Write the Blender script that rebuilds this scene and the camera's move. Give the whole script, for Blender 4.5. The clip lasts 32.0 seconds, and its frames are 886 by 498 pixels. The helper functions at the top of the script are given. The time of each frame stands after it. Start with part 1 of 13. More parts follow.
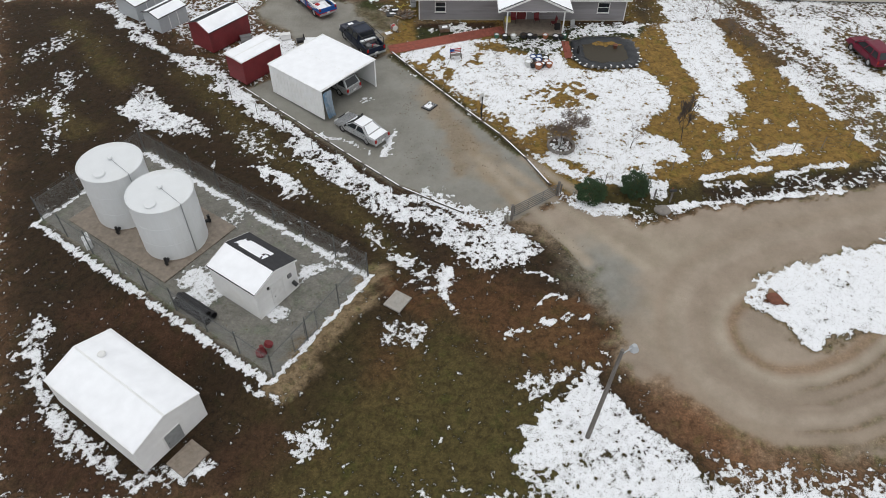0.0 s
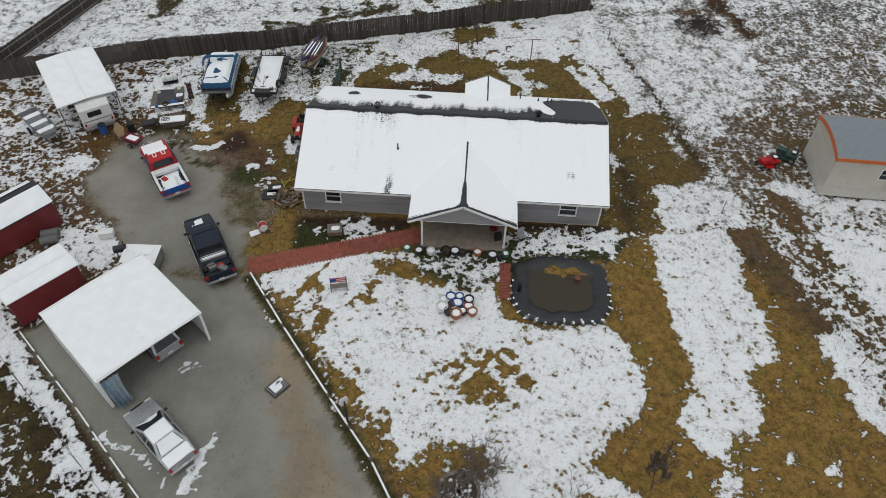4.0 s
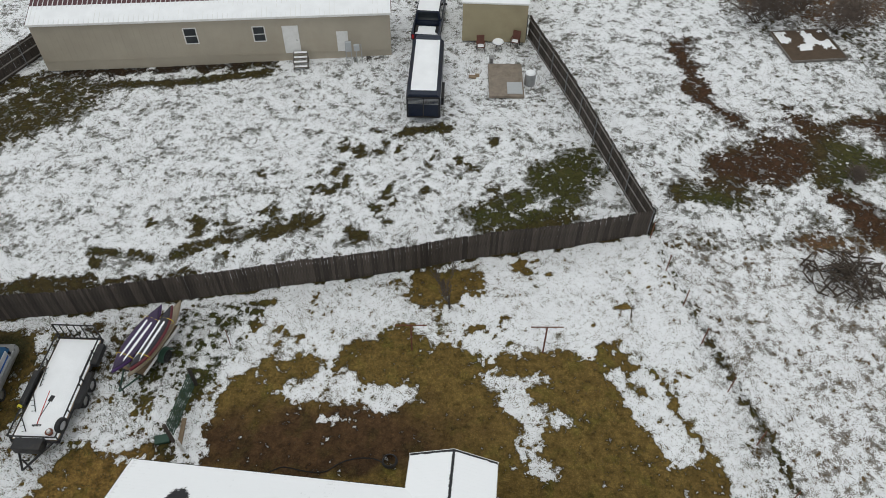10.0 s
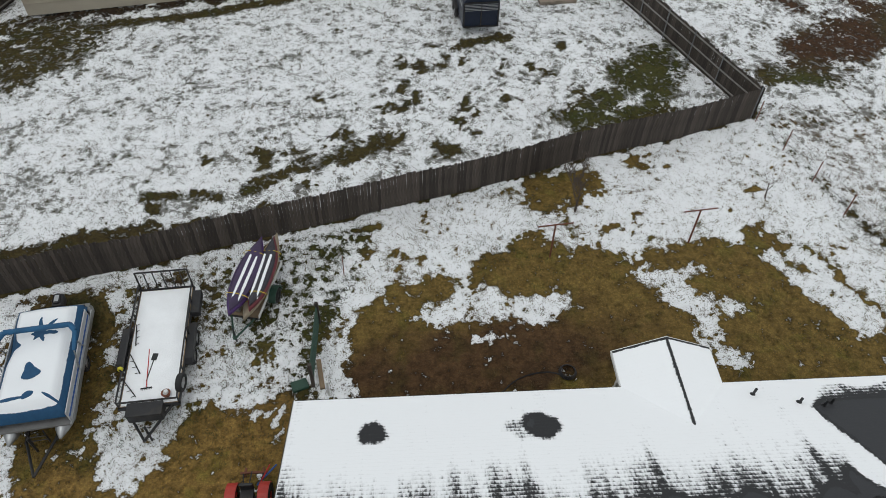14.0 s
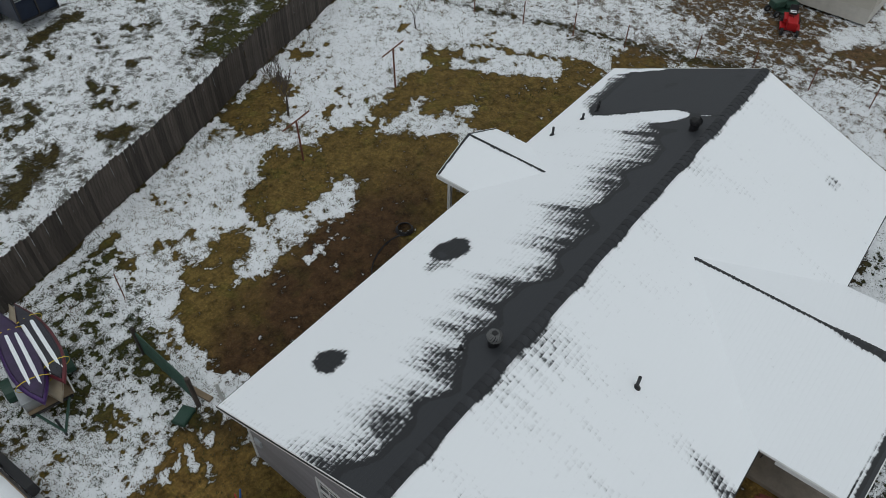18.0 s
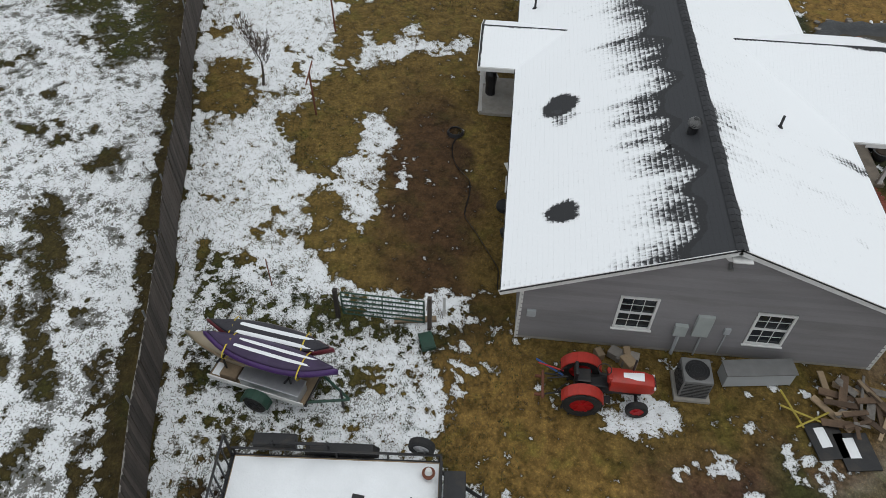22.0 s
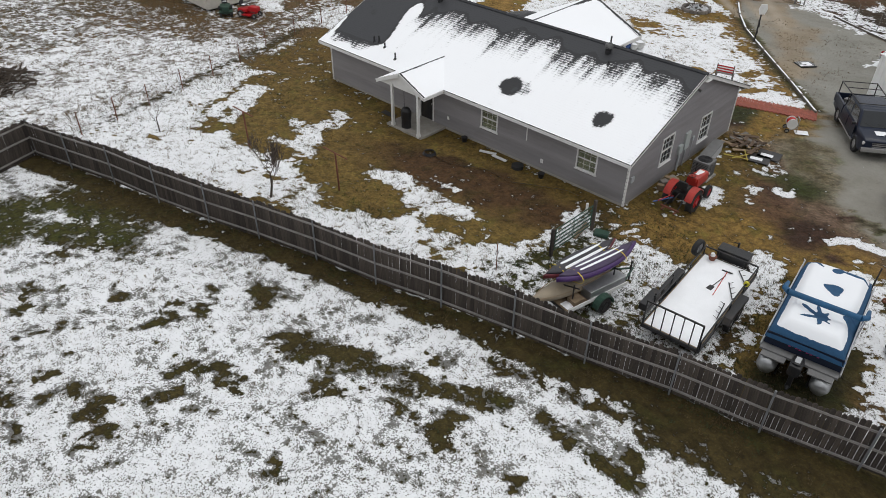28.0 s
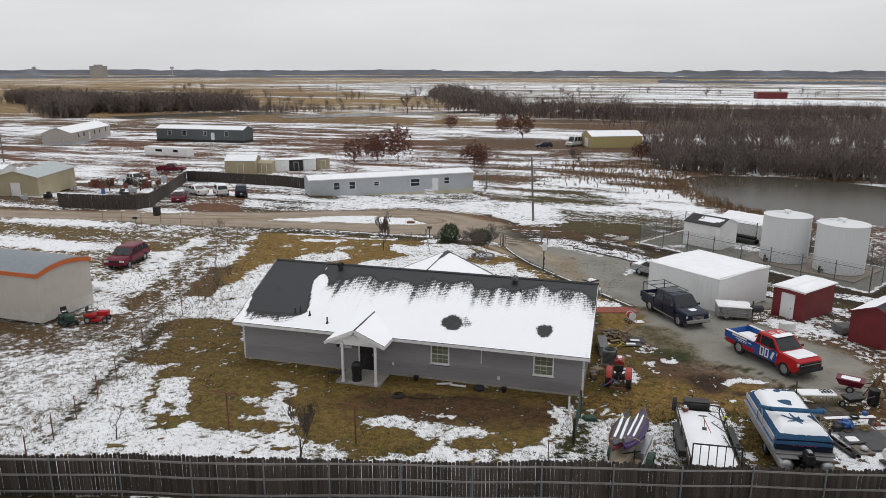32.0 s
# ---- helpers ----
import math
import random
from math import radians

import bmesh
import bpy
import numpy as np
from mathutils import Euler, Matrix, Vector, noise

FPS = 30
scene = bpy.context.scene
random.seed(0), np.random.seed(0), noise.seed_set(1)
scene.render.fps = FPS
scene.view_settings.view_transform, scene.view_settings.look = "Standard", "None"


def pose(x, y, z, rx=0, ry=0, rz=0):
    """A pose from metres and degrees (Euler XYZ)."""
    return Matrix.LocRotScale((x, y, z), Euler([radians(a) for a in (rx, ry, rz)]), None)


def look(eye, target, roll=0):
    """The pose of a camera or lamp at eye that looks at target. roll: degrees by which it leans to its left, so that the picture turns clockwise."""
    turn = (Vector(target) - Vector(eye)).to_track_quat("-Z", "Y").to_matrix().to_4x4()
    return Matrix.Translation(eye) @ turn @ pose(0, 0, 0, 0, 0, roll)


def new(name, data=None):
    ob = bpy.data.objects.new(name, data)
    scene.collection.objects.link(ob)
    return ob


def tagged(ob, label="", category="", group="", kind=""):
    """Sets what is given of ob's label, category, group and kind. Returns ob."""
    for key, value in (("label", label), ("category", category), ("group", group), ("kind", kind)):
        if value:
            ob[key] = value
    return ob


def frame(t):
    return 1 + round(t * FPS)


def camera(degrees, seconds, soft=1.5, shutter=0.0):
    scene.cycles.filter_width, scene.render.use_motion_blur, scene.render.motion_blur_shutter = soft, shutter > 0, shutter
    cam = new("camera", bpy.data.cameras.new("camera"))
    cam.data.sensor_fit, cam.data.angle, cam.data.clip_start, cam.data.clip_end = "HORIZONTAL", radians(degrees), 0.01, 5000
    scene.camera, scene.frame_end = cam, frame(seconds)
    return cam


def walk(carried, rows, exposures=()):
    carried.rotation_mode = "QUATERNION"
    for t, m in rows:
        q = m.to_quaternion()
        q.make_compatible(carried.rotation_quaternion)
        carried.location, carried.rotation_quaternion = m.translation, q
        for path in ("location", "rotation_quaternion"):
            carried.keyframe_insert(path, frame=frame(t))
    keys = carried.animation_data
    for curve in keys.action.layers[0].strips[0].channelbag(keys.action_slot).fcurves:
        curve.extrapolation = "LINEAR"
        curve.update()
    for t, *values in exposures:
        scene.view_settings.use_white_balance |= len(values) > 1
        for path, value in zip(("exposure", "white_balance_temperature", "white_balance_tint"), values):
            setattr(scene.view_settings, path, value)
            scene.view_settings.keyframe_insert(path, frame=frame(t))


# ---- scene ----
# camera
cam = camera(64.13, 32.0, soft=.5)
PATH = [
    (0, -8.826, -70.522, 35.23, 43.709, -0.605, -0.536),
    (0.5, -6.605, -66.802, 35.343, 41.552, -0.672, -0.576),
    (1, -4.821, -63.23, 35.402, 41.534, -0.787, -0.541),
    (1.5, -3.354, -59.478, 35.439, 41.54, -0.848, -0.569),
    (2, -2.036, -55.68, 35.417, 41.622, -0.729, 1.906),
    (2.5, -0.788, -51.81, 35.351, 41.75, -0.573, 3.694),
    (3, 0.123, -47.909, 35.296, 41.904, -0.64, 3.879),
    (3.5, 0.735, -43.875, 35.36, 41.838, -0.796, 3.848),
    (5.5, 2.169, -27.94, 35.345, 41.751, -1.082, 3.836),
    (6, 2.434, -24.139, 35.067, 41.758, -1.042, 3.94),
    (6.5, 2.641, -20.341, 34.724, 41.637, -0.975, 4.037),
    (7, 2.764, -16.644, 34.262, 41.578, -0.947, 4.151),
    (7.5, 2.816, -13.002, 33.603, 41.498, -0.884, 4.244),
    (8, 2.882, -9.702, 32.898, 41.528, -0.807, 4.265),
    (8.5, 3.024, -7.39, 31.916, 41.771, -0.565, 4.365),
    (9, 3.111, -6.066, 30.942, 41.871, -0.351, 4.913),
    (9.5, 3.135, -5.574, 30.009, 41.896, -0.313, 5.543),
    (10, 2.92, -5.391, 29.071, 41.945, -0.358, 6.115),
    (10.5, 2.411, -5.299, 28.14, 41.913, -0.461, 6.751),
    (11, 1.642, -5.273, 27.233, 41.794, -0.479, 7.411),
    (11.5, 0.483, -5.398, 26.318, 41.732, -0.654, 7.964),
    (12, -0.803, -5.583, 25.394, 41.723, -0.647, 8.602),
    (12.5, -2.31, -5.723, 24.743, 41.658, -0.651, 8.688),
    (13, -3.886, -5.831, 24.248, 41.558, -0.717, 8.643),
    (13.5, -5.354, -6.005, 23.827, 41.614, -0.768, 7.22),
    (14, -6.84, -6.176, 23.355, 41.687, -1.297, -3.564),
    (14.5, -7.937, -6.302, 22.729, 42.001, -1.448, -18.435),
    (15, -9.055, -6.248, 22.277, 41.965, -1.411, -30.239),
    (15.5, -10.613, -6.235, 21.851, 42.192, -2.368, -36.864),
    (17.5, -13.667, -5.422, 19.253, 43.406, -1.037, -50.693),
    (18, -14.544, -4.765, 19.073, 43.201, -0.824, -51.122),
    (18.5, -15.593, -3.92, 18.842, 43.183, -0.747, -53.066),
    (19, -16.681, -2.934, 18.528, 43.273, -0.707, -56.924),
    (19.5, -17.851, -1.801, 18.238, 43.472, -0.565, -62.426),
    (20, -18.967, -0.378, 18.112, 43.159, -0.583, -65.764),
    (20.5, -20.026, 1.066, 17.933, 43.083, -0.749, -67.27),
    (21, -21.053, 2.598, 17.775, 42.987, -0.588, -70.099),
    (21.5, -22.117, 4.348, 17.709, 42.869, -0.608, -76.685),
    (22, -23.089, 6.255, 17.634, 42.746, -0.652, -83.91),
    (22.5, -23.95, 8.224, 17.582, 42.707, -0.547, -86.875),
    (23, -24.652, 10.264, 17.655, 42.487, -0.41, -88.677),
    (23.5, -25.346, 12.325, 17.646, 42.503, -0.378, -94.186),
    (24, -25.74, 14.527, 17.822, 42.014, -0.426, -105.482),
    (24.5, -26.053, 16.747, 17.931, 41.7, -0.663, -117.11),
    (26.5, -25.006, 25.169, 17.524, 43.224, -0.912, -134.292),
    (27, -24.454, 26.701, 17.396, 46.643, -0.553, -133.945),
    (27.5, -23.572, 28.79, 17.376, 50.217, -0.511, -135.1),
    (28, -22.744, 30.367, 17.439, 53.481, -0.488, -136.398),
    (28.5, -21.905, 31.687, 17.316, 56.919, -0.182, -138.639),
    (29, -20.684, 33.331, 17.423, 60.047, -0.389, -146.842),
    (29.5, -19.313, 34.963, 17.416, 63.229, -0.376, -152.702),
    (30, -17.95, 36.38, 17.395, 66.129, -0.169, -152.864),
    (30.5, -16.506, 37.625, 17.318, 69.083, -0.079, -152.827),
    (31, -15.045, 38.84, 17.297, 72.012, -0.097, -152.828),
    (31.5, -13.631, 40.011, 17.265, 74.813, -0.062, -157.093),
    (32, -12.08, 41.232, 17.215, 75.76, -0.096, -164.888),
]
walk(cam, [(r[0], pose(*r[1:])) for r in PATH], exposures=[(0, .04, 6450, 8), (1, .09, 6450, 8), (3, -.20, 6400, 7), (6, -.42, 6400, 4), (7, -.44, 6400, 4), (9, -.22, 6500, 5), (13, -.22, 6450, 5), (15, -.30, 6350, 4), (18, -.64, 6150, 3), (20, -.50, 6250, 4), (22, -.22, 6300, 5), (24, -.02, 6450, 7), (26.5, .04, 6480, 7), (28, .0, 6500, 8), (30.5, .04, 6500, 9), (32, -.06, 6500, 9)])

# ---- sky and sun: a bright, even overcast ----
world = bpy.data.worlds.new("overcast")
scene.world = world
world.use_nodes = True
wn = world.node_tree.nodes
wl = world.node_tree.links
wn.clear()
w_out = wn.new("ShaderNodeOutputWorld")
w_bg = wn.new("ShaderNodeBackground")
w_sky = wn.new("ShaderNodeTexSky")
w_sky.sky_type = "NISHITA"
w_sky.sun_disc = False
w_sky.sun_elevation = radians(75)
w_sky.sun_rotation = radians(200)
w_sky.dust_density = 4.0
w_hsv = wn.new("ShaderNodeHueSaturation")
w_hsv.inputs["Saturation"].default_value = 0.10
w_hsv.inputs["Value"].default_value = 1.0
wl.new(w_sky.outputs[0], w_hsv.inputs["Color"])
w_tc = wn.new("ShaderNodeTexCoord")
w_map = wn.new("ShaderNodeMapping")
w_map.inputs["Scale"].default_value = (1.0, 1.0, 5.0)
wl.new(w_tc.outputs["Generated"], w_map.inputs["Vector"])
w_noise = wn.new("ShaderNodeTexNoise")
w_noise.inputs["Scale"].default_value = 2.2
w_noise.inputs["Detail"].default_value = 4.0
wl.new(w_map.outputs[0], w_noise.inputs["Vector"])
w_ramp = wn.new("ShaderNodeMapRange")
w_ramp.inputs["From Min"].default_value = 0.3
w_ramp.inputs["From Max"].default_value = 0.75
w_ramp.inputs["To Min"].default_value = 6.7
w_ramp.inputs["To Max"].default_value = 8.0
wl.new(w_noise.outputs["Fac"], w_ramp.inputs["Value"])
w_cloud = wn.new("ShaderNodeMix")
w_cloud.data_type = "RGBA"
w_cloud.inputs["Factor"].default_value = 0.75
wl.new(w_hsv.outputs[0], w_cloud.inputs["A"])
w_grey = wn.new("ShaderNodeCombineColor")
w_blue = wn.new("ShaderNodeMath")
w_blue.operation = "MULTIPLY"
w_blue.inputs[1].default_value = 1.035
wl.new(w_ramp.outputs[0], w_blue.inputs[0])
wl.new(w_ramp.outputs[0], w_grey.inputs[0])
wl.new(w_ramp.outputs[0], w_grey.inputs[1])
wl.new(w_blue.outputs[0], w_grey.inputs[2])
wl.new(w_grey.outputs[0], w_cloud.inputs["B"])
wl.new(w_cloud.outputs["Result"], w_bg.inputs["Color"])
w_bg.inputs["Strength"].default_value = 0.123
wl.new(w_bg.outputs[0], w_out.inputs[0])

sun_data = bpy.data.lights.new("sun", "SUN")
sun_data.energy = 0.42
sun_data.angle = radians(25)
sun_data.color = (1.0, 0.97, 0.93)
sun = new("sun", sun_data)
sun.matrix_world = look((-6, -14, 60), (0, 0, 0))


# ---- the lie of the land ----
def sstep(a, b, v):
    u = np.clip((v - a) / (b - a), 0, 1)
    return u * u * (3 - 2 * u)


def terrain(x, y):
    x = np.asarray(x, float)
    y = np.asarray(y, float)
    n = np.interp(y, [6, 14, 23, 34, 60, 120], [0, .45, 1.05, 1.4, 1.7, 1.7]) * np.clip(.85 + .012 * x, .35, 1.1)
    s = np.interp(y, [-130, -80, -63, -50, -33, -20, -8], [-4, -3.5, -2.9, -2.1, -.9, -.5, 0])
    e = .022 * np.clip(x, -40, 45) * sstep(-8, -30, y) * (1 - sstep(-60, -140, y))
    h = n + s + e
    # the levelled gravel pad of the water works
    u = (x + 25.45) * -0.814 + (y + 35.35) * 0.580
    v = (x + 25.45) * 0.580 + (y + 35.35) * 0.814
    k = (1 - sstep(11.9, 14.5, np.abs(u))) * (1 - sstep(5.1, 7.5, np.abs(v)))
    h = h * (1 - k) + -1.36 * k
    # the basin of the flooded pond
    q = (1 - sstep(.82, 1.0, np.sqrt(((x + 78) / 56) ** 2 + ((y + 93) / 27) ** 2)))
    return h * (1 - q) + -4.5 * q


def gz(x, y):
    return float(terrain(x, y))


# ---- materials ----
def nodes_of(name):
    m = bpy.data.materials.new(name)
    m.use_nodes = True
    nt = m.node_tree
    nt.nodes.clear()
    out = nt.nodes.new("ShaderNodeOutputMaterial")
    bsdf = nt.nodes.new("ShaderNodeBsdfPrincipled")
    nt.links.new(bsdf.outputs[0], out.inputs[0])
    return m, nt, bsdf


def noise_node(nt, vec, scale, detail=4.0, rough=0.55):
    n = nt.nodes.new("ShaderNodeTexNoise")
    n.inputs["Scale"].default_value = scale
    n.inputs["Detail"].default_value = detail
    n.inputs["Roughness"].default_value = rough
    if vec is not None:
        nt.links.new(vec, n.inputs["Vector"])
    return n.outputs["Fac"]


def math_node(nt, op, a, b=None, c=None, clamp=False):
    n = nt.nodes.new("ShaderNodeMath")
    n.operation = op
    n.use_clamp = clamp
    for i, v in enumerate((a, b, c)):
        if v is None:
            continue
        if isinstance(v, (int, float)):
            n.inputs[i].default_value = v
        else:
            nt.links.new(v, n.inputs[i])
    return n.outputs[0]


def range_node(nt, v, a, b, c, d, smooth=False):
    n = nt.nodes.new("ShaderNodeMapRange")
    n.interpolation_type = "SMOOTHSTEP" if smooth else "LINEAR"
    nt.links.new(v, n.inputs["Value"])
    for key, val in (("From Min", a), ("From Max", b), ("To Min", c), ("To Max", d)):
        n.inputs[key].default_value = val
    return n.outputs[0]


def mix_node(nt, f, a, b, blend="MIX"):
    n = nt.nodes.new("ShaderNodeMix")
    n.data_type = "RGBA"
    n.blend_type = blend
    for key, v in (("Factor", f), ("A", a), ("B", b)):
        if isinstance(v, (int, float)):
            n.inputs[key].default_value = v
        elif isinstance(v, tuple):
            n.inputs[key].default_value = (*v, 1.0)
        else:
            nt.links.new(v, n.inputs[key])
    return n.outputs["Result"]


def coords(nt, stretch=None):
    t = nt.nodes.new("ShaderNodeTexCoord")
    if stretch is None:
        return t.outputs["Object"]
    m = nt.nodes.new("ShaderNodeMapping")
    m.inputs["Scale"].default_value = stretch
    nt.links.new(t.outputs["Object"], m.inputs["Vector"])
    return m.outputs[0]


def bump(nt, bsdf, h, strength, dist):
    b = nt.nodes.new("ShaderNodeBump")
    b.inputs["Strength"].default_value = strength
    b.inputs["Distance"].default_value = dist
    nt.links.new(h, b.inputs["Height"])
    nt.links.new(b.outputs[0], bsdf.inputs["Normal"])


def surface(name, col, rough=0.7, metal=0.0, var=0.18, scale=3.0, fine=40.0, relief=0.01, stretch=None, dirt=None, dirt_amt=0.4, coat=0.0, per=0.0):
    """A plain surface: base colour that varies at two scales, with grain, stains and a fine relief. per: spread from piece to piece."""
    m, nt, b = nodes_of(name)
    v = coords(nt, stretch)
    n1 = noise_node(nt, v, scale, 5)
    n2 = noise_node(nt, v, fine, 3)
    lo = tuple(c * (1 - var) for c in col)
    hi = tuple(min(1, c * (1 + var)) for c in col)
    c = mix_node(nt, range_node(nt, n1, .3, .7, 0, 1), lo, hi)
    c = mix_node(nt, range_node(nt, n2, .35, .7, 0, .35), c, lo)
    if dirt:
        n3 = noise_node(nt, v, scale * .6, 6, .65)
        c = mix_node(nt, range_node(nt, n3, .5, .68, 0, dirt_amt), c, dirt)
    if per:
        o = nt.nodes.new("ShaderNodeObjectInfo")
        f = range_node(nt, o.outputs["Random"], 0, 1, 1 - per, 1 + per)
        h = nt.nodes.new("ShaderNodeHueSaturation")
        nt.links.new(c, h.inputs["Color"])
        nt.links.new(f, h.inputs["Value"])
        c = h.outputs[0]
    nt.links.new(c, b.inputs["Base Color"])
    r = range_node(nt, n2, .3, .7, max(.03, rough - .1), min(1, rough + .1))
    nt.links.new(r, b.inputs["Roughness"])
    b.inputs["Metallic"].default_value = metal
    b.inputs["Coat Weight"].default_value = coat
    if relief:
        bump(nt, b, n2, .5, relief)
    return m


SNOW = surface("snow", (.88, .895, .92), .75, var=.05, scale=1.2, fine=22, relief=.03)
SIDING = surface("grey_lap_siding", (.245, .234, .243), .6, per=.07, var=.12, scale=.8, fine=30, relief=.003, dirt=(.12, .11, .10), dirt_amt=.35, stretch=(.4, .4, 3))
TRIM = surface("white_trim", (.74, .74, .73), .5, var=.06, relief=.002, dirt=(.5, .48, .44), dirt_amt=.3)
WHITE_METAL = surface("white_painted_metal", (.83, .84, .84), .42, var=.05, scale=.7, fine=18, relief=.004, dirt=(.66, .63, .58), dirt_amt=.3)
WHITE_VINYL = surface("white_panel", (.79, .79, .78), .55, var=.07, scale=.9, relief=.003, dirt=(.58, .55, .5), dirt_amt=.3)
GLASS = surface("dark_window_glass", (.02, .024, .028), .08, var=.3, scale=1, relief=0)
BLACK = surface("black_metal", (.012, .012, .014), .5, var=.3, relief=.003, dirt=(.06, .045, .03), dirt_amt=.4)
RUBBER = surface("rubber", (.02, .02, .021), .85, var=.3, fine=60, relief=.006, dirt=(.08, .07, .05), dirt_amt=.3)
STEEL = surface("galvanised_steel", (.42, .43, .44), .42, .8, var=.15, relief=.002)
RIM = surface("alloy_rim", (.5, .5, .51), .35, .9, var=.1, relief=0)
RUST = surface("rusty_steel", (.16, .06, .035), .85, var=.3, fine=50, relief=.005)
CONCRETE = surface("concrete", (.34, .32, .29), .85, var=.15, fine=60, relief=.006, dirt=(.2, .17, .13), dirt_amt=.45)
WET_CONCRETE = surface("stained_concrete", (.24, .20, .16), .7, var=.2, fine=40, relief=.006, dirt=(.14, .11, .08), dirt_amt=.6)
FENCE_WOOD = surface("weathered_fence_board", (.062, .050, .042), .9, var=.45, scale=2.5, fine=30, relief=.008, stretch=(6, 6, .6), dirt=(.016, .013, .011), dirt_amt=.85, per=.42)
POST_WOOD = surface("weathered_post_wood", (.17, .155, .14), .9, var=.3, scale=2, relief=.008, stretch=(5, 5, .5))
RAIL_WOOD = surface("pale_rail_wood", (.25, .235, .22), .9, var=.25, scale=2, relief=.006)
PLANK = surface("bare_plank", (.30, .22, .14), .85, var=.25, scale=2.5, fine=25, relief=.006, dirt=(.12, .09, .06), dirt_amt=.4, per=.25)
BRICK = surface("red_paving_brick", (.26, .075, .05), .9, var=.25, scale=4, fine=50, relief=.006, dirt=(.14, .06, .05), dirt_amt=.4, per=.22)
RED_PAINT = surface("red_shed_siding", (.17, .018, .022), .6, var=.2, scale=1.2, fine=25, relief=.004, dirt=(.10, .02, .02), dirt_amt=.5)
BEIGE = surface("beige_vinyl_siding", (.40, .36, .29), .65, var=.08, scale=.6, fine=25, relief=.004, dirt=(.33, .28, .21), dirt_amt=.4)
TAN = surface("tan_sheet_metal", (.38, .33, .21), .55, var=.08, scale=.6, relief=.004, dirt=(.27, .22, .14), dirt_amt=.4)
GREY_PANEL = surface("pale_grey_panel", (.42, .44, .46), .6, var=.08, scale=.6, relief=.003, dirt=(.33, .33, .32), dirt_amt=.3)
BARK = surface("grey_brown_bark", (.075, .058, .045), .95, var=.3, fine=40, relief=.01)
TWIG = surface("bare_twigs", (.125, .098, .082), .95, var=.35, scale=1, relief=0, per=.25)
EVERGREEN = surface("evergreen_leaf", (.022, .052, .014), .75, var=.4, scale=2, relief=0, per=.2)
CEDAR = surface("rusty_winter_foliage", (.15, .058, .040), .9, var=.4, scale=1.5, relief=0, per=.3)
CEDAR_GREEN = surface("dark_cedar_foliage", (.03, .036, .02), .9, var=.4, scale=1.5, relief=0, per=.3)
BLUE_COVER = surface("blue_canvas_cover", (.012, .085, .19), .7, var=.25, scale=2, fine=60, relief=.008)
GREEN_PAINT = surface("dark_green_paint", (.02, .06, .04), .5, var=.25, relief=.002)
ORANGE_PAINT = surface("orange_red_tractor_paint", (.52, .055, .025), .4, var=.15, relief=.002, dirt=(.2, .04, .02), dirt_amt=.3)
TANK_WHITE = surface("white_tank_paint", (.70, .72, .73), .45, var=.05, scale=.5, fine=12, relief=.004, dirt=(.52, .51, .47), dirt_amt=.25, stretch=(1, 1, .3))
PLASTIC_BLUE = surface("blue_plastic", (.03, .10, .32), .4, var=.15, relief=.001)
PLASTIC_GREY = surface("grey_plastic", (.17, .17, .17), .55, var=.15, relief=.002)
DARK_RED = surface("maroon_paint", (.135, .006, .024), .4, var=.1, relief=0, coat=.15)
SILVER = surface("silver_car_paint", (.44, .45, .46), .3, .5, var=.06, relief=0, coat=.5)
CAR_WHITE = surface("white_car_paint", (.68, .68, .67), .3, var=.05, relief=0, coat=.5)
CAR_BLACK = surface("blue_black_car_paint", (.010, .016, .034), .35, var=.15, relief=0, coat=.15)
CAR_RED = surface("red_car_paint", (.42, .012, .016), .4, var=.08, relief=0, coat=.15)
CAR_BLUE = surface("blue_vinyl_wrap", (.014, .085, .32), .4, var=.1, relief=0, coat=.3)
for m_ in (CAR_BLACK, DARK_RED, CAR_RED, CAR_BLUE):
    m_.node_tree.nodes["Principled BSDF"].inputs["Specular IOR Level"].default_value = .22
LAMP_RED = surface("red_lamp_glass", (.35, .01, .01), .2, var=.1, relief=0)
LAMP_CLEAR = surface("clear_lamp_glass", (.6, .6, .6), .15, var=.05, relief=0)
PURPLE = surface("purple_kayak_plastic", (.055, .02, .11), .35, var=.2, scale=1.5, relief=.002)
TAN_HULL = surface("tan_canoe_hull", (.30, .25, .18), .5, var=.15, relief=.002)
LINER = surface("black_pond_liner", (.018, .02, .023), .45, var=.35, scale=1.5, fine=8, relief=.05)
WATER, wnt, wb = nodes_of("murky_water")
wb.inputs["Base Color"].default_value = (.062, .054, .041, 1)
wb.inputs["Roughness"].default_value = .22
wb.inputs["IOR"].default_value = 1.14
bump(wnt, wb, noise_node(wnt, coords(wnt), .6, 4), .15, .05)
RED_PLASTIC = surface("red_plastic", (.45, .02, .02), .4, var=.15, relief=.001)
STRAW = surface("dry_weed_stems", (.20, .14, .07), .95, var=.35, relief=0, per=.2)
STONE = surface("edging_stone", (.22, .20, .18), .9, var=.3, fine=30, relief=.01, per=.25)


# ---- building helpers ----
def box(bm, x, y, z, sx, sy, sz, rz=0.0, ry=0.0, rx=0.0, bevel=0.0):
    """A box with its centre at x, y, z."""
    m = pose(x, y, z, rx, ry, rz) @ Matrix.Diagonal((sx, sy, sz, 1))
    r = bmesh.ops.create_cube(bm, size=1.0, matrix=m)
    if bevel:
        edges = {e for v in r["verts"] for e in v.link_edges}
        bmesh.ops.bevel(bm, geom=list(edges), offset=bevel, segments=2, affect="EDGES", profile=.6)
    return r


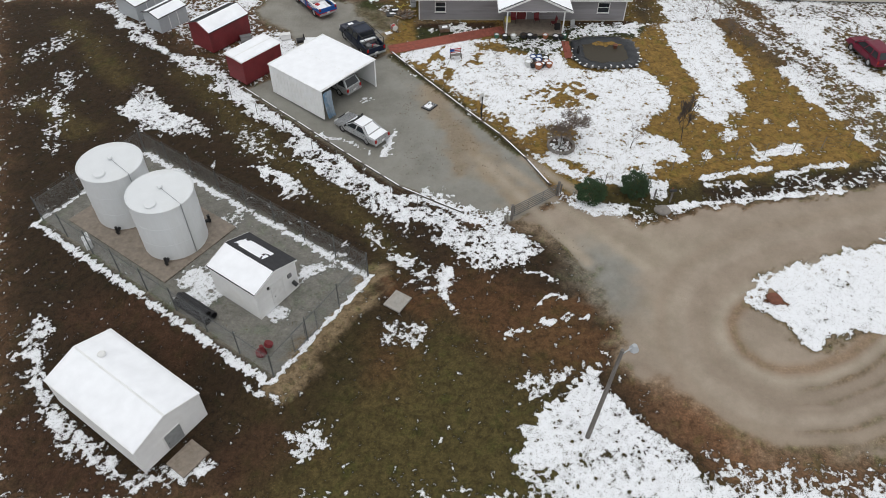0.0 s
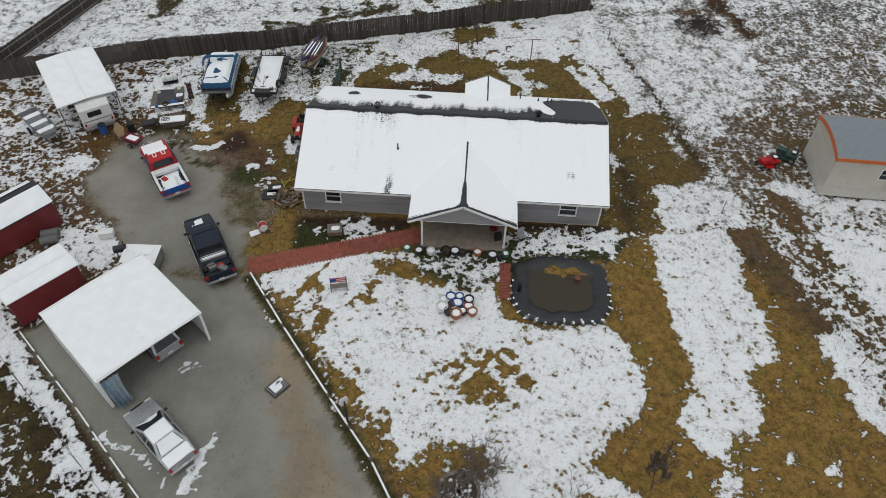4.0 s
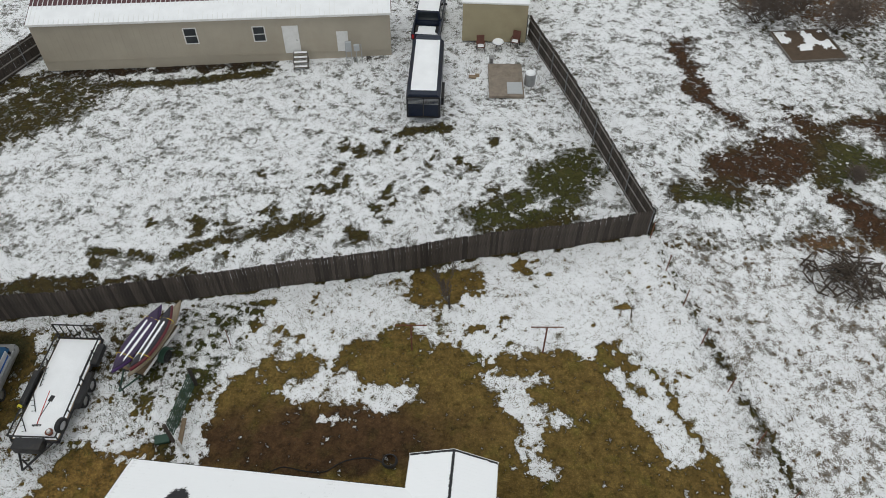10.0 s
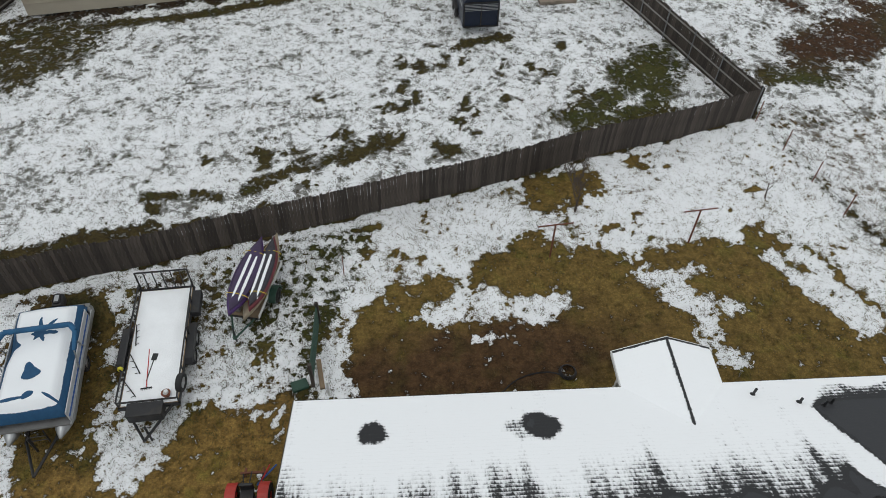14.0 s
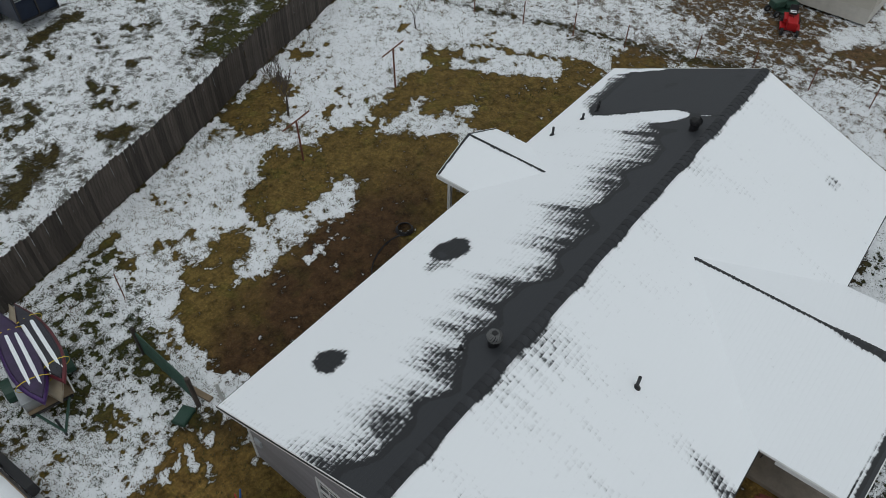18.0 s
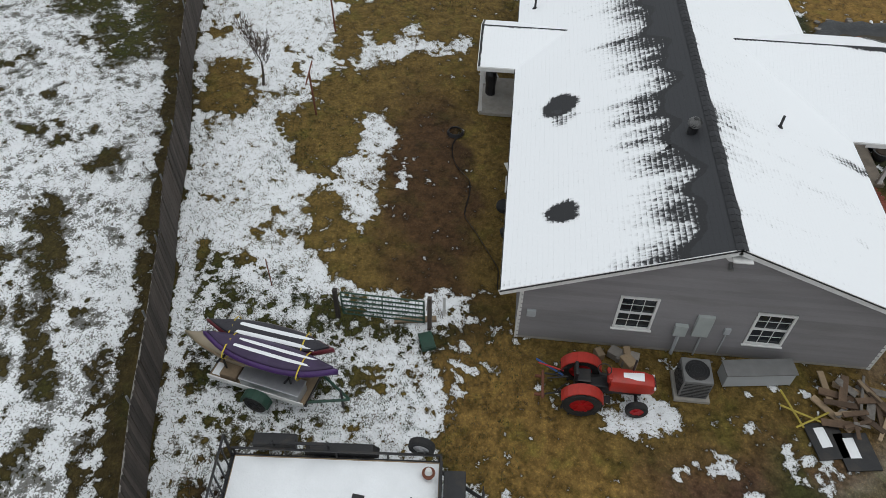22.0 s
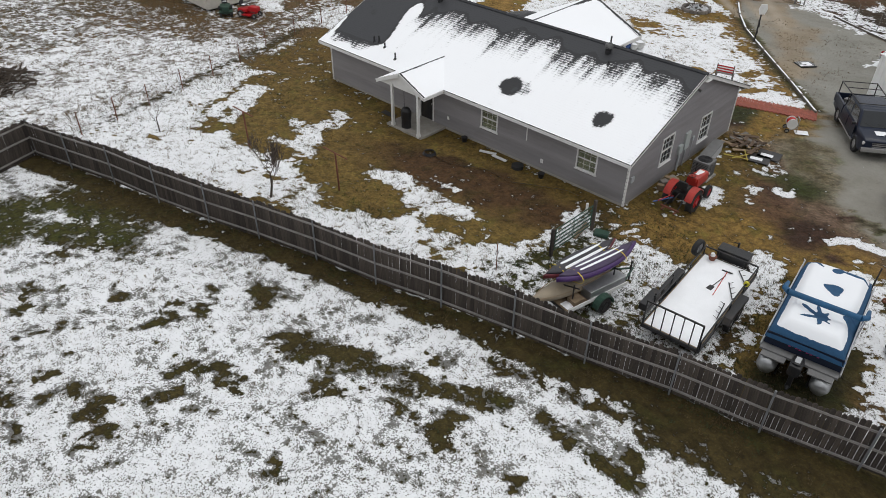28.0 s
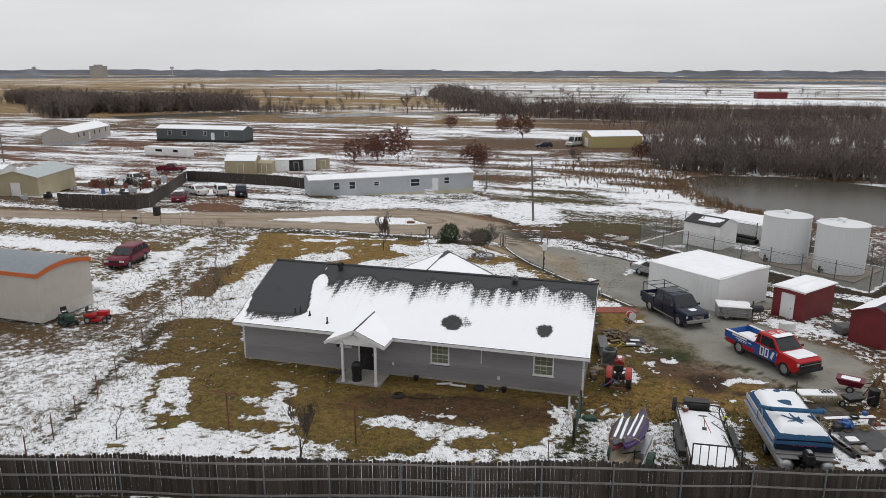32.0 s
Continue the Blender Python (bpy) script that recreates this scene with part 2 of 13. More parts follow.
def tube(bm, p, q, r1, r2=None, n=8, caps=True):
    """A round bar from p to q."""
    p, q = Vector(p), Vector(q)
    d = q - p
    r2 = r1 if r2 is None else r2
    m = Matrix.Translation((p + q) / 2) @ d.to_track_quat("Z", "Y").to_matrix().to_4x4()
    bmesh.ops.create_cone(bm, cap_ends=caps, segments=n, radius1=r1, radius2=r2, depth=d.length, matrix=m)


def pipe_run(bm, pts, r, n=6):
    for a, b in zip(pts, pts[1:]):
        tube(bm, a, b, r, n=n)


def ring(bm, c, R, r, axis="Z", n=20, k=8):
    """A torus about c."""
    rows = []
    for i in range(n):
        a = 2 * math.pi * i / n
        row = []
        for j in range(k):
            b = 2 * math.pi * j / k
            u, w = R + r * math.cos(b), r * math.sin(b)
            p = (u * math.cos(a), u * math.sin(a), w)
            if axis == "Y":
                p = (p[0], p[2], p[1])
            elif axis == "X":
                p = (p[2], p[0], p[1])
            row.append(bm.verts.new((c[0] + p[0], c[1] + p[1], c[2] + p[2])))
        rows.append(row)
    for i in range(n):
        for j in range(k):
            bm.faces.new((rows[i][j], rows[(i + 1) % n][j], rows[(i + 1) % n][(j + 1) % k], rows[i][(j + 1) % k]))


def loft(bm, sections, cap=True):
    """A skin over rings of equally many points."""
    rows = [[bm.verts.new(p) for p in s] for s in sections]
    n = len(rows[0])
    for a, b in zip(rows, rows[1:]):
        for j in range(n):
            bm.faces.new((a[j], a[(j + 1) % n], b[(j + 1) % n], b[j]))
    if cap:
        bm.faces.new(rows[0][::-1])
        bm.faces.new(rows[-1])
    return rows


def prism(bm, outline, y0, y1, bevel=0.0):
    """A profile in x, z drawn out from y0 to y1."""
    a = [bm.verts.new((x, y0, z)) for x, z in outline]
    b = [bm.verts.new((x, y1, z)) for x, z in outline]
    fs = [bm.faces.new(a), bm.faces.new(b[::-1])]
    n = len(a)
    for i in range(n):
        fs.append(bm.faces.new((a[i], b[i], b[(i + 1) % n], a[(i + 1) % n])))
    if bevel:
        es = list({e for f in fs[:2] for e in f.edges})
        bmesh.ops.bevel(bm, geom=es, offset=bevel, segments=2, affect="EDGES", profile=.6)


def mesh_of(name, bm, material, smooth=False):
    bmesh.ops.recalc_face_normals(bm, faces=bm.faces[:])
    me = bpy.data.meshes.new(name)
    bm.to_mesh(me)
    bm.free()
    me.materials.append(material)
    if smooth:
        me.shade_smooth()
    return me


def part(name, bm, material, parent, label="", smooth=False):
    ob = new(name, mesh_of(name, bm, material, smooth))
    ob.parent = parent
    if label:
        ob["label"] = label
    return ob


def share(name, me, parent, m):
    ob = new(name, me)
    ob.parent = parent
    ob.matrix_local = m
    return ob


def thing(name, x, y, rot, label, category, z=None, group=""):
    ob = new(name)
    ob.empty_display_size = .2
    ob.matrix_world = pose(x, y, gz(x, y) if z is None else z, 0, 0, rot)
    return tagged(ob, label, category, group)


def solid(name, bm, material, x, y, rot, label, category, z=None, group="", kind="", smooth=False):
    """A thing of one single mesh."""
    ob = new(name, mesh_of(name, bm, material, smooth))
    ob.matrix_world = pose(x, y, gz(x, y) if z is None else z, 0, 0, rot)
    return tagged(ob, label, category, group, kind)


def B(*boxes, bevel=0.0):
    bm = bmesh.new()
    for b in boxes:
        box(bm, *b, bevel=bevel)
    return bm


def T(*tubes, n=8):
    bm = bmesh.new()
    for t in tubes:
        tube(bm, *t, n=n)
    return bm


def snow_sheet(parent, sx, sy, z, thick=.05, x=0.0, y=0.0, cell=.25, seed=0, hole=0.0, name="snow", tilt=0.0):
    """A soft sheet of lying snow with a ragged, sinking rim. hole: how far melted gaps open in it. tilt: rise in y, degrees."""
    if hole:
        cell = min(cell, .07)
    nx, ny = max(3, int(sx / cell)), max(3, int(sy / cell))
    bm = bmesh.new()
    k = math.tan(radians(tilt))
    g = [[None] * (ny + 1) for _ in range(nx + 1)]
    for i in range(nx + 1):
        for j in range(ny + 1):
            u, w = (i / nx - .5) * sx, (j / ny - .5) * sy
            e = min(sx / 2 - abs(u), sy / 2 - abs(w))
            nz = noise.noise((u * 1.3 + seed * 7.1, w * 1.3, seed * 3.3))
            h = thick * min(1, e / (thick * 1.5) + .05) * (1 + .5 * nz)
            rim = .03 * noise.noise((u * 4, w * 4, seed))
            g[i][j] = bm.verts.new((x + u * (1 + rim / max(sx, 1)), y + w * (1 + rim / max(sy, 1)), z + max(.004, h) + w * k))
    for i in range(nx):
        for j in range(ny):
            u, w = ((i + .5) / nx - .5) * sx, ((j + .5) / ny - .5) * sy
            if hole and noise.noise((u * .9 + seed * 5, w * .9, 2.2 + seed)) + .35 * noise.noise((u * 2.6, w * 2.6, seed)) + .22 * noise.noise((u * 7, w * 7, seed + .5)) > 1 - hole:
                continue
            bm.faces.new((g[i][j], g[i + 1][j], g[i + 1][j + 1], g[i][j + 1]))
    return part(name, bm, SNOW, parent, "fresh white snow", smooth=True)


# the board fence behind the house, post by post
FENCE = [(-27.9, 11.42), (-25.35, 12.12), (-22.8, 12.72), (-20.15, 13.42), (-17.4, 13.98), (-14.7, 14.78), (-12.1, 15.4), (-9.35, 16.12), (-6.75, 16.95), (-4.0, 17.6), (-1.3, 18.4), (1.1, 19.2), (3.8, 19.97), (6.6, 20.6), (9.1, 21.4), (11.45, 22.15)]


# ---- the ground: one sheet to the horizon ----
def axis_steps(lo, hi, step, far):
    mid = list(np.arange(lo, hi + .001, step))
    up, d, v = [], step, hi
    while v < far:
        d *= 1.085
        v += d
        up.append(v)
    dn, d, v = [], step, lo
    while v > -far:
        d *= 1.085
        v -= d
        dn.append(v)
    return np.array(dn[::-1] + mid + up)


gx = axis_steps(-44, 46, .24, 4600)
gy = axis_steps(-58, 46, .24, 4600)
GX, GY = np.meshgrid(gx, gy, indexing="ij")
GXf, GYf = GX.ravel(), GY.ravel()


def wob(x, y, s, k=0.0):
    """Smooth wandering noise, about -1 to 1."""
    return (np.sin(x * s * 1.7 + 1.3 * np.sin(y * s * 1.1 + k) + k * 2.1) + np.sin(y * s * 2.3 + 1.7 * np.sin(x * s * .9 - k) + k)
            + .6 * np.sin((x + y) * s * 4.1 + k * 3 + np.sin(x * s * 3.1)) + .5 * np.sin((x - y) * s * 5.3 - k)) / 3.1


WX = GXf + .7 * wob(GXf, GYf, .55, .3) + .4 * wob(GXf, GYf, 1.7, 1.1) + .16 * wob(GXf, GYf, 3.7, .8)
WY = GYf + .7 * wob(GXf, GYf, .55, 2.7) + .4 * wob(GXf, GYf, 1.7, 4.2) + .16 * wob(GXf, GYf, 3.7, 3.1)
FX = GXf + .10 * wob(GXf, GYf, 1.7, 1.9) + .13 * wob(GXf, GYf, 3.7, .4)
FY = GYf + .10 * wob(GXf, GYf, 1.7, 3.3) + .13 * wob(GXf, GYf, 3.7, 2.2)
EDGES = {"wide": (WX, WY), "fine": (FX, FY), "clean": (GXf, GYf)}
snow_f = np.full(GXf.shape, .35)
soil_f = np.zeros((len(GXf), 3))


def put(target, m, val, idx=slice(None)):
    if target.ndim == 2:
        target[idx] += (np.array(val) - target[idx]) * m[:, None]
    else:
        target[idx] += (val - target[idx]) * m


def window_of(X, Y, x0, x1, y0, y1):
    """The points of the sheet inside a rectangle."""
    return np.nonzero((X > x0) & (X < x1) & (Y > y0) & (Y < y1))[0]


def blob(target, val, x, y, rx, ry=None, rot=0.0, soft=.3, edge="wide"):
    """An oval patch; rot in degrees; soft is the share of its radius over which it fades."""
    ry = rx if ry is None else ry
    c, s = math.cos(radians(rot)), math.sin(radians(rot))
    X, Y = EDGES[edge]
    R = max(rx, ry) * (1 + soft)
    i = window_of(X, Y, x - R, x + R, y - R, y + R)
    dx, dy = X[i] - x, Y[i] - y
    q = np.sqrt(((dx * c + dy * s) / rx) ** 2 + ((-dx * s + dy * c) / ry) ** 2)
    put(target, 1 - sstep(1 - soft, 1 + soft, q), val, i)


def from_line(X, Y, x0, y0, x1, y1):
    dx, dy = x1 - x0, y1 - y0
    k = np.clip(((X - x0) * dx + (Y - y0) * dy) / (dx * dx + dy * dy), 0, 1)
    return np.hypot(X - x0 - k * dx, Y - y0 - k * dy)


def trail(target, val, pts, w, soft=.5, edge="wide"):
    """A streak of half-width w along the given points."""
    X, Y = EDGES[edge]
    R = w * (1 + soft)
    xs, ys = [p[0] for p in pts], [p[1] for p in pts]
    i = window_of(X, Y, min(xs) - R, max(xs) + R, min(ys) - R, max(ys) + R)
    d = np.full(len(i), 1e9)
    for (x0, y0), (x1, y1) in zip(pts, pts[1:]):
        d = np.minimum(d, from_line(X[i], Y[i], x0, y0, x1, y1))
    put(target, 1 - sstep(w * (1 - soft), R, d), val, i)


def strip(target, val, x0, y0, x1, y1, w, soft=.5, edge="wide"):
    trail(target, val, [(x0, y0), (x1, y1)], w, soft, edge)


def dots(target, val, pts, r, soft=.5):
    """Small round patches of about the same size."""
    for k, (x, y) in enumerate(pts):
        blob(target, val, x, y, r * (.8 + .5 * ((k * .618) % 1)), r * (.7 + .4 * ((k * .382) % 1)), 40 * k, soft)


def area(target, val, pts, soft=.5, edge="wide"):
    """A many-cornered field; soft: metres of fading edge."""
    X, Y = EDGES[edge]
    xs, ys = [p[0] for p in pts], [p[1] for p in pts]
    i = window_of(X, Y, min(xs) - soft, max(xs) + soft, min(ys) - soft, max(ys) + soft)
    X, Y = X[i], Y[i]
    inside = np.zeros(X.shape, bool)
    dist = np.full(X.shape, 1e9)
    for (x0, y0), (x1, y1) in zip(pts, pts[1:] + pts[:1]):
        dx, dy = x1 - x0, y1 - y0
        dist = np.minimum(dist, from_line(X, Y, x0, y0, x1, y1))
        cross = (y0 > Y) != (y1 > Y)
        inside ^= cross & (X < dx * (Y - y0) / (dy if dy else 1e-9) + x0)
    sd = np.where(inside, dist, -dist)
    put(target, sstep(-soft, soft, sd), val, i)


TANGRASS = (.166, .120, .039)
FRONTGRASS = (.25, .165, .052)
OLIVE = (.062, .052, .018)
MOSS = (.062, .066, .020)
MUD = (.038, .025, .014)
DARKMUD = (.036, .023, .014)
REDMUD = (.068, .036, .020)
GRAVEL = (.27, .265, .24)
ROAD = (.335, .278, .222)
STRAW_FIELD = (.31, .215, .10)
SCRUB = (.135, .082, .050)
REDDIRT = (.17, .085, .055)

soil_f[:] = SCRUB
# far plain, south of the road
put(soil_f, sstep(-150, -330, GYf), STRAW_FIELD)
put(snow_f, sstep(-60, -100, GYf), .30)
put(snow_f, sstep(-150, -330, GYf), .0)
area(soil_f, SCRUB, [(160, -620), (60, -330), (-20, -130), (-900, -130), (-900, -520), (40, -450)], 15)
area(snow_f, .50, [(60, -400), (500, -900), (300, -1200), (-2500, -1300), (-2500, -500), (0, -440)], 20)
area(soil_f, (.20, .16, .12), [(60, -400), (500, -900), (300, -1200), (-2500, -1300), (-2500, -500), (0, -440)], 20)
area(soil_f, STRAW_FIELD, [(300, -700), (1500, -800), (1500, -250), (230, -240), (150, -420)], 20)
area(snow_f, -.3, [(300, -700), (1500, -800), (1500, -250), (230, -240), (150, -420)], 20)
area(soil_f, REDDIRT, [(20, -90), (60, -210), (150, -200), (150, -90), (70, -62)], 8)
area(snow_f, .45, [(20, -90), (60, -210), (150, -200), (150, -90), (70, -62)], 8)
# north
put(soil_f, sstep(6, 16, GYf), OLIVE)
put(snow_f, sstep(14, 20, GYf), .80)
# field behind the fence
area(snow_f, .86, [(-60, 7), (-22, 12), (12, 22), (4, 44), (-60, 36)], .6)
# back yard grass
area(soil_f, TANGRASS, [(-21.3, 12.7), (-12.2, 15.0), (-1.4, 18.1), (11.5, 22.1), (13.4, 18.8), (16.2, 7.9)], 1)
area(soil_f, TANGRASS, [(-24, 3), (-21, 12), (-13, 14.7), (3.2, 19.9), (11.3, 22), (17, 6), (16.5, -6), (-12, -6), (-14, 2)], 1.2)
area(snow_f, .06, [(-24, 1), (-21, 12), (-13, 14.7), (3.2, 19.9), (11.3, 22), (17, 6), (16.5, -8), (-12, -8), (-14, 2)], .8)
# dark wet earth by the back wall
blob(soil_f, DARKMUD, -3.9, 8.3, 4.74, 1.35, 5)
blob(soil_f, (.085,.05,.025), -5.0, 8.5, 7.45, 1.63, 11, 0.5)
blob(soil_f, MOSS, -10.5, 12.7, 2.34, 1.53, 63, 0.5)
blob(soil_f, OLIVE, -10.7, 7.9, 1.29, 0.71, 115, 0.6)
# between the trailers
area(snow_f, 0.82, [(-10.0, 12.9), (-10.1, 10.3), (-11.8, 8.3), (-14.1, 7.7), (-16.3, 4.3), (-17.3, 5.1), (-17.4, 7.7), (-18.9, 12.1), (-15.1, 13.1)], 0.5)
area(snow_f, 0.8, [(-20.2, 3.8), (-21.1, 2.4), (-24.5, 3.9), (-26.8, 9.4), (-21.9, 10.8), (-21.6, 8.5)], 0.6)
blob(snow_f, 0.2, -20.1, 10.8, 1.17, 1.25, 159, 0.48)
blob(soil_f, MUD, -20.1, 10.8, 1.17, 1.25, 159)
blob(snow_f, 0.05, -16.0, 11.7, 1.18, 1.00, -158, 0.48)
blob(soil_f, MUD, -16.0, 11.7, 1.18, 1.00, -158)
blob(soil_f, MOSS, -10.2, 12.7, 1.36, 1.02, -158, 0.6)
blob(snow_f, 0.8, -16.3, 4.4, 0.72, 0.98, -157, 0.56)
blob(snow_f, 0.78, -18.8, 0.9, 1.40, 0.55, -168, 0.56)
blob(snow_f, 0.85, -12.8, 1.7, 1.22, 0.94, -95, 0.56)
blob(snow_f, 0.85, -20.7, 4.3, 1.53, 0.66, -68, 0.56)
blob(snow_f, 0.75, -16.1, 13.0, 0.95, 0.83, 114, 0.56)
blob(soil_f, REDDIRT, -16.9, 1.6, 1.13, 0.75, -117, 0.6)
# gravel yard, drive and road
area(soil_f, (.275, .266, .240), [(-27, -3.8), (-25.8, .6), (-22.5, 1.2), (-19.6, .4), (-17.4, -1.7), (-15.4, -2.0), (-13.6, -4.6), (-12.0, -6.0), (-12.4, -8.8), (-13.1, -10.9), (-19, -12), (-22.5, -9)], 1.2)
area(snow_f, -.3, [(-27, -3.8), (-25.8, .6), (-22.5, 1.2), (-19.6, .4), (-17.4, -1.7), (-15.4, -2.0), (-13.6, -4.6), (-12.0, -6.0), (-12.4, -8.8), (-13.1, -10.9), (-19, -12), (-22.5, -9)], 1.2)
blob(soil_f, (.055, .032, .024), -16.9, 1.2, 1.3, .9, 60, .6)
blob(soil_f, (.07, .075, .026), -14.4, -2.4, 1.2, .7, 40, .7)
blob(soil_f, (.10, .06, .045), -15.6, -1.6, 1.5, .9, 60, .7)
strip(snow_f, .85, -19.3, .6, -17.6, 1.2, .22, .7)
strip(snow_f, .5, -13.2, 1.2, -12.6, -1.5, .3, .9)
strip(soil_f, (.13, .115, .075), -17, -3, -13.5, -6.5, .9, .8)
# front yard
area(soil_f, FRONTGRASS, [(-13, -8.3), (-13.1, -10.9), (-7.4, -18), (-2.9, -23.5), (.8, -30), (5, -31.5), (12, -30.5), (27, -27.5), (27, -18), (19.6, -6), (17, -5), (-12, -5.2)], .8)
area(snow_f, -.05, [(-13, -8.3), (-13.1, -10.9), (-7.4, -18), (-2.9, -23.5), (.8, -30), (5, -31.5), (12, -30.5), (27, -27.5), (27, -18), (19.6, -6), (17, -5), (-12, -5.2)], .8)
blob(snow_f, 0.85, 7.1, -7.0, 4.27, 1.07, 9, 0.64)
blob(snow_f, 0.8, -5.6, -8.0, 1.29, 0.52, 21, 0.64)
blob(snow_f, 0.75, -6.3, -6.7, 1.33, 0.65, 19, 0.64)
# strip between front yard and road
area(soil_f, OLIVE, [(1.9, -29.4), (11.3, -29.0), (28.1, -26.8), (27.0, -29.5), (12.7, -31.4), (7.0, -33.1), (2.7, -33.0)], 0.8)
strip(soil_f, MUD, 12.5, -30.5, 18.6, -30.1, 1.00)
strip(soil_f, MUD, 18.6, -30.1, 27.3, -28.8, 1.00)
# road and turning circle
area(soil_f, ROAD, [(-3, -33.2), (1, -31.2), (5.8, -33.9), (11.5, -32.4), (18.2, -31.2), (27, -29.2), (45, -24.6), (64, -21.8), (96, -18), (220, -5), (220, -14), (95, -25.5), (62, -28.4), (43, -32.4), (34, -38), (26, -45), (18, -51.9), (10.3, -51.6), (5.6, -50), (3.2, -46), (2.6, -41.6), (0, -37.6)], .5)
area(snow_f, -.5, [(-3, -33.2), (1, -31.2), (5.8, -33.9), (11.5, -32.4), (18.2, -31.2), (27, -29.2), (45, -24.6), (64, -21.8), (96, -18), (220, -5), (220, -14), (95, -25.5), (62, -28.4), (43, -32.4), (34, -38), (26, -45), (18, -51.9), (10.3, -51.6), (5.6, -50), (3.2, -46), (2.6, -41.6), (0, -37.6)], .5)
blob(soil_f, (.20, .115, .07), 8, -50, 6, 2.0, -25, .7)
blob(soil_f, (.19, .15, .11), 18, -47.5, 7, 2.2, 30, .7)
strip(soil_f, (.33, .28, .22), 2, -35.5, 10, -36.5, 1.6, .8)
strip(soil_f, (.34, .29, .23), 7, -42, 10.5, -48, 2.2, .8)
blob(soil_f, GRAVEL, 2.6, -38.2, 2.4, 3.4, 20, .6)
# island
area(snow_f, .97, [(11.9, -40.6), (14.9, -37.9), (22, -35.7), (28.6, -33.0), (30.2, -34.0), (26.5, -38.5), (20.5, -43.2), (15.8, -44.1)], .45)
area(soil_f, OLIVE, [(11.9, -40.6), (14.9, -37.9), (22, -35.7), (28.6, -33.0), (30.2, -34.0), (26.5, -38.5), (20.5, -43.2), (15.8, -44.1)], .6)
blob(snow_f, 0.1, 14.2, -40.3, 0.64, 0.59, 0, 0.48)
blob(soil_f, REDDIRT, 14.1, -40.4, .9)
# south ground in front
area(soil_f, MUD, [(-53.2, -1.6), (-42.3, -1.4), (-18.7, -21.5), (-5.4, -33.5), (0.6, -35.2), (2.1, -41.6), (3.3, -47.4), (6.5, -51.0), (7.8, -53.7), (-32.9, -53.1)], 2)
area(snow_f, -0.08, [(-53.2, -1.6), (-42.3, -1.4), (-18.7, -21.5), (-5.4, -33.5), (0.6, -35.2), (2.1, -41.6), (3.3, -47.4), (6.5, -51.0), (7.8, -53.7), (-32.9, -53.1)], 1)
area(soil_f, (.05,.042,.017), [(-14.9, -42.6), (-12.1, -41.3), (-10.5, -44.8), (-13.0, -49.3), (-17.1, -48.5), (-16.1, -45.5)], 2)
blob(soil_f, (.052,.042,.018), -13.3, -44.7, 2.38, 1.43, 44, 0.8)
blob(soil_f, (.055,.04,.019), -18.6, -47.8, 2.10, 1.45, 20, 0.8)
trail(soil_f, (.115,.062,.032), [(-11.2, -44.8), (-11.0, -49.4), (-8.7, -53.5)], 0.70, 0.9)
trail(soil_f, (.115,.062,.032), [(-4.5, -40.6), (0.1, -42.9), (1.9, -43.3)], 0.70, 0.9)
trail(soil_f, (.115,.062,.032), [(-4.0, -44.1), (-1.1, -43.7), (1.7, -44.6)], 0.70, 0.9)
strip(soil_f, (.115,.062,.032), -9.1, -39.5, -5.3, -41.5, 0.70, 0.9)
strip(soil_f, (.115,.062,.032), -11.8, -38.5, -9.1, -41.8, 0.70, 0.9)
strip(soil_f, (.115,.062,.032), -15.5, -51.4, -12.8, -52.7, 0.70, 0.9)
strip(soil_f, (.115,.062,.032), -2.3, -40.6, 1.5, -40.7, 0.70, 0.9)
trail(soil_f, (.065,.036,.022), [(-33.9, -49.0), (-30.2, -51.8), (-27.2, -53.2)], 1.20, 0.9)
strip(soil_f, (.065,.036,.022), -22.2, -42.9, -25.2, -41.1, 1.20, 0.9)
trail(soil_f, (.065,.036,.022), [(-32.0, -41.0), (-28.6, -41.0), (-24.6, -43.7)], 1.20, 0.9)
strip(soil_f, (.065,.036,.022), -20.0, -51.6, -18.2, -50.3, 1.20, 0.9)
strip(soil_f, (.075,.058,.024), -44.7, -6.1, -36.6, -15.2, 1.10, 0.9)
blob(soil_f, (.11,.06,.03), -10.4, -47.2, 4.23, 2.20, 106, 0.7)
blob(soil_f, (.10,.055,.028), -4.6, -41.5, 4.36, 2.86, -53, 0.8)
blob(soil_f, OLIVE, -5.8, -50.8, 3.09, 3.20, -148, 0.7)
blob(soil_f, (.12,.07,.035), -1.0, -43.3, 2.24, 2.71, -23, 0.7)
trail(soil_f, (.075,.058,.024), [(-31.4, -13.6), (-22.6, -24.3), (-15.9, -30.9)], 1.10, 0.9)
strip(soil_f, (.075,.058,.024), -43.6, -18.3, -38.1, -21.9, 1.10, 0.9)
strip(soil_f, (.075,.058,.024), -15.0, -32.1, -11.5, -36.0, 1.10, 0.9)
area(snow_f, 0.81, [(-4.0, -49.5), (-2.2, -48.0), (-0.9, -47.9), (0.6, -45.0), (1.6, -44.8), (2.2, -48.1), (3.7, -48.9), (5.9, -51.0), (5.6, -53.7), (-2.8, -53.6), (-4.5, -50.9)], 0.4)
area(snow_f, 0.5, [(-3.9, -45.7), (-0.5, -45.0), (-0.4, -46.9), (-2.9, -47.3)], 0.4)
area(snow_f, .8, [(4, -51.5), (10, -53.8), (18, -54), (26, -46.5), (34, -39.5), (41, -34), (46, -36), (40, -66), (14, -74), (2, -62), (0, -54)], .8)
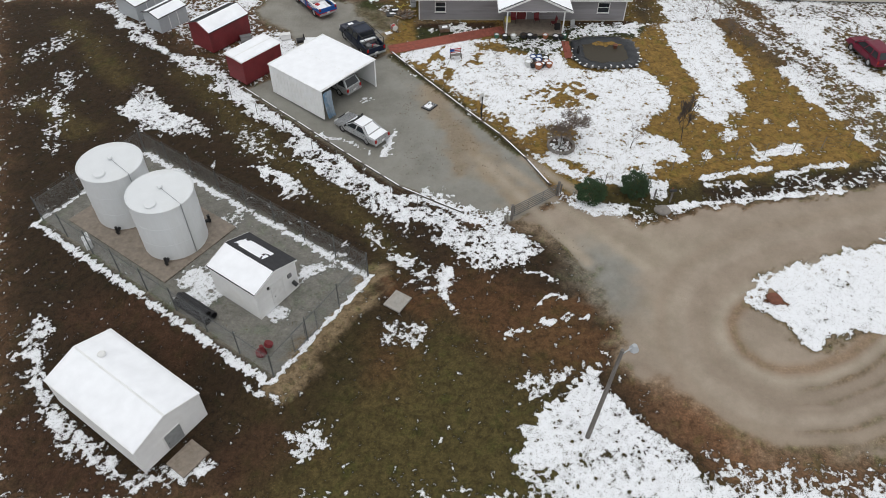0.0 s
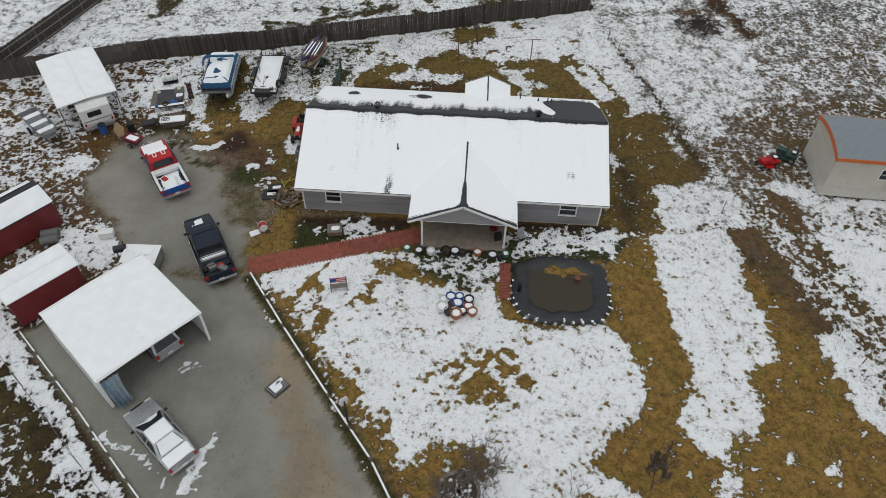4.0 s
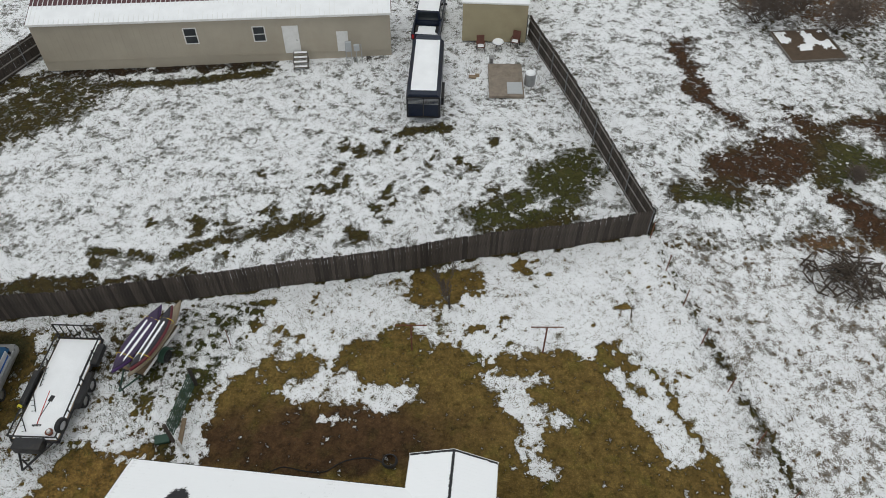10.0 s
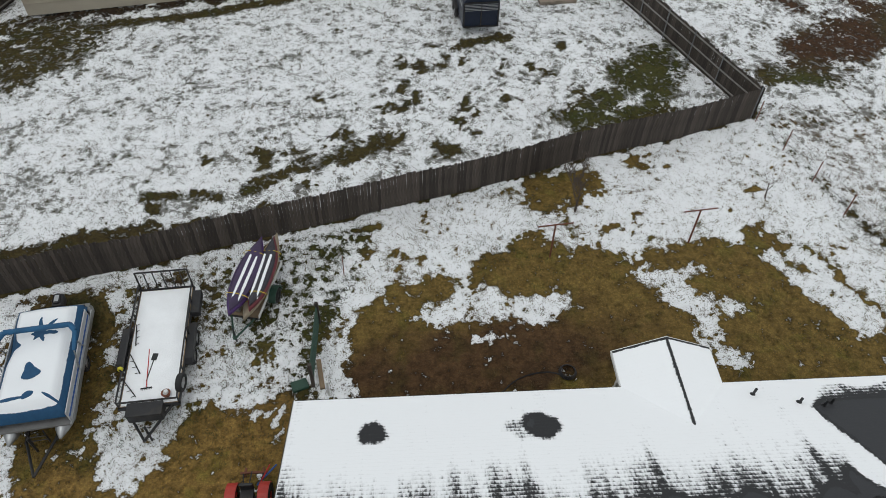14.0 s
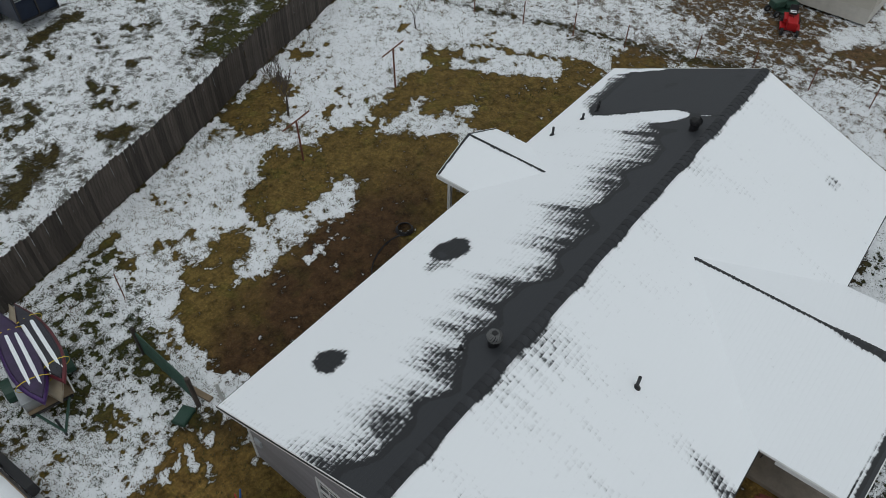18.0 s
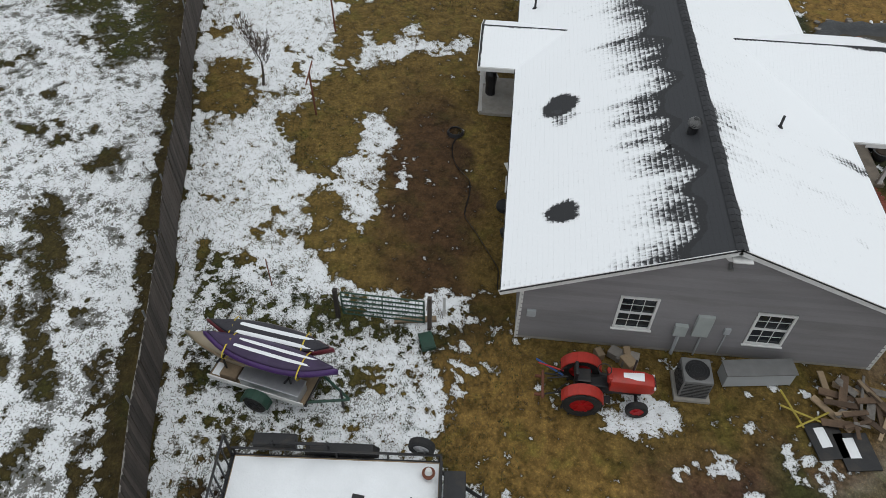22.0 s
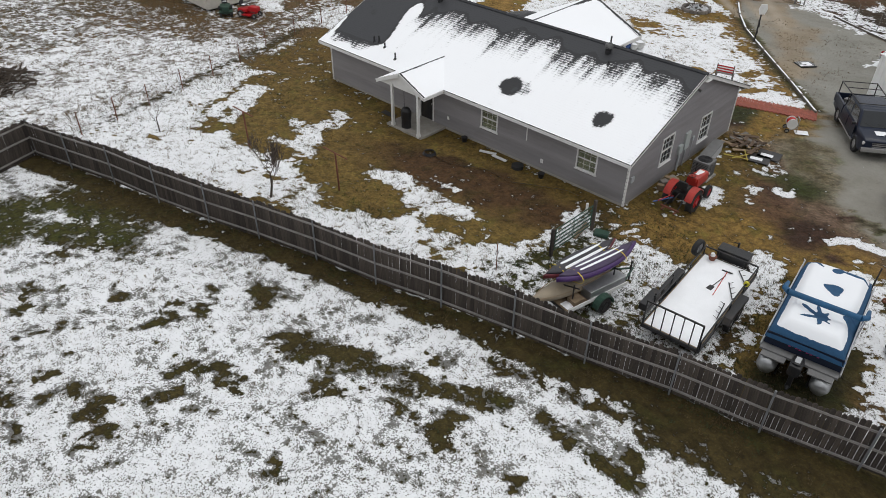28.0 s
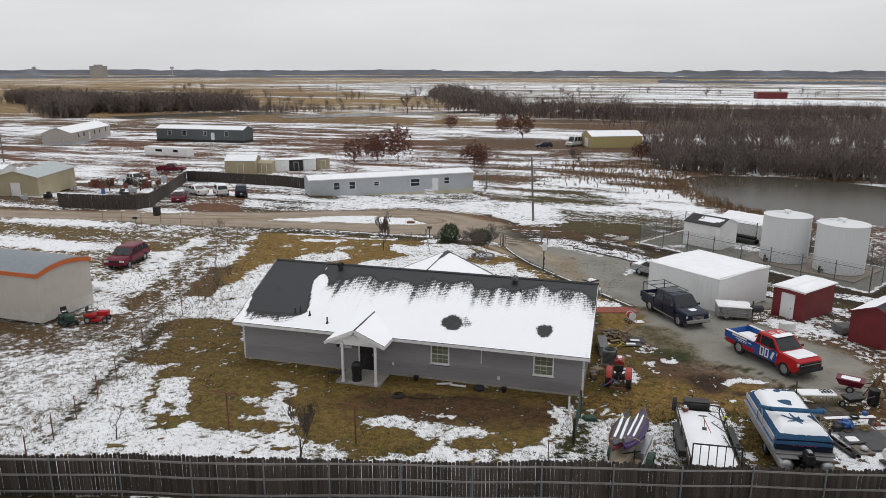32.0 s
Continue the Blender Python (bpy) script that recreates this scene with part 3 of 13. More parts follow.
area(soil_f, OLIVE, [(4, -51.5), (10, -53.8), (18, -54), (26, -46.5), (34, -39.5), (41, -34), (46, -36), (40, -66), (14, -74), (2, -62), (0, -54)], .8)
trail(snow_f, 0.74, [(-42.5, -2.6), (-36.2, -9.1), (-31.6, -12.7)], 0.70, 0.7)
trail(snow_f, 0.6, [(-31.6, -12.7), (-27.3, -16.0), (-22.7, -20.3), (-18.2, -26.1), (-11.6, -31.9), (-6.6, -34.3)], 0.95, 0.8)
trail(snow_f, 0.72, [(-23.3, -19.5), (-15.4, -27.1), (-10.8, -32.5)], 0.35, 0.8)
area(snow_f, 0.68, [(-36.5, -19.4), (-34.6, -16.0), (-31.7, -19.1), (-26.6, -22.8), (-31.4, -22.4)], 0.5)
area(snow_f, 0.72, [(-24.1, -26.3), (-21.7, -26.8), (-17.6, -30.4), (-19.7, -29.9)], 0.3)
strip(snow_f, 0.5, -13.2, -33.9, -9.8, -38.1, 0.80, 0.8)
area(snow_f, 0.6, [(-9.9, -31.9), (-6.2, -34.0), (-2.9, -33.5), (-1.5, -36.2), (-5.2, -37.7), (-7.1, -37.1)], 0.5)
area(snow_f, 0.72, [(-5.0, -34.0), (-3.1, -33.8), (-1.5, -36.2), (-3.5, -36.7)], 0.3)
strip(snow_f, 0.66, -8.3, -37.6, -7.5, -40.7, 0.50, 0.8)
strip(snow_f, 0.74, -2.6, -37.5, -0.1, -38.5, 0.35, 0.7)
strip(snow_f, 0.76, -3.7, -42.8, -2.0, -42.4, 0.30, 0.7)
strip(snow_f, 0.76, -1.3, -42.2, 1.0, -41.6, 0.28, 0.7)
strip(snow_f, 0.66, -2.2, -40.4, 0.5, -39.8, 0.20, 0.8)
trail(snow_f, 0.42, [(-44.6, -18.3), (-41.7, -15.2), (-40.3, -24.0)], 1.00, 0.9)
strip(snow_f, 0.36, -43.4, -8.2, -45.9, -11.9, 1.00, 0.9)
strip(snow_f, 0.4, -25.3, -22.1, -21.9, -25.6, 0.80, 0.9)
area(snow_f, 0.62, [(-35.0, -45.2), (-33.5, -44.4), (-32.3, -46.8), (-28.8, -50.1), (-25.4, -51.6), (-21.4, -50.8), (-20.8, -52.3), (-25.7, -53.0), (-30.8, -50.1)], 0.5)
strip(snow_f, 0.55, -35.1, -41.8, -34.8, -43.6, 1.00, 0.8)
area(snow_f, 0.46, [(-18.0, -49.6), (-16.1, -48.6), (-14.9, -50.4), (-17.1, -51.5)], 0.4)
strip(snow_f, 0.62, -20.1, -46.8, -18.1, -47.7, 0.25, 0.8)
strip(snow_f, 0.36, -11.7, -42.0, -9.8, -43.3, 0.70, 0.9)
# water works pad
area(soil_f, (.222, .224, .215), [(-18.5, -46.5), (-13, -38), (-32.4, -24.2), (-37.9, -32.7)], .35, edge="clean")
area(snow_f, -.15, [(-18.5, -46.5), (-13, -38), (-32.4, -24.2), (-37.9, -32.7)], .35, edge="clean")
strip(soil_f, (.24, .19, .13), -18.3, -47.0, -12.4, -38, .7)
strip(snow_f, .98, -18.8, -46.75, -38.1, -32.9, .24, .4, edge="fine")
strip(snow_f, .98, -18.5, -46.5, -13.1, -38.1, .2, .4, edge="fine")
strip(snow_f, .98, -13.6, -38.0, -32.5, -24.6, .26, .4, edge="fine")
strip(snow_f, .9, -32.4, -24.6, -37.8, -32.6, .2, .4, edge="fine")
blob(snow_f, 0.8, -17.4, -37.5, 1.42, 0.59, 62, 0.64)
blob(snow_f, 0.85, -24.5, -39.0, 1.49, 1.49, -29, 0.64)
blob(snow_f, 0.8, -19.4, -41.0, 0.67, 0.81, 41, 0.64)
blob(snow_f, 0.5, -15.8, -36.7, 1.31, 0.63, 77, 0.64)
blob(snow_f, 0.45, -24.2, -32.5, 1.12, 1.14, -32, 0.64)
# driveway
area(soil_f, GRAVEL, [(-25.5, -16.8), (-19, -11.6), (-14.2, -12.2), (-12.6, -10.9), (-7.0, -18.1), (-2.6, -23.6), (.6, -30.6), (-3.2, -33.2), (-12, -28.9), (-17, -24.4)], .25, edge="clean")
area(snow_f, -.5, [(-25.5, -16.8), (-19, -11.6), (-14.2, -12.2), (-12.6, -10.9), (-7.0, -18.1), (-2.6, -23.6), (.6, -30.6), (-3.2, -33.2), (-12, -28.9), (-17, -24.4)], .25, edge="clean")
strip(soil_f, (.30, .245, .18), -9.5, -17, -2.4, -31, 1.1, .8)
strip(soil_f, (.252, .248, .226), -15, -14, -9, -27, 1.2, .8)
strip(soil_f, (.28, .235, .18), -8, -20, -6.5, -28, .8, .9)
strip(snow_f, 0.6, -9.1, -29.6, -6.1, -32.3, 0.60, 0.8)
trail(snow_f, 0.55, [(-9.4, -29.7), (-6.3, -31.6), (-3.4, -32.3)], 0.80, 0.8)
strip(snow_f, 0.95, -12.0, -25.2, -12.6, -25.4, 0.28)
strip(snow_f, 0.95, -11.9, -22.7, -11.9, -23.4, 0.28)
strip(snow_f, 0.95, -14.6, -18.7, -14.1, -18.2, 0.28)
strip(snow_f, .9, -17.9, -22.6, -14.2, -25.3, .22)
strip(snow_f, .8, -12.0, -22.6, -12.9, -25.2, .35)
strip(snow_f, .95, -26, -17.6, -12.2, -29.6, .35)
strip(snow_f, .9, -12.2, -29.6, -4, -33.4, .4)
strip(snow_f, .8, -12.0, -11.3, -6.5, -18.4, .22)
strip(snow_f, .8, -6.5, -18.4, -1.9, -24.0, .18)
# west, by the sheds and the camper
area(soil_f, (.13, .075, .03), [(-40, -2), (-38, 9), (-27, 10), (-24, 3), (-27, -4), (-33, -8)], 1.2)
area(snow_f, .45, [(-42, -3), (-40, 9), (-27, 11), (-24, 4), (-27, -4), (-33, -8)], 1.0)
area(snow_f, 0.81, [(-25.9, -9.2), (-24.0, -7.8), (-21.2, -9.8), (-21.9, -11.5), (-23.9, -11.7)], 0.4)
trail(snow_f, 0.85, [(-38.0, -0.6), (-34.5, 1.4), (-31.3, 3.4)], 0.60)
area(snow_f, 0.79, [(-27.1, 8.4), (-22.9, 10.4), (-21.1, 3.2), (-23.5, 2.6)], 0.5)
blob(snow_f, 0.05, -26.9, 0.4, 3.17, 1.77, -111, 0.48)
blob(snow_f, 0.75, -27.9, -1.9, 1.26, 1.37, 21, 0.48)
trail(snow_f, 0.85, [(-26.6, 7.6), (-29.4, 5.7), (-34.0, 6.1)], 0.50)
# east side: weeds, tracks and the neighbour's ground
area(soil_f, (.125, .088, .046), [(17, 7), (13, 16), (12, 22), (40, 22), (60, 5), (60, -25), (28, -27), (20, -6)], 1.2)
area(snow_f, .56, [(16.8, 7), (13, 16), (12, 22), (40, 26), (60, 5), (60, -25), (28, -27), (19.6, -6)], 1.2)
area(snow_f, 0.85, [(14.9, 12.5), (18.1, 17.9), (25.2, 19.4), (24.7, 11.6), (21.9, 7.2), (18.5, 6.6)], 1)
area(snow_f, 0.46, [(16.1, -0.2), (19.8, 2.9), (25.6, 1.3), (25.9, -3.9), (27.2, -15.6), (26.0, -19.0), (23.7, -9.2), (20.2, -7.3)], 1)
area(snow_f, 0.83, [(26.0, -4.2), (31.2, -3.8), (28.5, -11.8), (26.8, -7.9)], 0.6)
area(snow_f, 0.85, [(23.9, -14.0), (25.5, -13.4), (26.8, -16.9), (25.4, -20.9), (24.5, -19.9)], 0.5)
trail(snow_f, 0.9, [(23.6, 2.2), (26.0, -2.0), (32.0, -1.4)], 0.60)
area(snow_f, 0.83, [(14.6, -0.7), (20.1, 0.1), (20.9, -4.3), (15.4, -5.1)], 0.5)
area(snow_f, 0.08, [(12.1, 5.6), (14.7, 5.3), (14.4, -5.0), (11.7, -5.2)], 0.6)
area(soil_f, (.10,.075,.025), [(12.1, 5.6), (14.7, 5.3), (14.4, -5.0), (11.7, -5.2)], 0.8)
blob(snow_f, 0.85, 12.2, 1.2, 2.28, 0.55, -96, 0.48)
strip(soil_f, MUD, 13.8, 4.2, 12.8, -4.3, 0.40)
trail(snow_f, 0.1, [(23.4, -1.4), (23.4, -4.8), (28.2, -21.3)], 1.20)
trail(snow_f, 0.5, [(21.8, -1.9), (23.5, -7.6), (26.4, -16.2)], 1.20, 0.9)
trail(snow_f, 0.9, [(22.9, -11.1), (24.9, -16.2), (26.5, -22.1), (26.8, -25.4)], 0.50, 0.6)
# east of the neighbour's house and over the road
area(soil_f, (.16, .105, .055), [(30, -6), (56, -8), (90, -6), (90, -18), (45, -22.5), (28, -26), (25, -20)], 1.2)
area(snow_f, .48, [(30, -6), (56, -8), (90, -6), (90, -18), (45, -22.5), (28, -26), (25, -20)], 1.2)
area(snow_f, 0.05, [(29.4, -8.8), (33.9, -20.9), (36.1, -19.8), (32.8, -9.4)], 0.6)
area(soil_f, REDDIRT, [(29.4, -8.8), (33.9, -20.9), (36.1, -19.8), (32.8, -9.4)], 0.6)
area(soil_f, REDDIRT, [(36, -38), (41, -34), (50, -43), (45, -54)], .6)
area(snow_f, .03, [(36, -38), (41, -34), (50, -43), (45, -54)], .6)
area(snow_f, .35, [(42, -33), (62, -29), (95, -26), (110, -60), (60, -64), (46, -44)], 1)
area(soil_f, (.12, .08, .055), [(42, -33), (62, -29), (95, -26), (110, -60), (60, -64), (46, -44)], 1)
area(soil_f, (.085, .072, .028), [(0, -48), (8, -62), (4, -92), (-12, -86), (-18, -52), (-8, -42)], 3)
area(snow_f, .35, [(0, -52), (8, -62), (4, -92), (-12, -86), (-18, -56)], 2)
area(snow_f, .92, [(4, -100), (10, -84), (-4, -84), (-16, -72), (-20, -62), (-26, -66), (-18, -92)], 1.2)
blob(snow_f, .9, 2, -60, 4, 8, 20)
# north-east: bushes, brush and bare earth trails
area(snow_f, 0.84, [(4.1, 44.7), (8.6, 48.5), (27.0, 49.8), (28.1, 29.6), (25.6, 21.3), (21.3, 25.1), (17.6, 22.6), (12.2, 22.6), (10.8, 26.7)], 1)
area(snow_f, 0.74, [(14.0, 21.5), (20.8, 22.9), (24.8, 18.2), (21.9, 8.4), (15.9, 7.9), (14.6, 12.8)], 1)
area(snow_f, 0.62, [(17.8, 49.0), (34.7, 50.5), (29.3, 33.5), (26.8, 40.3), (21.0, 41.9)], 1)
trail(snow_f, 0.12, [(15.3, 40.8), (15.6, 35.3), (17.4, 31.9)], 0.60, 0.9)
strip(soil_f, REDMUD, 15.3, 40.8, 15.6, 35.3, 1.00, 0.8)
strip(soil_f, REDMUD, 15.6, 35.3, 17.4, 31.9, 1.00, 0.8)
area(snow_f, 0.2, [(15.2, 28.5), (18.9, 30.4), (21.1, 33.9), (23.1, 32.9), (29.6, 34.4), (28.3, 30.1), (23.8, 27.2), (22.5, 24.8), (21.6, 28.0), (19.3, 26.3), (16.0, 24.7), (13.0, 24.5), (12.8, 25.9), (14.9, 26.5)], 0.9)
area(soil_f, REDMUD, [(15.2, 28.5), (18.9, 30.4), (21.1, 33.9), (23.1, 32.9), (29.6, 34.4), (28.3, 30.1), (23.8, 27.2), (22.5, 24.8), (21.6, 28.0), (19.3, 26.3), (16.0, 24.7), (13.0, 24.5), (12.8, 25.9), (14.9, 26.5)], 0.9)
blob(soil_f, MOSS, 24.1, 28.2, 2.10, 3.14, 5, 0.7)
blob(soil_f, MOSS, 15.4, 25.1, 2.02, 1.25, 4, 0.7)
trail(snow_f, 0.15, [(23.0, 25.2), (24.1, 22.3), (25.2, 19.7)], 0.90, 0.8)
strip(soil_f, REDMUD, 23.0, 25.2, 24.1, 22.3, 1.20)
strip(soil_f, REDMUD, 24.1, 22.3, 25.2, 19.7, 1.20)
blob(snow_f, 0.3, 21.2, 20.9, 2.22, 2.38, -15, 0.48)
blob(soil_f, SCRUB, 21.2, 20.9, 2.22, 2.38, -15)
blob(snow_f, 0.85, 25.1, 30.9, 1.38, 1.12, -6, 0.48)
blob(snow_f, 0.85, 20.6, 31.6, 1.10, 1.12, 5, 0.48)
strip(soil_f, MOSS, 11.7, 22.2, 13.6, 15.3, 0.35, 0.7)
strip(soil_f, MOSS, 13.6, 15.3, 16.2, 7.9, 0.35, 0.7)
trail(snow_f, 0.25, [(11.8, 20.6), (13.6, 15.3), (16.2, 7.9)], 0.22)
trail(snow_f, 0.36, [(21.6, 47.5), (26.2, 46.3), (29.9, 47.5)], 1.60, 0.8)
strip(soil_f, SCRUB, 21.6, 47.5, 26.2, 46.3, 2.00, 0.8)
strip(soil_f, SCRUB, 26.2, 46.3, 29.9, 47.5, 2.00, 0.8)
# field behind, by the mobile home
area(snow_f, 0.2, [(-33.8, 33.0), (-28.7, 33.4), (-27.2, 20.1), (-29.2, 17.2), (-30.9, 26.0)], 0.6)
strip(soil_f, DARKMUD, -28.2, 33.0, -5.6, 37.4, 0.50)
trail(snow_f, 0.2, [(-28.2, 33.0), (-23.8, 33.9), (-12.7, 35.7)], 0.50)
# front lawn: snow in the middle and in a broad strip to the east
area(snow_f, -0.02, [(-12.1, -10.8), (-1.9, -8.3), (11.8, -5.6), (21.4, -4.5), (24.4, -13.5), (25.8, -21.4), (23.9, -27.0), (18.0, -27.4), (12.3, -28.1), (8.8, -28.5), (1.7, -29.9), (-1.1, -26.6), (-4.8, -20.3), (-8.8, -15.4)], 0.4, edge="fine")
area(snow_f, 0.82, [(-11.9, -11.7), (-8.1, -9.6), (-2.3, -8.8), (-1.8, -9.6), (0.7, -10.0), (3.6, -9.2), (3.2, -11.4), (3.9, -13.5), (6.7, -14.2), (9.8, -13.5), (10.9, -14.1), (12.1, -16.9), (11.5, -19.3), (9.9, -21.1), (8.7, -22.5), (10.0, -23.6), (11.2, -24.3), (11.3, -26.2), (9.0, -26.7), (8.6, -28.1), (6.0, -29.3), (2.9, -29.2), (1.0, -27.6), (-0.4, -26.6), (-2.0, -23.2), (-3.5, -21.6), (-4.8, -19.9), (-7.0, -17.3), (-9.4, -14.4)], 0.45, edge="fine")
dots(snow_f, 0.08, [(-0.2, -18.2), (-1.2, -19.4), (-4.7, -17.6)], 0.35)
dots(snow_f, 0.08, [(0.9, -17.7), (-5.3, -12.5), (-4.5, -11.4), (4.1, -18.9), (7.3, -27.5)], 0.45)
dots(snow_f, 0.08, [(3.0, -16.1), (3.2, -18.6), (4.1, -15.5), (-2.9, -20.9), (-3.5, -21.7), (-8.4, -13.3), (-9.6, -13.0), (2.9, -28.1), (2.2, -26.8)], 0.55)
dots(snow_f, 0.08, [(5.0, -18.1), (2.1, -18.2)], 0.6)
dots(snow_f, 0.08, [(2.0, -16.9), (3.9, -17.0), (-7.4, -14.4)], 0.65)
trail(snow_f, 0.2, [(-11.7, -11.5), (-9.0, -14.7), (-4.4, -19.9), (-1.6, -23.5)], 0.3, 0.5, edge="fine")
area(snow_f, 0.12, [(-1.6, -23.5), (0.4, -22.0), (2.8, -22.0), (3.5, -23.6), (1.5, -24.5), (-0.4, -26.4), (-1.0, -25.1)], 0.5, edge="fine")
area(snow_f, 0.84, [(13.4, -6.1), (19.1, -5.0), (19.0, -7.9), (19.9, -11.2), (20.4, -15.4), (18.2, -16.0), (18.4, -19.3), (18.0, -20.2), (16.5, -20.7), (15.9, -22.2), (14.7, -21.3), (13.2, -19.6), (14.9, -18.1), (14.8, -15.3), (13.9, -11.7), (14.0, -8.3)], 0.4, edge="fine")
area(snow_f, 0.75, [(16.3, -22.0), (16.5, -24.0), (14.8, -24.3), (14.7, -23.3)], 0.3, edge="fine")
area(snow_f, 0.88, [(19.7, -23.6), (20.0, -24.5), (21.3, -24.8), (21.0, -26.0), (19.3, -26.1), (17.1, -26.4), (17.2, -25.5), (19.1, -25.3)], 0.3, edge="fine")
dots(snow_f, 0.75, [(13.6, -17.1)], 0.35)
dots(snow_f, 0.75, [(14.9, -25.6)], 0.4)
dots(snow_f, 0.75, [(18.9, -21.6), (21.7, -21.9), (13.2, -26.1), (17.0, -26.4)], 0.5)
dots(snow_f, 0.75, [(13.6, -23.0), (10.7, -25.9)], 0.55)
area(snow_f, 0.85, [(23.6, -13.7), (24.5, -13.5), (24.9, -17.0), (26.3, -20.1), (25.7, -21.6), (24.9, -20.2), (23.8, -17.1)], 0.3, edge="fine")
trail(snow_f, 0.70, [(12.2, -28.8), (15.1, -28.0), (17.7, -27.6)], 0.3, 0.5, edge="fine")
trail(snow_f, 0.72, [(17.9, -28.6), (21.0, -27.6), (23.8, -27.3)], 0.34, 0.5, edge="fine")
trail(snow_f, 0.7, [(12.4, -29.4), (15.0, -29.4)], 0.3, 0.5, edge="fine")
trail(snow_f, 0.85, [(8.2, -32.1), (10.6, -31.5)], 0.3, 0.5, edge="fine")
trail(snow_f, 0.75, [(10.6, -31.6), (17.2, -30.9), (22.8, -30.4)], 0.22, 0.5, edge="fine")
area(snow_f, 0.82, [(1.7, -30.2), (2.9, -31.1), (4.7, -31.5), (6.1, -31.5), (5.7, -32.5), (2.9, -32.7), (1.4, -31.5)], 0.35, edge="fine")
area(snow_f, 0.8, [(7.6, -28.9), (9.5, -28.8), (8.9, -30.9), (7.7, -31.0)], 0.3, edge="fine")
# beds along the front wall, the lawn's upper edge and the tan sweep past the pond
area(soil_f, (.040, .046, .016), [(-10.8, -6.4), (-2.4, -6.2), (-3.6, -7.2), (-5.6, -7.6), (-7.0, -8.1), (-10.4, -9.2)], .35, edge="fine")
area(soil_f, (.048, .027, .018), [(-10.6, -5.7), (-2.6, -5.6), (-2.6, -6.6), (-7, -6.9), (-10.6, -6.6)], .25, edge="fine")
area(soil_f, (.175, .130, .082), [(-10.7, -5.0), (-6.2, -5.0), (-6.2, -5.75), (-10.7, -6.0)], .2, edge="fine")
area(soil_f, (.048, .027, .018), [(4.4, -5.2), (10.8, -5.1), (12.6, -5.7), (10.4, -6.3), (4.6, -6.2)], .25, edge="fine")
area(soil_f, (.050, .058, .024), [(-2.4, -8.0), (4.4, -6.3), (12.6, -5.9), (11.3, -8.5), (6.0, -8.4), (3.8, -10.2), (1.6, -11.8), (-1.8, -10.2)], .4, edge="fine")
area(snow_f, .50, [(-1.8, -8.7), (3.4, -8.2), (4.0, -10.0), (1.6, -11.9), (-1.8, -10.3)], .4, edge="fine")
area(snow_f, .68, [(4.6, -7.2), (6.2, -6.5), (10.3, -6.0), (10.4, -7.6), (6.1, -8.2), (4.4, -8.6)], .35, edge="fine")
area(snow_f, .86, [(9.6, -6.2), (11.2, -5.5), (13.4, -5.5), (12.6, -6.6), (11.4, -8.4), (11.0, -9.4), (10.7, -7.6)], .3, edge="fine")
area(snow_f, .90, [(-12.3, -11.6), (-9.9, -10.1), (-7.1, -9.3), (-4.6, -8.8), (-2.2, -8.7), (-2.0, -9.4), (-4.8, -9.7), (-5.0, -12.0), (-9.5, -13.0)], .35, edge="fine")
area(snow_f, .0, [(-4.9, -9.6), (-3.1, -9.3), (0.2, -10.6), (-0.1, -11.3), (-2.6, -10.9), (-4.4, -10.5)], .4, edge="fine")
area(soil_f, FRONTGRASS, [(11.0, -8.3), (12.7, -6.4), (13.5, -8.5), (14.1, -10.4), (14.1, -13.1), (15.1, -16.5), (13.6, -17.9), (11.8, -16.0), (10.4, -13.5)], .4, edge="fine")
area(snow_f, -.1, [(11.1, -8.6), (12.7, -6.6), (13.5, -8.5), (14.1, -10.4), (14.1, -13.1), (15.0, -16.5), (13.6, -17.9), (11.8, -16.0), (10.8, -13.7)], .35, edge="fine")
area(snow_f, .84, [(4.2, -13.9), (6.6, -14.3), (9.6, -13.4), (10.9, -14.3), (11.8, -16.2), (11.8, -18.2), (6, -17), (3.8, -15)], .5, edge="fine")
trail(soil_f, (.062, .056, .022), [(-12.6, -11.7), (-7.8, -17.2), (-3.8, -22.8), (-1.6, -25.6)], .4, .5, edge="fine")
trail(snow_f, .1, [(-12.6, -11.7), (-7.8, -17.2), (-3.8, -22.8), (-1.6, -25.6)], .3, .5, edge="fine")
trail(snow_f, .1, [(-7.7, -10.0), (-9.0, -12.0), (-9.6, -13.9)], .14, .5, edge="fine")
dots(snow_f, .0, [(-7.7, -15.0), (-4.7, -12.4), (-3.6, -20.6), (-4.6, -19.1), (-8.7, -12.1)], .5)
dots(snow_f, .85, [(-8.8, -7.3), (-9.2, -7.0), (-4.7, -6.8), (-7.0, -7.5), (-5.2, -7.2)], .26)
# east of the house: bare track, thin snow over straw
area(snow_f, 0.05, [(12.5, 8.6), (15.8, 8.3), (17.5, 4.7), (18.9, 1.4), (18.1, -0.3), (14.7, -0.2), (13.6, -5.7), (11.4, -5.8), (12.2, 4.3)], 0.5, edge="fine")
area(soil_f, (.155, .108, .036), [(12.5, 8.6), (15.8, 8.3), (17.5, 4.7), (18.9, 1.4), (18.1, -0.3), (14.7, -0.2), (13.6, -5.7), (11.4, -5.8), (12.2, 4.3)], 0.6, edge="fine")
area(soil_f, (.15, .10, .055), [(13.0, 20.4), (24.2, 22.5), (26.3, 14.9), (30.9, 10.5), (24.7, -8.0), (19.8, -8.4), (18.1, -2.5), (17.5, 4.7), (15.0, 11.3)], 0.8, edge="fine")
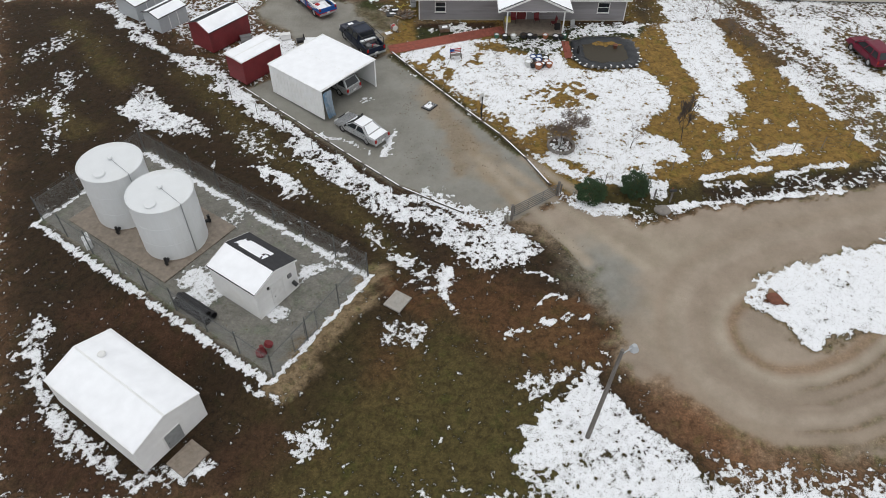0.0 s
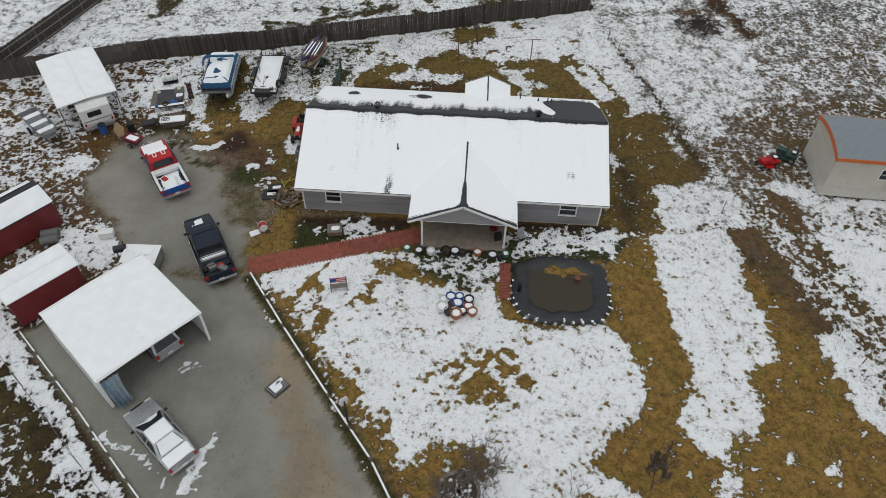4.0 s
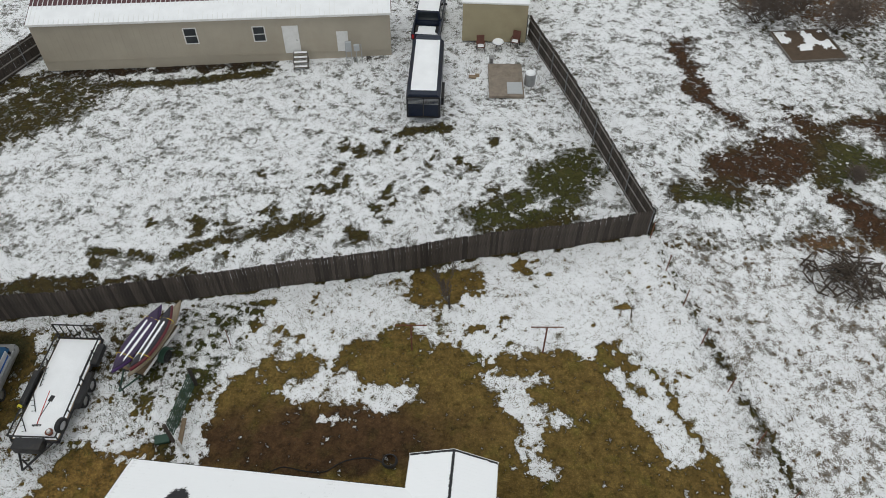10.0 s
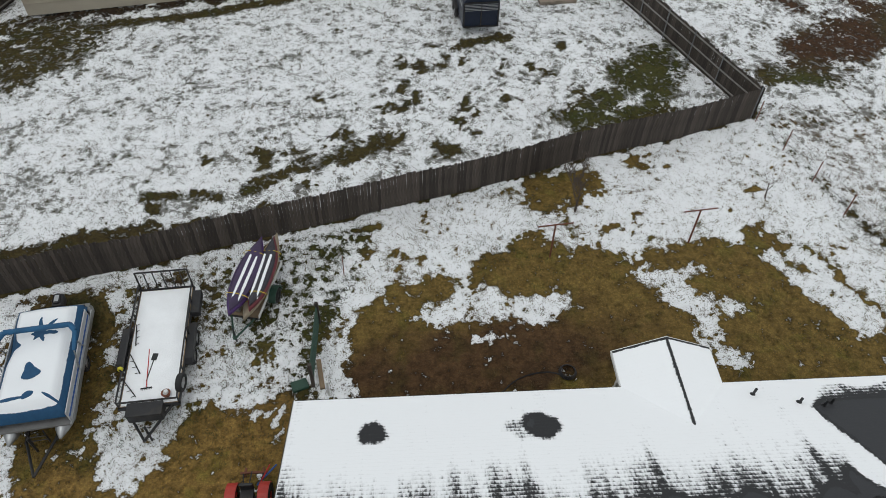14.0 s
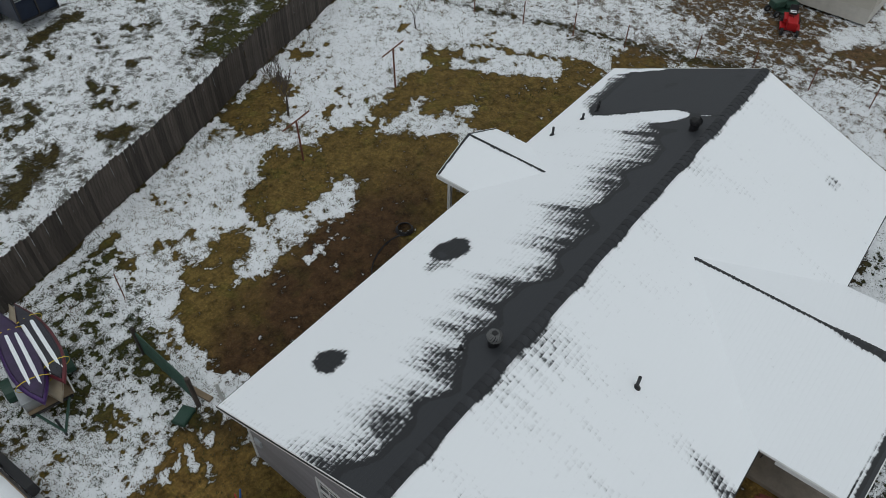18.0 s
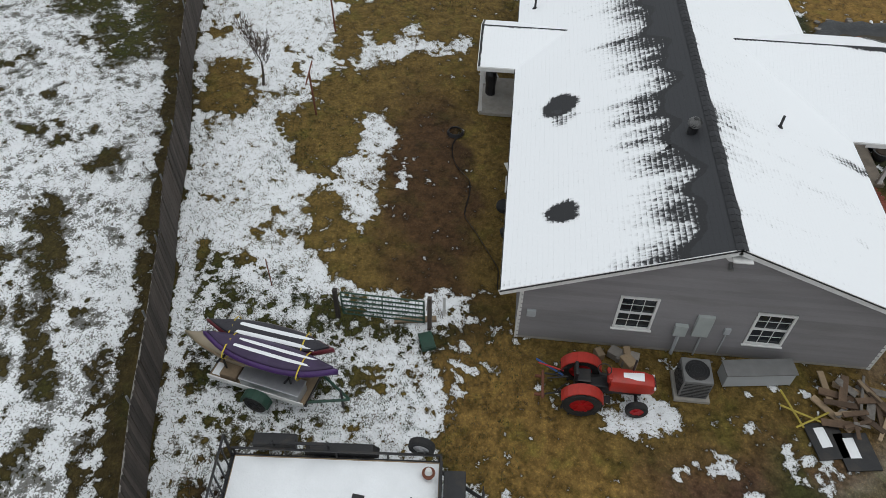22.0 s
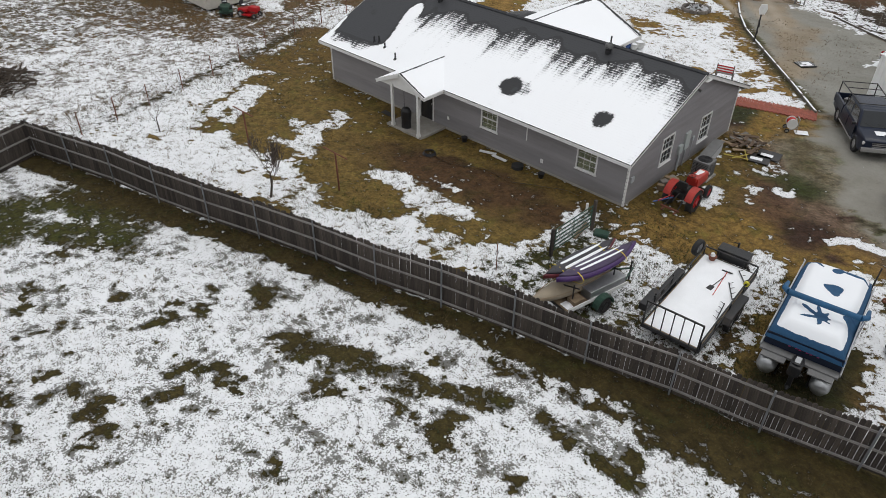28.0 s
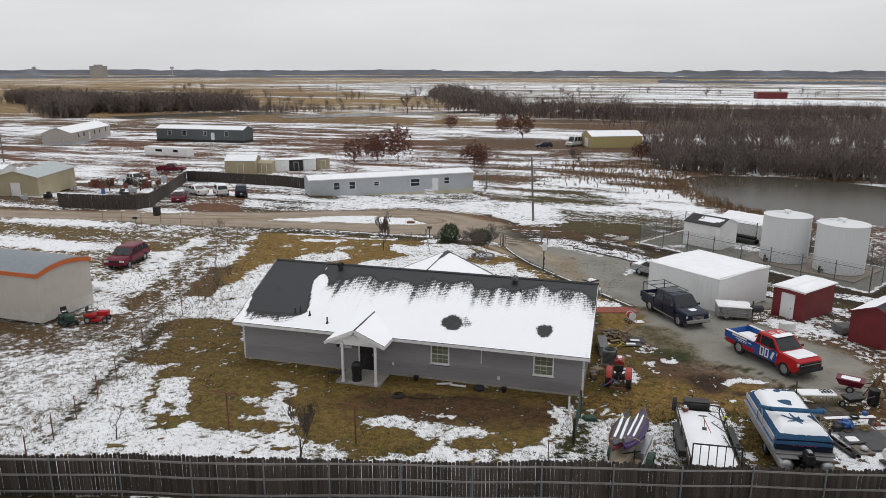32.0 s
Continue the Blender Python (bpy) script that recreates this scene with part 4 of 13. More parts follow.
area(snow_f, 0.82, [(12.6, 20.7), (24.1, 22.2), (25.5, 14.8), (24.8, 7.2), (22.1, 4.9), (19.8, 5.6), (17.8, 6.8), (16.1, 10.3), (13.9, 16.2)], 0.7, edge="fine")
area(snow_f, 0.4, [(22.1, 4.9), (24.8, 7.2), (27.3, 9.8), (30.1, 8.1), (27.9, 1.3), (23.3, 0.1), (19.3, 3.1), (20.0, 5.0)], 0.7, edge="fine")
area(snow_f, 0.84, [(14.4, -0.4), (16.2, -1.2), (18.3, -0.3), (19.4, -2.0), (20.9, -3.9), (20.2, -5.0), (17.7, -4.5), (14.9, -4.9), (15.0, -2.6)], 0.8, edge="wide")
area(snow_f, 0.86, [(13.6, -5.8), (18.9, -4.9), (20.0, -7.4), (19.1, -8.9), (13.9, -9.3)], 0.4, edge="fine")
trail(snow_f, 0.86, [(23.9, -0.0), (26.7, -2.0)], 0.7, 0.5, edge="fine")
area(snow_f, 0.6, [(15.7, 6.0), (16.7, 5.6), (18.1, 2.6), (17.1, 2.5)], 0.4, edge="fine")
dots(snow_f, 0.7, [(14.7, 5.0)], 0.5)
dots(snow_f, 0.7, [(12.3, 1.3)], 0.6)
trail(snow_f, 0.3, [(13.7, 16.2), (16.1, 10.3), (17.6, 5.2), (18.8, 1.6)], 0.18, 0.5, edge="fine")
trail(soil_f, OLIVE, [(13.7, 16.2), (16.1, 10.3), (17.6, 5.2), (18.8, 1.6)], 0.35, 0.5, edge="fine")
trail(soil_f, (.075, .055, .028), [(12.9, 1.0), (12.7, -1.5), (12.4, -5.1)], 0.75, 0.9)
area(snow_f, 0.05, [(11.5, -6.5), (13.5, -6.0), (14.0, -7.8), (13.7, -8.8), (11.1, -9.0)], 0.4, edge="fine")
# back yard: an open sweep of dead grass, snow on both sides of it
area(snow_f, 0.88, [(-11.8, 16.0), (-7.6, 17.6), (-2.1, 19.8), (4.9, 20.6), (11.7, 22.0), (13.6, 16.1), (16.0, 8.9), (16.2, 7.9), (5.2, 6.5), (-1.8, 7.5), (-4.5, 5.3), (-9.1, 6.6), (-11.0, 8.3), (-10.9, 11.8)], 0.5, edge="fine")
area(snow_f, -0.09, [(-8.8, 6.8), (-9.1, 8.6), (-9.0, 10.8), (-8.3, 11.5), (-6.8, 12.2), (-5.6, 12.7), (-4.2, 12.4), (-3.7, 14.0), (-2.3, 13.7), (-1.8, 14.6), (-0.8, 14.3), (-0.2, 13.5), (1.1, 14.1), (2.0, 13.9), (3.1, 13.3), (4.6, 13.8), (7.1, 14.3), (8.3, 13.9), (9.2, 12.9), (10.0, 11.5), (11.0, 10.2), (11.9, 8.6), (12.6, 7.1), (5.2, 5.4), (-1.4, 5.7), (-7.7, 5.3)], 0.5, edge="fine")
area(snow_f, 0.90, [(-6.6, 10.6), (-6.0, 11.2), (-5.1, 11.8), (-4.7, 12.2), (-3.8, 12.1), (-2.8, 12.1), (-2.5, 11.5), (-0.9, 11.6), (-0.6, 12.2), (0.1, 11.4), (0.1, 10.8), (-1.7, 10.0), (-2.5, 10.3), (-3.8, 10.5), (-5.5, 10.3)], 0.5, edge="fine")
area(snow_f, 0.85, [(2.7, 12.3), (3.5, 13.0), (4.5, 12.6), (6.0, 12.9), (6.2, 12.4), (3.6, 12.0)], 0.5, edge="fine")
area(snow_f, 0.90, [(3.7, 11.9), (5.1, 12.1), (5.8, 11.3), (7.3, 10.8), (7.5, 10.4), (6.5, 10.3), (5.1, 10.5), (4.1, 10.8)], 0.5, edge="fine")
area(snow_f, 0.85, [(4.4, 10.8), (5.3, 10.8), (6.1, 10.3), (5.8, 9.2), (4.9, 9.1), (4.7, 9.8), (5.1, 10.3)], 0.5, edge="fine")
area(snow_f, 0.85, [(4.8, 9.1), (5.6, 9.0), (6.5, 8.1), (5.8, 7.7), (4.9, 8.3)], 0.5, edge="fine")
area(snow_f, 0.1, [(8.6, 14.1), (10.1, 14.2), (11.6, 13.5), (13.0, 11.5), (14.6, 8.9), (15.1, 7.8), (12.6, 7.1), (11.0, 10.2)], 0.5, edge="fine")
trail(snow_f, 0.93, [(9.4, 13.2), (10.2, 11.9), (11.0, 10.7), (11.8, 9.3)], 0.42, 0.5, edge="fine")
trail(snow_f, 0.93, [(10.8, 12.3), (12.2, 10.4), (12.5, 9.6)], 0.34, 0.5, edge="fine")
trail(snow_f, 0.93, [(12.6, 11.9), (13.7, 10.0), (14.6, 8.2)], 0.45, 0.5, edge="fine")
trail(snow_f, 0.93, [(10.4, 13.3), (11.2, 12.6)], 0.3, 0.5, edge="fine")
trail(snow_f, 0.7, [(15.3, 10.2), (16.0, 8.2)], 0.5, 0.5, edge="fine")
trail(snow_f, 0.75, [(-9.8, 10.7), (-9.1, 9.4)], 0.3, 0.5, edge="fine")
trail(snow_f, 0.8, [(-9.6, 7.9), (-8.8, 7.7)], 0.25, 0.5, edge="fine")
trail(snow_f, 0.6, [(-4.1, 9.6), (-2.6, 9.7)], 0.18, 0.5, edge="fine")
area(snow_f, 0.14, [(-1.1, 16.3), (-1.1, 18.0), (0.1, 18.8), (1.8, 18.8), (2.0, 18.0), (1.7, 17.0), (0.8, 16.1), (0.9, 14.6), (0.4, 15.1), (-0.4, 15.7)], 0.6, edge="fine")
dots(snow_f, 0.0, [(4.6, 14.8), (8.7, 16.0), (12.5, 13.6), (3.8, 16.0)], 0.2)
dots(snow_f, 0.0, [(6.6, 14.9), (10.1, 17.2)], 0.3)
dots(snow_f, 0.0, [(-2.4, 11.7), (2.9, 15.3), (2.4, 14.0), (9.6, 13.8)], 0.35)
dots(snow_f, 0.0, [(-6.6, 13.9), (8.9, 14.3)], 0.5)
dots(snow_f, 0.0, [(4.6, 19.1)], 0.61)
trail(snow_f, 0.1, [(-2.9, 16.7), (-1.8, 17.5)], 0.3, 0.5, edge="fine")
trail(snow_f, 0.3, [(-6.2, 15.5), (-4.9, 16.1)], 0.2, 0.5, edge="fine")
trail(snow_f, 0.25, [(-10.3, 13.1), (-10.2, 14.8), (-8.1, 15.4)], 0.5, 0.5, edge="fine")
area(soil_f, MOSS, [(-10.7, 11.2), (-11.2, 13.0), (-11.2, 15.0), (-8.2, 15.7), (-8.0, 14.7), (-9.1, 13.9), (-9.8, 12.5), (-9.8, 10.7)], 0.6, edge="fine")
trail(snow_f, 0.15, [(-9.7, 12.2), (-9.9, 13.8)], 0.35, 0.5, edge="fine")
# west yard seen between fence and house
area(snow_f, 0.85, [(0.4, 16.0), (0.6, 14.9), (-1.8, 14.9), (-3.5, 14.0), (-4.1, 12.8), (-5.7, 12.8), (-7.0, 12.7), (-8.5, 11.5), (-9.3, 10.1), (-9.8, 10.5), (-9.6, 12.7), (-8.3, 14.8), (-6.6, 16.2), (-1.3, 17.7), (2.9, 18.7), (1.7, 16.4)], 0.4, edge="fine")
area(snow_f, 0.06, [(2.6, 18.7), (2.7, 17.3), (1.3, 16.5), (-0.2, 16.1), (-1.1, 16.7), (-0.2, 18.1), (0.8, 18.5)], 0.5, edge="fine")
area(snow_f, -0.04, [(-0.7, 15.0), (0.4, 14.2), (0.6, 12.7), (-0.1, 11.8), (-1.6, 12.7), (-3.3, 12.6), (-3.5, 13.8), (-2.0, 13.8), (-1.9, 14.9)], 0.5, edge="fine")
area(snow_f, 0.06, [(-6.8, 13.0), (-6.5, 12.1), (-6.7, 10.9), (-8.3, 11.2), (-7.3, 12.3)], 0.5, edge="fine")
dots(snow_f, 0.1, [(-5.7, 15.9), (-3.2, 17.0)], 0.21)
dots(snow_f, 0.1, [(-2.1, 17.7), (5.7, 19.0)], 0.32)
dots(snow_f, 0.1, [(-3.7, 13.5)], 0.3)
dots(snow_f, 0.1, [(1.1, 15.5), (-5.5, 11.6)], 0.41)
dots(snow_f, 0.1, [(-6.4, 14.0)], 0.51)
dots(snow_f, 0.1, [(-8.3, 14.6)], 0.57)
area(snow_f, 0.06, [(-9.3, 15.0), (-9.4, 12.7), (-9.5, 10.2), (-10.6, 8.3), (-11.1, 7.4), (-11.2, 9.1), (-10.7, 9.9), (-10.5, 11.8), (-10.0, 13.2), (-9.7, 14.3)], 0.5, edge="fine")
area(soil_f, MOSS, [(-9.0, 15.3), (-9.2, 12.7), (-10.7, 7.9), (-11.6, 8.6), (-10.6, 11.8), (-11.3, 13.1), (-11.4, 14.5), (-10.2, 15.5)], 0.6, edge="fine")
area(snow_f, 0.55, [(-9.4, 15.4), (-10.1, 12.8), (-11.5, 13.9), (-12.3, 14.7), (-11.3, 15.1)], 0.4, edge="fine")
area(snow_f, 0.11, [(-11.5, 14.0), (-11.5, 13.1), (-12.6, 13.3), (-13.6, 12.5), (-13.7, 11.5), (-12.8, 9.6), (-13.8, 10.2), (-14.1, 11.6), (-14.0, 11.9), (-13.5, 13.2), (-13.2, 14.2), (-12.7, 14.7), (-12.2, 15.0)], 0.5, edge="fine")
area(soil_f, DARKMUD, [(-11.5, 14.0), (-11.5, 13.1), (-12.8, 9.6), (-13.8, 10.2), (-14.1, 11.6), (-13.2, 14.2), (-12.2, 15.0)], 0.4, edge="fine")
area(snow_f, 0.88, [(-11.2, 9.5), (-11.3, 7.7), (-12.1, 7.2), (-13.4, 6.9), (-14.3, 7.6), (-14.0, 8.5), (-14.2, 9.5), (-14.1, 10.5), (-13.5, 9.6), (-12.5, 9.7)], 0.5, edge="fine")
area(snow_f, 0.8, [(-13.0, 15.1), (-13.7, 13.2), (-14.1, 12.3), (-14.9, 12.5), (-15.8, 13.2), (-15.4, 13.6), (-14.4, 14.4)], 0.35, edge="fine")
area(snow_f, -0.04, [(-14.6, 12.7), (-14.6, 12.0), (-17.0, 11.9), (-17.7, 9.3), (-17.2, 8.3), (-17.7, 8.7), (-17.9, 10.4), (-17.7, 11.4), (-17.6, 12.8), (-16.7, 13.2)], 0.3, edge="fine")
area(soil_f, DARKMUD, [(-14.6, 12.9), (-14.6, 12.0), (-17.0, 11.9), (-17.7, 9.3), (-17.2, 8.3), (-17.7, 8.7), (-17.9, 10.4), (-17.8, 11.5), (-17.7, 12.8), (-16.7, 13.4)], 0.5, edge="fine")
area(snow_f, 0.82, [(-17.6, 13.4), (-17.9, 12.6), (-17.8, 11.0), (-17.9, 9.9), (-18.4, 10.6), (-19.0, 11.5), (-18.5, 13.3)], 0.3, edge="fine")
area(snow_f, 0.01, [(-18.3, 11.2), (-18.1, 10.1), (-19.3, 10.5), (-19.1, 11.6)], 0.3, edge="fine")
area(snow_f, -0.09, [(-11.3, 7.5), (-12.1, 6.4), (-13.4, 6.9), (-14.7, 7.4), (-14.4, 5.8), (-15.4, 5.3), (-16.7, 3.7), (-18.6, 2.5), (-21.0, 0.8), (-16.7, -2.6), (-12.9, -1.7), (-11.9, 4.2)], 0.4, edge="fine")
area(soil_f, (.225, .152, .050), [(-11.3, 7.5), (-10.4, 5.7), (-11.9, 4.2), (-13.3, 2.9), (-14.6, 1.6), (-16.2, 2.5), (-17.1, 3.8), (-15.4, 5.3), (-13.9, 6.9)], 0.8, edge="fine")
area(snow_f, 0.90, [(-15.3, 5.3), (-16.0, 4.3), (-16.8, 4.0), (-17.4, 4.9), (-17.3, 5.9), (-16.8, 6.3), (-16.2, 5.7)], 0.5, edge="fine")
area(snow_f, 0.85, [(-12.4, 2.6), (-12.2, 1.4), (-12.3, 0.4), (-13.1, 0.6), (-13.2, 2.0), (-13.1, 2.9)], 0.5, edge="fine")
dots(snow_f, 0.9, [(-16.7, 1.4)], 0.15)
dots(snow_f, 0.9, [(-15.0, 2.0)], 0.16)
dots(snow_f, 0.9, [(-15.4, -0.0)], 0.2)
dots(snow_f, 0.9, [(-11.9, 6.7)], 0.21)
dots(snow_f, 0.9, [(-18.9, 4.2), (-14.4, -0.0)], 0.21)
dots(snow_f, 0.9, [(-11.1, 6.9)], 0.25)
dots(snow_f, 0.9, [(-13.1, -1.8), (-18.3, 3.5)], 0.25)
dots(snow_f, 0.9, [(-13.8, 0.0), (-15.3, -1.3)], 0.32)
trail(snow_f, 0.98, [(-18.0, 1.3), (-18.8, 0.6), (-20.0, 0.6)], 0.28, 0.5, edge="fine")
trail(snow_f, 0.9, [(-19.7, 2.9), (-20.8, 3.7)], 0.3, 0.5, edge="fine")
area(soil_f, (.05, .028, .02), [(-16.4, 2.4), (-16.6, 0.8), (-17.6, 0.3), (-18.2, 1.1), (-17.8, 2.7), (-17.1, 3.0)], 0.6, edge="fine")
area(soil_f, (.045, .055, .018), [(-14.7, -1.3), (-14.6, -3.1), (-16.3, -2.9), (-17.1, -1.7), (-16.0, -1.0)], 0.5, edge="fine")
# field behind the fence: bare spots
dots(snow_f, 0.0, [(-3.5, 22.2), (-7.4, 23.7), (5.5, 19.3), (-16.4, 19.5)], 0.2)
dots(snow_f, 0.0, [(-0.8, 24.1), (-6.5, 21.0), (-13.2, 16.9)], 0.25)
dots(snow_f, 0.0, [(-4.3, 20.7), (-10.1, 21.7)], 0.3)
dots(snow_f, 0.0, [(-2.5, 23.5)], 0.36)
area(snow_f, 0.16, [(6.6, 23.9), (6.9, 22.2), (5.1, 20.9), (3.0, 21.1), (3.2, 23.2), (4.8, 24.2)], 0.6, edge="fine")
area(snow_f, 0.42, [(-7.3, 21.9), (-8.0, 20.0), (-8.7, 20.4), (-9.7, 19.9), (-10.8, 19.3), (-11.0, 20.1), (-9.9, 20.8), (-8.5, 21.0)], 0.5, edge="fine")
trail(snow_f, 0.4, [(-11.5, 20.7), (-13.4, 20.7)], 0.22, 0.5, edge="fine")
trail(snow_f, 0.4, [(-12.5, 19.0), (-14.1, 18.6)], 0.25, 0.5, edge="fine")
area(snow_f, 0.2, [(8.4, 22.7), (5.8, 21.6), (3.8, 21.0), (2.2, 20.5), (2.5, 22.2), (0.9, 22.8), (2.3, 23.7), (2.5, 25.0), (5.0, 24.2)], 0.7, edge="fine")
dots(snow_f, 0.0, [(-2.5, 26.8)], 0.18)
dots(snow_f, 0.0, [(-1.0, 27.6)], 0.18)
dots(snow_f, 0.0, [(-7.7, 23.6)], 0.21)
dots(snow_f, 0.0, [(-5.9, 24.0), (-13.5, 18.8), (-4.6, 29.2)], 0.28)
dots(snow_f, 0.0, [(0.7, 26.9), (-1.1, 26.3), (-13.2, 20.5), (-2.9, 27.8)], 0.32)
dots(snow_f, 0.0, [(-1.0, 24.2), (-4.5, 20.6)], 0.39)
dots(snow_f, 0.0, [(-6.7, 20.9)], 0.39)
dots(snow_f, 0.0, [(-2.8, 23.4)], 0.46)
dots(snow_f, 0.0, [(-3.6, 24.0), (-6.8, 27.6)], 0.49)
dots(snow_f, 0.0, [(-6.8, 28.7)], 0.46)
dots(snow_f, 0.0, [(-5.9, 25.0), (-5.4, 27.6)], 0.57)
area(snow_f, 0.36, [(-7.4, 21.8), (-8.2, 20.0), (-9.1, 20.2), (-10.4, 19.4), (-9.8, 20.4), (-8.2, 21.5)], 0.5, edge="fine")
trail(snow_f, 0.3, [(-10.6, 20.9), (-12.0, 19.5), (-13.3, 18.2)], 0.2, 0.5, edge="fine")
trail(snow_f, 0.2, [(-9.5, 22.0), (-10.5, 21.5)], 0.25, 0.5, edge="fine")
trail(snow_f, 0.1, [(-17.2, 18.0), (-18.4, 17.9)], 0.3, 0.5, edge="fine")
trail(snow_f, 0.25, [(-17.9, 15.7), (-20.8, 15.4)], 0.3, 0.5, edge="fine")
trail(snow_f, 0.2, [(-15.1, 17.7), (-16.4, 18.1)], 0.25, 0.5, edge="fine")
# field behind the fence, its far part
area(snow_f, 0.24, [(1.5, 22.3), (2.7, 23.6), (4.8, 24.7), (4.5, 26.4), (6.0, 27.7), (7.5, 28.7), (9.0, 29.4), (9.3, 27.1), (8.6, 25.2), (7.8, 23.7), (6.6, 23.0), (4.2, 22.1), (2.0, 21.6)], 0.9, edge="fine")
area(soil_f, MOSS, [(1.5, 22.3), (2.7, 23.6), (4.8, 24.7), (4.5, 26.4), (6.0, 27.7), (7.5, 28.7), (9.0, 29.4), (9.3, 27.1), (8.6, 25.2), (7.8, 23.7), (6.6, 23.0), (4.2, 22.1), (2.0, 21.6)], 0.5, edge="fine")
dots(snow_f, 0.02, [(-10.8, 25.1), (-14.3, 24.9)], 0.16)
dots(snow_f, 0.02, [(-8.6, 28.7), (4.2, 29.0)], 0.25)
dots(snow_f, 0.02, [(-1.9, 25.4)], 0.3)
dots(snow_f, 0.02, [(-7.3, 28.2), (-5.9, 27.6), (-4.8, 29.3), (-7.1, 20.6), (3.0, 28.7), (-13.5, 20.2)], 0.35)
dots(snow_f, 0.02, [(-5.0, 26.8), (-6.3, 25.0), (-6.5, 23.8), (-5.4, 26.5), (-2.9, 21.9), (-4.6, 20.5)], 0.4)
dots(snow_f, 0.02, [(-3.9, 27.9), (-3.8, 22.9), (-17.7, 17.6)], 0.45)
dots(snow_f, 0.02, [(-11.3, 18.3)], 0.45)
area(snow_f, 0.85, [(4.8, 23.5), (6.3, 24.5), (6.0, 23.2)], 0.4, edge="fine")
trail(snow_f, 0.05, [(-9.7, 19.8), (-8.3, 20.6), (-7.3, 21.4)], 0.28, 0.5, edge="fine")
trail(snow_f, 0.36, [(-14.1, 18.1), (-11.7, 19.5), (-9.8, 20.0)], 0.3, 0.5, edge="fine")
trail(snow_f, 0.15, [(0.4, 27.2), (1.7, 26.2)], 0.22, 0.5, edge="fine")
trail(snow_f, 0.15, [(-3.4, 29.0), (-2.1, 29.5), (-0.4, 29.9)], 0.35, 0.5, edge="fine")
trail(snow_f, 0.15, [(-24.0, 32.3), (-19.4, 32.9), (-13.3, 34.6)], 0.4, 0.5, edge="fine")
area(snow_f, 0.26, [(-28.1, 23.7), (-30.8, 28.4), (-29.9, 31.0), (-28.0, 32.8), (-23.7, 33.0), (-23.5, 30.8), (-23.7, 29.8), (-25.5, 27.0), (-27.7, 25.6)], 0.9, edge="fine")
dots(snow_f, 0.9, [(-28.0, 29.9), (-30.3, 29.7)], 0.5)
dots(snow_f, 0.9, [(-29.5, 31.0)], 0.71)
area(snow_f, .58, [(-19.5, 12.4), (-13.5, 14.2), (-9.4, 15.4), (-9.2, 12.6), (-10.4, 9.6), (-12.2, 8.4), (-14.2, 8.6), (-15, 11), (-18.6, 11)], 1.0, edge="fine")
area(soil_f, MOSS, [(-14.5, 13.9), (-9.4, 15.4), (-9.2, 12.6), (-10.4, 9.6), (-12.4, 9.4), (-14.5, 11)], 1.0, edge="fine")
# along the board fence: a ledge of snow on the yard side, bare wet grass behind it
for (x0, y0), (x1, y1) in zip(FENCE, FENCE[1:]):
    k = math.hypot(x1 - x0, y1 - y0)
    ux, uy = -(y1 - y0) / k, (x1 - x0) / k
    far_w = sstep(-8, -18, (x0 + x1) / 2)
    for o_, w_, v_ in ((.75, .92, -.25), (2.1, .40, .15)) if x0 < -19 else ((.55, .70, -.12), (1.75, .22, .30)) if far_w > .5 else ((.5, .60, -.05),):
        strip(soil_f, (.058, .046, .017), x0 + o_ * ux, y0 + o_ * uy, x1 + o_ * ux, y1 + o_ * uy, w_ + .15, edge="fine")
        strip(snow_f, v_, x0 + o_ * ux, y0 + o_ * uy, x1 + o_ * ux, y1 + o_ * uy, w_, .5, edge="fine")
    strip(snow_f, .98, x0 - .30 * ux, y0 - .30 * uy, x1 - .30 * ux, y1 - .30 * uy, .22, .5, edge="fine")
area(snow_f, -0.05, [(-1.3, 18.5), (1.5, 18.9), (1.4, 17.8), (-0.8, 17.2)], 0.3)
# worn wheel tracks on the road
trail(soil_f, (.315,.258,.203), [(75.1, -25.1), (71.4, -25.4), (63.9, -26.1), (56.4, -27.2), (49.0, -28.6), (42.0, -30.1), (35.5, -31.8), (29.8, -33.3), (24.8, -34.6), (20.0, -35.8), (15.6, -36.9), (12.3, -38.3), (10.0, -39.9), (8.9, -41.6), (8.7, -43.6), (9.3, -45.4), (10.7, -46.9), (12.7, -47.7), (15.3, -47.6), (18.2, -46.5), (21.6, -44.3), (24.8, -41.8), (27.8, -39.0), (31.4, -36.3), (35.5, -33.7), (40.6, -31.5), (46.7, -29.8), (49.7, -28.9)], 0.45, .9, edge="clean")
trail(soil_f, (.37,.31,.25), [(75.0, -23.5), (71.2, -23.9), (63.7, -24.6), (56.2, -25.6), (48.7, -27.0), (41.6, -28.6), (35.1, -30.3), (29.4, -31.8), (24.4, -33.1), (19.6, -34.3), (15.1, -35.4), (11.5, -36.9), (8.9, -38.7), (7.4, -41.1), (7.1, -43.8), (7.9, -46.2), (9.8, -48.3), (12.4, -49.2), (15.6, -49.1), (19.0, -47.9), (22.5, -45.6), (25.8, -43.0), (28.8, -40.3), (32.3, -37.6), (36.2, -35.1), (41.2, -33.0), (47.1, -31.3), (50.1, -30.5)], 0.50, .9, edge="clean")
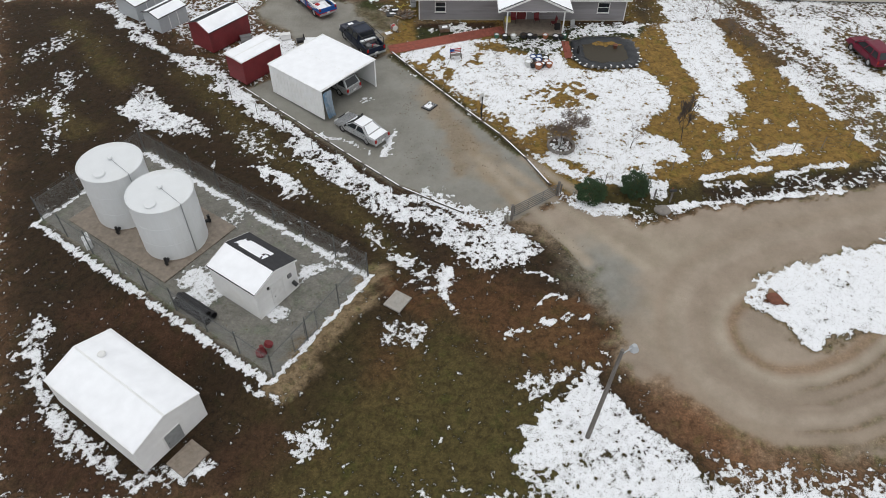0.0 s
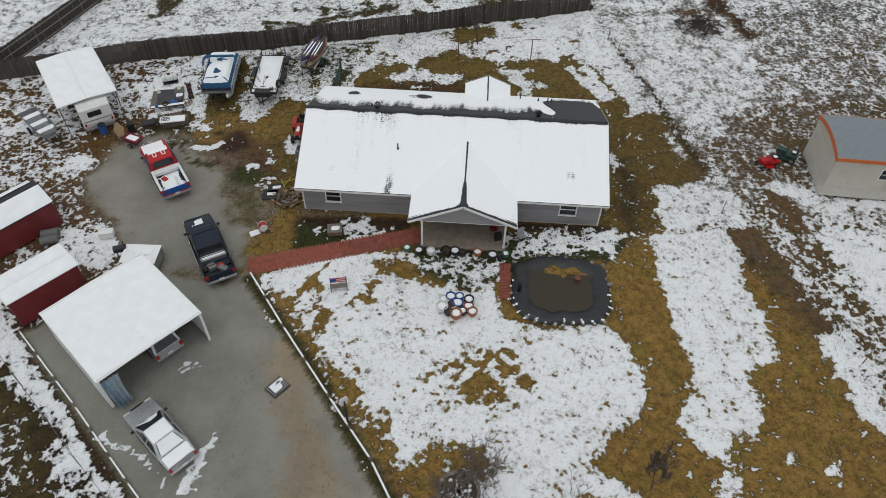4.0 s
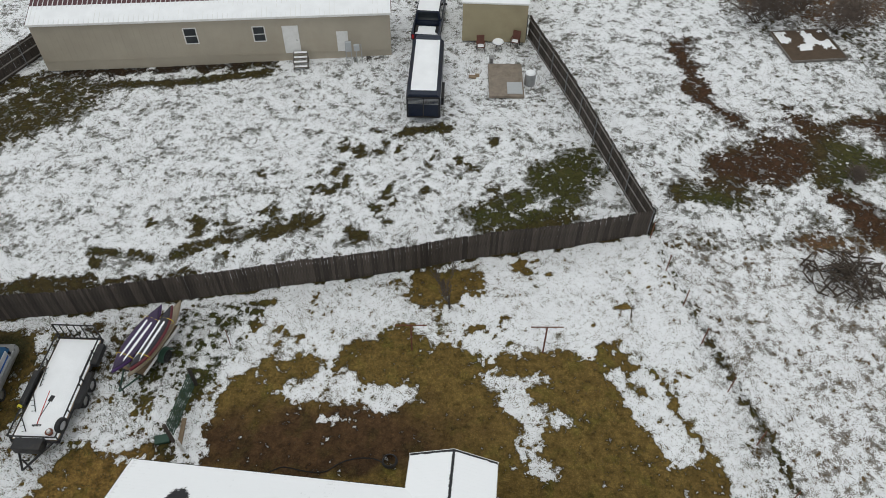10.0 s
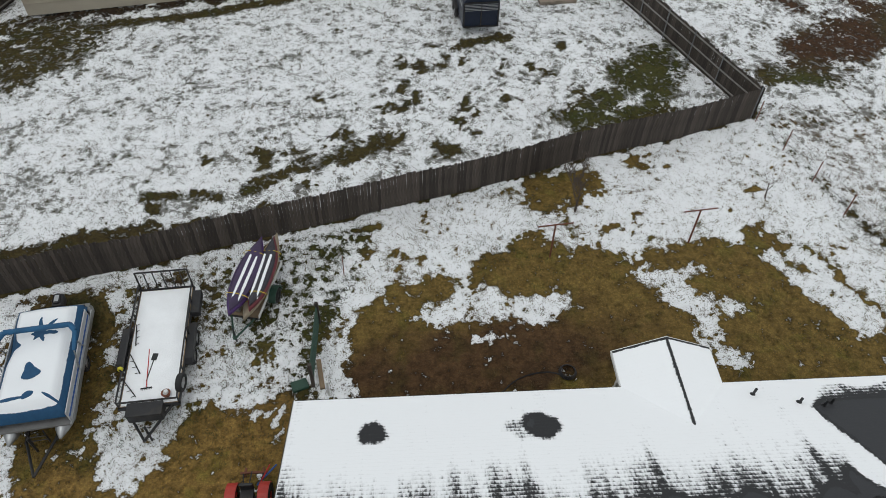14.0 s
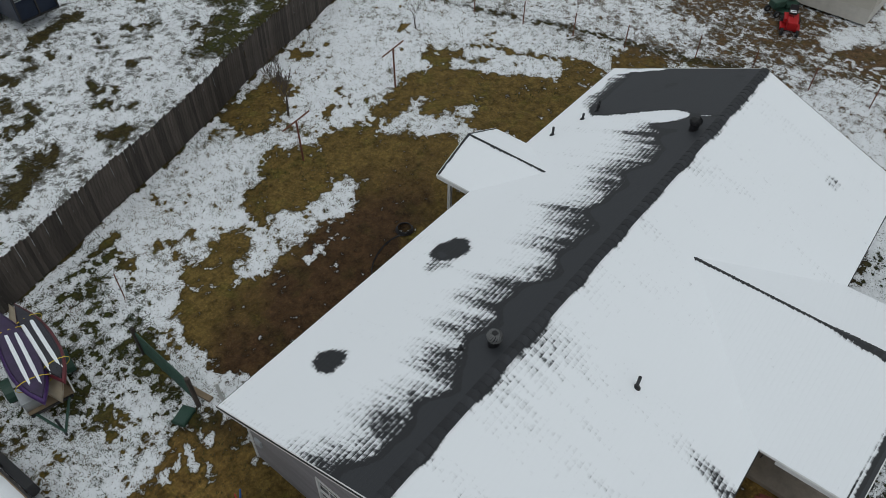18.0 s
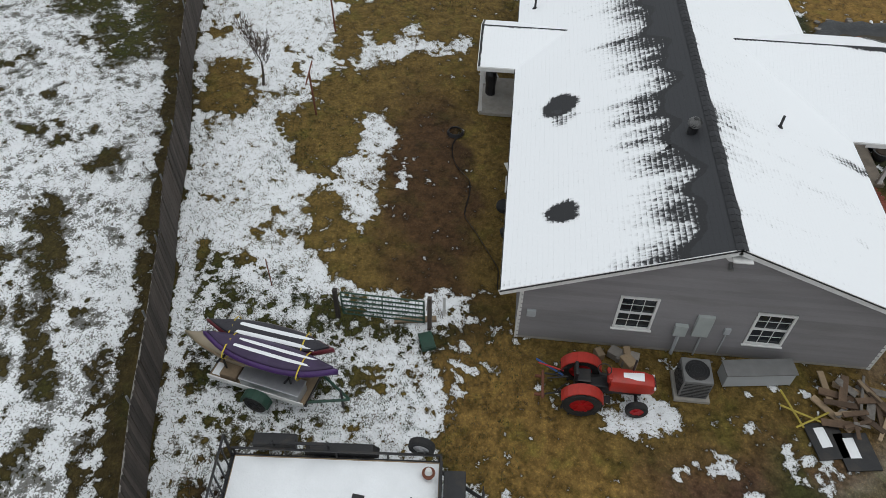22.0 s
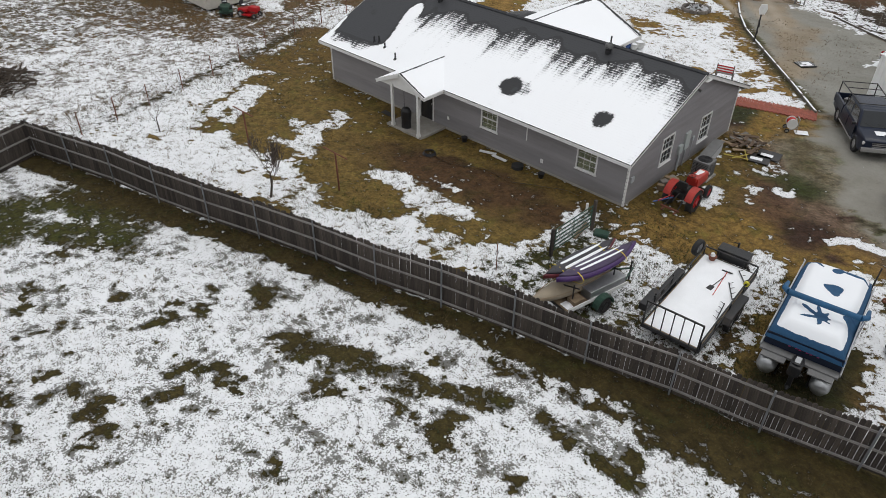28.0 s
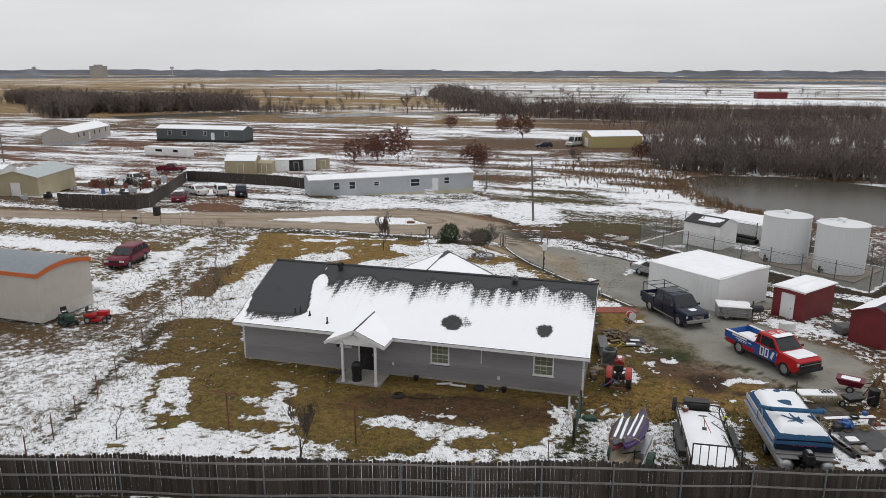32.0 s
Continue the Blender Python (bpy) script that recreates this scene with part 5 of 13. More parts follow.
trail(soil_f, (.38,.325,.26), [(75.2, -26.3), (71.5, -26.6), (64.0, -27.3), (56.6, -28.4), (49.2, -29.8), (42.3, -31.3), (35.8, -33.0), (30.1, -34.5), (25.1, -35.8), (20.3, -37.0), (15.9, -38.0), (12.8, -39.3), (10.9, -40.7), (10.0, -42.0), (9.9, -43.5), (10.3, -44.8), (11.4, -45.9), (12.8, -46.5), (15.0, -46.4), (17.7, -45.4), (20.9, -43.3), (24.0, -40.9), (27.0, -38.1), (30.7, -35.3), (34.9, -32.6), (40.2, -30.4), (46.4, -28.6), (49.4, -27.8)], 0.35, .9, edge="clean")
trail(soil_f, (.32,.262,.205), [(74.8, -22.3), (71.1, -22.7), (63.6, -23.4), (56.0, -24.4), (48.4, -25.8), (41.4, -27.4), (34.8, -29.1), (29.1, -30.6), (24.1, -31.9), (19.3, -33.1), (14.7, -34.2), (10.9, -35.8), (8.0, -37.9), (6.3, -40.7), (5.9, -43.9), (6.9, -46.8), (9.2, -49.3), (12.2, -50.4), (15.8, -50.3), (19.5, -49.0), (23.2, -46.5), (26.6, -43.9), (29.6, -41.2), (33.0, -38.6), (36.8, -36.2), (41.6, -34.2), (47.5, -32.5), (50.5, -31.6)], 0.40, .9, edge="clean")
trail(soil_f, (.33,.27,.215), [(75.0, -24.3), (71.3, -24.6), (63.8, -25.3), (56.3, -26.4), (48.8, -27.8), (41.8, -29.3), (35.3, -31.0), (29.6, -32.5), (24.6, -33.8), (19.8, -35.0), (15.3, -36.1), (11.9, -37.6), (9.5, -39.3), (8.2, -41.3), (7.9, -43.7), (8.6, -45.8), (10.3, -47.6), (12.5, -48.5), (15.4, -48.4), (18.6, -47.2), (22.1, -44.9), (25.3, -42.4), (28.3, -39.6), (31.8, -37.0), (35.9, -34.4), (40.9, -32.3), (46.9, -30.6), (49.9, -29.7)], 0.25, .9, edge="clean")
trail(soil_f, (.29,.215,.155), [(75.3, -27.0), (71.5, -27.3), (64.1, -28.0), (56.7, -29.1), (49.3, -30.4), (42.5, -32.0), (36.0, -33.7), (30.3, -35.2), (25.2, -36.5), (20.5, -37.7), (16.2, -38.7), (13.2, -39.9), (11.4, -41.2), (10.7, -42.2), (10.6, -43.4), (10.9, -44.4), (11.8, -45.4), (12.9, -45.8), (14.9, -45.7), (17.4, -44.8), (20.5, -42.7), (23.6, -40.3), (26.6, -37.6), (30.3, -34.8), (34.6, -32.0), (40.0, -29.7), (46.2, -28.0), (49.2, -27.1)], 0.40, .9, edge="clean")
strip(soil_f, (.37, .315, .25), -3, -27, 6, -37.5, .4, .9, edge="clean")
strip(soil_f, (.37, .315, .25), -1.5, -26, 8, -36.5, .4, .9, edge="clean")
strip(soil_f, (.37, .315, .25), -5, -26, 2, -37, .4, .9, edge="clean")
# straw at the neighbour's wall and trampled ground
area(snow_f, .34, [(30, -6), (56, -8), (90, -6), (90, -18), (45, -22.5), (28, -26), (25, -20)], 1.5)
area(soil_f, (.17, .125, .062), [(30, -6), (56, -8), (90, -6), (90, -18), (45, -22.5), (28, -26), (25, -20)], 1.2)
strip(snow_f, .84, 27, -5.5, 30.5, -15, 1.3, .7)
strip(snow_f, .84, 30.5, -15, 31.2, -23, 0.8, .7)
strip(snow_f, .84, 52, -16.5, 41, -15.2, 1.3, .7)
strip(snow_f, .84, 70, -16, 58, -19.5, 1.2, .7)
area(soil_f, (.285, .275, .245), [(-16.6, -2.6), (-17.2, -1.2), (-18.5, -0.3), (-19.8, 0.1), (-20.6, 0.9), (-21.1, 2.2), (-23.5, 1.9), (-26, .5), (-26, -4), (-20, -6), (-16.5, -5)], .8, edge="fine")
area(soil_f, (.235, .158, .055), [(-16.2, 2.6), (-17.8, 2.9), (-18.2, 1.2), (-19.7, 1.2), (-20.7, 2.4), (-20.3, 4.2), (-19.2, 5.2), (-17.6, 4.6)], .6, edge="fine")
area(soil_f, (.17, .125, .10), [(-15.6, -.6), (-16.5, -1.6), (-17.4, -1.5), (-18.3, -.8), (-18.0, 0.3), (-17.2, 0.4), (-16.2, .2)], .6, edge="fine")
area(soil_f, (.055, .032, .024), [(-16.2, 2.3), (-16.5, 0.7), (-17.4, 0.1), (-17.8, 1.5), (-17.6, 2.5), (-17.0, 3.1)], .5, edge="fine")
dots(soil_f, (.06, .035, .028), [(-17.9, -.9), (-18.8, 2.4)], .35)
dots(soil_f, (.055, .05, .025), [(-18.5, -.9), (-18.9, -.7), (-19.3, -.9), (-20.0, -.3), (-20.4, .1), (-20.8, .8), (-21.3, 1.2), (-21.8, 1.0), (-22.3, 1.7), (-21.0, 1.9)], .28)
area(snow_f, -.3, [(-18.7, 10.9), (-19.3, 12.3), (-20.6, 12.4), (-21.6, 11.3), (-21.6, 9.2), (-21.4, 7.5), (-20.8, 7.4), (-20.7, 10.2)], .35, edge="fine")
area(soil_f, (.034, .034, .013), [(-18.6, 10.6), (-19.2, 12.5), (-20.7, 12.6), (-21.8, 11.3), (-21.7, 9.2), (-21.5, 7.3), (-20.7, 7.2), (-20.5, 10.2)], .5, edge="fine")
area(snow_f, -.35, [(-21.2, 2.9), (-23.6, 2.2), (-24.3, 3.6), (-21.9, 5.0), (-21.1, 4.4)], .3, edge="fine")
area(soil_f, (.055, .052, .02), [(-21.0, 2.6), (-23.8, 2.0), (-24.4, 3.7), (-21.9, 5.2), (-21.0, 4.4)], .4, edge="fine")
area(snow_f, .66, [(-21.7, 11.5), (-22.3, 8.8), (-23.6, 9.2), (-25.5, 9.2), (-27, 10.5), (-25.2, 11.6), (-23.0, 12.3)], .5, edge="fine")
strip(snow_f, .84, 25.5, -21, 23.8, -14, 0.7, .7)
strip(snow_f, .84, 34, -4.5, 38, -5.6, 0.8, .7)
strip(snow_f, .84, 40, -10, 46, -12, 0.7, .7)
strip(soil_f, (.15, .10, .05), 27, 5.2, 50, 5.0, 1.2)
strip(snow_f, .1, 27, 5.2, 50, 5.0, 1.1, .7)
area(snow_f, .40, [(22, 4), (27, 6), (40, 7.5), (52, 6), (52, 12), (38, 12), (26, 10), (21, 8)], 1.5)

GM, gnt, gb = nodes_of("ground")
g_soil = gnt.nodes.new("ShaderNodeAttribute")
g_soil.attribute_name = "soil"
g_snow = gnt.nodes.new("ShaderNodeAttribute")
g_snow.attribute_name = "snow"
gv = coords(gnt)
g_big = noise_node(gnt, gv, .45, 5, .58)
g_patch = noise_node(gnt, gv, .85, 3, .5)
g_mid = noise_node(gnt, gv, 2.4, 3, .55)
g_fine = noise_node(gnt, gv, 7.0, 4, .62)
g_grit = noise_node(gnt, gv, 17.0, 2, .6)
g_cell = gnt.nodes.new("ShaderNodeTexVoronoi")
g_cell.feature = "SMOOTH_F1"
g_cell.inputs["Scale"].default_value = 3.3
g_cell.inputs["Smoothness"].default_value = .35
gnt.links.new(gv, g_cell.inputs["Vector"])
g_dist = gnt.nodes.new("ShaderNodeAttribute")
g_dist.attribute_name = "distance"
g_near = gnt.nodes.new("ShaderNodeAttribute")
g_near.attribute_name = "lots"
g_blade = gnt.nodes.new("ShaderNodeAttribute")
g_blade.attribute_name = "blades"


def spread(v, gain):
    return math_node(gnt, "MULTIPLY_ADD", v, gain, -gain / 2)


def total(*vs):
    t = vs[0]
    for v in vs[1:]:
        t = math_node(gnt, "ADD", t, v)
    return t


# where snow lies: the drawn fields, broken up by patches, tussocks and a ragged edge
s_far = math_node(gnt, "MULTIPLY", spread(noise_node(gnt, coords(gnt, (.005, .022, 1)), 1.0, 6, .62), 9.0), g_dist.outputs["Fac"])
s_lot = math_node(gnt, "MULTIPLY", spread(noise_node(gnt, coords(gnt, (.05, .16, 1)), 1.0, 6, .6), 8.0), g_near.outputs["Fac"])
s_cell = math_node(gnt, "MULTIPLY_ADD", g_cell.outputs["Distance"], 1.1, -.42)
sv = total(math_node(gnt, "MULTIPLY_ADD", g_snow.outputs["Fac"], 1.75, -.875), s_far, s_lot, math_node(gnt, "MULTIPLY", spread(g_patch, 2.3), math_node(gnt, "MULTIPLY_ADD", g_blade.outputs["Fac"], -.55, 1.1)), math_node(gnt, "MULTIPLY", spread(g_mid, 3.0), math_node(gnt, "MULTIPLY_ADD", g_blade.outputs["Fac"], -.45, 1.1)), math_node(gnt, "MULTIPLY", spread(g_fine, 2.1), math_node(gnt, "MULTIPLY_ADD", g_blade.outputs["Fac"], .7, .8)), spread(g_grit, .9), s_cell)
g_mask = range_node(gnt, sv, -.05, .07, 0, 1, True)
# blades and stalks that stand out of thin snow
g_thin = range_node(gnt, sv, .05, 1.1, 1, .25)
g_stalk = total(spread(g_grit, 2.6), spread(g_fine, 1.2), math_node(gnt, "MULTIPLY", math_node(gnt, "MULTIPLY", g_thin, math_node(gnt, "MULTIPLY_ADD", g_blade.outputs["Fac"], .62, .22)), range_node(gnt, noise_node(gnt, gv, 1.1, 3, .5), .35, .62, .25, 1.2)))
g_stalk = range_node(gnt, g_stalk, .36, .60, 0, .8)
# soil: mottled at three scales, greener in places, wet and darker beside the melting snow
g_c = mix_node(gnt, range_node(gnt, g_mid, .34, .66, 0, 1), mix_node(gnt, 1.0, g_soil.outputs["Color"], (1.18, 1.15, 1.10), "MULTIPLY"), mix_node(gnt, 1.0, g_soil.outputs["Color"], (.66, .63, .56), "MULTIPLY"))
g_c = mix_node(gnt, range_node(gnt, g_fine, .34, .66, 0, .75), g_c, (.48, .47, .44), "MULTIPLY")
g_c = mix_node(gnt, range_node(gnt, g_grit, .50, .72, 0, .7), g_c, (1.9, 1.8, 1.6), "MULTIPLY")
g_green = noise_node(gnt, gv, .9, 5, .6)
g_c = mix_node(gnt, range_node(gnt, g_green, .52, .66, 0, .45), g_c, mix_node(gnt, 1.0, g_c, (.60, .95, .50), "MULTIPLY"))
g_c = mix_node(gnt, range_node(gnt, sv, -.6, -.1, 0, .8), g_c, (.58, .60, .52), "MULTIPLY")
g_c = mix_node(gnt, 1.0, g_c, (1.02, .98, .92), "MULTIPLY")
g_tone = gnt.nodes.new("ShaderNodeRGBToBW")
gnt.links.new(g_soil.outputs["Color"], g_tone.inputs[0])
g_stone = range_node(gnt, g_tone.outputs[0], .20, .25, 0, .9)
g_c = mix_node(gnt, g_stone, g_c, mix_node(gnt, range_node(gnt, g_big, .35, .65, 0, 1), mix_node(gnt, 1.0, g_soil.outputs["Color"], (1.1, 1.1, 1.09), "MULTIPLY"), mix_node(gnt, 1.0, g_soil.outputs["Color"], (.86, .85, .83), "MULTIPLY")))
g_c = mix_node(gnt, math_node(gnt, "MULTIPLY", range_node(gnt, noise_node(gnt, coords(gnt, (.004, .015, 1)), 1.3, 5), .4, .62, 0, .55), g_dist.outputs["Fac"]), g_c, (.10, .062, .042))
g_white = mix_node(gnt, range_node(gnt, sv, .0, .8, 0, 1), (.78, .79, .81), (.90, .915, .94))
g_white = mix_node(gnt, g_stalk, g_white, mix_node(gnt, 1.0, g_c, (.9, .95, .85), "MULTIPLY"))
gnt.links.new(mix_node(gnt, g_mask, g_c, g_white), gb.inputs["Base Color"])
gb.inputs["Roughness"].default_value = .9
gb.inputs["Specular IOR Level"].default_value = .25
gh = total(math_node(gnt, "MULTIPLY", g_mask, .8), math_node(gnt, "MULTIPLY", g_fine, .9), math_node(gnt, "MULTIPLY", g_mid, .9), math_node(gnt, "MULTIPLY", g_grit, .4))
bump(gnt, gb, gh, 1.0, .10)

nx_, ny_ = len(gx), len(gy)
small = .035 * wob(GXf, GYf, .8, 5.0) + .02 * wob(GXf, GYf, 2.6, 1.0)
small = small * (1 - sstep(70, 160, np.hypot(GXf, GYf)))
verts = np.stack([GXf, GYf, terrain(GXf, GYf) + small - .03], 1)
ii, jj = np.meshgrid(np.arange(nx_ - 1), np.arange(ny_ - 1), indexing="ij")
a0 = (ii * ny_ + jj).ravel()
quads = np.stack([a0, a0 + ny_, a0 + ny_ + 1, a0 + 1], 1)
gme = bpy.data.meshes.new("ground")
gme.vertices.add(len(verts))
gme.vertices.foreach_set("co", verts.ravel())
gme.loops.add(quads.size)
gme.loops.foreach_set("vertex_index", quads.ravel().astype(np.int32))
gme.polygons.add(len(quads))
gme.polygons.foreach_set("loop_start", (np.arange(len(quads)) * 4).astype(np.int32))
gme.polygons.foreach_set("loop_total", np.full(len(quads), 4, np.int32))
gme.update(calc_edges=True)
at = gme.attributes.new("soil", "FLOAT_COLOR", "POINT")
at.data.foreach_set("color", np.concatenate([soil_f, np.ones((len(soil_f), 1))], 1).ravel())
at = gme.attributes.new("snow", "FLOAT", "POINT")
at.data.foreach_set("value", snow_f)
at = gme.attributes.new("blades", "FLOAT", "POINT")
fence_y = np.interp(GXf, [-39, -21.6, 11.35, 20], [7.3, 12.5, 22.2, 8])
at.data.foreach_set("value", np.maximum(np.maximum(sstep(.2, 1.5, GYf - fence_y), .9 * sstep(13, 16, GXf) * sstep(-8, 2, GYf)), .25 + .25 * sstep(8, 11, GYf)))
at = gme.attributes.new("lots", "FLOAT", "POINT")
at.data.foreach_set("value", np.maximum(sstep(-52, -70, GYf) * (1 - .6 * sstep(-120, -200, GYf)), sstep(24, 36, GXf) * sstep(-2, -8, GYf)) * (1 - .999 * sstep(8, 2, np.abs(GXf - 8)) * sstep(-80, -60, GYf)))
at = gme.attributes.new("distance", "FLOAT", "POINT")
at.data.foreach_set("value", sstep(-95, -180, GYf) * .999)
gme.materials.append(GM)
gme.shade_smooth()
ground = new("ground", gme)
tagged(ground, "winter ground of dead grass, mud, gravel and patchy snow", "ground", kind="structure")


# ---- the grey house ----
def attr_grid(name, parent, fx, nx, ny, fsnow, material, label=""):
    """A sheet over u, w in 0..1 at fx(u, w), with the share of lying snow fsnow(u, w, place) as an attribute."""
    co, sn = [], []
    for i in range(nx + 1):
        for j in range(ny + 1):
            p = fx(i / nx, j / ny)
            co.append(p)
            sn.append(fsnow(i / nx, j / ny, p))
    fs = [(i * (ny + 1) + j, (i + 1) * (ny + 1) + j, (i + 1) * (ny + 1) + j + 1, i * (ny + 1) + j + 1) for i in range(nx) for j in range(ny)]
    me = bpy.data.meshes.new(name)
    me.from_pydata(co, [], fs)
    at = me.attributes.new("snow", "FLOAT", "POINT")
    at.data.foreach_set("value", np.array(sn, float))
    me.materials.append(material)
    ob = new(name, me)
    ob.parent = parent
    if label:
        ob["label"] = label
    return ob


def roof_material(name, base, rows=.143, row_amt=.9, streak=(1.9, .09, .09)):
    """Dark shingles under melting snow: the snow breaks up course by course and in streaks down the slope."""
    m, nt, b = nodes_of(name)
    at = nt.nodes.new("ShaderNodeAttribute")
    at.attribute_name = "snow"
    v = coords(nt)
    sep = nt.nodes.new("ShaderNodeSeparateXYZ")
    nt.links.new(v, sep.inputs[0])
    row = math_node(nt, "SNAP", sep.outputs["Y"], rows)
    comb = nt.nodes.new("ShaderNodeCombineXYZ")
    nt.links.new(sep.outputs["X"], comb.inputs[0])
    nt.links.new(math_node(nt, "MULTIPLY", row, 9.0), comb.inputs[1])
    n_row = noise_node(nt, comb.outputs[0], 4.6, 2, .6)
    frac = math_node(nt, "DIVIDE", math_node(nt, "SUBTRACT", sep.outputs["Y"], row), rows)
    n_tab = noise_node(nt, comb.outputs[0], 13.0, 1, .5)
    n_str = noise_node(nt, coords(nt, streak), 2.0, 3, .6)
    n_wide = noise_node(nt, coords(nt, (.8, .05, .05)), 1.5, 2, .5)
    n_big = noise_node(nt, v, .9, 4, .6)
    n_f = noise_node(nt, v, 9, 4, .65)
    lie = math_node(nt, "MULTIPLY_ADD", at.outputs["Fac"], 2.4, -1.2)
    s = lie
    for n, k in ((n_row, row_amt), (n_tab, 1.1), (n_str, 1.7), (n_wide, 1.4), (n_big, 1.1), (n_f, 1.5)):
        s = math_node(nt, "ADD", s, math_node(nt, "MULTIPLY_ADD", n, k, -k / 2))
    s = math_node(nt, "ADD", s, math_node(nt, "MULTIPLY_ADD", frac, .55, -.27))
    mask = range_node(nt, s, -.26, .40, 0, 1, True)
    grain = range_node(nt, noise_node(nt, v, 30, 3), .35, .7, 0, .6)
    dry = mix_node(nt, grain, tuple(c * 1.75 for c in base), tuple(c * 1.25 for c in base))
    dry = mix_node(nt, range_node(nt, frac, .80, .96, 0, .35), dry, base)
    wet = mix_node(nt, grain, base, tuple(c * .55 for c in base))
    parched = range_node(nt, math_node(nt, "ADD", lie, math_node(nt, "ADD", math_node(nt, "MULTIPLY_ADD", n_big, 1.6, -.8), math_node(nt, "MULTIPLY_ADD", n_tab, .5, -.25))), -1.34, -1.46, 0, 1)
    dark = mix_node(nt, parched, wet, dry)
    white = mix_node(nt, range_node(nt, s, .05, .8, 0, 1), (.70, .71, .73), (.93, .945, .97))
    nt.links.new(mix_node(nt, mask, dark, white), b.inputs["Base Color"])
    nt.links.new(range_node(nt, mask, 0, 1, .62, .85), b.inputs["Roughness"])
    h = math_node(nt, "ADD", math_node(nt, "MULTIPLY", mask, 1.0), math_node(nt, "MULTIPLY", frac, .12))
    h = math_node(nt, "ADD", h, math_node(nt, "MULTIPLY", n_f, .22))
    bump(nt, b, h, .6, .04)
    return m


SHINGLE = roof_material("snowy_dark_shingle_roof", (.018, .019, .022))
HW, HD, EAVE, RIDGE = 10.52, 5.82, 2.5, 4.88
PITCH = (RIDGE - EAVE) / HD


def soft(a, b, v):
    u = min(1, max(0, (v - a) / (b - a)))
    return u * u * (3 - 2 * u)


def spot(x, y, cx, cy, r):
    a = math.atan2(y - cy, x - cx)
    r *= 1 + .1 * math.sin(2 * a + cx) + .09 * math.sin(3 * a + 2 * cx) + .04 * math.sin(7 * a + cy)
    return soft(r * 1.3, r * .6, math.hypot(x - cx, (y - cy) * 1.1))


def back_snow(u, w, p):
    x, y = p[0], p[1]
    v = y
    edge = 1.0 + .2 * math.sin(x * 1.1 + .4) + .2 * math.sin(x * 2.9) + .1 * math.sin(x * 5.3) - .2 * soft(-6, -10, x) + .25 * soft(0, 4, x)
    s = -.25 + .66 * soft(edge - .3, edge + .15, v) + .66 * soft(edge - .1, edge + 2.7, v)
    s *= 1 - spot(x, y, -7.92, 4.18, .52)
    s *= 1 - spot(x, y, -2.59, 4.22, .62)
    s -= .5 * spot(x, y, -3.4, 4.1, .5)
    # the wide bare stretch over the east end
    xw = x + .32 * math.sin(v * 1.9 + .5) + .16 * math.sin(v * 4.7)
    bare = soft(5.3, 5.9, xw - .95 * soft(2.0, 3.2, v)) * soft(5.6, 5.1, v + .12 * math.sin(x * 3.1))
    bare *= 1 - soft(.24, .1, abs(x - 10.42 + .2 * (v - 4.2))) * soft(3.3, 3.9, v)
    half = .48 * math.sqrt(max(0, min(1, (v - 1.05) / .7))) * (1 - .6 * soft(1.9, 4.2, v))
    tongue = soft(half + .14, half - .1, abs(x - 6.5 + .16 * (v - 2))) * soft(4.9, 4.2, v)
    s = s * (1 - bare) + bare * (1.25 * tongue - .2)
    if v > 4.7 and x > 5:
        s = max(s, .55 * soft(4.6, 5.3, v))
    return max(-.3, min(1.05, s))


def front_snow(u, w, p):
    x, v = p[0], -p[1]
    s = 1.15 * soft(.05, .22, v + .05 * math.sin(x * 3)) - .1
    s *= 1 - .22 * soft(1.6, .2, v) * soft(.9, .0, abs(x + 5.1) / 1.9)
    s -= .24 * soft(3.2, .3, v) * soft(1, .2, abs(x + 5.0) / 4.8) * (.6 + .4 * math.sin(x * 2.3))
    s -= .5 * soft(.42, .08, abs(x + 4.2 + .04 * math.sin(v * 7))) * soft(3.7, 5.3, v)
    s -= .16 * soft(2.6, .3, v) * max(0, math.sin(x * 1.9 + .8 * math.sin(x * .7))) ** 2
    s -= .28 * spot(x, -v, -8.1, -4.3, .32) + .38 * spot(x, -v, 7.95, -3.9, .36)
    if x > 5.4:
        s *= soft(.1, .3, v)
    return max(-.2, min(1.15, s))


house = thing("house", 0, 0, 0, "single-storey grey house with snowy dark shingle roof and white trim", "house", z=0)
NXR, NYR = 150, 50
roof = attr_grid("roof", house, lambda u, w: (-HW + 2 * HW * u, HD * w, RIDGE - w * HD * PITCH + .03), NXR, NYR, back_snow, SHINGLE, "dark shingle roof slope half covered by melting snow")
attr_grid("roof", house, lambda u, w: (-HW + 2 * HW * (1 - u), -HD * w, RIDGE - w * HD * PITCH + .03), NXR, NYR, front_snow, SHINGLE, "roof slope under an even sheet of snow")
# deck, fascia and rakes
bm = bmesh.new()
for sgn in (1, -1):
    L_ = math.hypot(HD, RIDGE - EAVE)
    ang = math.degrees(math.atan2(RIDGE - EAVE, HD))
    box(bm, 0, sgn * HD / 2, (EAVE + RIDGE) / 2 - .055, 2 * HW - .04, L_ - .02, .13, rx=-sgn * ang)
part("roof_deck", bm, TRIM, house)
bm = bmesh.new()
for sgn in (1, -1):
    box(bm, 0, sgn * HD / 2, (EAVE + RIDGE) / 2 + .006, 2 * HW + .11, L_ + .05, .03, rx=-sgn * ang)
part("shingle_edge", bm, BLACK, house, "dark shingle edge showing under the snow")
bm = bmesh.new()
prism(bm, [(-.15, -.061), (0, 0), (.15, -.061), (.14, -.075), (0, -.014), (-.14, -.075)], -.14, .14)
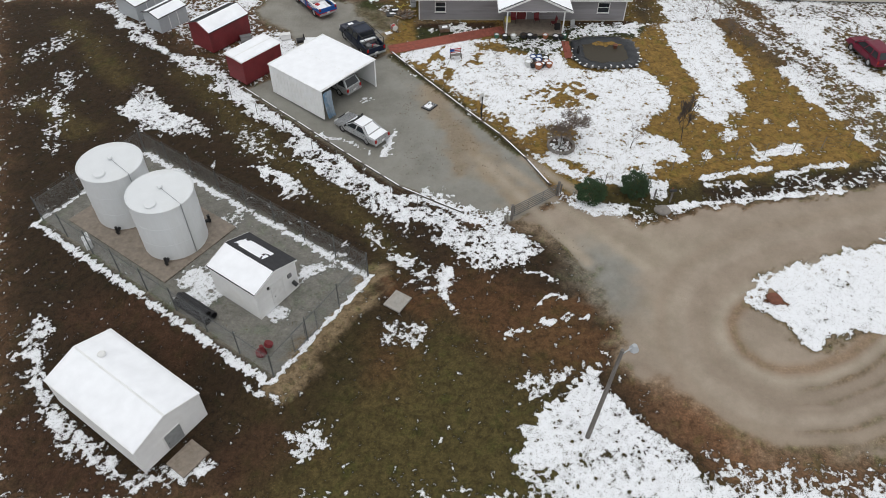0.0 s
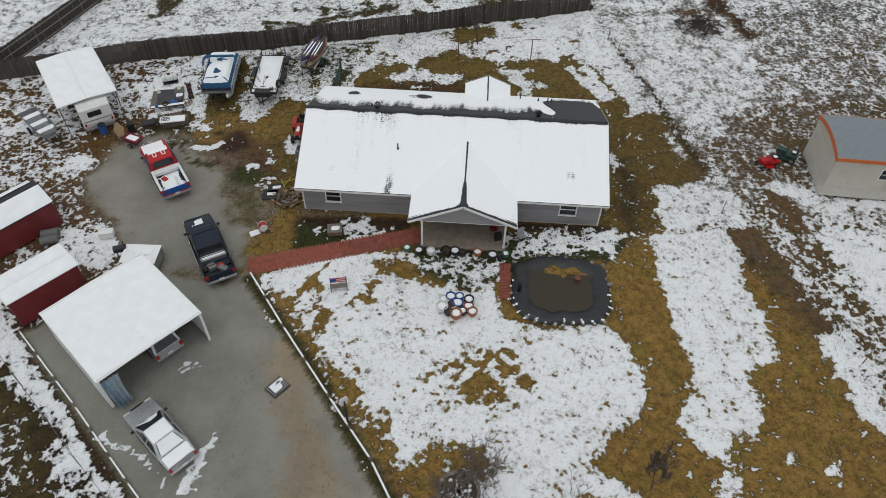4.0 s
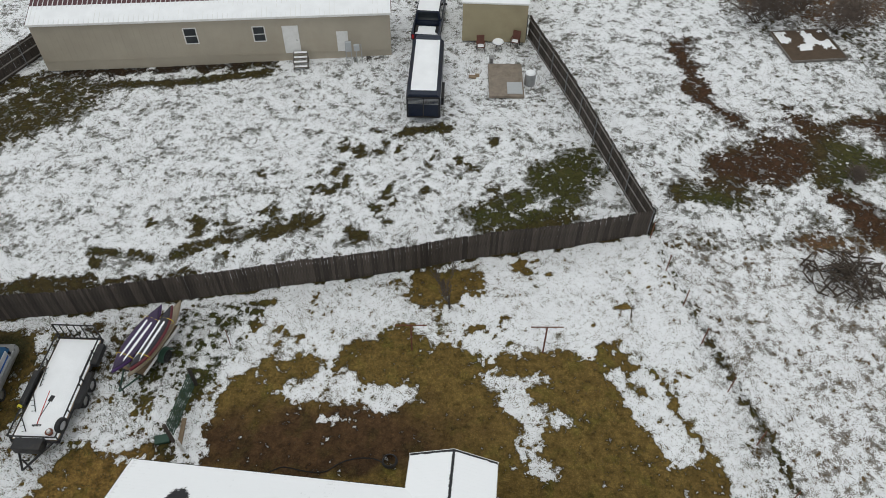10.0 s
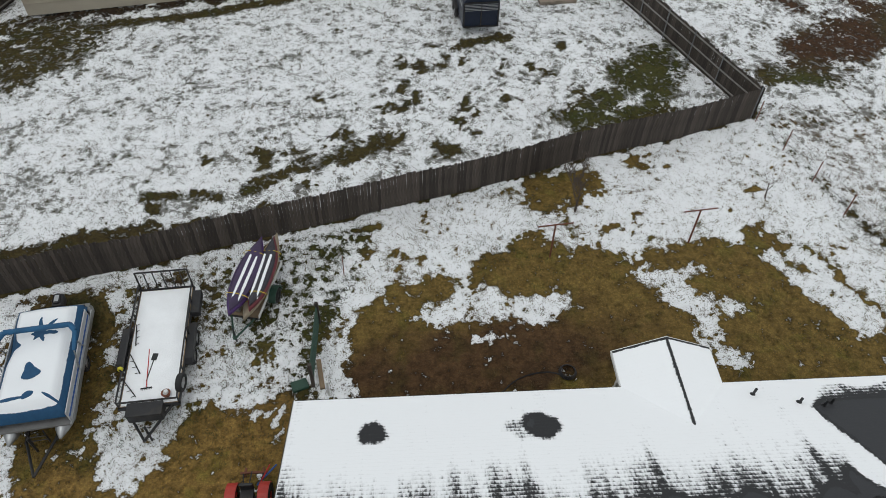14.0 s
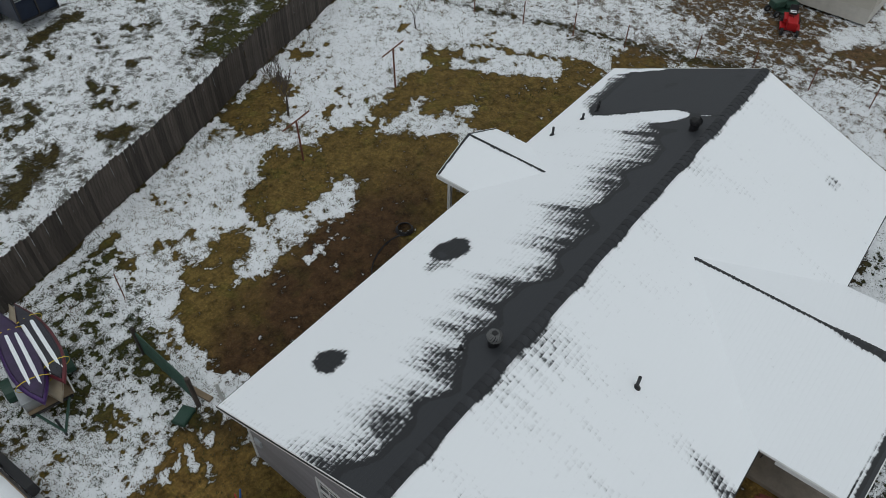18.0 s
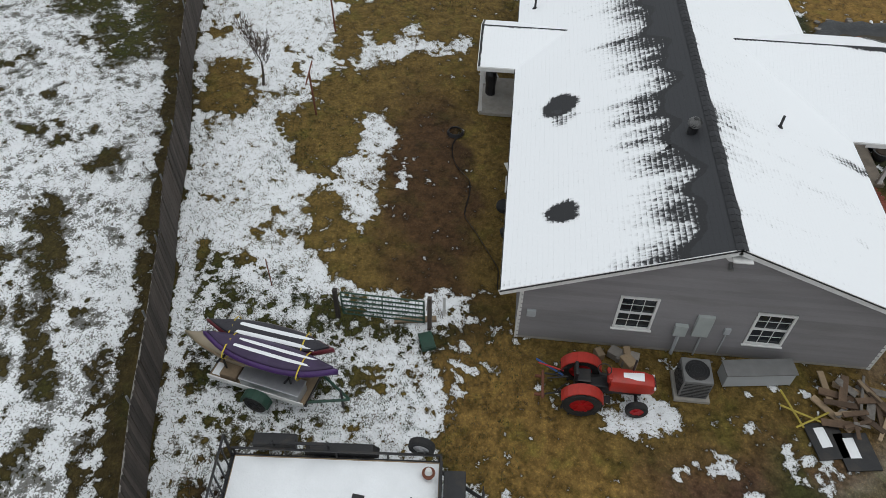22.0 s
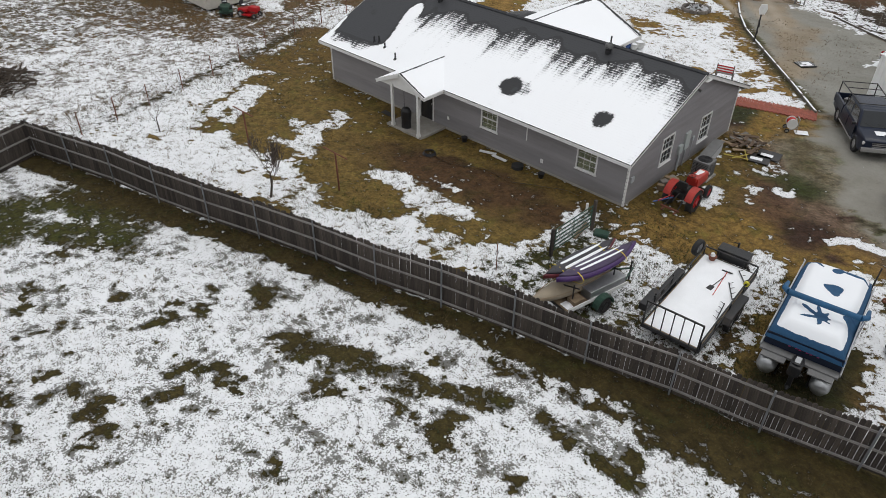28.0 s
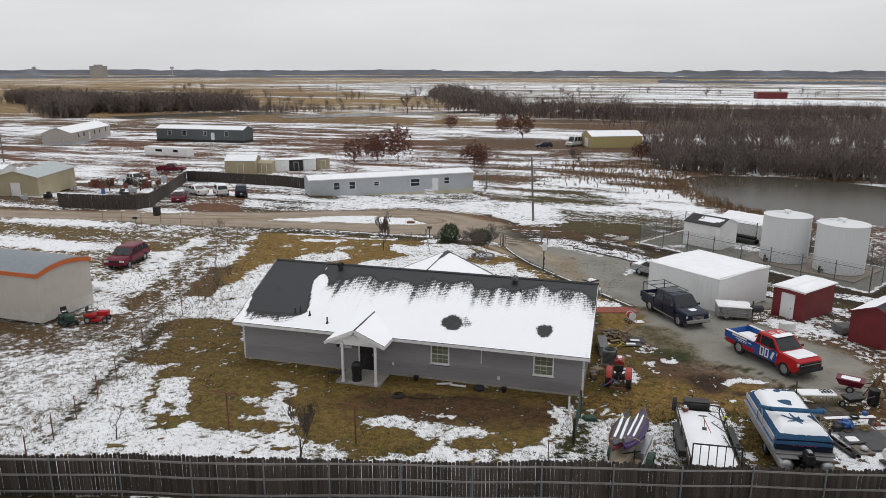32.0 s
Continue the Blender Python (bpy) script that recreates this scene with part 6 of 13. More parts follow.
cap_mesh = mesh_of("ridge_cap", bm, surface("dark_ridge_shingle", (.030, .031, .035), .8, var=.25, fine=40, relief=.004, per=.25))
for i in range(84):
    share("ridge_cap", cap_mesh, house, pose(-HW + .1 + i * .2505, 0, RIDGE + .066, 2.5, 0, 90))
for sgn in (1, -1):
    part("fascia", B((0, sgn * (HD + .01), EAVE - .08, 2 * HW, .03, .17)), TRIM, house)
    for sx in (1, -1):
        L_ = math.hypot(HD, RIDGE - EAVE)
        part("rake_board", B((sx * (HW + .012), sgn * HD / 2, (EAVE + RIDGE) / 2 - .075, .03, L_ + .06, .19, 0, 0, -sgn * ang)), TRIM, house)
# walls with openings, of four thick slabs
WX_, WY_ = 10.2, 5.2
back_open = [(-2.76, -1.66, 1.0, 2.17), (-8.62, -7.5, .98, 2.15), (3.15, 4.1, 1.45, 2.1), (1.75, 2.65, .12, 2.15)]
front_open = [(-8.66, -7.56, .85, 1.95), (7.4, 8.6, .85, 1.95), (-.55, .4, .12, 2.15), (1.0, 2.4, .9, 2.05)]
west_open = [(1.38, 2.47, .95, 2.38), (-2.42, -1.34, .74, 2.16)]
east_open = []


def cut_rows(x0, x1, openings, z0, z1):
    """Stretches of x between x0 and x1 that no opening takes at heights z0 to z1."""
    spans = [(x0, x1)]
    for a, b, c, d in openings:
        if d > z0 + .001 and c < z1 - .001:
            spans = [s for lo, hi in spans for s in ((lo, min(hi, a)), (max(lo, b), hi)) if s[1] - s[0] > .02]
    return spans


# wall body coloured near black, so board gaps read as lap shadow lines
LAP_SHADE = surface("dark_lap_shade", (.035, .034, .036), .9, var=.2, relief=.002)


def wall(name, m, half, openings, top, siding):
    """A thick wall along local x with openings through it, and its lap siding course by course."""
    zs = sorted({0.0, 2.6} | {z for o in openings for z in o[2:]})
    bm = bmesh.new()
    for z0, z1 in zip(zs, zs[1:]):
        for a, b in cut_rows(-half, half, openings, z0, z1):
            box(bm, (a + b) / 2, .09, (z0 + z1) / 2, b - a, .15, z1 - z0)
    w = part(name, bm, LAP_SHADE, house)
    w.matrix_local = m
    z = .12
    while z < top(0) - .02:
        h = min(.19, max(.03, top(0) - .01 - z))
        for a, b in cut_rows(-half, half, openings, z, z + h):
            lim = siding(z + h)
            a2, b2 = max(a, -lim), min(b, lim)
            if b2 - a2 > .05:
                bm = bmesh.new()
                o = [(-.002, z + .007), (-.040, z + .007), (-.016, z + h - .007), (-.002, z + h - .007)]
                va = [bm.verts.new((a2, y, zz)) for y, zz in o]
                vb = [bm.verts.new((b2, y, zz)) for y, zz in o]
                bm.faces.new(va)
                bm.faces.new(vb[::-1])
                for i in range(4):
                    bm.faces.new((va[i], vb[i], vb[(i + 1) % 4], va[(i + 1) % 4]))
                c = part("siding_board", bm, SIDING, w)
        z += h
    return w


flat_top = lambda x: 2.66
gable_lim = lambda z: WY_ if z < 2.66 else max(0, (RIDGE - .12 - z) / PITCH)
wall("wall", pose(0, WY_, 0, 0, 0, 180), WX_, [(-b, -a, c, d) for a, b, c, d in back_open], flat_top, lambda z: WX_)
wall("wall", pose(0, -WY_, 0), WX_, front_open, flat_top, lambda z: WX_)
wall("wall", pose(-WX_, 0, 0, 0, 0, -90), WY_, [(-b, -a, c, d) for a, b, c, d in west_open], lambda x: RIDGE - .15, gable_lim)
wall("wall", pose(WX_, 0, 0, 0, 0, 90), WY_, east_open, lambda x: RIDGE - .15, gable_lim)
for sx in (-1, 1):
    bm = bmesh.new()
    prism(bm, [(-WY_, 2.55), (WY_, 2.55), (0, RIDGE - .1)], -.07, .07)
    g_ = part("gable", bm, SIDING, house)
    g_.matrix_local = pose(sx * (WX_ - .09), 0, 0, 0, 0, 90)
for sx in (-1, 1):
    for sy in (-1, 1):
        part("corner_board", B((sx * WX_, sy * (WY_ + .026), 1.31, .11, .02, 2.6), (sx * (WX_ + .026), sy * WY_, 1.31, .02, .11, 2.6)), TRIM, house)
part("foundation", B((0, 0, .05, 2 * WX_ + .02, 2 * WY_ + .02, .14)), CONCRETE, house)
part("soffit", B((0, WY_ + .33, EAVE - .05, 2 * HW - .1, .6, .02), (0, -WY_ - .33, EAVE - .05, 2 * HW - .1, .6, .02)), TRIM, house)


CURTAIN = surface("olive_curtain_cloth", (.36, .36, .25), .9, var=.2, scale=2, relief=.004)
CLEAR, clear_nt, clear_b = nodes_of("clear_window_glass")
clear_b.inputs["Base Color"].default_value = (.86, .9, .88, 1)
clear_b.inputs["Roughness"].default_value = .02
clear_b.inputs["Transmission Weight"].default_value = 1.0


def window(m, w, h, bars=(2, 1), sash=True, curtain=False):
    win = part("window", bmesh.new(), TRIM, house)
    win.matrix_local = m
    f = .07
    part("frame", B((0, -.03, h / 2 - f / 2, w, .06, f), (0, -.03, -h / 2 + f / 2, w, .06, f), (-w / 2 + f / 2, -.03, 0, f, .06, h - 2 * f), (w / 2 - f / 2, -.03, 0, f, .06, h - 2 * f)), TRIM, win)
    if sash:
        part("sash", B((0, -.02, 0, w - 2 * f, .05, .05)), TRIM, win)
    for zz in (.25, -.25):
        pane = part("pane", B((0, .02, zz * (h - f), w - 2 * f + .01, .012, h / 2 - f)), CLEAR if curtain else GLASS, win)
        pane.visible_shadow = not curtain
    if bars:
        bm = bmesh.new()
        for zz in (.25, -.25):
            for i in range(bars[0]):
                box(bm, (w - 2 * f) * ((i + 1) / (bars[0] + 1) - .5), -.005, zz * (h - f), .013, .02, h / 2 - f - .02)
            for i in range(bars[1]):
                box(bm, 0, -.008, zz * (h - f) + (h / 2 - f) * ((i + 1) / (bars[1] + 1) - .5), w - 2 * f, .018, .013)
        part("grille", bm, TRIM, win)
    if curtain:
        bm = bmesh.new()
        n_ = int((w - .1) / .09)
        for i in range(n_):
            box(bm, (i + .5 - n_ / 2) * .09, .05 + .012 * (i % 2), 0, .09, .012, h - .1)
        part("curtain", bm, CURTAIN, win, "olive cloth curtain behind the glass")
    part("sill", B((0, -.05, -h / 2 - .02, w + .08, .1, .035)), TRIM, win)
    return win


for a, b, c, d in back_open[:3]:
    window(pose((a + b) / 2, WY_, (c + d) / 2, 0, 0, 180), b - a, d - c, curtain=True)
for a, b, c, d in (front_open[0], front_open[1], front_open[3]):
    window(pose((a + b) / 2, -WY_, (c + d) / 2), b - a, d - c, None)
for a, b, c, d in west_open:
    window(pose(-WX_, (a + b) / 2, (c + d) / 2, 0, 0, -90), b - a, d - c)
for (a, b, c, d), y, r in ((back_open[3], WY_, 180), (front_open[2], -WY_, 0)):
    dr = part("door", B((0, .03, 0, b - a, .05, d - c)), BLACK if r else surface("dark_red_door_paint", (.16, .02, .02), .5), house, "dark storm door" if r else "dark red front door")
    dr.matrix_local = pose((a + b) / 2, y, (c + d) / 2, 0, 0, r)
    part("door_frame", B((-(b - a) / 2 - .04, -.03, 0, .08, .06, d - c + .1), ((b - a) / 2 + .04, -.03, 0, .08, .06, d - c + .1), (0, -.03, (d - c) / 2 + .05, b - a + .16, .06, .1)), TRIM, dr)
    part("door_handle", T(((b - a) / 2 - .1, -.05, -.05), ((b - a) / 2 - .1, .0, -.05), n=6) if False else B(((b - a) / 2 - .1, -.02, -.05, .03, .06, .12)), STEEL, dr)


# porch roofs
def porch(x0, x1, y_out, y_in, z_eave, z_ridge, sgn, fsn):
    xc = (x0 + x1) / 2
    hw = (x1 - x0) / 2
    for s in (1, -1):
        attr_grid("porch_roof", house, lambda u, w, s=s: (xc + s * hw * (w if s * sgn > 0 else w), y_in + (y_out - y_in) * u, z_ridge - (z_ridge - z_eave) * w + .035), 140, 30, lambda u, w, p: fsn(u, w, p), SHINGLE, "small gabled porch roof under snow")
        a = math.degrees(math.atan2(z_ridge - z_eave, hw))
        L_ = math.hypot(hw, z_ridge - z_eave)
        part("porch_deck", B((xc + s * hw / 2, (y_out * 1 + (y_out + (y_in - y_out) * .5)) / 2, (z_eave + z_ridge) / 2 - .045, L_, abs(y_in - y_out) * .5, .1, 0, s * a)), TRIM, house)
        part("porch_rake", B((xc + s * hw / 2, y_out + sgn * .012, (z_eave + z_ridge) / 2 - .06, L_ + .05, .03, .17, 0, s * a)), TRIM, house)
        part("porch_fascia", B((x1 + .012 if s > 0 else x0 - .012, y_out - sgn * 1.0, z_eave - .07, .03, 2.0, .16)), TRIM, house)


def porch_front_snow(u, w, p):
    x, y = p[0] - .9, p[1]
    s = 1.15 * soft(.03 + .1 * soft(-5, -8.3, y), .12 + .22 * soft(-5, -8.3, y), abs(x))
    s *= soft(8.27, 7.85 - .35 * soft(.5, .0, abs(x)), -y) + .15 * soft(8.2, 7.6, -y)
    s -= (.10 + .42 * soft(.45, 1.0, w)) * max(0, math.sin(y * 25)) ** 2 * soft(-5.2, -6.2, y)
    return min(1.15, s * 1.1 - .1)


porch(-2.62, 4.42, -8.28, -1.2, 2.52, 4.1, -1, porch_front_snow)
porch(.42, 3.92, 7.25, 3.4, 2.5, 3.28, 1, lambda u, w, p: 1.3 * soft(.0, .10, abs(p[0] - 2.17)) * soft(7.25, 7.1, p[1]) - .1)
bm = bmesh.new()
prism(bm, [(-2.5, 2.5), (4.3, 2.5), (.9, 4.02)], -8.12, -8.05)
part("porch_gable", bm, SIDING, house)
bm = bmesh.new()
prism(bm, [(.5, 2.48), (3.84, 2.48), (2.17, 3.22)], 7.0, 7.07)
part("porch_gable", bm, TRIM, house)
part("porch_slab", B((1.0, -6.7, .06, 5.7, 3.0, .16), bevel=.01), WET_CONCRETE, house, "bare concrete porch floor")
part("porch_slab", B((2.1, 6.15, .06, 2.6, 1.95, .14), bevel=.01), CONCRETE, house)
for x, y in ((-1.75, -8.0), (3.72, -7.9), (2.95, 7.05), (.98, 7.1)):
    part("porch_post", B((x, y, 1.3, .13, .13, 2.5), (x, y, .2, .17, .17, .15), (x, y, 2.42, .17, .17, .12)), TRIM, house)
part("beam", B((.9, -8.0, 2.46, 6.6, .12, .16)), TRIM, house)
part("beam", B((2.17, 7.0, 2.43, 3.3, .12, .14)), TRIM, house)


# vents and pipes on the roof
def roof_z(y):
    return RIDGE - abs(y) * PITCH + .03


for x in (-5.62, 5.72):
    vent = part("turbine_vent", bmesh.new(), BLACK, house)
    y = .55
    vent.matrix_local = pose(x, y, roof_z(y))
    part("vent_neck", T(((0, 0, -.1), (0, 0, .2), .15), n=14), BLACK, vent)
    bm = bmesh.new()
    for i in range(16):
        a = 2 * math.pi * i / 16
        sec = []
        for k in range(7):
            q = math.pi * (k / 6 - .5)
            r = .05 + .17 * math.cos(q)
            sec.append((r, .34 + .15 * math.sin(q)))
        va = [bm.verts.new((r * math.cos(a + .25 * k), r * math.sin(a + .25 * k), z)) for k, (r, z) in enumerate(sec)]
        vb = [bm.verts.new(((r - .025) * math.cos(a + .25 * k + .3), (r - .025) * math.sin(a + .25 * k + .3), z)) for k, (r, z) in enumerate(sec)]
        for k in range(6):
            bm.faces.new((va[k], va[k + 1], vb[k + 1], vb[k]))
    part("turbine_head", bm, PLASTIC_GREY if x < 0 else BLACK, vent)
    part("vent_cap", T(((0, 0, .46), (0, 0, .5), .1, .06), n=12), BLACK, vent)
for x, y, h in ((-3.84, -2.67, .42), (4.67, 5.17, .35), (6.7, 4.5, .35), (7.0, 4.6, .3), (6.0, 4.7, .25), (-6.1, 1.2, .15)):
    pv = part("roof_pipe", T(((0, 0, -.15), (0, 0, h), .045), ((0, 0, -.05), (0, 0, .06), .12, .05), n=10), BLACK, house)
    pv.matrix_local = pose(x, y, roof_z(y))
part("dish_mount", B((-10.42, -.1, 4.55, .5, .5, .03)), TRIM, house)
# fittings on the west wall
BOX_PAINT = surface("pale_grey_green_enamel", (.40, .43, .42), .5, var=.08, relief=.001)
for nm, x, y, z, sx, sy, sz, mt in (("breaker_box", -10.27, -.02, 1.42, .14, .46, .9, BOX_PAINT), ("meter_box", -10.27, .55, 1.15, .16, .36, .46, BOX_PAINT), ("outlet_box", -10.25, 4.85, 1.28, .09, .26, .28, GREY_PANEL), ("junction_box", -10.25, -.75, 1.25, .09, .18, .24, GREY_PANEL)):
    part(nm, B((x, y, z, sx, sy, sz), bevel=.015), mt, house)
for p_, q_, r_ in (((-10.3, .55, .0), (-10.3, .55, .95), .055), ((-10.27, -.1, 0), (-10.27, -.1, 1.0), .03), ((-10.27, -.75, .2), (-10.27, -.75, 1.2), .02)):
    part("conduit", T((p_, q_, r_), n=8), GREY_PANEL, house)
lamp_w = part("flood_lamp", T(((-10.22, 0, 4.05), (-10.42, 0, 4.0), .05, .07), n=10), PLASTIC_GREY, house)
part("wall_vent", T(((-10.2, 0, 4.35), (-10.26, 0, 4.35), .2), n=20), TRIM, house)
part("back_outlet", B((-5.6, 5.24, .55, .14, .05, .2), (.6, 5.24, .7, .12, .05, .18)), TRIM, house)
part("downspout", T(((-4.6, 5.25, 1.3), (-4.6, 5.25, 2.3), .03), n=6), TRIM, house)


# ---- board fences ----
POST_STEEL = surface("dull_galvanised_post", (.20, .21, .22), .6, .3, var=.2, relief=.002)
board_meshes = []
for k in range(4):
    bm = bmesh.new()
    h = 1.80 + .03 * k
    prism(bm, [(-.071, 0), (.071, 0), (.071, h - .05), (.035, h), (-.035, h), (-.071, h - .05)], -.009 + .004 * (k % 2), .009 + .004 * (k % 2))
    board_meshes.append(mesh_of("board", bm, FENCE_WOOD))


def board_fence(path, label, rail_side=1, joined=False, post_gap=2.7):
    """Upright dog-eared boards on rails and posts along the corners of path. rail_side: on which side of the boards the rails are."""
    f = new("wooden_fence")
    f.matrix_world = Matrix()
    tagged(f, label, "fence", kind="structure")
    big = bmesh.new() if joined else None
    rng = random.Random(len(path) * 17 + int(path[0][0]))
    for (x0, y0), (x1, y1) in zip(path, path[1:]):
        L_ = math.hypot(x1 - x0, y1 - y0)
        ux, uy = (x1 - x0) / L_, (y1 - y0) / L_
        ang = math.degrees(math.atan2(uy, ux))
        px_, py_ = -uy * rail_side, ux * rail_side
        count = round(L_ / .151)
        for q in range(count):
            d = L_ * q / count
            x, y = x0 + ux * d, y0 + uy * d
            sway = .07 * math.sin(x * .8 + y * .5) + .04 * math.sin(x * 2.1)
            m = pose(x, y, gz(x, y) - .02 + .05 * math.sin(x * .45) + rng.uniform(-.008, .008), rng.uniform(-.4, .4) + .9 * math.sin(x * .37), rng.uniform(-.25, .25), ang + rng.uniform(-1.0, 1.0))
            if joined:
                me = board_meshes[rng.randrange(4)]
                vs = [big.verts.new(m @ v.co) for v in me.vertices]
                for p in me.polygons:
                    big.faces.new([vs[i] for i in p.vertices])
            else:
                share("board", board_meshes[rng.randrange(4)], f, m)
        n = max(1, round(L_ / post_gap))
        for i in range(n + ((x1, y1) == tuple(path[-1]))):
            x, y = x0 + ux * L_ * i / n + px_ * .11, y0 + uy * L_ * i / n + py_ * .11
            z = gz(x, y)
            part("post", T(((x, y, z - .1), (x, y, z + 1.82), .032), n=8), POST_STEEL, f)
            if i < n:
                xa, ya = x0 + ux * L_ * i / n + px_ * .052, y0 + uy * L_ * i / n + py_ * .052
                xb, yb = x0 + ux * L_ * (i + 1) / n + px_ * .052, y0 + uy * L_ * (i + 1) / n + py_ * .052
                for hz_ in (.20, .93, 1.60):
                    za, zb = gz(xa, ya) + hz_, gz(xb, yb) + hz_
                    bm = bmesh.new()
                    dv = Vector((xb - xa, yb - ya, zb - za))
                    mm = Matrix.Translation(((xa + xb) / 2, (ya + yb) / 2, (za + zb) / 2)) @ dv.to_track_quat("X", "Z").to_matrix().to_4x4() @ Matrix.Diagonal((dv.length, .04, .075, 1))
                    bmesh.ops.create_cube(bm, size=1, matrix=mm)
                    part("rail", bm, RAIL_WOOD, f)
    if joined:
        o = part("boards", big, FENCE_WOOD, f)
        o["kind"] = "stuff"
    return f


board_fence(FENCE, "weathered grey board fence with dog-eared boards, leaning a little", 1)
board_fence([(-39.3, 7.3), (-33.5, 9.4), (-27.9, 11.42)], "weathered board fence behind the camper shelter", 1, True)
board_fence([(11.45, 22.15), (10.35, 24.9), (7.9, 31.6), (4.3, 40.5)], "dark weathered board fence running away up the slope", 1)
board_fence([(-39.3, 7.3), (-36.5, 15.5), (-33, 26), (-29.5, 36.5), (-28.4, 42)], "old dark board fence at the field's far side", -1, True)


# ---- vehicles ----
def slab(bm, pts, t=.012):
    """A thin plate over four or more corners, raised t along its normal."""
    ps = [Vector(p) for p in pts]
    n = (ps[1] - ps[0]).cross(ps[2] - ps[0]).normalized()
    a = [bm.verts.new(p) for p in ps]
    b = [bm.verts.new(p + n * t) for p in ps]
    bm.faces.new(a[::-1])
    bm.faces.new(b)
    k = len(ps)
    for i in range(k):
        bm.faces.new((a[i], a[(i + 1) % k], b[(i + 1) % k], b[i]))


def lerp3(p, q, t):
    return tuple(a + (b - a) * t for a, b in zip(p, q))


wheel_data = {}


def wheel(parent, x, y, r, w=.22, rim=None, name="wheel"):
    """A wheel about the y axis: tyre with tread shoulders, rim with spokes."""
    key = (round(r, 2), round(w, 2), (rim or RIM).name)
    if key not in wheel_data:
        bm = bmesh.new()
        n = 22
        prof = [(r * .62, -w / 2), (r * .93, -w / 2), (r, -w * .33), (r, w * .33), (r * .93, w / 2), (r * .62, w / 2)]
        secs = []
        for i in range(n):
            a = 2 * math.pi * i / n
            secs.append([(q * math.cos(a), yy, q * math.sin(a)) for q, yy in prof])
        rows = [[bm.verts.new(p) for p in s] for s in secs]
        for i in range(n):
            for j in range(len(prof)):
                k = (j + 1) % len(prof)
                bm.faces.new((rows[i][j], rows[(i + 1) % n][j], rows[(i + 1) % n][k], rows[i][k]))
        tyre = mesh_of("tyre", bm, RUBBER)
        bm = bmesh.new()
        tube(bm, (0, -w * .32, 0), (0, w * .32, 0), r * .63, n=18)
        tube(bm, (0, -w * .46, 0), (0, w * .46, 0), r * .16, n=10)
        for i in range(6):
            a = 2 * math.pi * i / 6
            box(bm, r * .36 * math.cos(a), 0, r * .36 * math.sin(a), r * .46, w * .82, r * .13, 0, -math.degrees(a))
        wheel_data[key] = (tyre, mesh_of("rim", bm, rim or RIM))
    wh = new(name)
    wh.parent = parent
    wh.matrix_local = pose(x, y, r)
    t = share("tyre", wheel_data[key][0], wh, Matrix())
    share("rim", wheel_data[key][1], wh, Matrix())
    return wh


def arch_outline(L_, zb, xf, xr, ra, top):
    """A side outline: the underside with two wheel arches, then the points of the top from front to rear."""
    o = [(-L_ / 2 + .04, zb + .08), (-L_ / 2 + .12, zb)]
    for xc in (xr, xf):
        o.append((xc - ra, zb))
        for i in range(1, 8):
            a = math.pi * (1 - i / 8)
            o.append((xc + ra * math.cos(a), zb + ra * .95 * math.sin(a)))
        o.append((xc + ra, zb))
    o += [(L_ / 2 - .16, zb), (L_ / 2 - .02, zb + .1)]
    return o + top


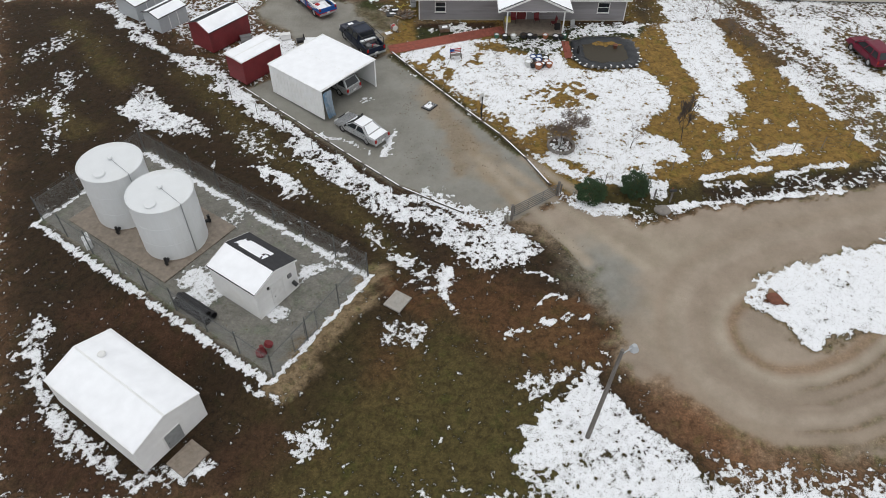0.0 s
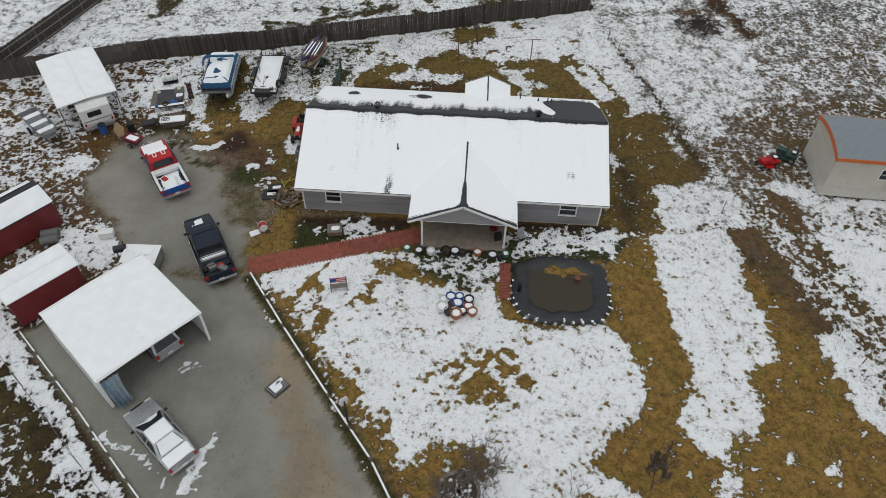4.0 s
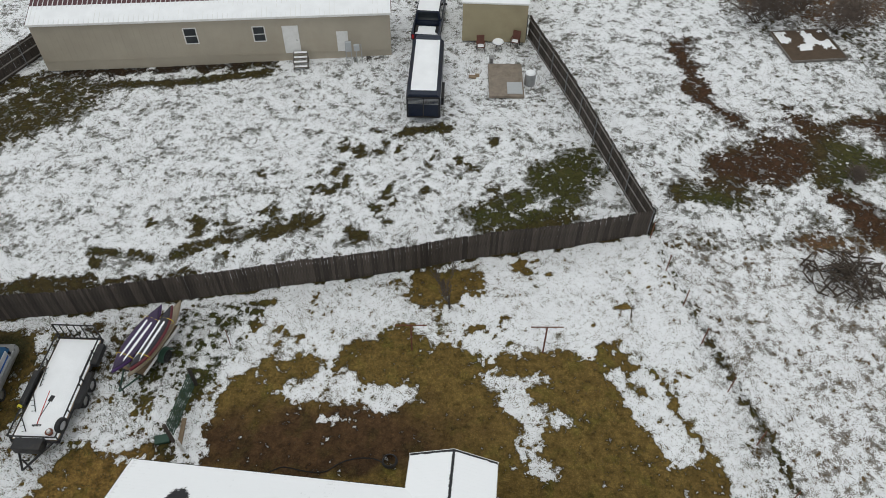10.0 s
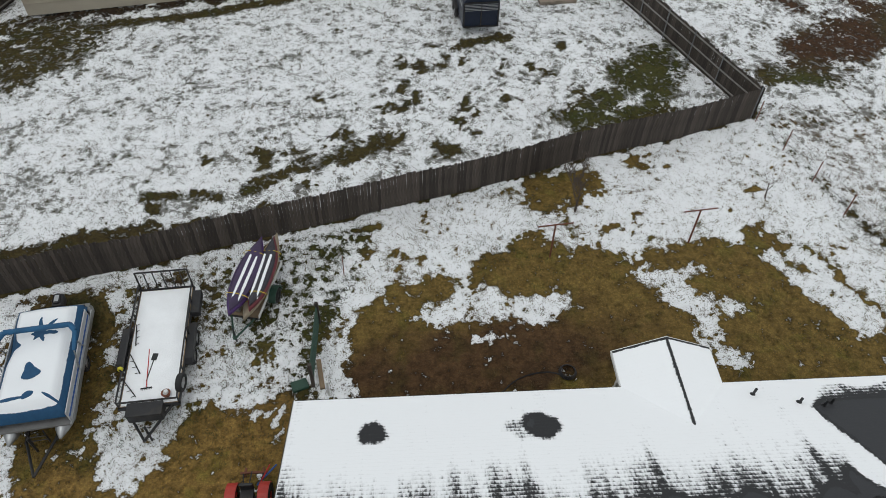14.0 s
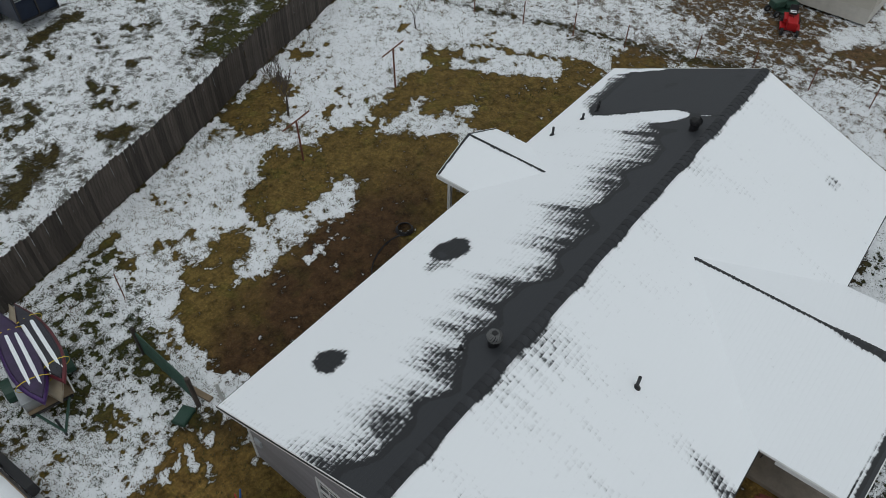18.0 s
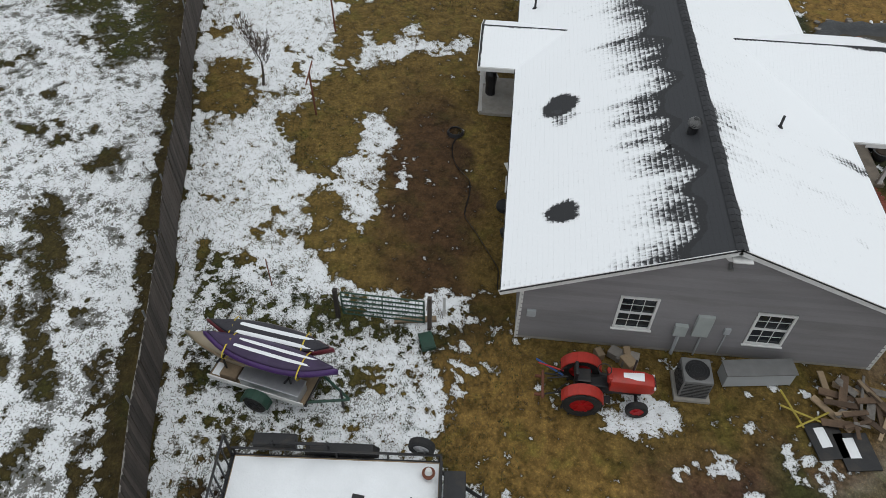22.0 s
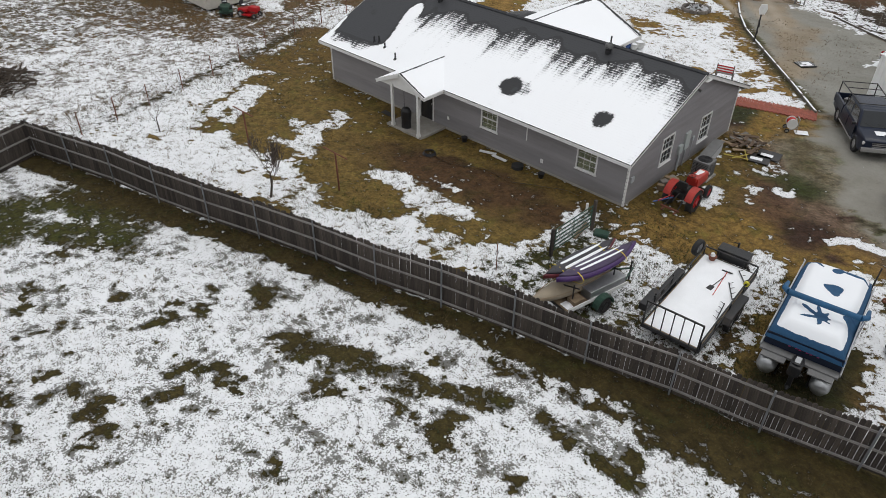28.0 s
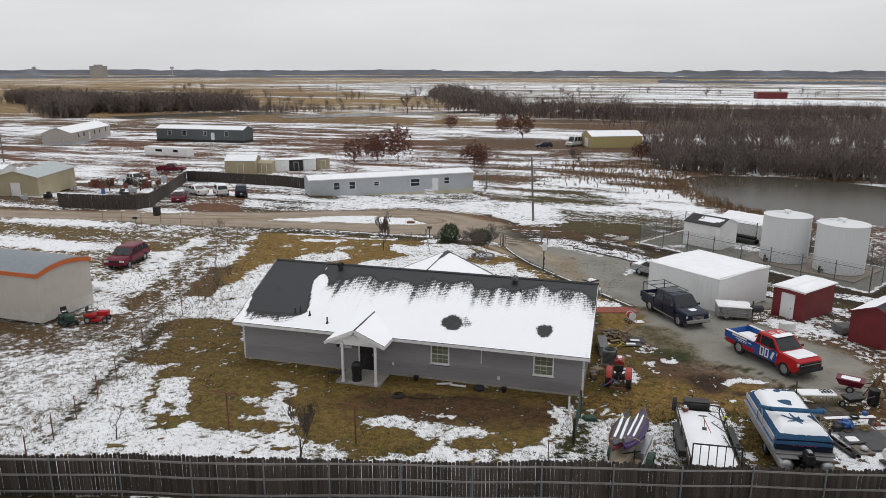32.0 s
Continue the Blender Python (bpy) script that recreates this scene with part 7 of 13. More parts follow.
def car(name, x, y, rot, label, category, kind, paint, L_, W_, belt, H, hood, wheel_r=.34, group="", snow=(), roof_paint=None, door_paint=None, bed_paint=None, z=None, bed=1.9):
    """hood: length of bonnet. kind: sedan, suv, pickup, van."""
    c = thing(name, x, y, rot, label, category, group=group, z=z)
    zb = .30 if kind == "sedan" else .42
    ra = wheel_r * 1.16
    xf, xr = L_ / 2 - .95, -L_ / 2 + (1.05 if kind != "pickup" else 1.25)
    hz_ = belt - (.06 if kind == "sedan" else .0)
    if kind == "sedan":
        cab = (-L_ / 2 + .95, L_ / 2 - hood, -L_ / 2 + 1.55, L_ / 2 - hood - .85)
        top = [(L_ / 2, .55), (L_ / 2 - .08, .68), (L_ / 2 - .35, hz_ - .14), (L_ / 2 - hood, hz_), (-L_ / 2 + .95, hz_ + .03), (-L_ / 2 + .1, hz_ - .02), (-L_ / 2, .6)]
    elif kind == "pickup":
        cab = (-L_ / 2 + bed + .05, L_ / 2 - hood + .12, -L_ / 2 + bed + .14, L_ / 2 - hood - .52)
        top = [(L_ / 2, .6), (L_ / 2 - .02, belt - .16), (L_ / 2 - .16, belt - .05), (L_ / 2 - hood, belt + .02), (-L_ / 2 + bed, belt), (-L_ / 2 + bed, .78), (-L_ / 2 + .02, .78), (-L_ / 2, .6)]
    else:
        cab = (-L_ / 2 + .05, L_ / 2 - hood + .08, -L_ / 2 + .5, L_ / 2 - hood - .85)
        top = [(L_ / 2, .6), (L_ / 2 - .05, belt - .22), (L_ / 2 - .25, belt - .08), (L_ / 2 - hood, belt), (-L_ / 2 + .03, belt), (-L_ / 2, .62)]
    bm = bmesh.new()
    prism(bm, arch_outline(L_, zb, xf, xr, ra, top), -W_ / 2, W_ / 2, bevel=.09 if kind == "sedan" else .065)
    for v in bm.verts:
        k = max(0, abs(v.co.x) - L_ * .36) / (L_ * .14)
        v.co.y *= (1 - .10 * k * k) * (1 - .05 * min(1, max(0, (v.co.z - .65) / .4)) - .04 * min(1, max(0, (.6 - v.co.z) / .3)))
    body = part("body", bm, paint, c, smooth=True)
    body.data.set_sharp_from_angle(angle=radians(38))
    part("underbody", B((0, 0, zb + .12, L_ - .5, W_ - .5, .3)), BLACK, c)
    # cabin
    xa, xb, xc, xd = cab
    wb, wr = W_ / 2 - .05, W_ / 2 - (.24 if kind == "sedan" else .18)
    P4 = [(xa, -wb, belt - .02), (xb, -wb, belt - .02), (xb, wb, belt - .02), (xa, wb, belt - .02)]
    Q4 = [(xc, -wr, H - .05), (xd, -wr, H - .05), (xd, wr, H - .05), (xc, wr, H - .05)]
    R4 = [(xc + .12, -wr + .14, H), (xd - .14, -wr + .14, H + .005), (xd - .14, wr - .14, H + .005), (xc + .12, wr - .14, H)]
    bm = bmesh.new()
    loft(bm, [P4, Q4, R4])
    bmesh.ops.bevel(bm, geom=bm.edges[:], offset=.05, segments=2, affect="EDGES", profile=.6)
    part("roof", bm, roof_paint or paint, c, smooth=True).data.set_sharp_from_angle(angle=radians(38))
    def on(i, j, u, v):
        return lerp3(lerp3(P4[i], P4[j], u), lerp3(Q4[i], Q4[j], u), v)
    bm = bmesh.new()
    slab(bm, [on(1, 2, .05, .06), on(1, 2, .95, .06), on(1, 2, .93, .96), on(1, 2, .07, .96)])
    part("windscreen", bm, GLASS, c)
    bm = bmesh.new()
    slab(bm, [on(3, 0, .08, .12), on(3, 0, .92, .12), on(3, 0, .9, .92), on(3, 0, .1, .92)])
    part("rear_window", bm, GLASS, c)
    cuts = {"sedan": ((.08, .47), (.53, .93)), "pickup": ((.06, .42), (.48, .92)) if bed < 2.2 else ((.04, .2), (.26, .93)), "suv": ((.05, .30), (.34, .62), (.66, .94)), "van": ((.05, .30), (.34, .62), (.66, .94))}[kind]
    for u0, u1 in cuts:
        bm = bmesh.new()
        slab(bm, [on(0, 1, u0, .1), on(0, 1, u1, .1), on(0, 1, u1 - .01, .9), on(0, 1, u0 + .01, .9)])
        part("side_window", bm, GLASS, c)
        bm = bmesh.new()
        slab(bm, [on(2, 3, 1 - u1, .1), on(2, 3, 1 - u0, .1), on(2, 3, 1 - u0 - .01, .9), on(2, 3, 1 - u1 + .01, .9)])
        part("side_window", bm, GLASS, c)
    for s in (-1, 1):
        xm = (xa + xb) / 2
        for i, (u0, u1) in enumerate(cuts[-2:]):
            d0, d1 = xa + (xb - xa) * u0 - .04, xa + (xb - xa) * u1 + .05
            part("door", B(((d0 + d1) / 2, s * (W_ / 2 + .002), (zb + belt) / 2 + .05, d1 - d0 - .03, .02, belt - zb - .16), bevel=.008), door_paint or paint, c)
            part("door_handle", B((d0 + .12, s * (W_ / 2 + .02), belt - .14, .16, .025, .035)), BLACK, c)
        part("mirror", B((xb - .25, s * (W_ / 2 + .1), belt + .08, .1, .2, .14), bevel=.03), BLACK, c)
        part("headlight", B((L_ / 2 - .07, s * (W_ / 2 - .27), belt - .28, .1, .4, .17), bevel=.03), LAMP_CLEAR, c)
        part("tail_light", B((-L_ / 2 + .02, s * (W_ / 2 - .14), belt - .2 + (.05 if kind == "pickup" else 0), .07, .18, .3), bevel=.02), LAMP_RED, c)
        part("sill", B((0, s * (W_ / 2 - .01), zb + .05, L_ * .42, .08, .1), bevel=.02), BLACK, c)
    part("grille", B((L_ / 2 - .02, 0, belt - .3, .05, W_ * .46, .2), bevel=.01), BLACK, c)
    part("front_bumper", B((L_ / 2 - .02, 0, zb + .14, .14, W_ - .08, .22), bevel=.04), BLACK if kind == "pickup" else paint, c)
    part("rear_bumper", B((-L_ / 2 + .02, 0, zb + .16, .14, W_ - .1, .2), bevel=.04), STEEL if kind == "pickup" else paint, c)
    part("number_plate", B((-L_ / 2 - .06, 0, zb + .3, .015, .32, .16)), TRIM, c)
    part("wiper", T(((xb - .02, -.1, belt + .02), (xb - .18, -.6, belt + .2), .012), ((xb - .02, .5, belt + .02), (xb - .18, .0, belt + .2), .012), n=5), BLACK, c)
    if kind == "pickup":
        bl = bed - .02
        bx = -L_ / 2 + bl / 2 + .01
        bp = bed_paint or paint
        for s in (-1, 1):
            part("bed_side", B((bx, s * (W_ / 2 - .06), .98, bl, .12, .46), bevel=.03), bp, c)
            part("wheel_tub", B((xr, s * (W_ / 2 - .25), .86, .9, .26, .2), bevel=.06), BLACK, c)
        part("tailgate", B((-L_ / 2 + .05, 0, .98, .08, W_ - .2, .44), bevel=.02), bp, c)
        part("bed_floor", B((bx, 0, .79, bl - .1, W_ - .22, .03)), BLACK, c)
    for xw in (xf, xr):
        for s in (-1, 1):
            wheel(c, xw, s * (W_ / 2 - .12), wheel_r)
    for what in snow:
        if what == "roof":
            snow_sheet(c, xd - xc - .1, 2 * wr - .1, H, .05, (xc + xd) / 2, 0, .15, seed=rot)
        if what == "hood":
            snow_sheet(c, hood - .45, W_ - .35, belt - .07, .05, L_ / 2 - hood / 2 - .08, 0, .15, seed=rot + 1)
        if what == "bed":
            snow_sheet(c, bed - .3, W_ - .35, .83, .10, -L_ / 2 + bed / 2, 0, .15, seed=rot + 2, hole=.45)
        if what == "trunk":
            snow_sheet(c, .75, W_ - .3, belt - .02, .05, -L_ / 2 + .5, 0, .12, seed=rot + 3)
        if what == "glass":
            bm = bmesh.new()
            slab(bm, [on(3, 0, .1, .05), on(3, 0, .9, .05), on(3, 0, .86, .98), on(3, 0, .14, .98)], .04)
            part("snow", bm, SNOW, c)
            bm = bmesh.new()
            slab(bm, [on(1, 2, .15, .05), on(1, 2, .9, .05), on(1, 2, .5, .5), on(1, 2, .2, .4)], .03)
            part("snow", bm, SNOW, c)
    return c


# race-liveried pickup: red front, blue sides, white stripes
rwb = car("pickup_truck", -20.9, -2.75, 126, "red, white and blue pickup truck with snow on bonnet and bed", "pickup truck", "pickup", CAR_RED, 5.75, 2.0, 1.26, 1.94, 1.55, .43, snow=("bed",), door_paint=CAR_BLUE, bed_paint=CAR_BLUE, bed=2.4)
for s in (-1, 1):
    part("rear_panel", B((-2.66, s * .985, .98, .4, .02, .46)), CAR_RED, rwb, "red rear corner of the wrap")
    bm = bmesh.new()
    for xc in (.25, .62):
        box(bm, xc - .11, s * 1.018, .92, .08, .012, .56)
        box(bm, xc + .11, s * 1.018, .92, .08, .012, .56)
        box(bm, xc, s * 1.018, 1.16, .16, .012, .08)
        box(bm, xc, s * 1.018, .68, .16, .012, .08)
    part("door_number", bm, TRIM, rwb, "white door number drawn as plain bars")
    part("decal", B((-1.6, s * 1.004, 1.12, 1.2, .012, .10), (-1.45, s * 1.004, .98, .9, .012, .05), (-1.35, s * 1.004, .89, .7, .012, .035), (-.75, s * 1.0, 1.0, .3, .012, .05)), TRIM, rwb, "white unreadable lettering bars")
    part("bed_rail_cap", B((-1.65, s * .93, 1.235, 2.3, .17, .04)), TRIM, rwb)
    part("roof_number", B((.3, s * .2, 1.95, .5, .07, .012), (.3, s * .42, 1.95, .5, .07, .012), (.52, s * .31, 1.95, .07, .2, .012), (.08, s * .31, 1.95, .07, .2, .012)), TRIM, rwb, "white roof number drawn as plain bars")
    part("side_stripe", B((1.05, s * 1.008, .92, .16, .012, .5, 0, 20), (1.3, s * 1.004, .98, .09, .012, .4, 0, 20)), TRIM, rwb, "white slanted stripe")
part("tool_box", B((-.72, 0, 1.14, .45, 1.7, .26), bevel=.02), TRIM, rwb)
part("lower_grille", B((2.86, 0, .86, .06, 1.6, .40), bevel=.02), BLACK, rwb)
part("grille_bar", B((2.895, 0, .93, .02, 1.5, .04)), RIM, rwb)
snow_sheet(rwb, 1.1, 1.55, 1.26, .05, 2.05, .05, .1, seed=4, hole=.3)
snow_sheet(rwb, .45, 1.4, 1.94, .05, .72, 0, .1, seed=5, hole=.3)
part("cargo", B((-1.4, .35, .97, .4, .3, .2, 20), bevel=.03), RED_PLASTIC, rwb)
part("spare_roll", T(((-2.4, -.3, .97), (-1.5, -.35, .97), .08), n=10), TRIM, rwb)

# dark pickup with an overhead rack
dk = car("pickup_truck", -15.55, -9.95, 122, "dark blue-black pickup truck with overhead ladder rack", "pickup truck", "pickup", CAR_BLACK, 5.7, 1.98, 1.2, 1.92, 1.4, .41, snow=(), bed=1.75)
for s in (-1, 1):
    part("rack_bar", T(((-2.7, s * .9, 1.9), (.4, s * .8, 1.98), .028), ((-2.6, s * .92, 1.15), (-2.65, s * .9, 1.9), .028), ((-1.05, s * .92, 1.15), (-1.0, s * .88, 1.93), .028), n=8), BLACK, dk)
for xx in (-2.65, -1.8, -.95):
    part("cross_bar", T(((xx, -.9, 1.92), (xx, .9, 1.92), .025), n=8), BLACK, dk)
part("cross_bar", T(((.4, -.8, 1.98), (.4, .8, 1.98), .025), n=8), BLACK, dk)
part("tool_chest", B((-1.2, 0, 1.05, .5, 1.65, .35), bevel=.02), STEEL, dk)
part("chrome_bumper", B((2.86, 0, .6, .1, 1.86, .24), bevel=.04), RIM, dk)
for s in (-1, 1):
    part("running_board", B((.25, s * .98, .45, 2.5, .14, .05), bevel=.015), RIM, dk)
part("chrome_grille", B((2.845, 0, .86, .04, .9, .05), (2.845, 0, .95, .04, .95, .03), (2.845, 0, .76, .04, .9, .03)), RIM, dk)
part("cargo", B((-1.9, .3, .95, .5, .5, .3, 15), (-2.3, -.3, .92, .6, .35, .25, 40), bevel=.03), PLASTIC_GREY, dk)
part("hose_coil", T(((-2.0, -.2, .85), (-2.0, -.2, .95), .25), n=14), RED_PLASTIC, dk)
snow_sheet(dk, .5, .9, 1.2, .02, 2.15, .2, .1, seed=5, hole=1.1)
snow_sheet(dk, .3, 1.5, 1.22, .04, -1.2, 0, .12, seed=6)

car("sedan", -14.75, -22.75, 140, "silver sedan with snow on its roof and boot", "car", "sedan", SILVER, 4.75, 1.8, .92, 1.42, 1.25, .32, snow=("roof", "trunk", "glass"))
car("suv", -17.45, -16.3, 140, "silver sport utility vehicle parked under the carport", "car", "suv", SILVER, 4.6, 1.8, 1.05, 1.72, 1.15, .35)
car("suv", 32.1, -11.7, 100, "maroon crossover parked on the muddy drive", "car", "suv", DARK_RED, 4.75, 1.92, 1.08, 1.7, 1.2, .36)
car("pickup_truck", -2.9, 41.2, 91, "dark pickup truck hitched to the horse trailer", "pickup truck", "pickup", CAR_BLACK, 5.9, 1.98, 1.15, 1.86, 1.5, .4, snow=("roof", "bed"))
car("car", -3.6, 49.3, 84, "white car with snow on its bonnet", "car", "suv", CAR_WHITE, 4.6, 1.8, 1.05, 1.6, 1.2, .34, snow=("roof", "hood"))


# ---- sheds and shelters ----
def gable_shed(name, x, y, rot, sx, sy, h, rise, label, category, wall_mat, roof_mat, trim=None, group="", snow=.07, snow_sides=(1, -1), door=None, z=None, overhang=.12, ribs=False):
    """A shed, ridge along local x. door: (end, width, height, material) on the +x or -x end, or on the +y side."""
    c = thing(name, x, y, rot, label, category, group=group, z=z)
    part("wall", B((0, -sy / 2 + .04, h / 2, sx, .08, h)), wall_mat, c)
    part("wall", B((0, sy / 2 - .04, h / 2, sx, .08, h)), wall_mat, c)
    for s in (-1, 1):
        bm = bmesh.new()
        prism(bm, [(-sy / 2 + .085, 0), (sy / 2 - .085, 0), (sy / 2 - .085, h), (0, h + rise - .02), (-sy / 2 + .085, h)], -.04, .04)
        o = part("end_wall", bm, wall_mat, c)
        o.matrix_local = pose(s * (sx / 2 - .04), 0, 0, 0, 0, 90)
    part("floor", B((0, 0, .06, sx - .2, sy - .2, .1)), PLANK, c)
    half = math.hypot(sy / 2 + overhang, rise * (1 + 2 * overhang / sy))
    a = math.degrees(math.atan2(rise, sy / 2))
    for s in (-1, 1):
        zc = h + rise - (half / 2) * math.sin(radians(a)) + .03
        yc = s * (half / 2) * math.cos(radians(a))
        part("roof", B((0, yc, zc, sx + 2 * overhang, half, .05, 0, 0, -s * a), bevel=.008), roof_mat, c)
        if ribs:
            for i in range(int(sx / .6)):
                part("rib", B((-sx / 2 + .3 + i * .6, yc, zc + .035, .05, half, .03, 0, 0, -s * a)), roof_mat, c)
        if snow and s in snow_sides:
            o = snow_sheet(c, sx + 2 * overhang - .1, half - .12, .03, snow, 0, 0, .2, seed=x + s)
            o.matrix_local = pose(0, yc, zc, -s * a)
        if trim:
            for e in (-1, 1):
                part("rake_trim", B((e * (sx / 2 + overhang - .01), yc, zc - .03, .03, half, .12, 0, 0, -s * a)), trim, c)
    if door:
        end, w, dh, dm = door[:4]
        if end in (-1, 1):
            d = part("door", B((end * (sx / 2 + .015), 0, dh / 2 + .1, .04, w, dh), bevel=.006), dm, c)
            part("door_frame", B((end * (sx / 2 + .012), -w / 2 - .04, dh / 2 + .1, .05, .07, dh), (end * (sx / 2 + .012), w / 2 + .04, dh / 2 + .1, .05, .07, dh), (end * (sx / 2 + .012), 0, dh + .14, .05, w + .15, .07)), trim or TRIM, d)
            part("door_handle", B((end * (sx / 2 + .05), w / 2 - .12, dh / 2, .04, .04, .12)), BLACK, d)
        else:
            s = 1 if end == "+y" else -1
            d = part("door", B((0, s * (sy / 2 + .015), dh / 2 + .1, w, .04, dh), bevel=.006), dm, c)
            part("door_frame", B((-w / 2 - .04, s * (sy / 2 + .012), dh / 2 + .1, .07, .05, dh), (w / 2 + .04, s * (sy / 2 + .012), dh / 2 + .1, .07, .05, dh), (0, s * (sy / 2 + .012), dh + .14, w + .15, .05, .07)), trim or TRIM, d)
            part("door_handle", B((w / 2 - .12, s * (sy / 2 + .05), dh / 2, .04, .04, .12)), BLACK, d)
    return c


DARKROOF = surface("dark_asphalt_roofing", (.03, .03, .033), .85, var=.25, fine=40, relief=.006)
# red sheds in a row with two small grey ones
gable_shed("garden_shed", -24.9, -13.95, 50, 4.3, 2.3, 2.25, .05, "small dark red shed with white door and snowy flat roof", "shed", RED_PAINT, WHITE_METAL, TRIM, group="sheds in a row", door=(1, .85, 1.75, TRIM))
sa = gable_shed("garden_shed", -29.0, -8.85, 52, 4.6, 2.9, 2.05, .62, "dark red barn-style shed with half-snowy gable roof", "shed", RED_PAINT, DARKROOF, RED_PAINT, group="sheds in a row", snow_sides=(-1,), door=("+y", 1.5, 1.75, RED_PAINT))
o = snow_sheet(sa, 4.4, .75, .03, .06, 0, .0, .2, seed=3)
o.matrix_local = pose(0, 1.2, 2.27, -23)
for xx, yy, rr, sx, sy in ((-34.9, -6.15, 55, 3.3, 2.3), (-38.0, -3.5, 55, 3.5, 3.0)):
    g_ = gable_shed("garden_shed", xx, yy, rr, sx, sy, 1.55, .35, "small pale grey metal shed with snow on its roof", "shed", GREY_PANEL, DARKROOF, None, group="sheds in a row", snow_sides=(-1,), door=("-y", .9, 1.4, GREY_PANEL))
    o = snow_sheet(g_, sx - .1, sy * .28, .03, .05, 0, 0, .2, seed=xx)
    o.matrix_local = pose(0, sy * .33, 1.55 + .14, -16)

# white carport
cp = thing("carport", -18.4, -16.7, 140, "white metal carport with snow on its ribbed roof", "carport", z=gz(-18.4, -16.7))
CPX, CPY, CPH = 6.4, 6.5, 2.72
for s in (-1, 1):
    part("side_wall", B((0, s * (CPY / 2 - .03), CPH / 2, CPX, .05, CPH)), WHITE_METAL, cp)
    for i in range(16):
        part("wall_rib", B((-CPX / 2 + .2 + i * .4, s * (CPY / 2 + .008), CPH / 2, .05, .03, CPH - .04)), WHITE_METAL, cp)
part("back_wall", B((CPX / 2 - .03, 0, CPH / 2 + .08, .05, CPY - .1, CPH + .15)), WHITE_METAL, cp)
for s in (-1, 1):
    a = 1.6
    part("roof", B((0, s * CPY / 4, CPH + .07, CPX + .2, CPY / 2 + .06, .05, 0, 0, -s * a)), WHITE_METAL, cp)
    for i in range(14):
        part("roof_rib", B((-CPX / 2 + .24 + i * .46, s * CPY / 4, CPH + .108, .06, CPY / 2 + .04, .03, 0, 0, -s * a)), WHITE_METAL, cp)
    o = snow_sheet(cp, CPX - .1, CPY / 2 + .02, 0, .05, 0, 0, .25, seed=s + 9)
    o.matrix_local = pose(0, s * CPY / 4, CPH + .10, -s * a)
    part("corner_post", B((-CPX / 2 + .04, s * (CPY / 2 - .1), CPH / 2, .08, .1, CPH)), WHITE_METAL, cp)
part("header", B((-CPX / 2 + .03, 0, CPH + .02, .06, CPY - .2, .2)), WHITE_METAL, cp)
# a torn hanging tarp at the open corner
bm = bmesh.new()
rng = random.Random(4)
rows_ = []
for k in range(9):
    z = 2.5 * (1 - k / 8)
    row = []
    for j in range(13):
        u = j / 12
        row.append(bm.verts.new((-3.28 - .12 * math.sin(j * 1.9) * (.4 + k / 8) - .2 * (k / 8) ** 2, 3.1 - 1.0 * u * (1 - .25 * k / 8) - .2 * (k / 8) ** 2, max(.03, z + .04 * math.sin(j * 2.3)))))
    rows_.append(row)
for k in range(8):
    for j in range(12):
        bm.faces.new((rows_[k][j], rows_[k][j + 1], rows_[k + 1][j + 1], rows_[k + 1][j]))
part("tarp", bm, surface("grey_blue_tarp", (.30, .36, .42), .6, var=.25, scale=2, relief=.01, dirt=(.05, .18, .32), dirt_amt=.8), cp, "ragged hanging grey and blue tarp", smooth=True)

# shelter over the camper
rc = thing("camper_shelter", -30.0, 5.05, 126.5, "tall white open shelter with snow on its roof", "shelter", z=gz(-30, 5.05))
SX, SY, SH = 7.1, 4.3, 2.75
for i in range(4):
    for s in (-1, 1):
        xx = -SX / 2 + .1 + i * (SX - .2) / 3
        part("post", B((xx, s * (SY / 2 - .08), SH / 2, .07, .07, SH)), PLASTIC_GREY, rc)
for s in (-1, 1):
    a = 3
    part("roof", B((0, s * SY / 4, SH + .06, SX + .1, SY / 2 + .1, .05, 0, 0, -s * a)), WHITE_METAL, rc)
    o = snow_sheet(rc, SX - .05, SY / 2 - .1, 0, .06, 0, 0, .25, seed=s + 20)
    o.matrix_local = pose(0, s * SY / 4, SH + .09, -s * a)
    part("side_panel", B((0, s * (SY / 2 + .02), SH - .55, SX, .04, 1.1)), WHITE_METAL, rc)
bm = bmesh.new()
prism(bm, [(-SY / 2, SH - .45), (SY / 2, SH - .45), (SY / 2, SH), (0, SH + .06), (-SY / 2, SH)], -.02, .02)
o = part("end_panel", bm, WHITE_METAL, rc)
o.matrix_local = pose(SX / 2 - .03, 0, 0, 0, 0, 90)

camper = thing("camper_trailer", -29.7, 4.9, 126.5, "white travel trailer parked under the shelter", "camper", z=gz(-30, 5))
bm = bmesh.new()
prism(bm, [(-3.6, .5), (3.2, .5), (3.5, 1.2), (3.3, 2.4), (2.9, 2.6), (-3.4, 2.6), (-3.75, 2.2), (-3.75, .9)], -1.15, 1.15, bevel=.06)
part("body", bm, WHITE_VINYL, camper)
part("window", B((-3.76, .1, 1.75, .03, 1.0, .45), bevel=.01), GLASS, camper)
part("side_window", B((1.2, 1.16, 1.7, .9, .02, .5), (-1.2, 1.16, 1.7, .9, .02, .5)), GLASS, camper)
part("stripe", B((-3.765, 0, 1.2, .012, 2.1, .07)), PLASTIC_GREY, camper)
part("bumper", B((-3.8, 0, .5, .12, 2.2, .14)), STEEL, camper)
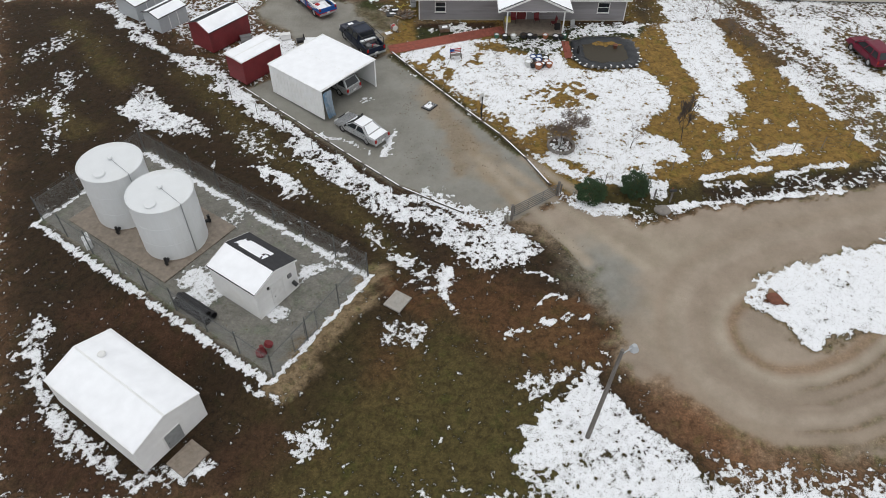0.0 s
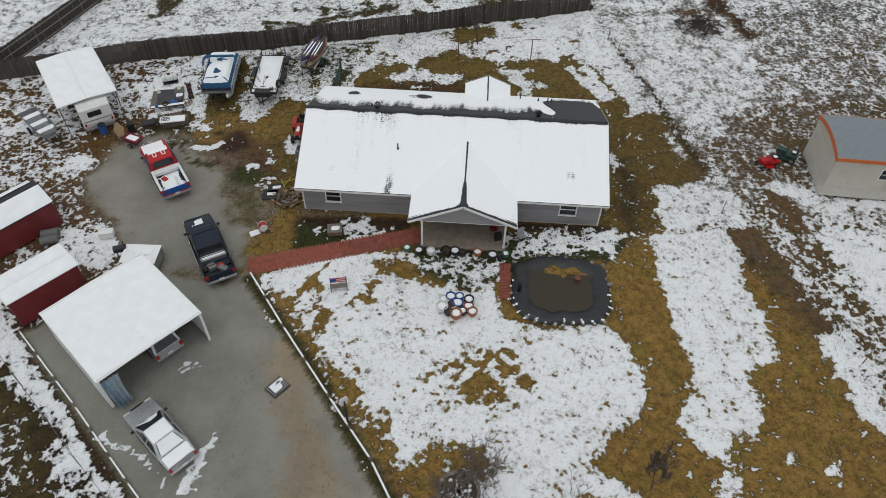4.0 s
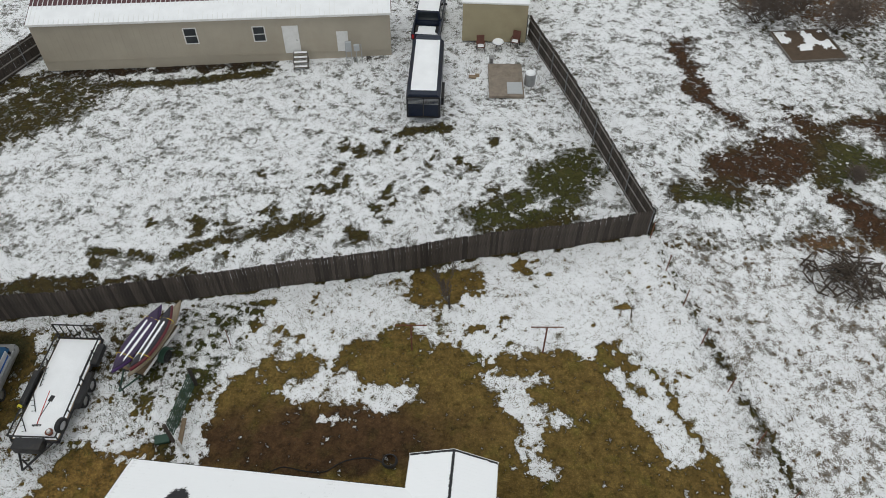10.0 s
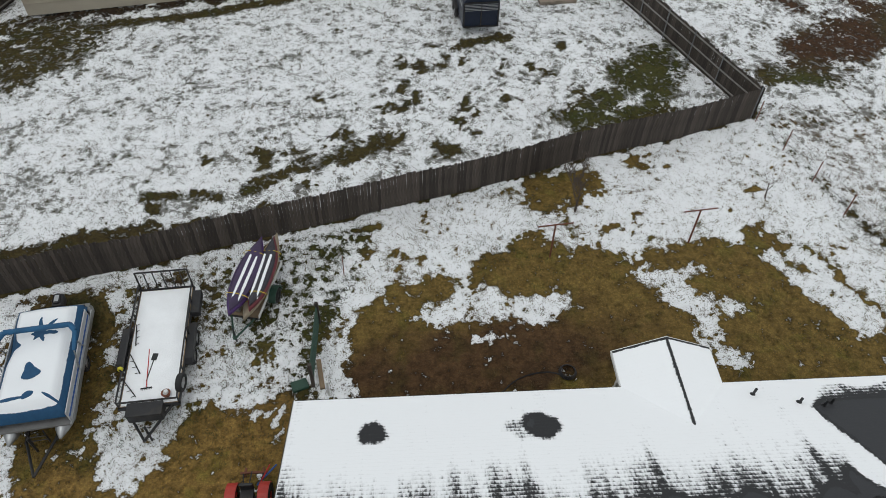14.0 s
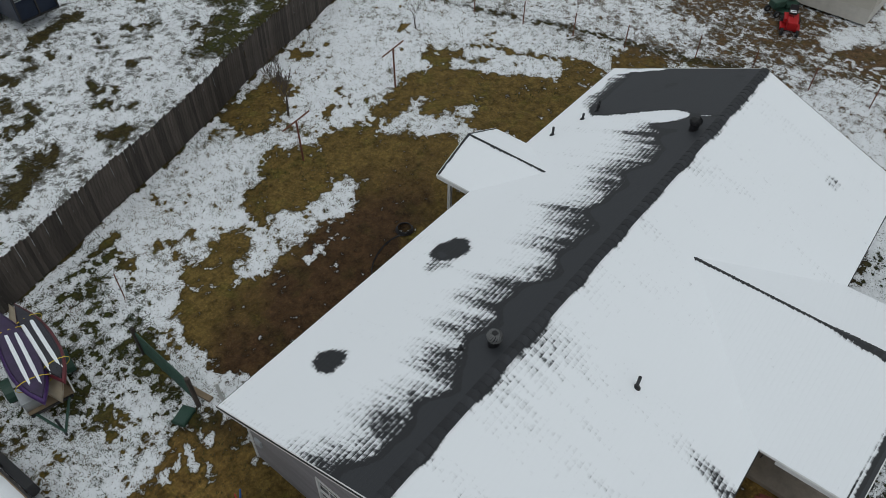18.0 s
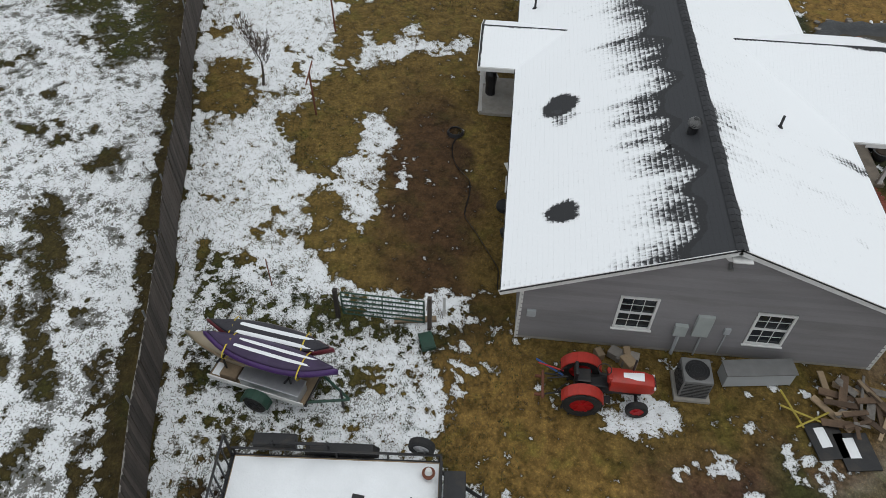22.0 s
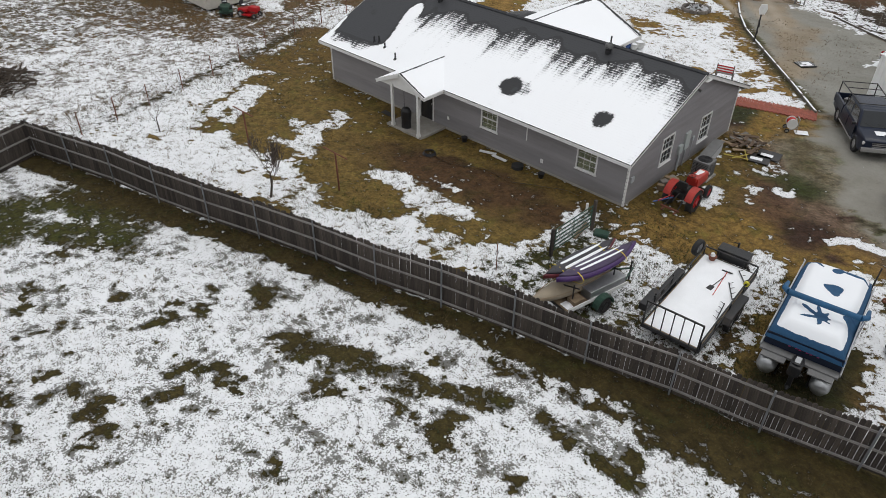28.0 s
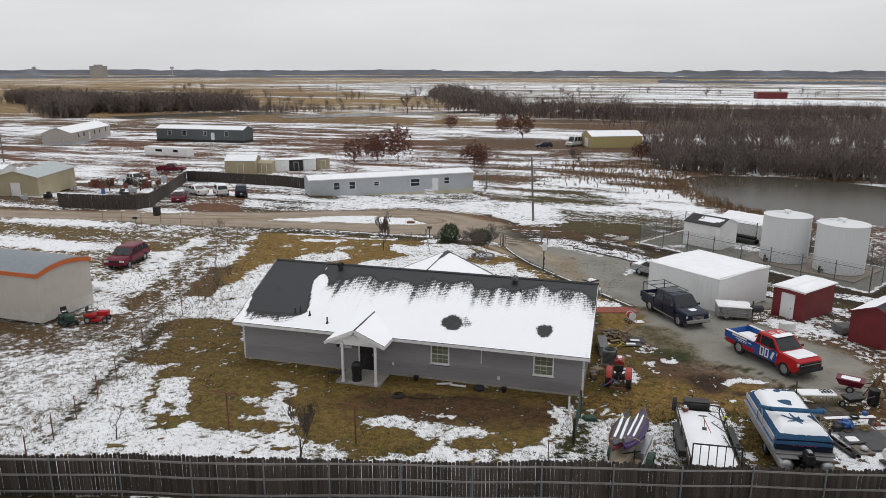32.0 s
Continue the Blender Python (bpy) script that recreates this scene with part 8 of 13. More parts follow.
for s in (-1, 1):
    wheel(camper, -.3, s * 1.05, .34)
    wheel(camper, .5, s * 1.05, .34)
    part("tail_light", B((-3.77, s * .98, .95, .03, .12, .2)), LAMP_RED, camper)

# ---- water works ----
def storage_tank(x, y, h, r):
    c = thing("water_tank", x, y, 20, "tall white cylindrical water storage tank", "water tank", z=-1.36, group="water tanks")
    bm = bmesh.new()
    n = 40
    secs = []
    for q, z in ((r, .1), (r, h - .06), (r - .05, h), (r * .5, h + .07), (.05, h + .12)):
        secs.append([(q * math.cos(2 * math.pi * i / n), q * math.sin(2 * math.pi * i / n), z) for i in range(n)])
    loft(bm, secs)
    part("shell", bm, TANK_WHITE, c, smooth=False)
    bm = bmesh.new()
    ring(bm, (0, 0, h - .02), r + .01, .04, n=40, k=6)
    part("top_rim", bm, TANK_WHITE, c)
    bm = bmesh.new()
    for zz in (h * .33, h * .66):
        ring(bm, (0, 0, zz), r + .004, .012, n=40, k=5)
    part("weld_seam", bm, TANK_WHITE, c)
    part("hatch", T(((-.7, -1.3, h), (-.7, -1.3, h + .16), .38), ((-.7, -1.3, h + .16), (-.7, -1.3, h + .2), .41, .36), n=20), TANK_WHITE, c)
    part("vent", T(((.1, .1, h + .05), (.1, .1, h + .3), .12), ((.1, .1, h + .3), (.1, .1, h + .38), .2, .12), n=14), TANK_WHITE, c)
    part("level_pipe", T(((1.2, -1.92, .1), (1.2, -1.92, h + .1), .03), ((1.2, -1.92, h + .12), (.1, .1, h + .2), .02), n=8), STEEL, c)
    part("base_ring", T(((0, 0, 0), (0, 0, .12), r + .08), n=40), WET_CONCRETE, c)
    for k, a in ((0, 250), (1, 20)):
        q = radians(a)
        part("valve", T(((r * math.cos(q), r * math.sin(q), .3), ((r + .5) * math.cos(q), (r + .5) * math.sin(q), .3), .12), (((r + .4) * math.cos(q), (r + .4) * math.sin(q), .1), ((r + .4) * math.cos(q), (r + .4) * math.sin(q), .75), .1), n=10), BLACK, c)
    return c


storage_tank(-31.6, -31.5, 4.62, 2.22)
storage_tank(-27.3, -34.55, 4.62, 2.22)
solid("tank_slab", B((0, 0, .03, 10.6, 6.6, .08), bevel=.01), WET_CONCRETE, -29.5, -33.0, -35.4, "stained concrete slab under the water tanks", "concrete slab", z=-1.36)
solid("splash_block", B((0, 0, .3, .5, 1.0, .6), (.15, 0, .72, .2, 1.0, .25), bevel=.05), TANK_WHITE, -33.4, -35.2, 35, "white concrete splash block beside a tank", "block", z=-1.36)
pump = gable_shed("pump_house", -20.65, -39.25, 144.5, 4.2, 3.6, 2.55, .6, "white pump house with dark roof half under snow", "utility building", WHITE_VINYL, DARKROOF, TRIM, z=-1.36, snow_sides=(1,), door=(-1, .95, 2.0, TRIM))
o = snow_sheet(pump, 2.6, 1.1, .03, .04, .5, 0, .2, seed=8, hole=.72)
o.matrix_local = pose(0, -.8, 2.9, 18)
part("wall_box", B((-2.14, -1.1, 1.7, .14, .3, .3), bevel=.02), PLASTIC_GREY, pump)
part("vent_hood", T(((-2.1, -1.3, .9), (-2.45, -1.35, .7), .14), n=12), BLACK, pump)
part("wall_lamp", B((-2.16, .75, 2.15, .1, .16, .2), bevel=.03), BLACK, pump)
well = gable_shed("well_house", -26.95, -47.75, 144.5, 8.0, 4.6, 2.3, .75, "white flat-sided well house under thick snow", "utility building", WHITE_VINYL, WHITE_METAL, None, door=(-1, 1.1, 1.35, surface("grey_louvre", (.25, .26, .26), .6)), snow=.1, overhang=.05)
part("roof_vent", T(((2.2, -.6, 2.75), (2.2, -.6, 3.12), .2), ((2.2, -.6, 3.1), (2.2, -.6, 3.2), .27, .2), n=14), TRIM, well)
solid("door_slab", B((0, 0, .05, 1.5, 1.9, .12), bevel=.02), WET_CONCRETE, -22.9, -51.0, 144.5, "stained concrete slab by the well house door", "concrete slab")
for yy, zz, hl, r_ in ((-.26, .3, 1.5, .27), (.26, .3, 1.5, .27), (0, .72, 1.4, .2)):
    bm = bmesh.new()
    tube(bm, (-hl, yy, zz), (hl, yy, zz), r_, n=16, caps=False)
    tube(bm, (-hl, yy, zz), (hl, yy, zz), r_ - .03, n=16, caps=False)
    for k in range(int(hl * 10)):
        ring(bm, (-hl + .1 + k * .2, yy, zz), r_, .014, axis="X", n=16, k=4)
    solid("drain_pipe", bm, BLACK, -24.4, -41.2, -35, "ribbed black plastic drain pipe lying on the gravel", "pipe", z=-1.36, group="drain pipes")
rv_ = thing("red_hydrant_parts", -19.55, -44.6, 20, "red painted valve fittings in the fenced corner", "valve fittings", z=-1.36)
part("flange", T(((0, 0, 0), (0, 0, .18), .35), n=14), RED_PAINT, rv_)
part("bonnet", T(((.1, 0, .18), (.1, 0, .75), .2, .12), n=12), RED_PAINT, rv_)
part("wheel_handle", T(((.5, .2, .35), (.62, .25, .55), .28), n=14), RED_PAINT, rv_)
# chain-link fence round the pad
CHAIN, cnt, cb = nodes_of("chain_link_mesh")
cv = coords(cnt)
csep = cnt.nodes.new("ShaderNodeSeparateXYZ")
cnt.links.new(cv, csep.inputs[0])
d1 = math_node(cnt, "PINGPONG", math_node(cnt, "ADD", csep.outputs["X"], csep.outputs["Z"]), .035)
d2 = math_node(cnt, "PINGPONG", math_node(cnt, "SUBTRACT", csep.outputs["X"], csep.outputs["Z"]), .035)
hit = math_node(cnt, "LESS_THAN", math_node(cnt, "MINIMUM", d1, d2), .0045)
ctr = cnt.nodes.new("ShaderNodeBsdfTransparent")
cmx = cnt.nodes.new("ShaderNodeMixShader")
cb.inputs["Base Color"].default_value = (.30, .31, .31, 1)
cb.inputs["Metallic"].default_value = .3
cb.inputs["Roughness"].default_value = .5
cnt.links.new(hit, cmx.inputs[0])
cnt.links.new(ctr.outputs[0], cmx.inputs[1])
cnt.links.new(cb.outputs[0], cmx.inputs[2])
cnt.links.new(cmx.outputs[0], [n for n in cnt.nodes if n.type == "OUTPUT_MATERIAL"][0].inputs[0])
POST_GREY = surface("dull_galvanised_post", (.12, .125, .125), .6, .3, var=.2, relief=0)


def chain_fence(pts, label, h=1.95, gap=2.9, z=None, closed=False):
    c = new("chain_link_fence")
    tagged(c, label, "fence", kind="structure")
    if closed:
        pts = pts + pts[:1]
    for (x0, y0), (x1, y1) in zip(pts, pts[1:]):
        L_ = math.hypot(x1 - x0, y1 - y0)
        n = max(1, round(L_ / gap))
        a = math.degrees(math.atan2(y1 - y0, x1 - x0))
        for i in range(n):
            xa, ya = x0 + (x1 - x0) * i / n, y0 + (y1 - y0) * i / n
            xb, yb = x0 + (x1 - x0) * (i + 1) / n, y0 + (y1 - y0) * (i + 1) / n
            za, zb = (gz(xa, ya), gz(xb, yb)) if z is None else (z, z)
            part("post", T(((xa, ya, za - .1), (xa, ya, za + h + .35), .04 if i else .05), n=8), POST_GREY, c)
            part("top_rail", T(((xa, ya, za + h), (xb, yb, zb + h), .022), n=6), POST_GREY, c)
            part("barbed_wire", T(((xa, ya, za + h + .3), (xb, yb, zb + h + .3), .008), ((xa, ya, za + h + .15), (xb, yb, zb + h + .15), .008), n=4), POST_GREY, c)
            bm = bmesh.new()
            d = L_ / n
            vs = [bm.verts.new(p) for p in ((0, 0, .03), (d, 0, .03 + zb - za), (d, 0, h + zb - za), (0, 0, h))]
            bm.faces.new(vs)
            o = part("mesh_panel", bm, CHAIN, c)
            o.matrix_local = pose(xa, ya, za, 0, 0, a)
    return c


chain_fence([(-18.5, -46.3), (-13.3, -38.1), (-32.4, -24.5), (-37.6, -32.6)], "chain-link fence round the water works, with barbed wire", z=-1.36, closed=True)
# open gate leaf
gl = thing("metal_gate", -17.2, -44.7, 57, "chain-link gate leaf standing in the fence corner", "gate", z=-1.36)
part("gate_frame", T(((0, .3, .1), (2.2, .3, .1), .03), ((0, .3, 1.9), (2.2, .3, 1.9), .03), ((0, .3, .1), (0, .3, 1.9), .03), ((2.2, .3, .1), (2.2, .3, 1.9), .03), ((1.1, .3, .1), (1.1, .3, 1.9), .025)), POST_GREY, gl)
solid("utility_slab", B((0, 0, .06, 1.5, 1.3, .14), (0, 0, .14, .5, .5, .04), bevel=.02), CONCRETE, -11.2, -40.2, 57, "square concrete vault lid in the muddy grass", "vault lid")


# ---- trailers, boats, tractor and clutter west of the house ----
def utility_trailer():
    """Long axis y, rear gate at +y, tongue at -y."""
    c = thing("utility_trailer", -16.12, 9.55, 4.0, "black flatbed utility trailer, deck under snow, rear ramp raised", "trailer")
    W_, L_, z = 2.05, 5.3, .62
    bm = bmesh.new()
    for s in (-1, 1):
        box(bm, s * (W_ / 2), 0, z - .05, .08, L_, .12)
    for y in (-L_ / 2, L_ / 2):
        box(bm, 0, y, z - .05, W_ + .08, .08, .12)
    for i in range(6):
        box(bm, 0, -L_ / 2 + (i + 1) * L_ / 7, z - .08, W_, .06, .08)
    part("frame", bm, BLACK, c)
    for i in range(13):
        part("deck_board", B((-W_ / 2 + .1 + i * .155, 0, z + .015, .148, L_ - .08, .03)), PLANK, c)
    snow_sheet(c, W_ - .1, L_ - .12, z + .032, .06, 0, 0, .2, seed=31)
    for s in (-1, 1):
        for y in (-2.6, -1.3, 0, 1.3, 2.6):
            part("rail_post", B((s * (W_ / 2 + .01), y, z + .18, .045, .045, .38)), BLACK, c)
        part("side_rail", B((s * (W_ / 2 + .01), 0, z + .37, .05, L_, .05)), BLACK, c)
        bm = bmesh.new()
        prism(bm, [(-.95, 0), (-.8, .2), (.8, .2), (.95, 0), (.95, -.04), (-.95, -.04)], -.13, .13)
        f = part("fender", bm, BLACK, c)
        f.matrix_local = pose(s * (W_ / 2 + .2), -.1, .62, 0, 0, 90)
        for y in (-.5, .32):
            w = wheel(c, 0, 0, .34, .2)
            w.matrix_local = pose(s * (W_ / 2 + .2), y, .34, 0, 0, 90)
    g_ = part("ramp_gate", B((-W_ / 2 + .03, L_ / 2 + .03, 1.15, .05, .05, 1.1), (W_ / 2 - .03, L_ / 2 + .03, 1.15, .05, .05, 1.1), (0, L_ / 2 + .03, 1.7, W_ - .02, .05, .05), (0, L_ / 2 + .03, .64, W_ - .02, .05, .05)), BLACK, c)
    for i in range(5):
        part("gate_bar", B((-W_ / 2 + (i + 1) * W_ / 6, L_ / 2 + .03, 1.16, .035, .035, 1.04)), BLACK, g_)
    part("front_rail", B((0, -L_ / 2, z + .37, W_, .05, .05), (-.5, -L_ / 2, z + .2, .04, .04, .36), (.5, -L_ / 2, z + .2, .04, .04, .36)), BLACK, c)
    part("tool_box", B((.0, -L_ / 2 - .35, z + .18, 1.2, .5, .42), (0, -L_ / 2 - .35, z + .42, 1.24, .54, .05), bevel=.03), BLACK, c, "black plastic tongue box")
    part("tongue", T(((-.8, -L_ / 2, z - .05), (0, -L_ / 2 - 1.3, z - .1), .05), ((.8, -L_ / 2, z - .05), (0, -L_ / 2 - 1.3, z - .1), .05), n=6), BLACK, c)
    part("jack", T(((.1, -L_ / 2 - 1.05, .05), (.1, -L_ / 2 - 1.05, 1.0), .04), ((.1, -L_ / 2 - 1.05, .95), (.3, -L_ / 2 - 1.05, .95), .02), n=8), BLACK, c)
    sp = wheel(c, 0, 0, .34, .2, name="spare_wheel")
    sp.matrix_local = pose(W_ / 2 + .15, -L_ / 2 + .5, 1.15, 0, 0, 80)
    part("tool_rack", B((W_ / 2 + .1, .9, z + .55, .06, 1.6, .06), (W_ / 2 + .1, .2, z + .4, .05, .05, .5), (W_ / 2 + .1, 1.6, z + .4, .05, .05, .5)), BLACK, c)
    part("cargo_box", B((W_ / 2 + .28, 1.6, z + .25, .34, 1.1, .3), bevel=.04), BLACK, c)
    return c


utility_trailer()
tz = gz(-16.1, 9.5) + .7
rk = thing("yard_rake", -16.25, 8.35, -172, "red-handled rake lying on the snowy trailer deck", "rake", z=tz)
part("handle", T(((0, -.9, .03), (0, .75, .03), .016), n=6), RED_PLASTIC, rk)
part("head", B((0, .78, .03, .4, .04, .03), *[(-.18 + i * .06, .82, .02, .012, .06, .02) for i in range(7)]), BLACK, rk)
sv_ = thing("shovel", -16.15, 8.45, -5, "black shovel lying on the snowy trailer deck", "shovel", z=tz)
part("handle", T(((0, -.6, .03), (0, .3, .03), .016), n=6), BLACK, sv_)
part("blade", B((0, .45, .03, .2, .3, .02), bevel=.008), BLACK, sv_)
for k, (x, y, r) in enumerate(((-16.75, 8.6, -148), (-16.75, 7.6, -140), (-17.0, 9.9, 10))):
    q = thing("tool_holder", x, y, r, "black steel tool holder with hooks on the trailer", "tool rack", z=tz, group="tool holders")
    part("bar", T(((0, -.5, .05), (0, .5, .05), .02), n=6), BLACK, q)
    for i in range(4):
        part("hook", T(((0, -.45 + i * .3, .05), (.14, -.45 + i * .3, .12), .012), n=5), BLACK, q)
pot = thing("clay_pot", -15.35, 7.25, 0, "broken brown clay pot on the trailer deck", "pot", z=tz)
part("bowl", T(((0, 0, 0), (0, 0, .2), .1, .17), n=14), surface("brown_clay", (.17, .06, .035), .8), pot)
part("neck", T(((0, 0, .2), (.03, 0, .32), .1, .07), n=12), TRIM, pot)
cl = thing("strap_reel", -17.1, 8.2, 0, "small yellow ratchet strap reel", "strap", z=tz + .25)
part("reel", T(((0, -.05, .1), (0, .05, .1), .1), n=12), surface("yellow_plastic", (.55, .5, .03), .5), cl)
part("hub", T(((0, -.07, .1), (0, .07, .1), .04), n=10), BLACK, cl)


def hull(name, parent, L_, W_, H, mat, label, m, open_top=False):
    bm = bmesh.new()
    n = 18
    secs = []
    for i in range(n + 1):
        u = i / n * 2 - 1
        k = max(.03, (1 - abs(u) ** 2.4))
        w, up = W_ / 2 * k, .16 * abs(u) ** 3
        ring_ = []
        for j in range(12):
            a = 2 * math.pi * j / 12
            ring_.append((u * L_ / 2, w * math.cos(a), up + H / 2 + H / 2 * math.sin(a) * (.45 + .55 * k)))
        secs.append(ring_)
    loft(bm, secs)
    o = part(name, bm, mat, parent, label, smooth=True)
    o.matrix_local = m
    return o


kt = thing("boat_trailer", -12.8, 12.1, 77.5, "small green-fendered trailer with white side boards", "trailer")
part("frame", B((0, .55, .5, 3.0, .07, .09), (0, -.55, .5, 3.0, .07, .09), (-1.45, 0, .5, .07, 1.2, .09), (1.45, 0, .5, .07, 1.2, .09), (0, 0, .5, .07, 1.1, .09)), BLACK, kt)
part("deck", B((0, 0, .56, 2.9, 1.25, .04)), PLANK, kt)
for s in (-1, 1):
    part("side_board", B((0, s * .66, .62, 2.9, .035, .16)), TRIM, kt)
    bm = bmesh.new()
    prism(bm, [(.42 * math.cos(math.pi * i / 8), .42 * math.sin(math.pi * i / 8)) for i in range(9)] + [(-.36 * math.cos(math.pi * i / 8), .36 * math.sin(math.pi * i / 8)) for i in range(9)], -.14, .14)
    f = part("fender", bm, GREEN_PAINT, kt)
    f.matrix_local = pose(-.1, s * .84, .36)
    wheel(kt, -.1, s * .86, .33, .2, BLACK)
part("tool_chest", B((-.46, .40, .78, 1.75, .5, .38), (-.46, .40, .985, 1.8, .54, .04), bevel=.025), STEEL, kt, "dented aluminium tool chest")
part("crate", B((.85, .38, .68, .5, .4, .2), bevel=.01), PLANK, kt)
part("tongue", T(((-1.4, -.5, .5), (-2.5, 0, .45), .04), ((-1.4, .5, .5), (-2.5, 0, .45), .04), n=6), GREEN_PAINT, kt)
part("jack", T(((-2.3, .05, .02), (-2.3, .05, .9), .035), n=8), BLACK, kt)
for xx in (-1.0, 1.0):
    part("rack_post", T(((xx, .35, .55), (xx, .35, 1.4), .03), ((xx, -.6, .9), (xx, .6, 1.4), .03), n=6), BLACK, kt)
snow_sheet(kt, .8, .4, .59, .05, 1.0, .35, .12, seed=77)
kz = gz(-12.8, 12)
STRAP = surface("yellow_strap", (.55, .42, .05), .8)


def kayak(name, x, y, rot, z, tilt, L_, W_, H, lower, upper, label, straps):
    """A slender boat: a rounded hull, a darker decked top with two moulded ribs, snow in the hollows."""
    c = thing(name, x, y, rot, label, "kayak" if name == "kayak" else "canoe", z=z, group="boats on the small trailer")
    c.matrix_world = c.matrix_world @ pose(0, 0, 0, tilt)
    hull("hull", c, L_, W_, H, lower, "", Matrix())
    hull("deck", c, L_ * .93, W_ * .86, H * .5, upper, "", pose(0, 0, H * .53))
    for s in (-1, 1):
        snow_sheet(c, L_ * .62, .13, H * .985, .05, -.05 * L_, s * .12, .1, seed=s * 9 + 3 + x)
    for xx in straps:
        ring_ = bmesh.new()
        secs = []
        for j in range(13):
            a = 2 * math.pi * j / 12
            secs.append([(xx + dx, (W_ / 2 + .012) * math.cos(a) * .98, H / 2 + (H / 2 + .035) * math.sin(a)) for dx in (-.02, .02)])
        for q0, q1 in zip(secs, secs[1:]):
            f = [ring_.verts.new(v) for v in (q0[0], q0[1], q1[1], q1[0])]
            ring_.faces.new(f)
        part("strap", ring_, STRAP, c)
    return c


KAYAK_BLACK = surface("black_kayak_plastic", (.02, .018, .026), .35, var=.3, relief=.002)
CANOE_RED = surface("dark_red_canoe_plastic", (.13, .02, .028), .4, var=.25, relief=.002)
kayak("kayak", -12.98, 11.8, 78.2, kz + 1.38, 10, 3.95, .98, .42, PURPLE, surface("dark_purple_deck", (.035, .018, .06), .4, var=.3, relief=.002), "purple and black kayak with snow on its deck", (-1.0, 1.15))
black_kayak = kayak("kayak", -12.28, 11.95, 81, kz + 1.30, -6, 3.75, .86, .40, CANOE_RED, KAYAK_BLACK, "black and dark red kayak with snow on its deck", (-1.0, 1.1))
canoe = thing("canoe", -12.5, 12.35, 79, "pale tan canoe lying under the kayaks", "canoe", z=kz + .66, group="boats on the small trailer")
hull("hull", canoe, 4.5, .95, .46, TAN_HULL, "", Matrix())
for sy in (-1, 1):
    bm = bmesh.new()
    loft(bm, [[(x, sy * .46 * (1 - (abs(x) / 2.2) ** 2.4) + .02 * math.cos(a), .37 + .02 * math.sin(a)) for a in (0, 1.57, 3.14, 4.71)] for x in [-1.9 + .38 * i for i in range(11)]])
    part("gunwale", bm, PLANK, canoe)

# pontoon boat: bow towards the house (-y), motor at the fence
pb = thing("pontoon_boat", -19.72, 8.42, 7.0, "pontoon boat on trailer under a snowy blue canvas cover", "boat")
for s in (-1, 1):
    bm = bmesh.new()
    n = 16
    secs = []
    for yy, r in ((2.92, .05), (2.87, .24), (2.72, .31), (-2.0, .31), (-2.5, .22), (-2.85, .04)):
        secs.append([(s * .82 + r * math.cos(2 * math.pi * i / n), yy, .72 + r * math.sin(2 * math.pi * i / n) + (.14 if yy < -2.3 else 0)) for i in range(n)])
    loft(bm, secs)
    part("pontoon", bm, STEEL, pb, "dull aluminium float", smooth=True)
    part("rub_rail", B((s * 1.22, -.1, 1.14, .05, 4.9, .1), bevel=.015), STEEL, pb)
    part("side_panel", B((s * 1.19, -.2, 1.42, .04, 4.4, .5)), surface("pontoon_side_panel", (.45, .46, .48), .5), pb)
    part("side_stripe", B((s * 1.214, -.2, 1.36, .01, 4.3, .1)), CAR_BLUE, pb)
    w = wheel(pb, 0, 0, .32, .2)
    w.matrix_local = pose(s * .95, .5, .32, 0, 0, 90)
part("deck", B((0, .0, 1.1, 2.4, 5.0, .08)), PLASTIC_GREY, pb)
for s in (-.72, .72):
    part("stern_step", B((s, 2.62, 1.06, .75, .3, .05), bevel=.012), PLASTIC_GREY, pb)
part("stern_panel", B((0, 2.2, 1.42, 2.34, .05, .5)), CAR_BLACK, pb)
part("stern_lettering", B(*[(.42 - .11 * i, 2.232, 1.42 + .02 * math.sin(i * 2.1), .075, .012, .035 + .05 * (i % 3 == 0), 0, 14) for i in range(9)]), surface("pink_red_decal", (.38, .03, .14), .5), pb, "pink lettering drawn as plain bars")
bm = bmesh.new()
nx2, ny2 = 28, 48
grid_ = []
for i in range(nx2 + 1):
    row = []
    for j in range(ny2 + 1):
        u, v = i / nx2 * 2 - 1, j / ny2 * 2 - 1
        x, y = u * (1.2 - .22 * max(0, -v - .8) ** .8), v * 2.33 - .06
        e = min(1 - abs(u), (1 - abs(v)) * 1.6)
        z = 1.62 + .42 * min(1, e * 3.0) + .10 * math.cos(u * 1.4) - sum(.17 * math.exp(-(((x - cx_) / .55) ** 2 + ((y - cy_) / .55) ** 2)) for cx_, cy_ in ((-.08, -.8), (-.07, .92), (-.95, .5)))
        if e < .02:
            z = 1.45
        row.append(bm.verts.new((x, y, z)))
    grid_.append(row)
for i in range(nx2):
    for j in range(ny2):
        bm.faces.new((grid_[i][j], grid_[i + 1][j], grid_[i + 1][j + 1], grid_[i][j + 1]))
COVER, cvt, cvb = nodes_of("blue_cover_with_snow")
cvv = coords(cvt)
cn1 = noise_node(cvt, cvv, 1.15, 4, .55)
csp = cvt.nodes.new("ShaderNodeSeparateXYZ")
cvt.links.new(cvv, csp.inputs[0])
cvd = None
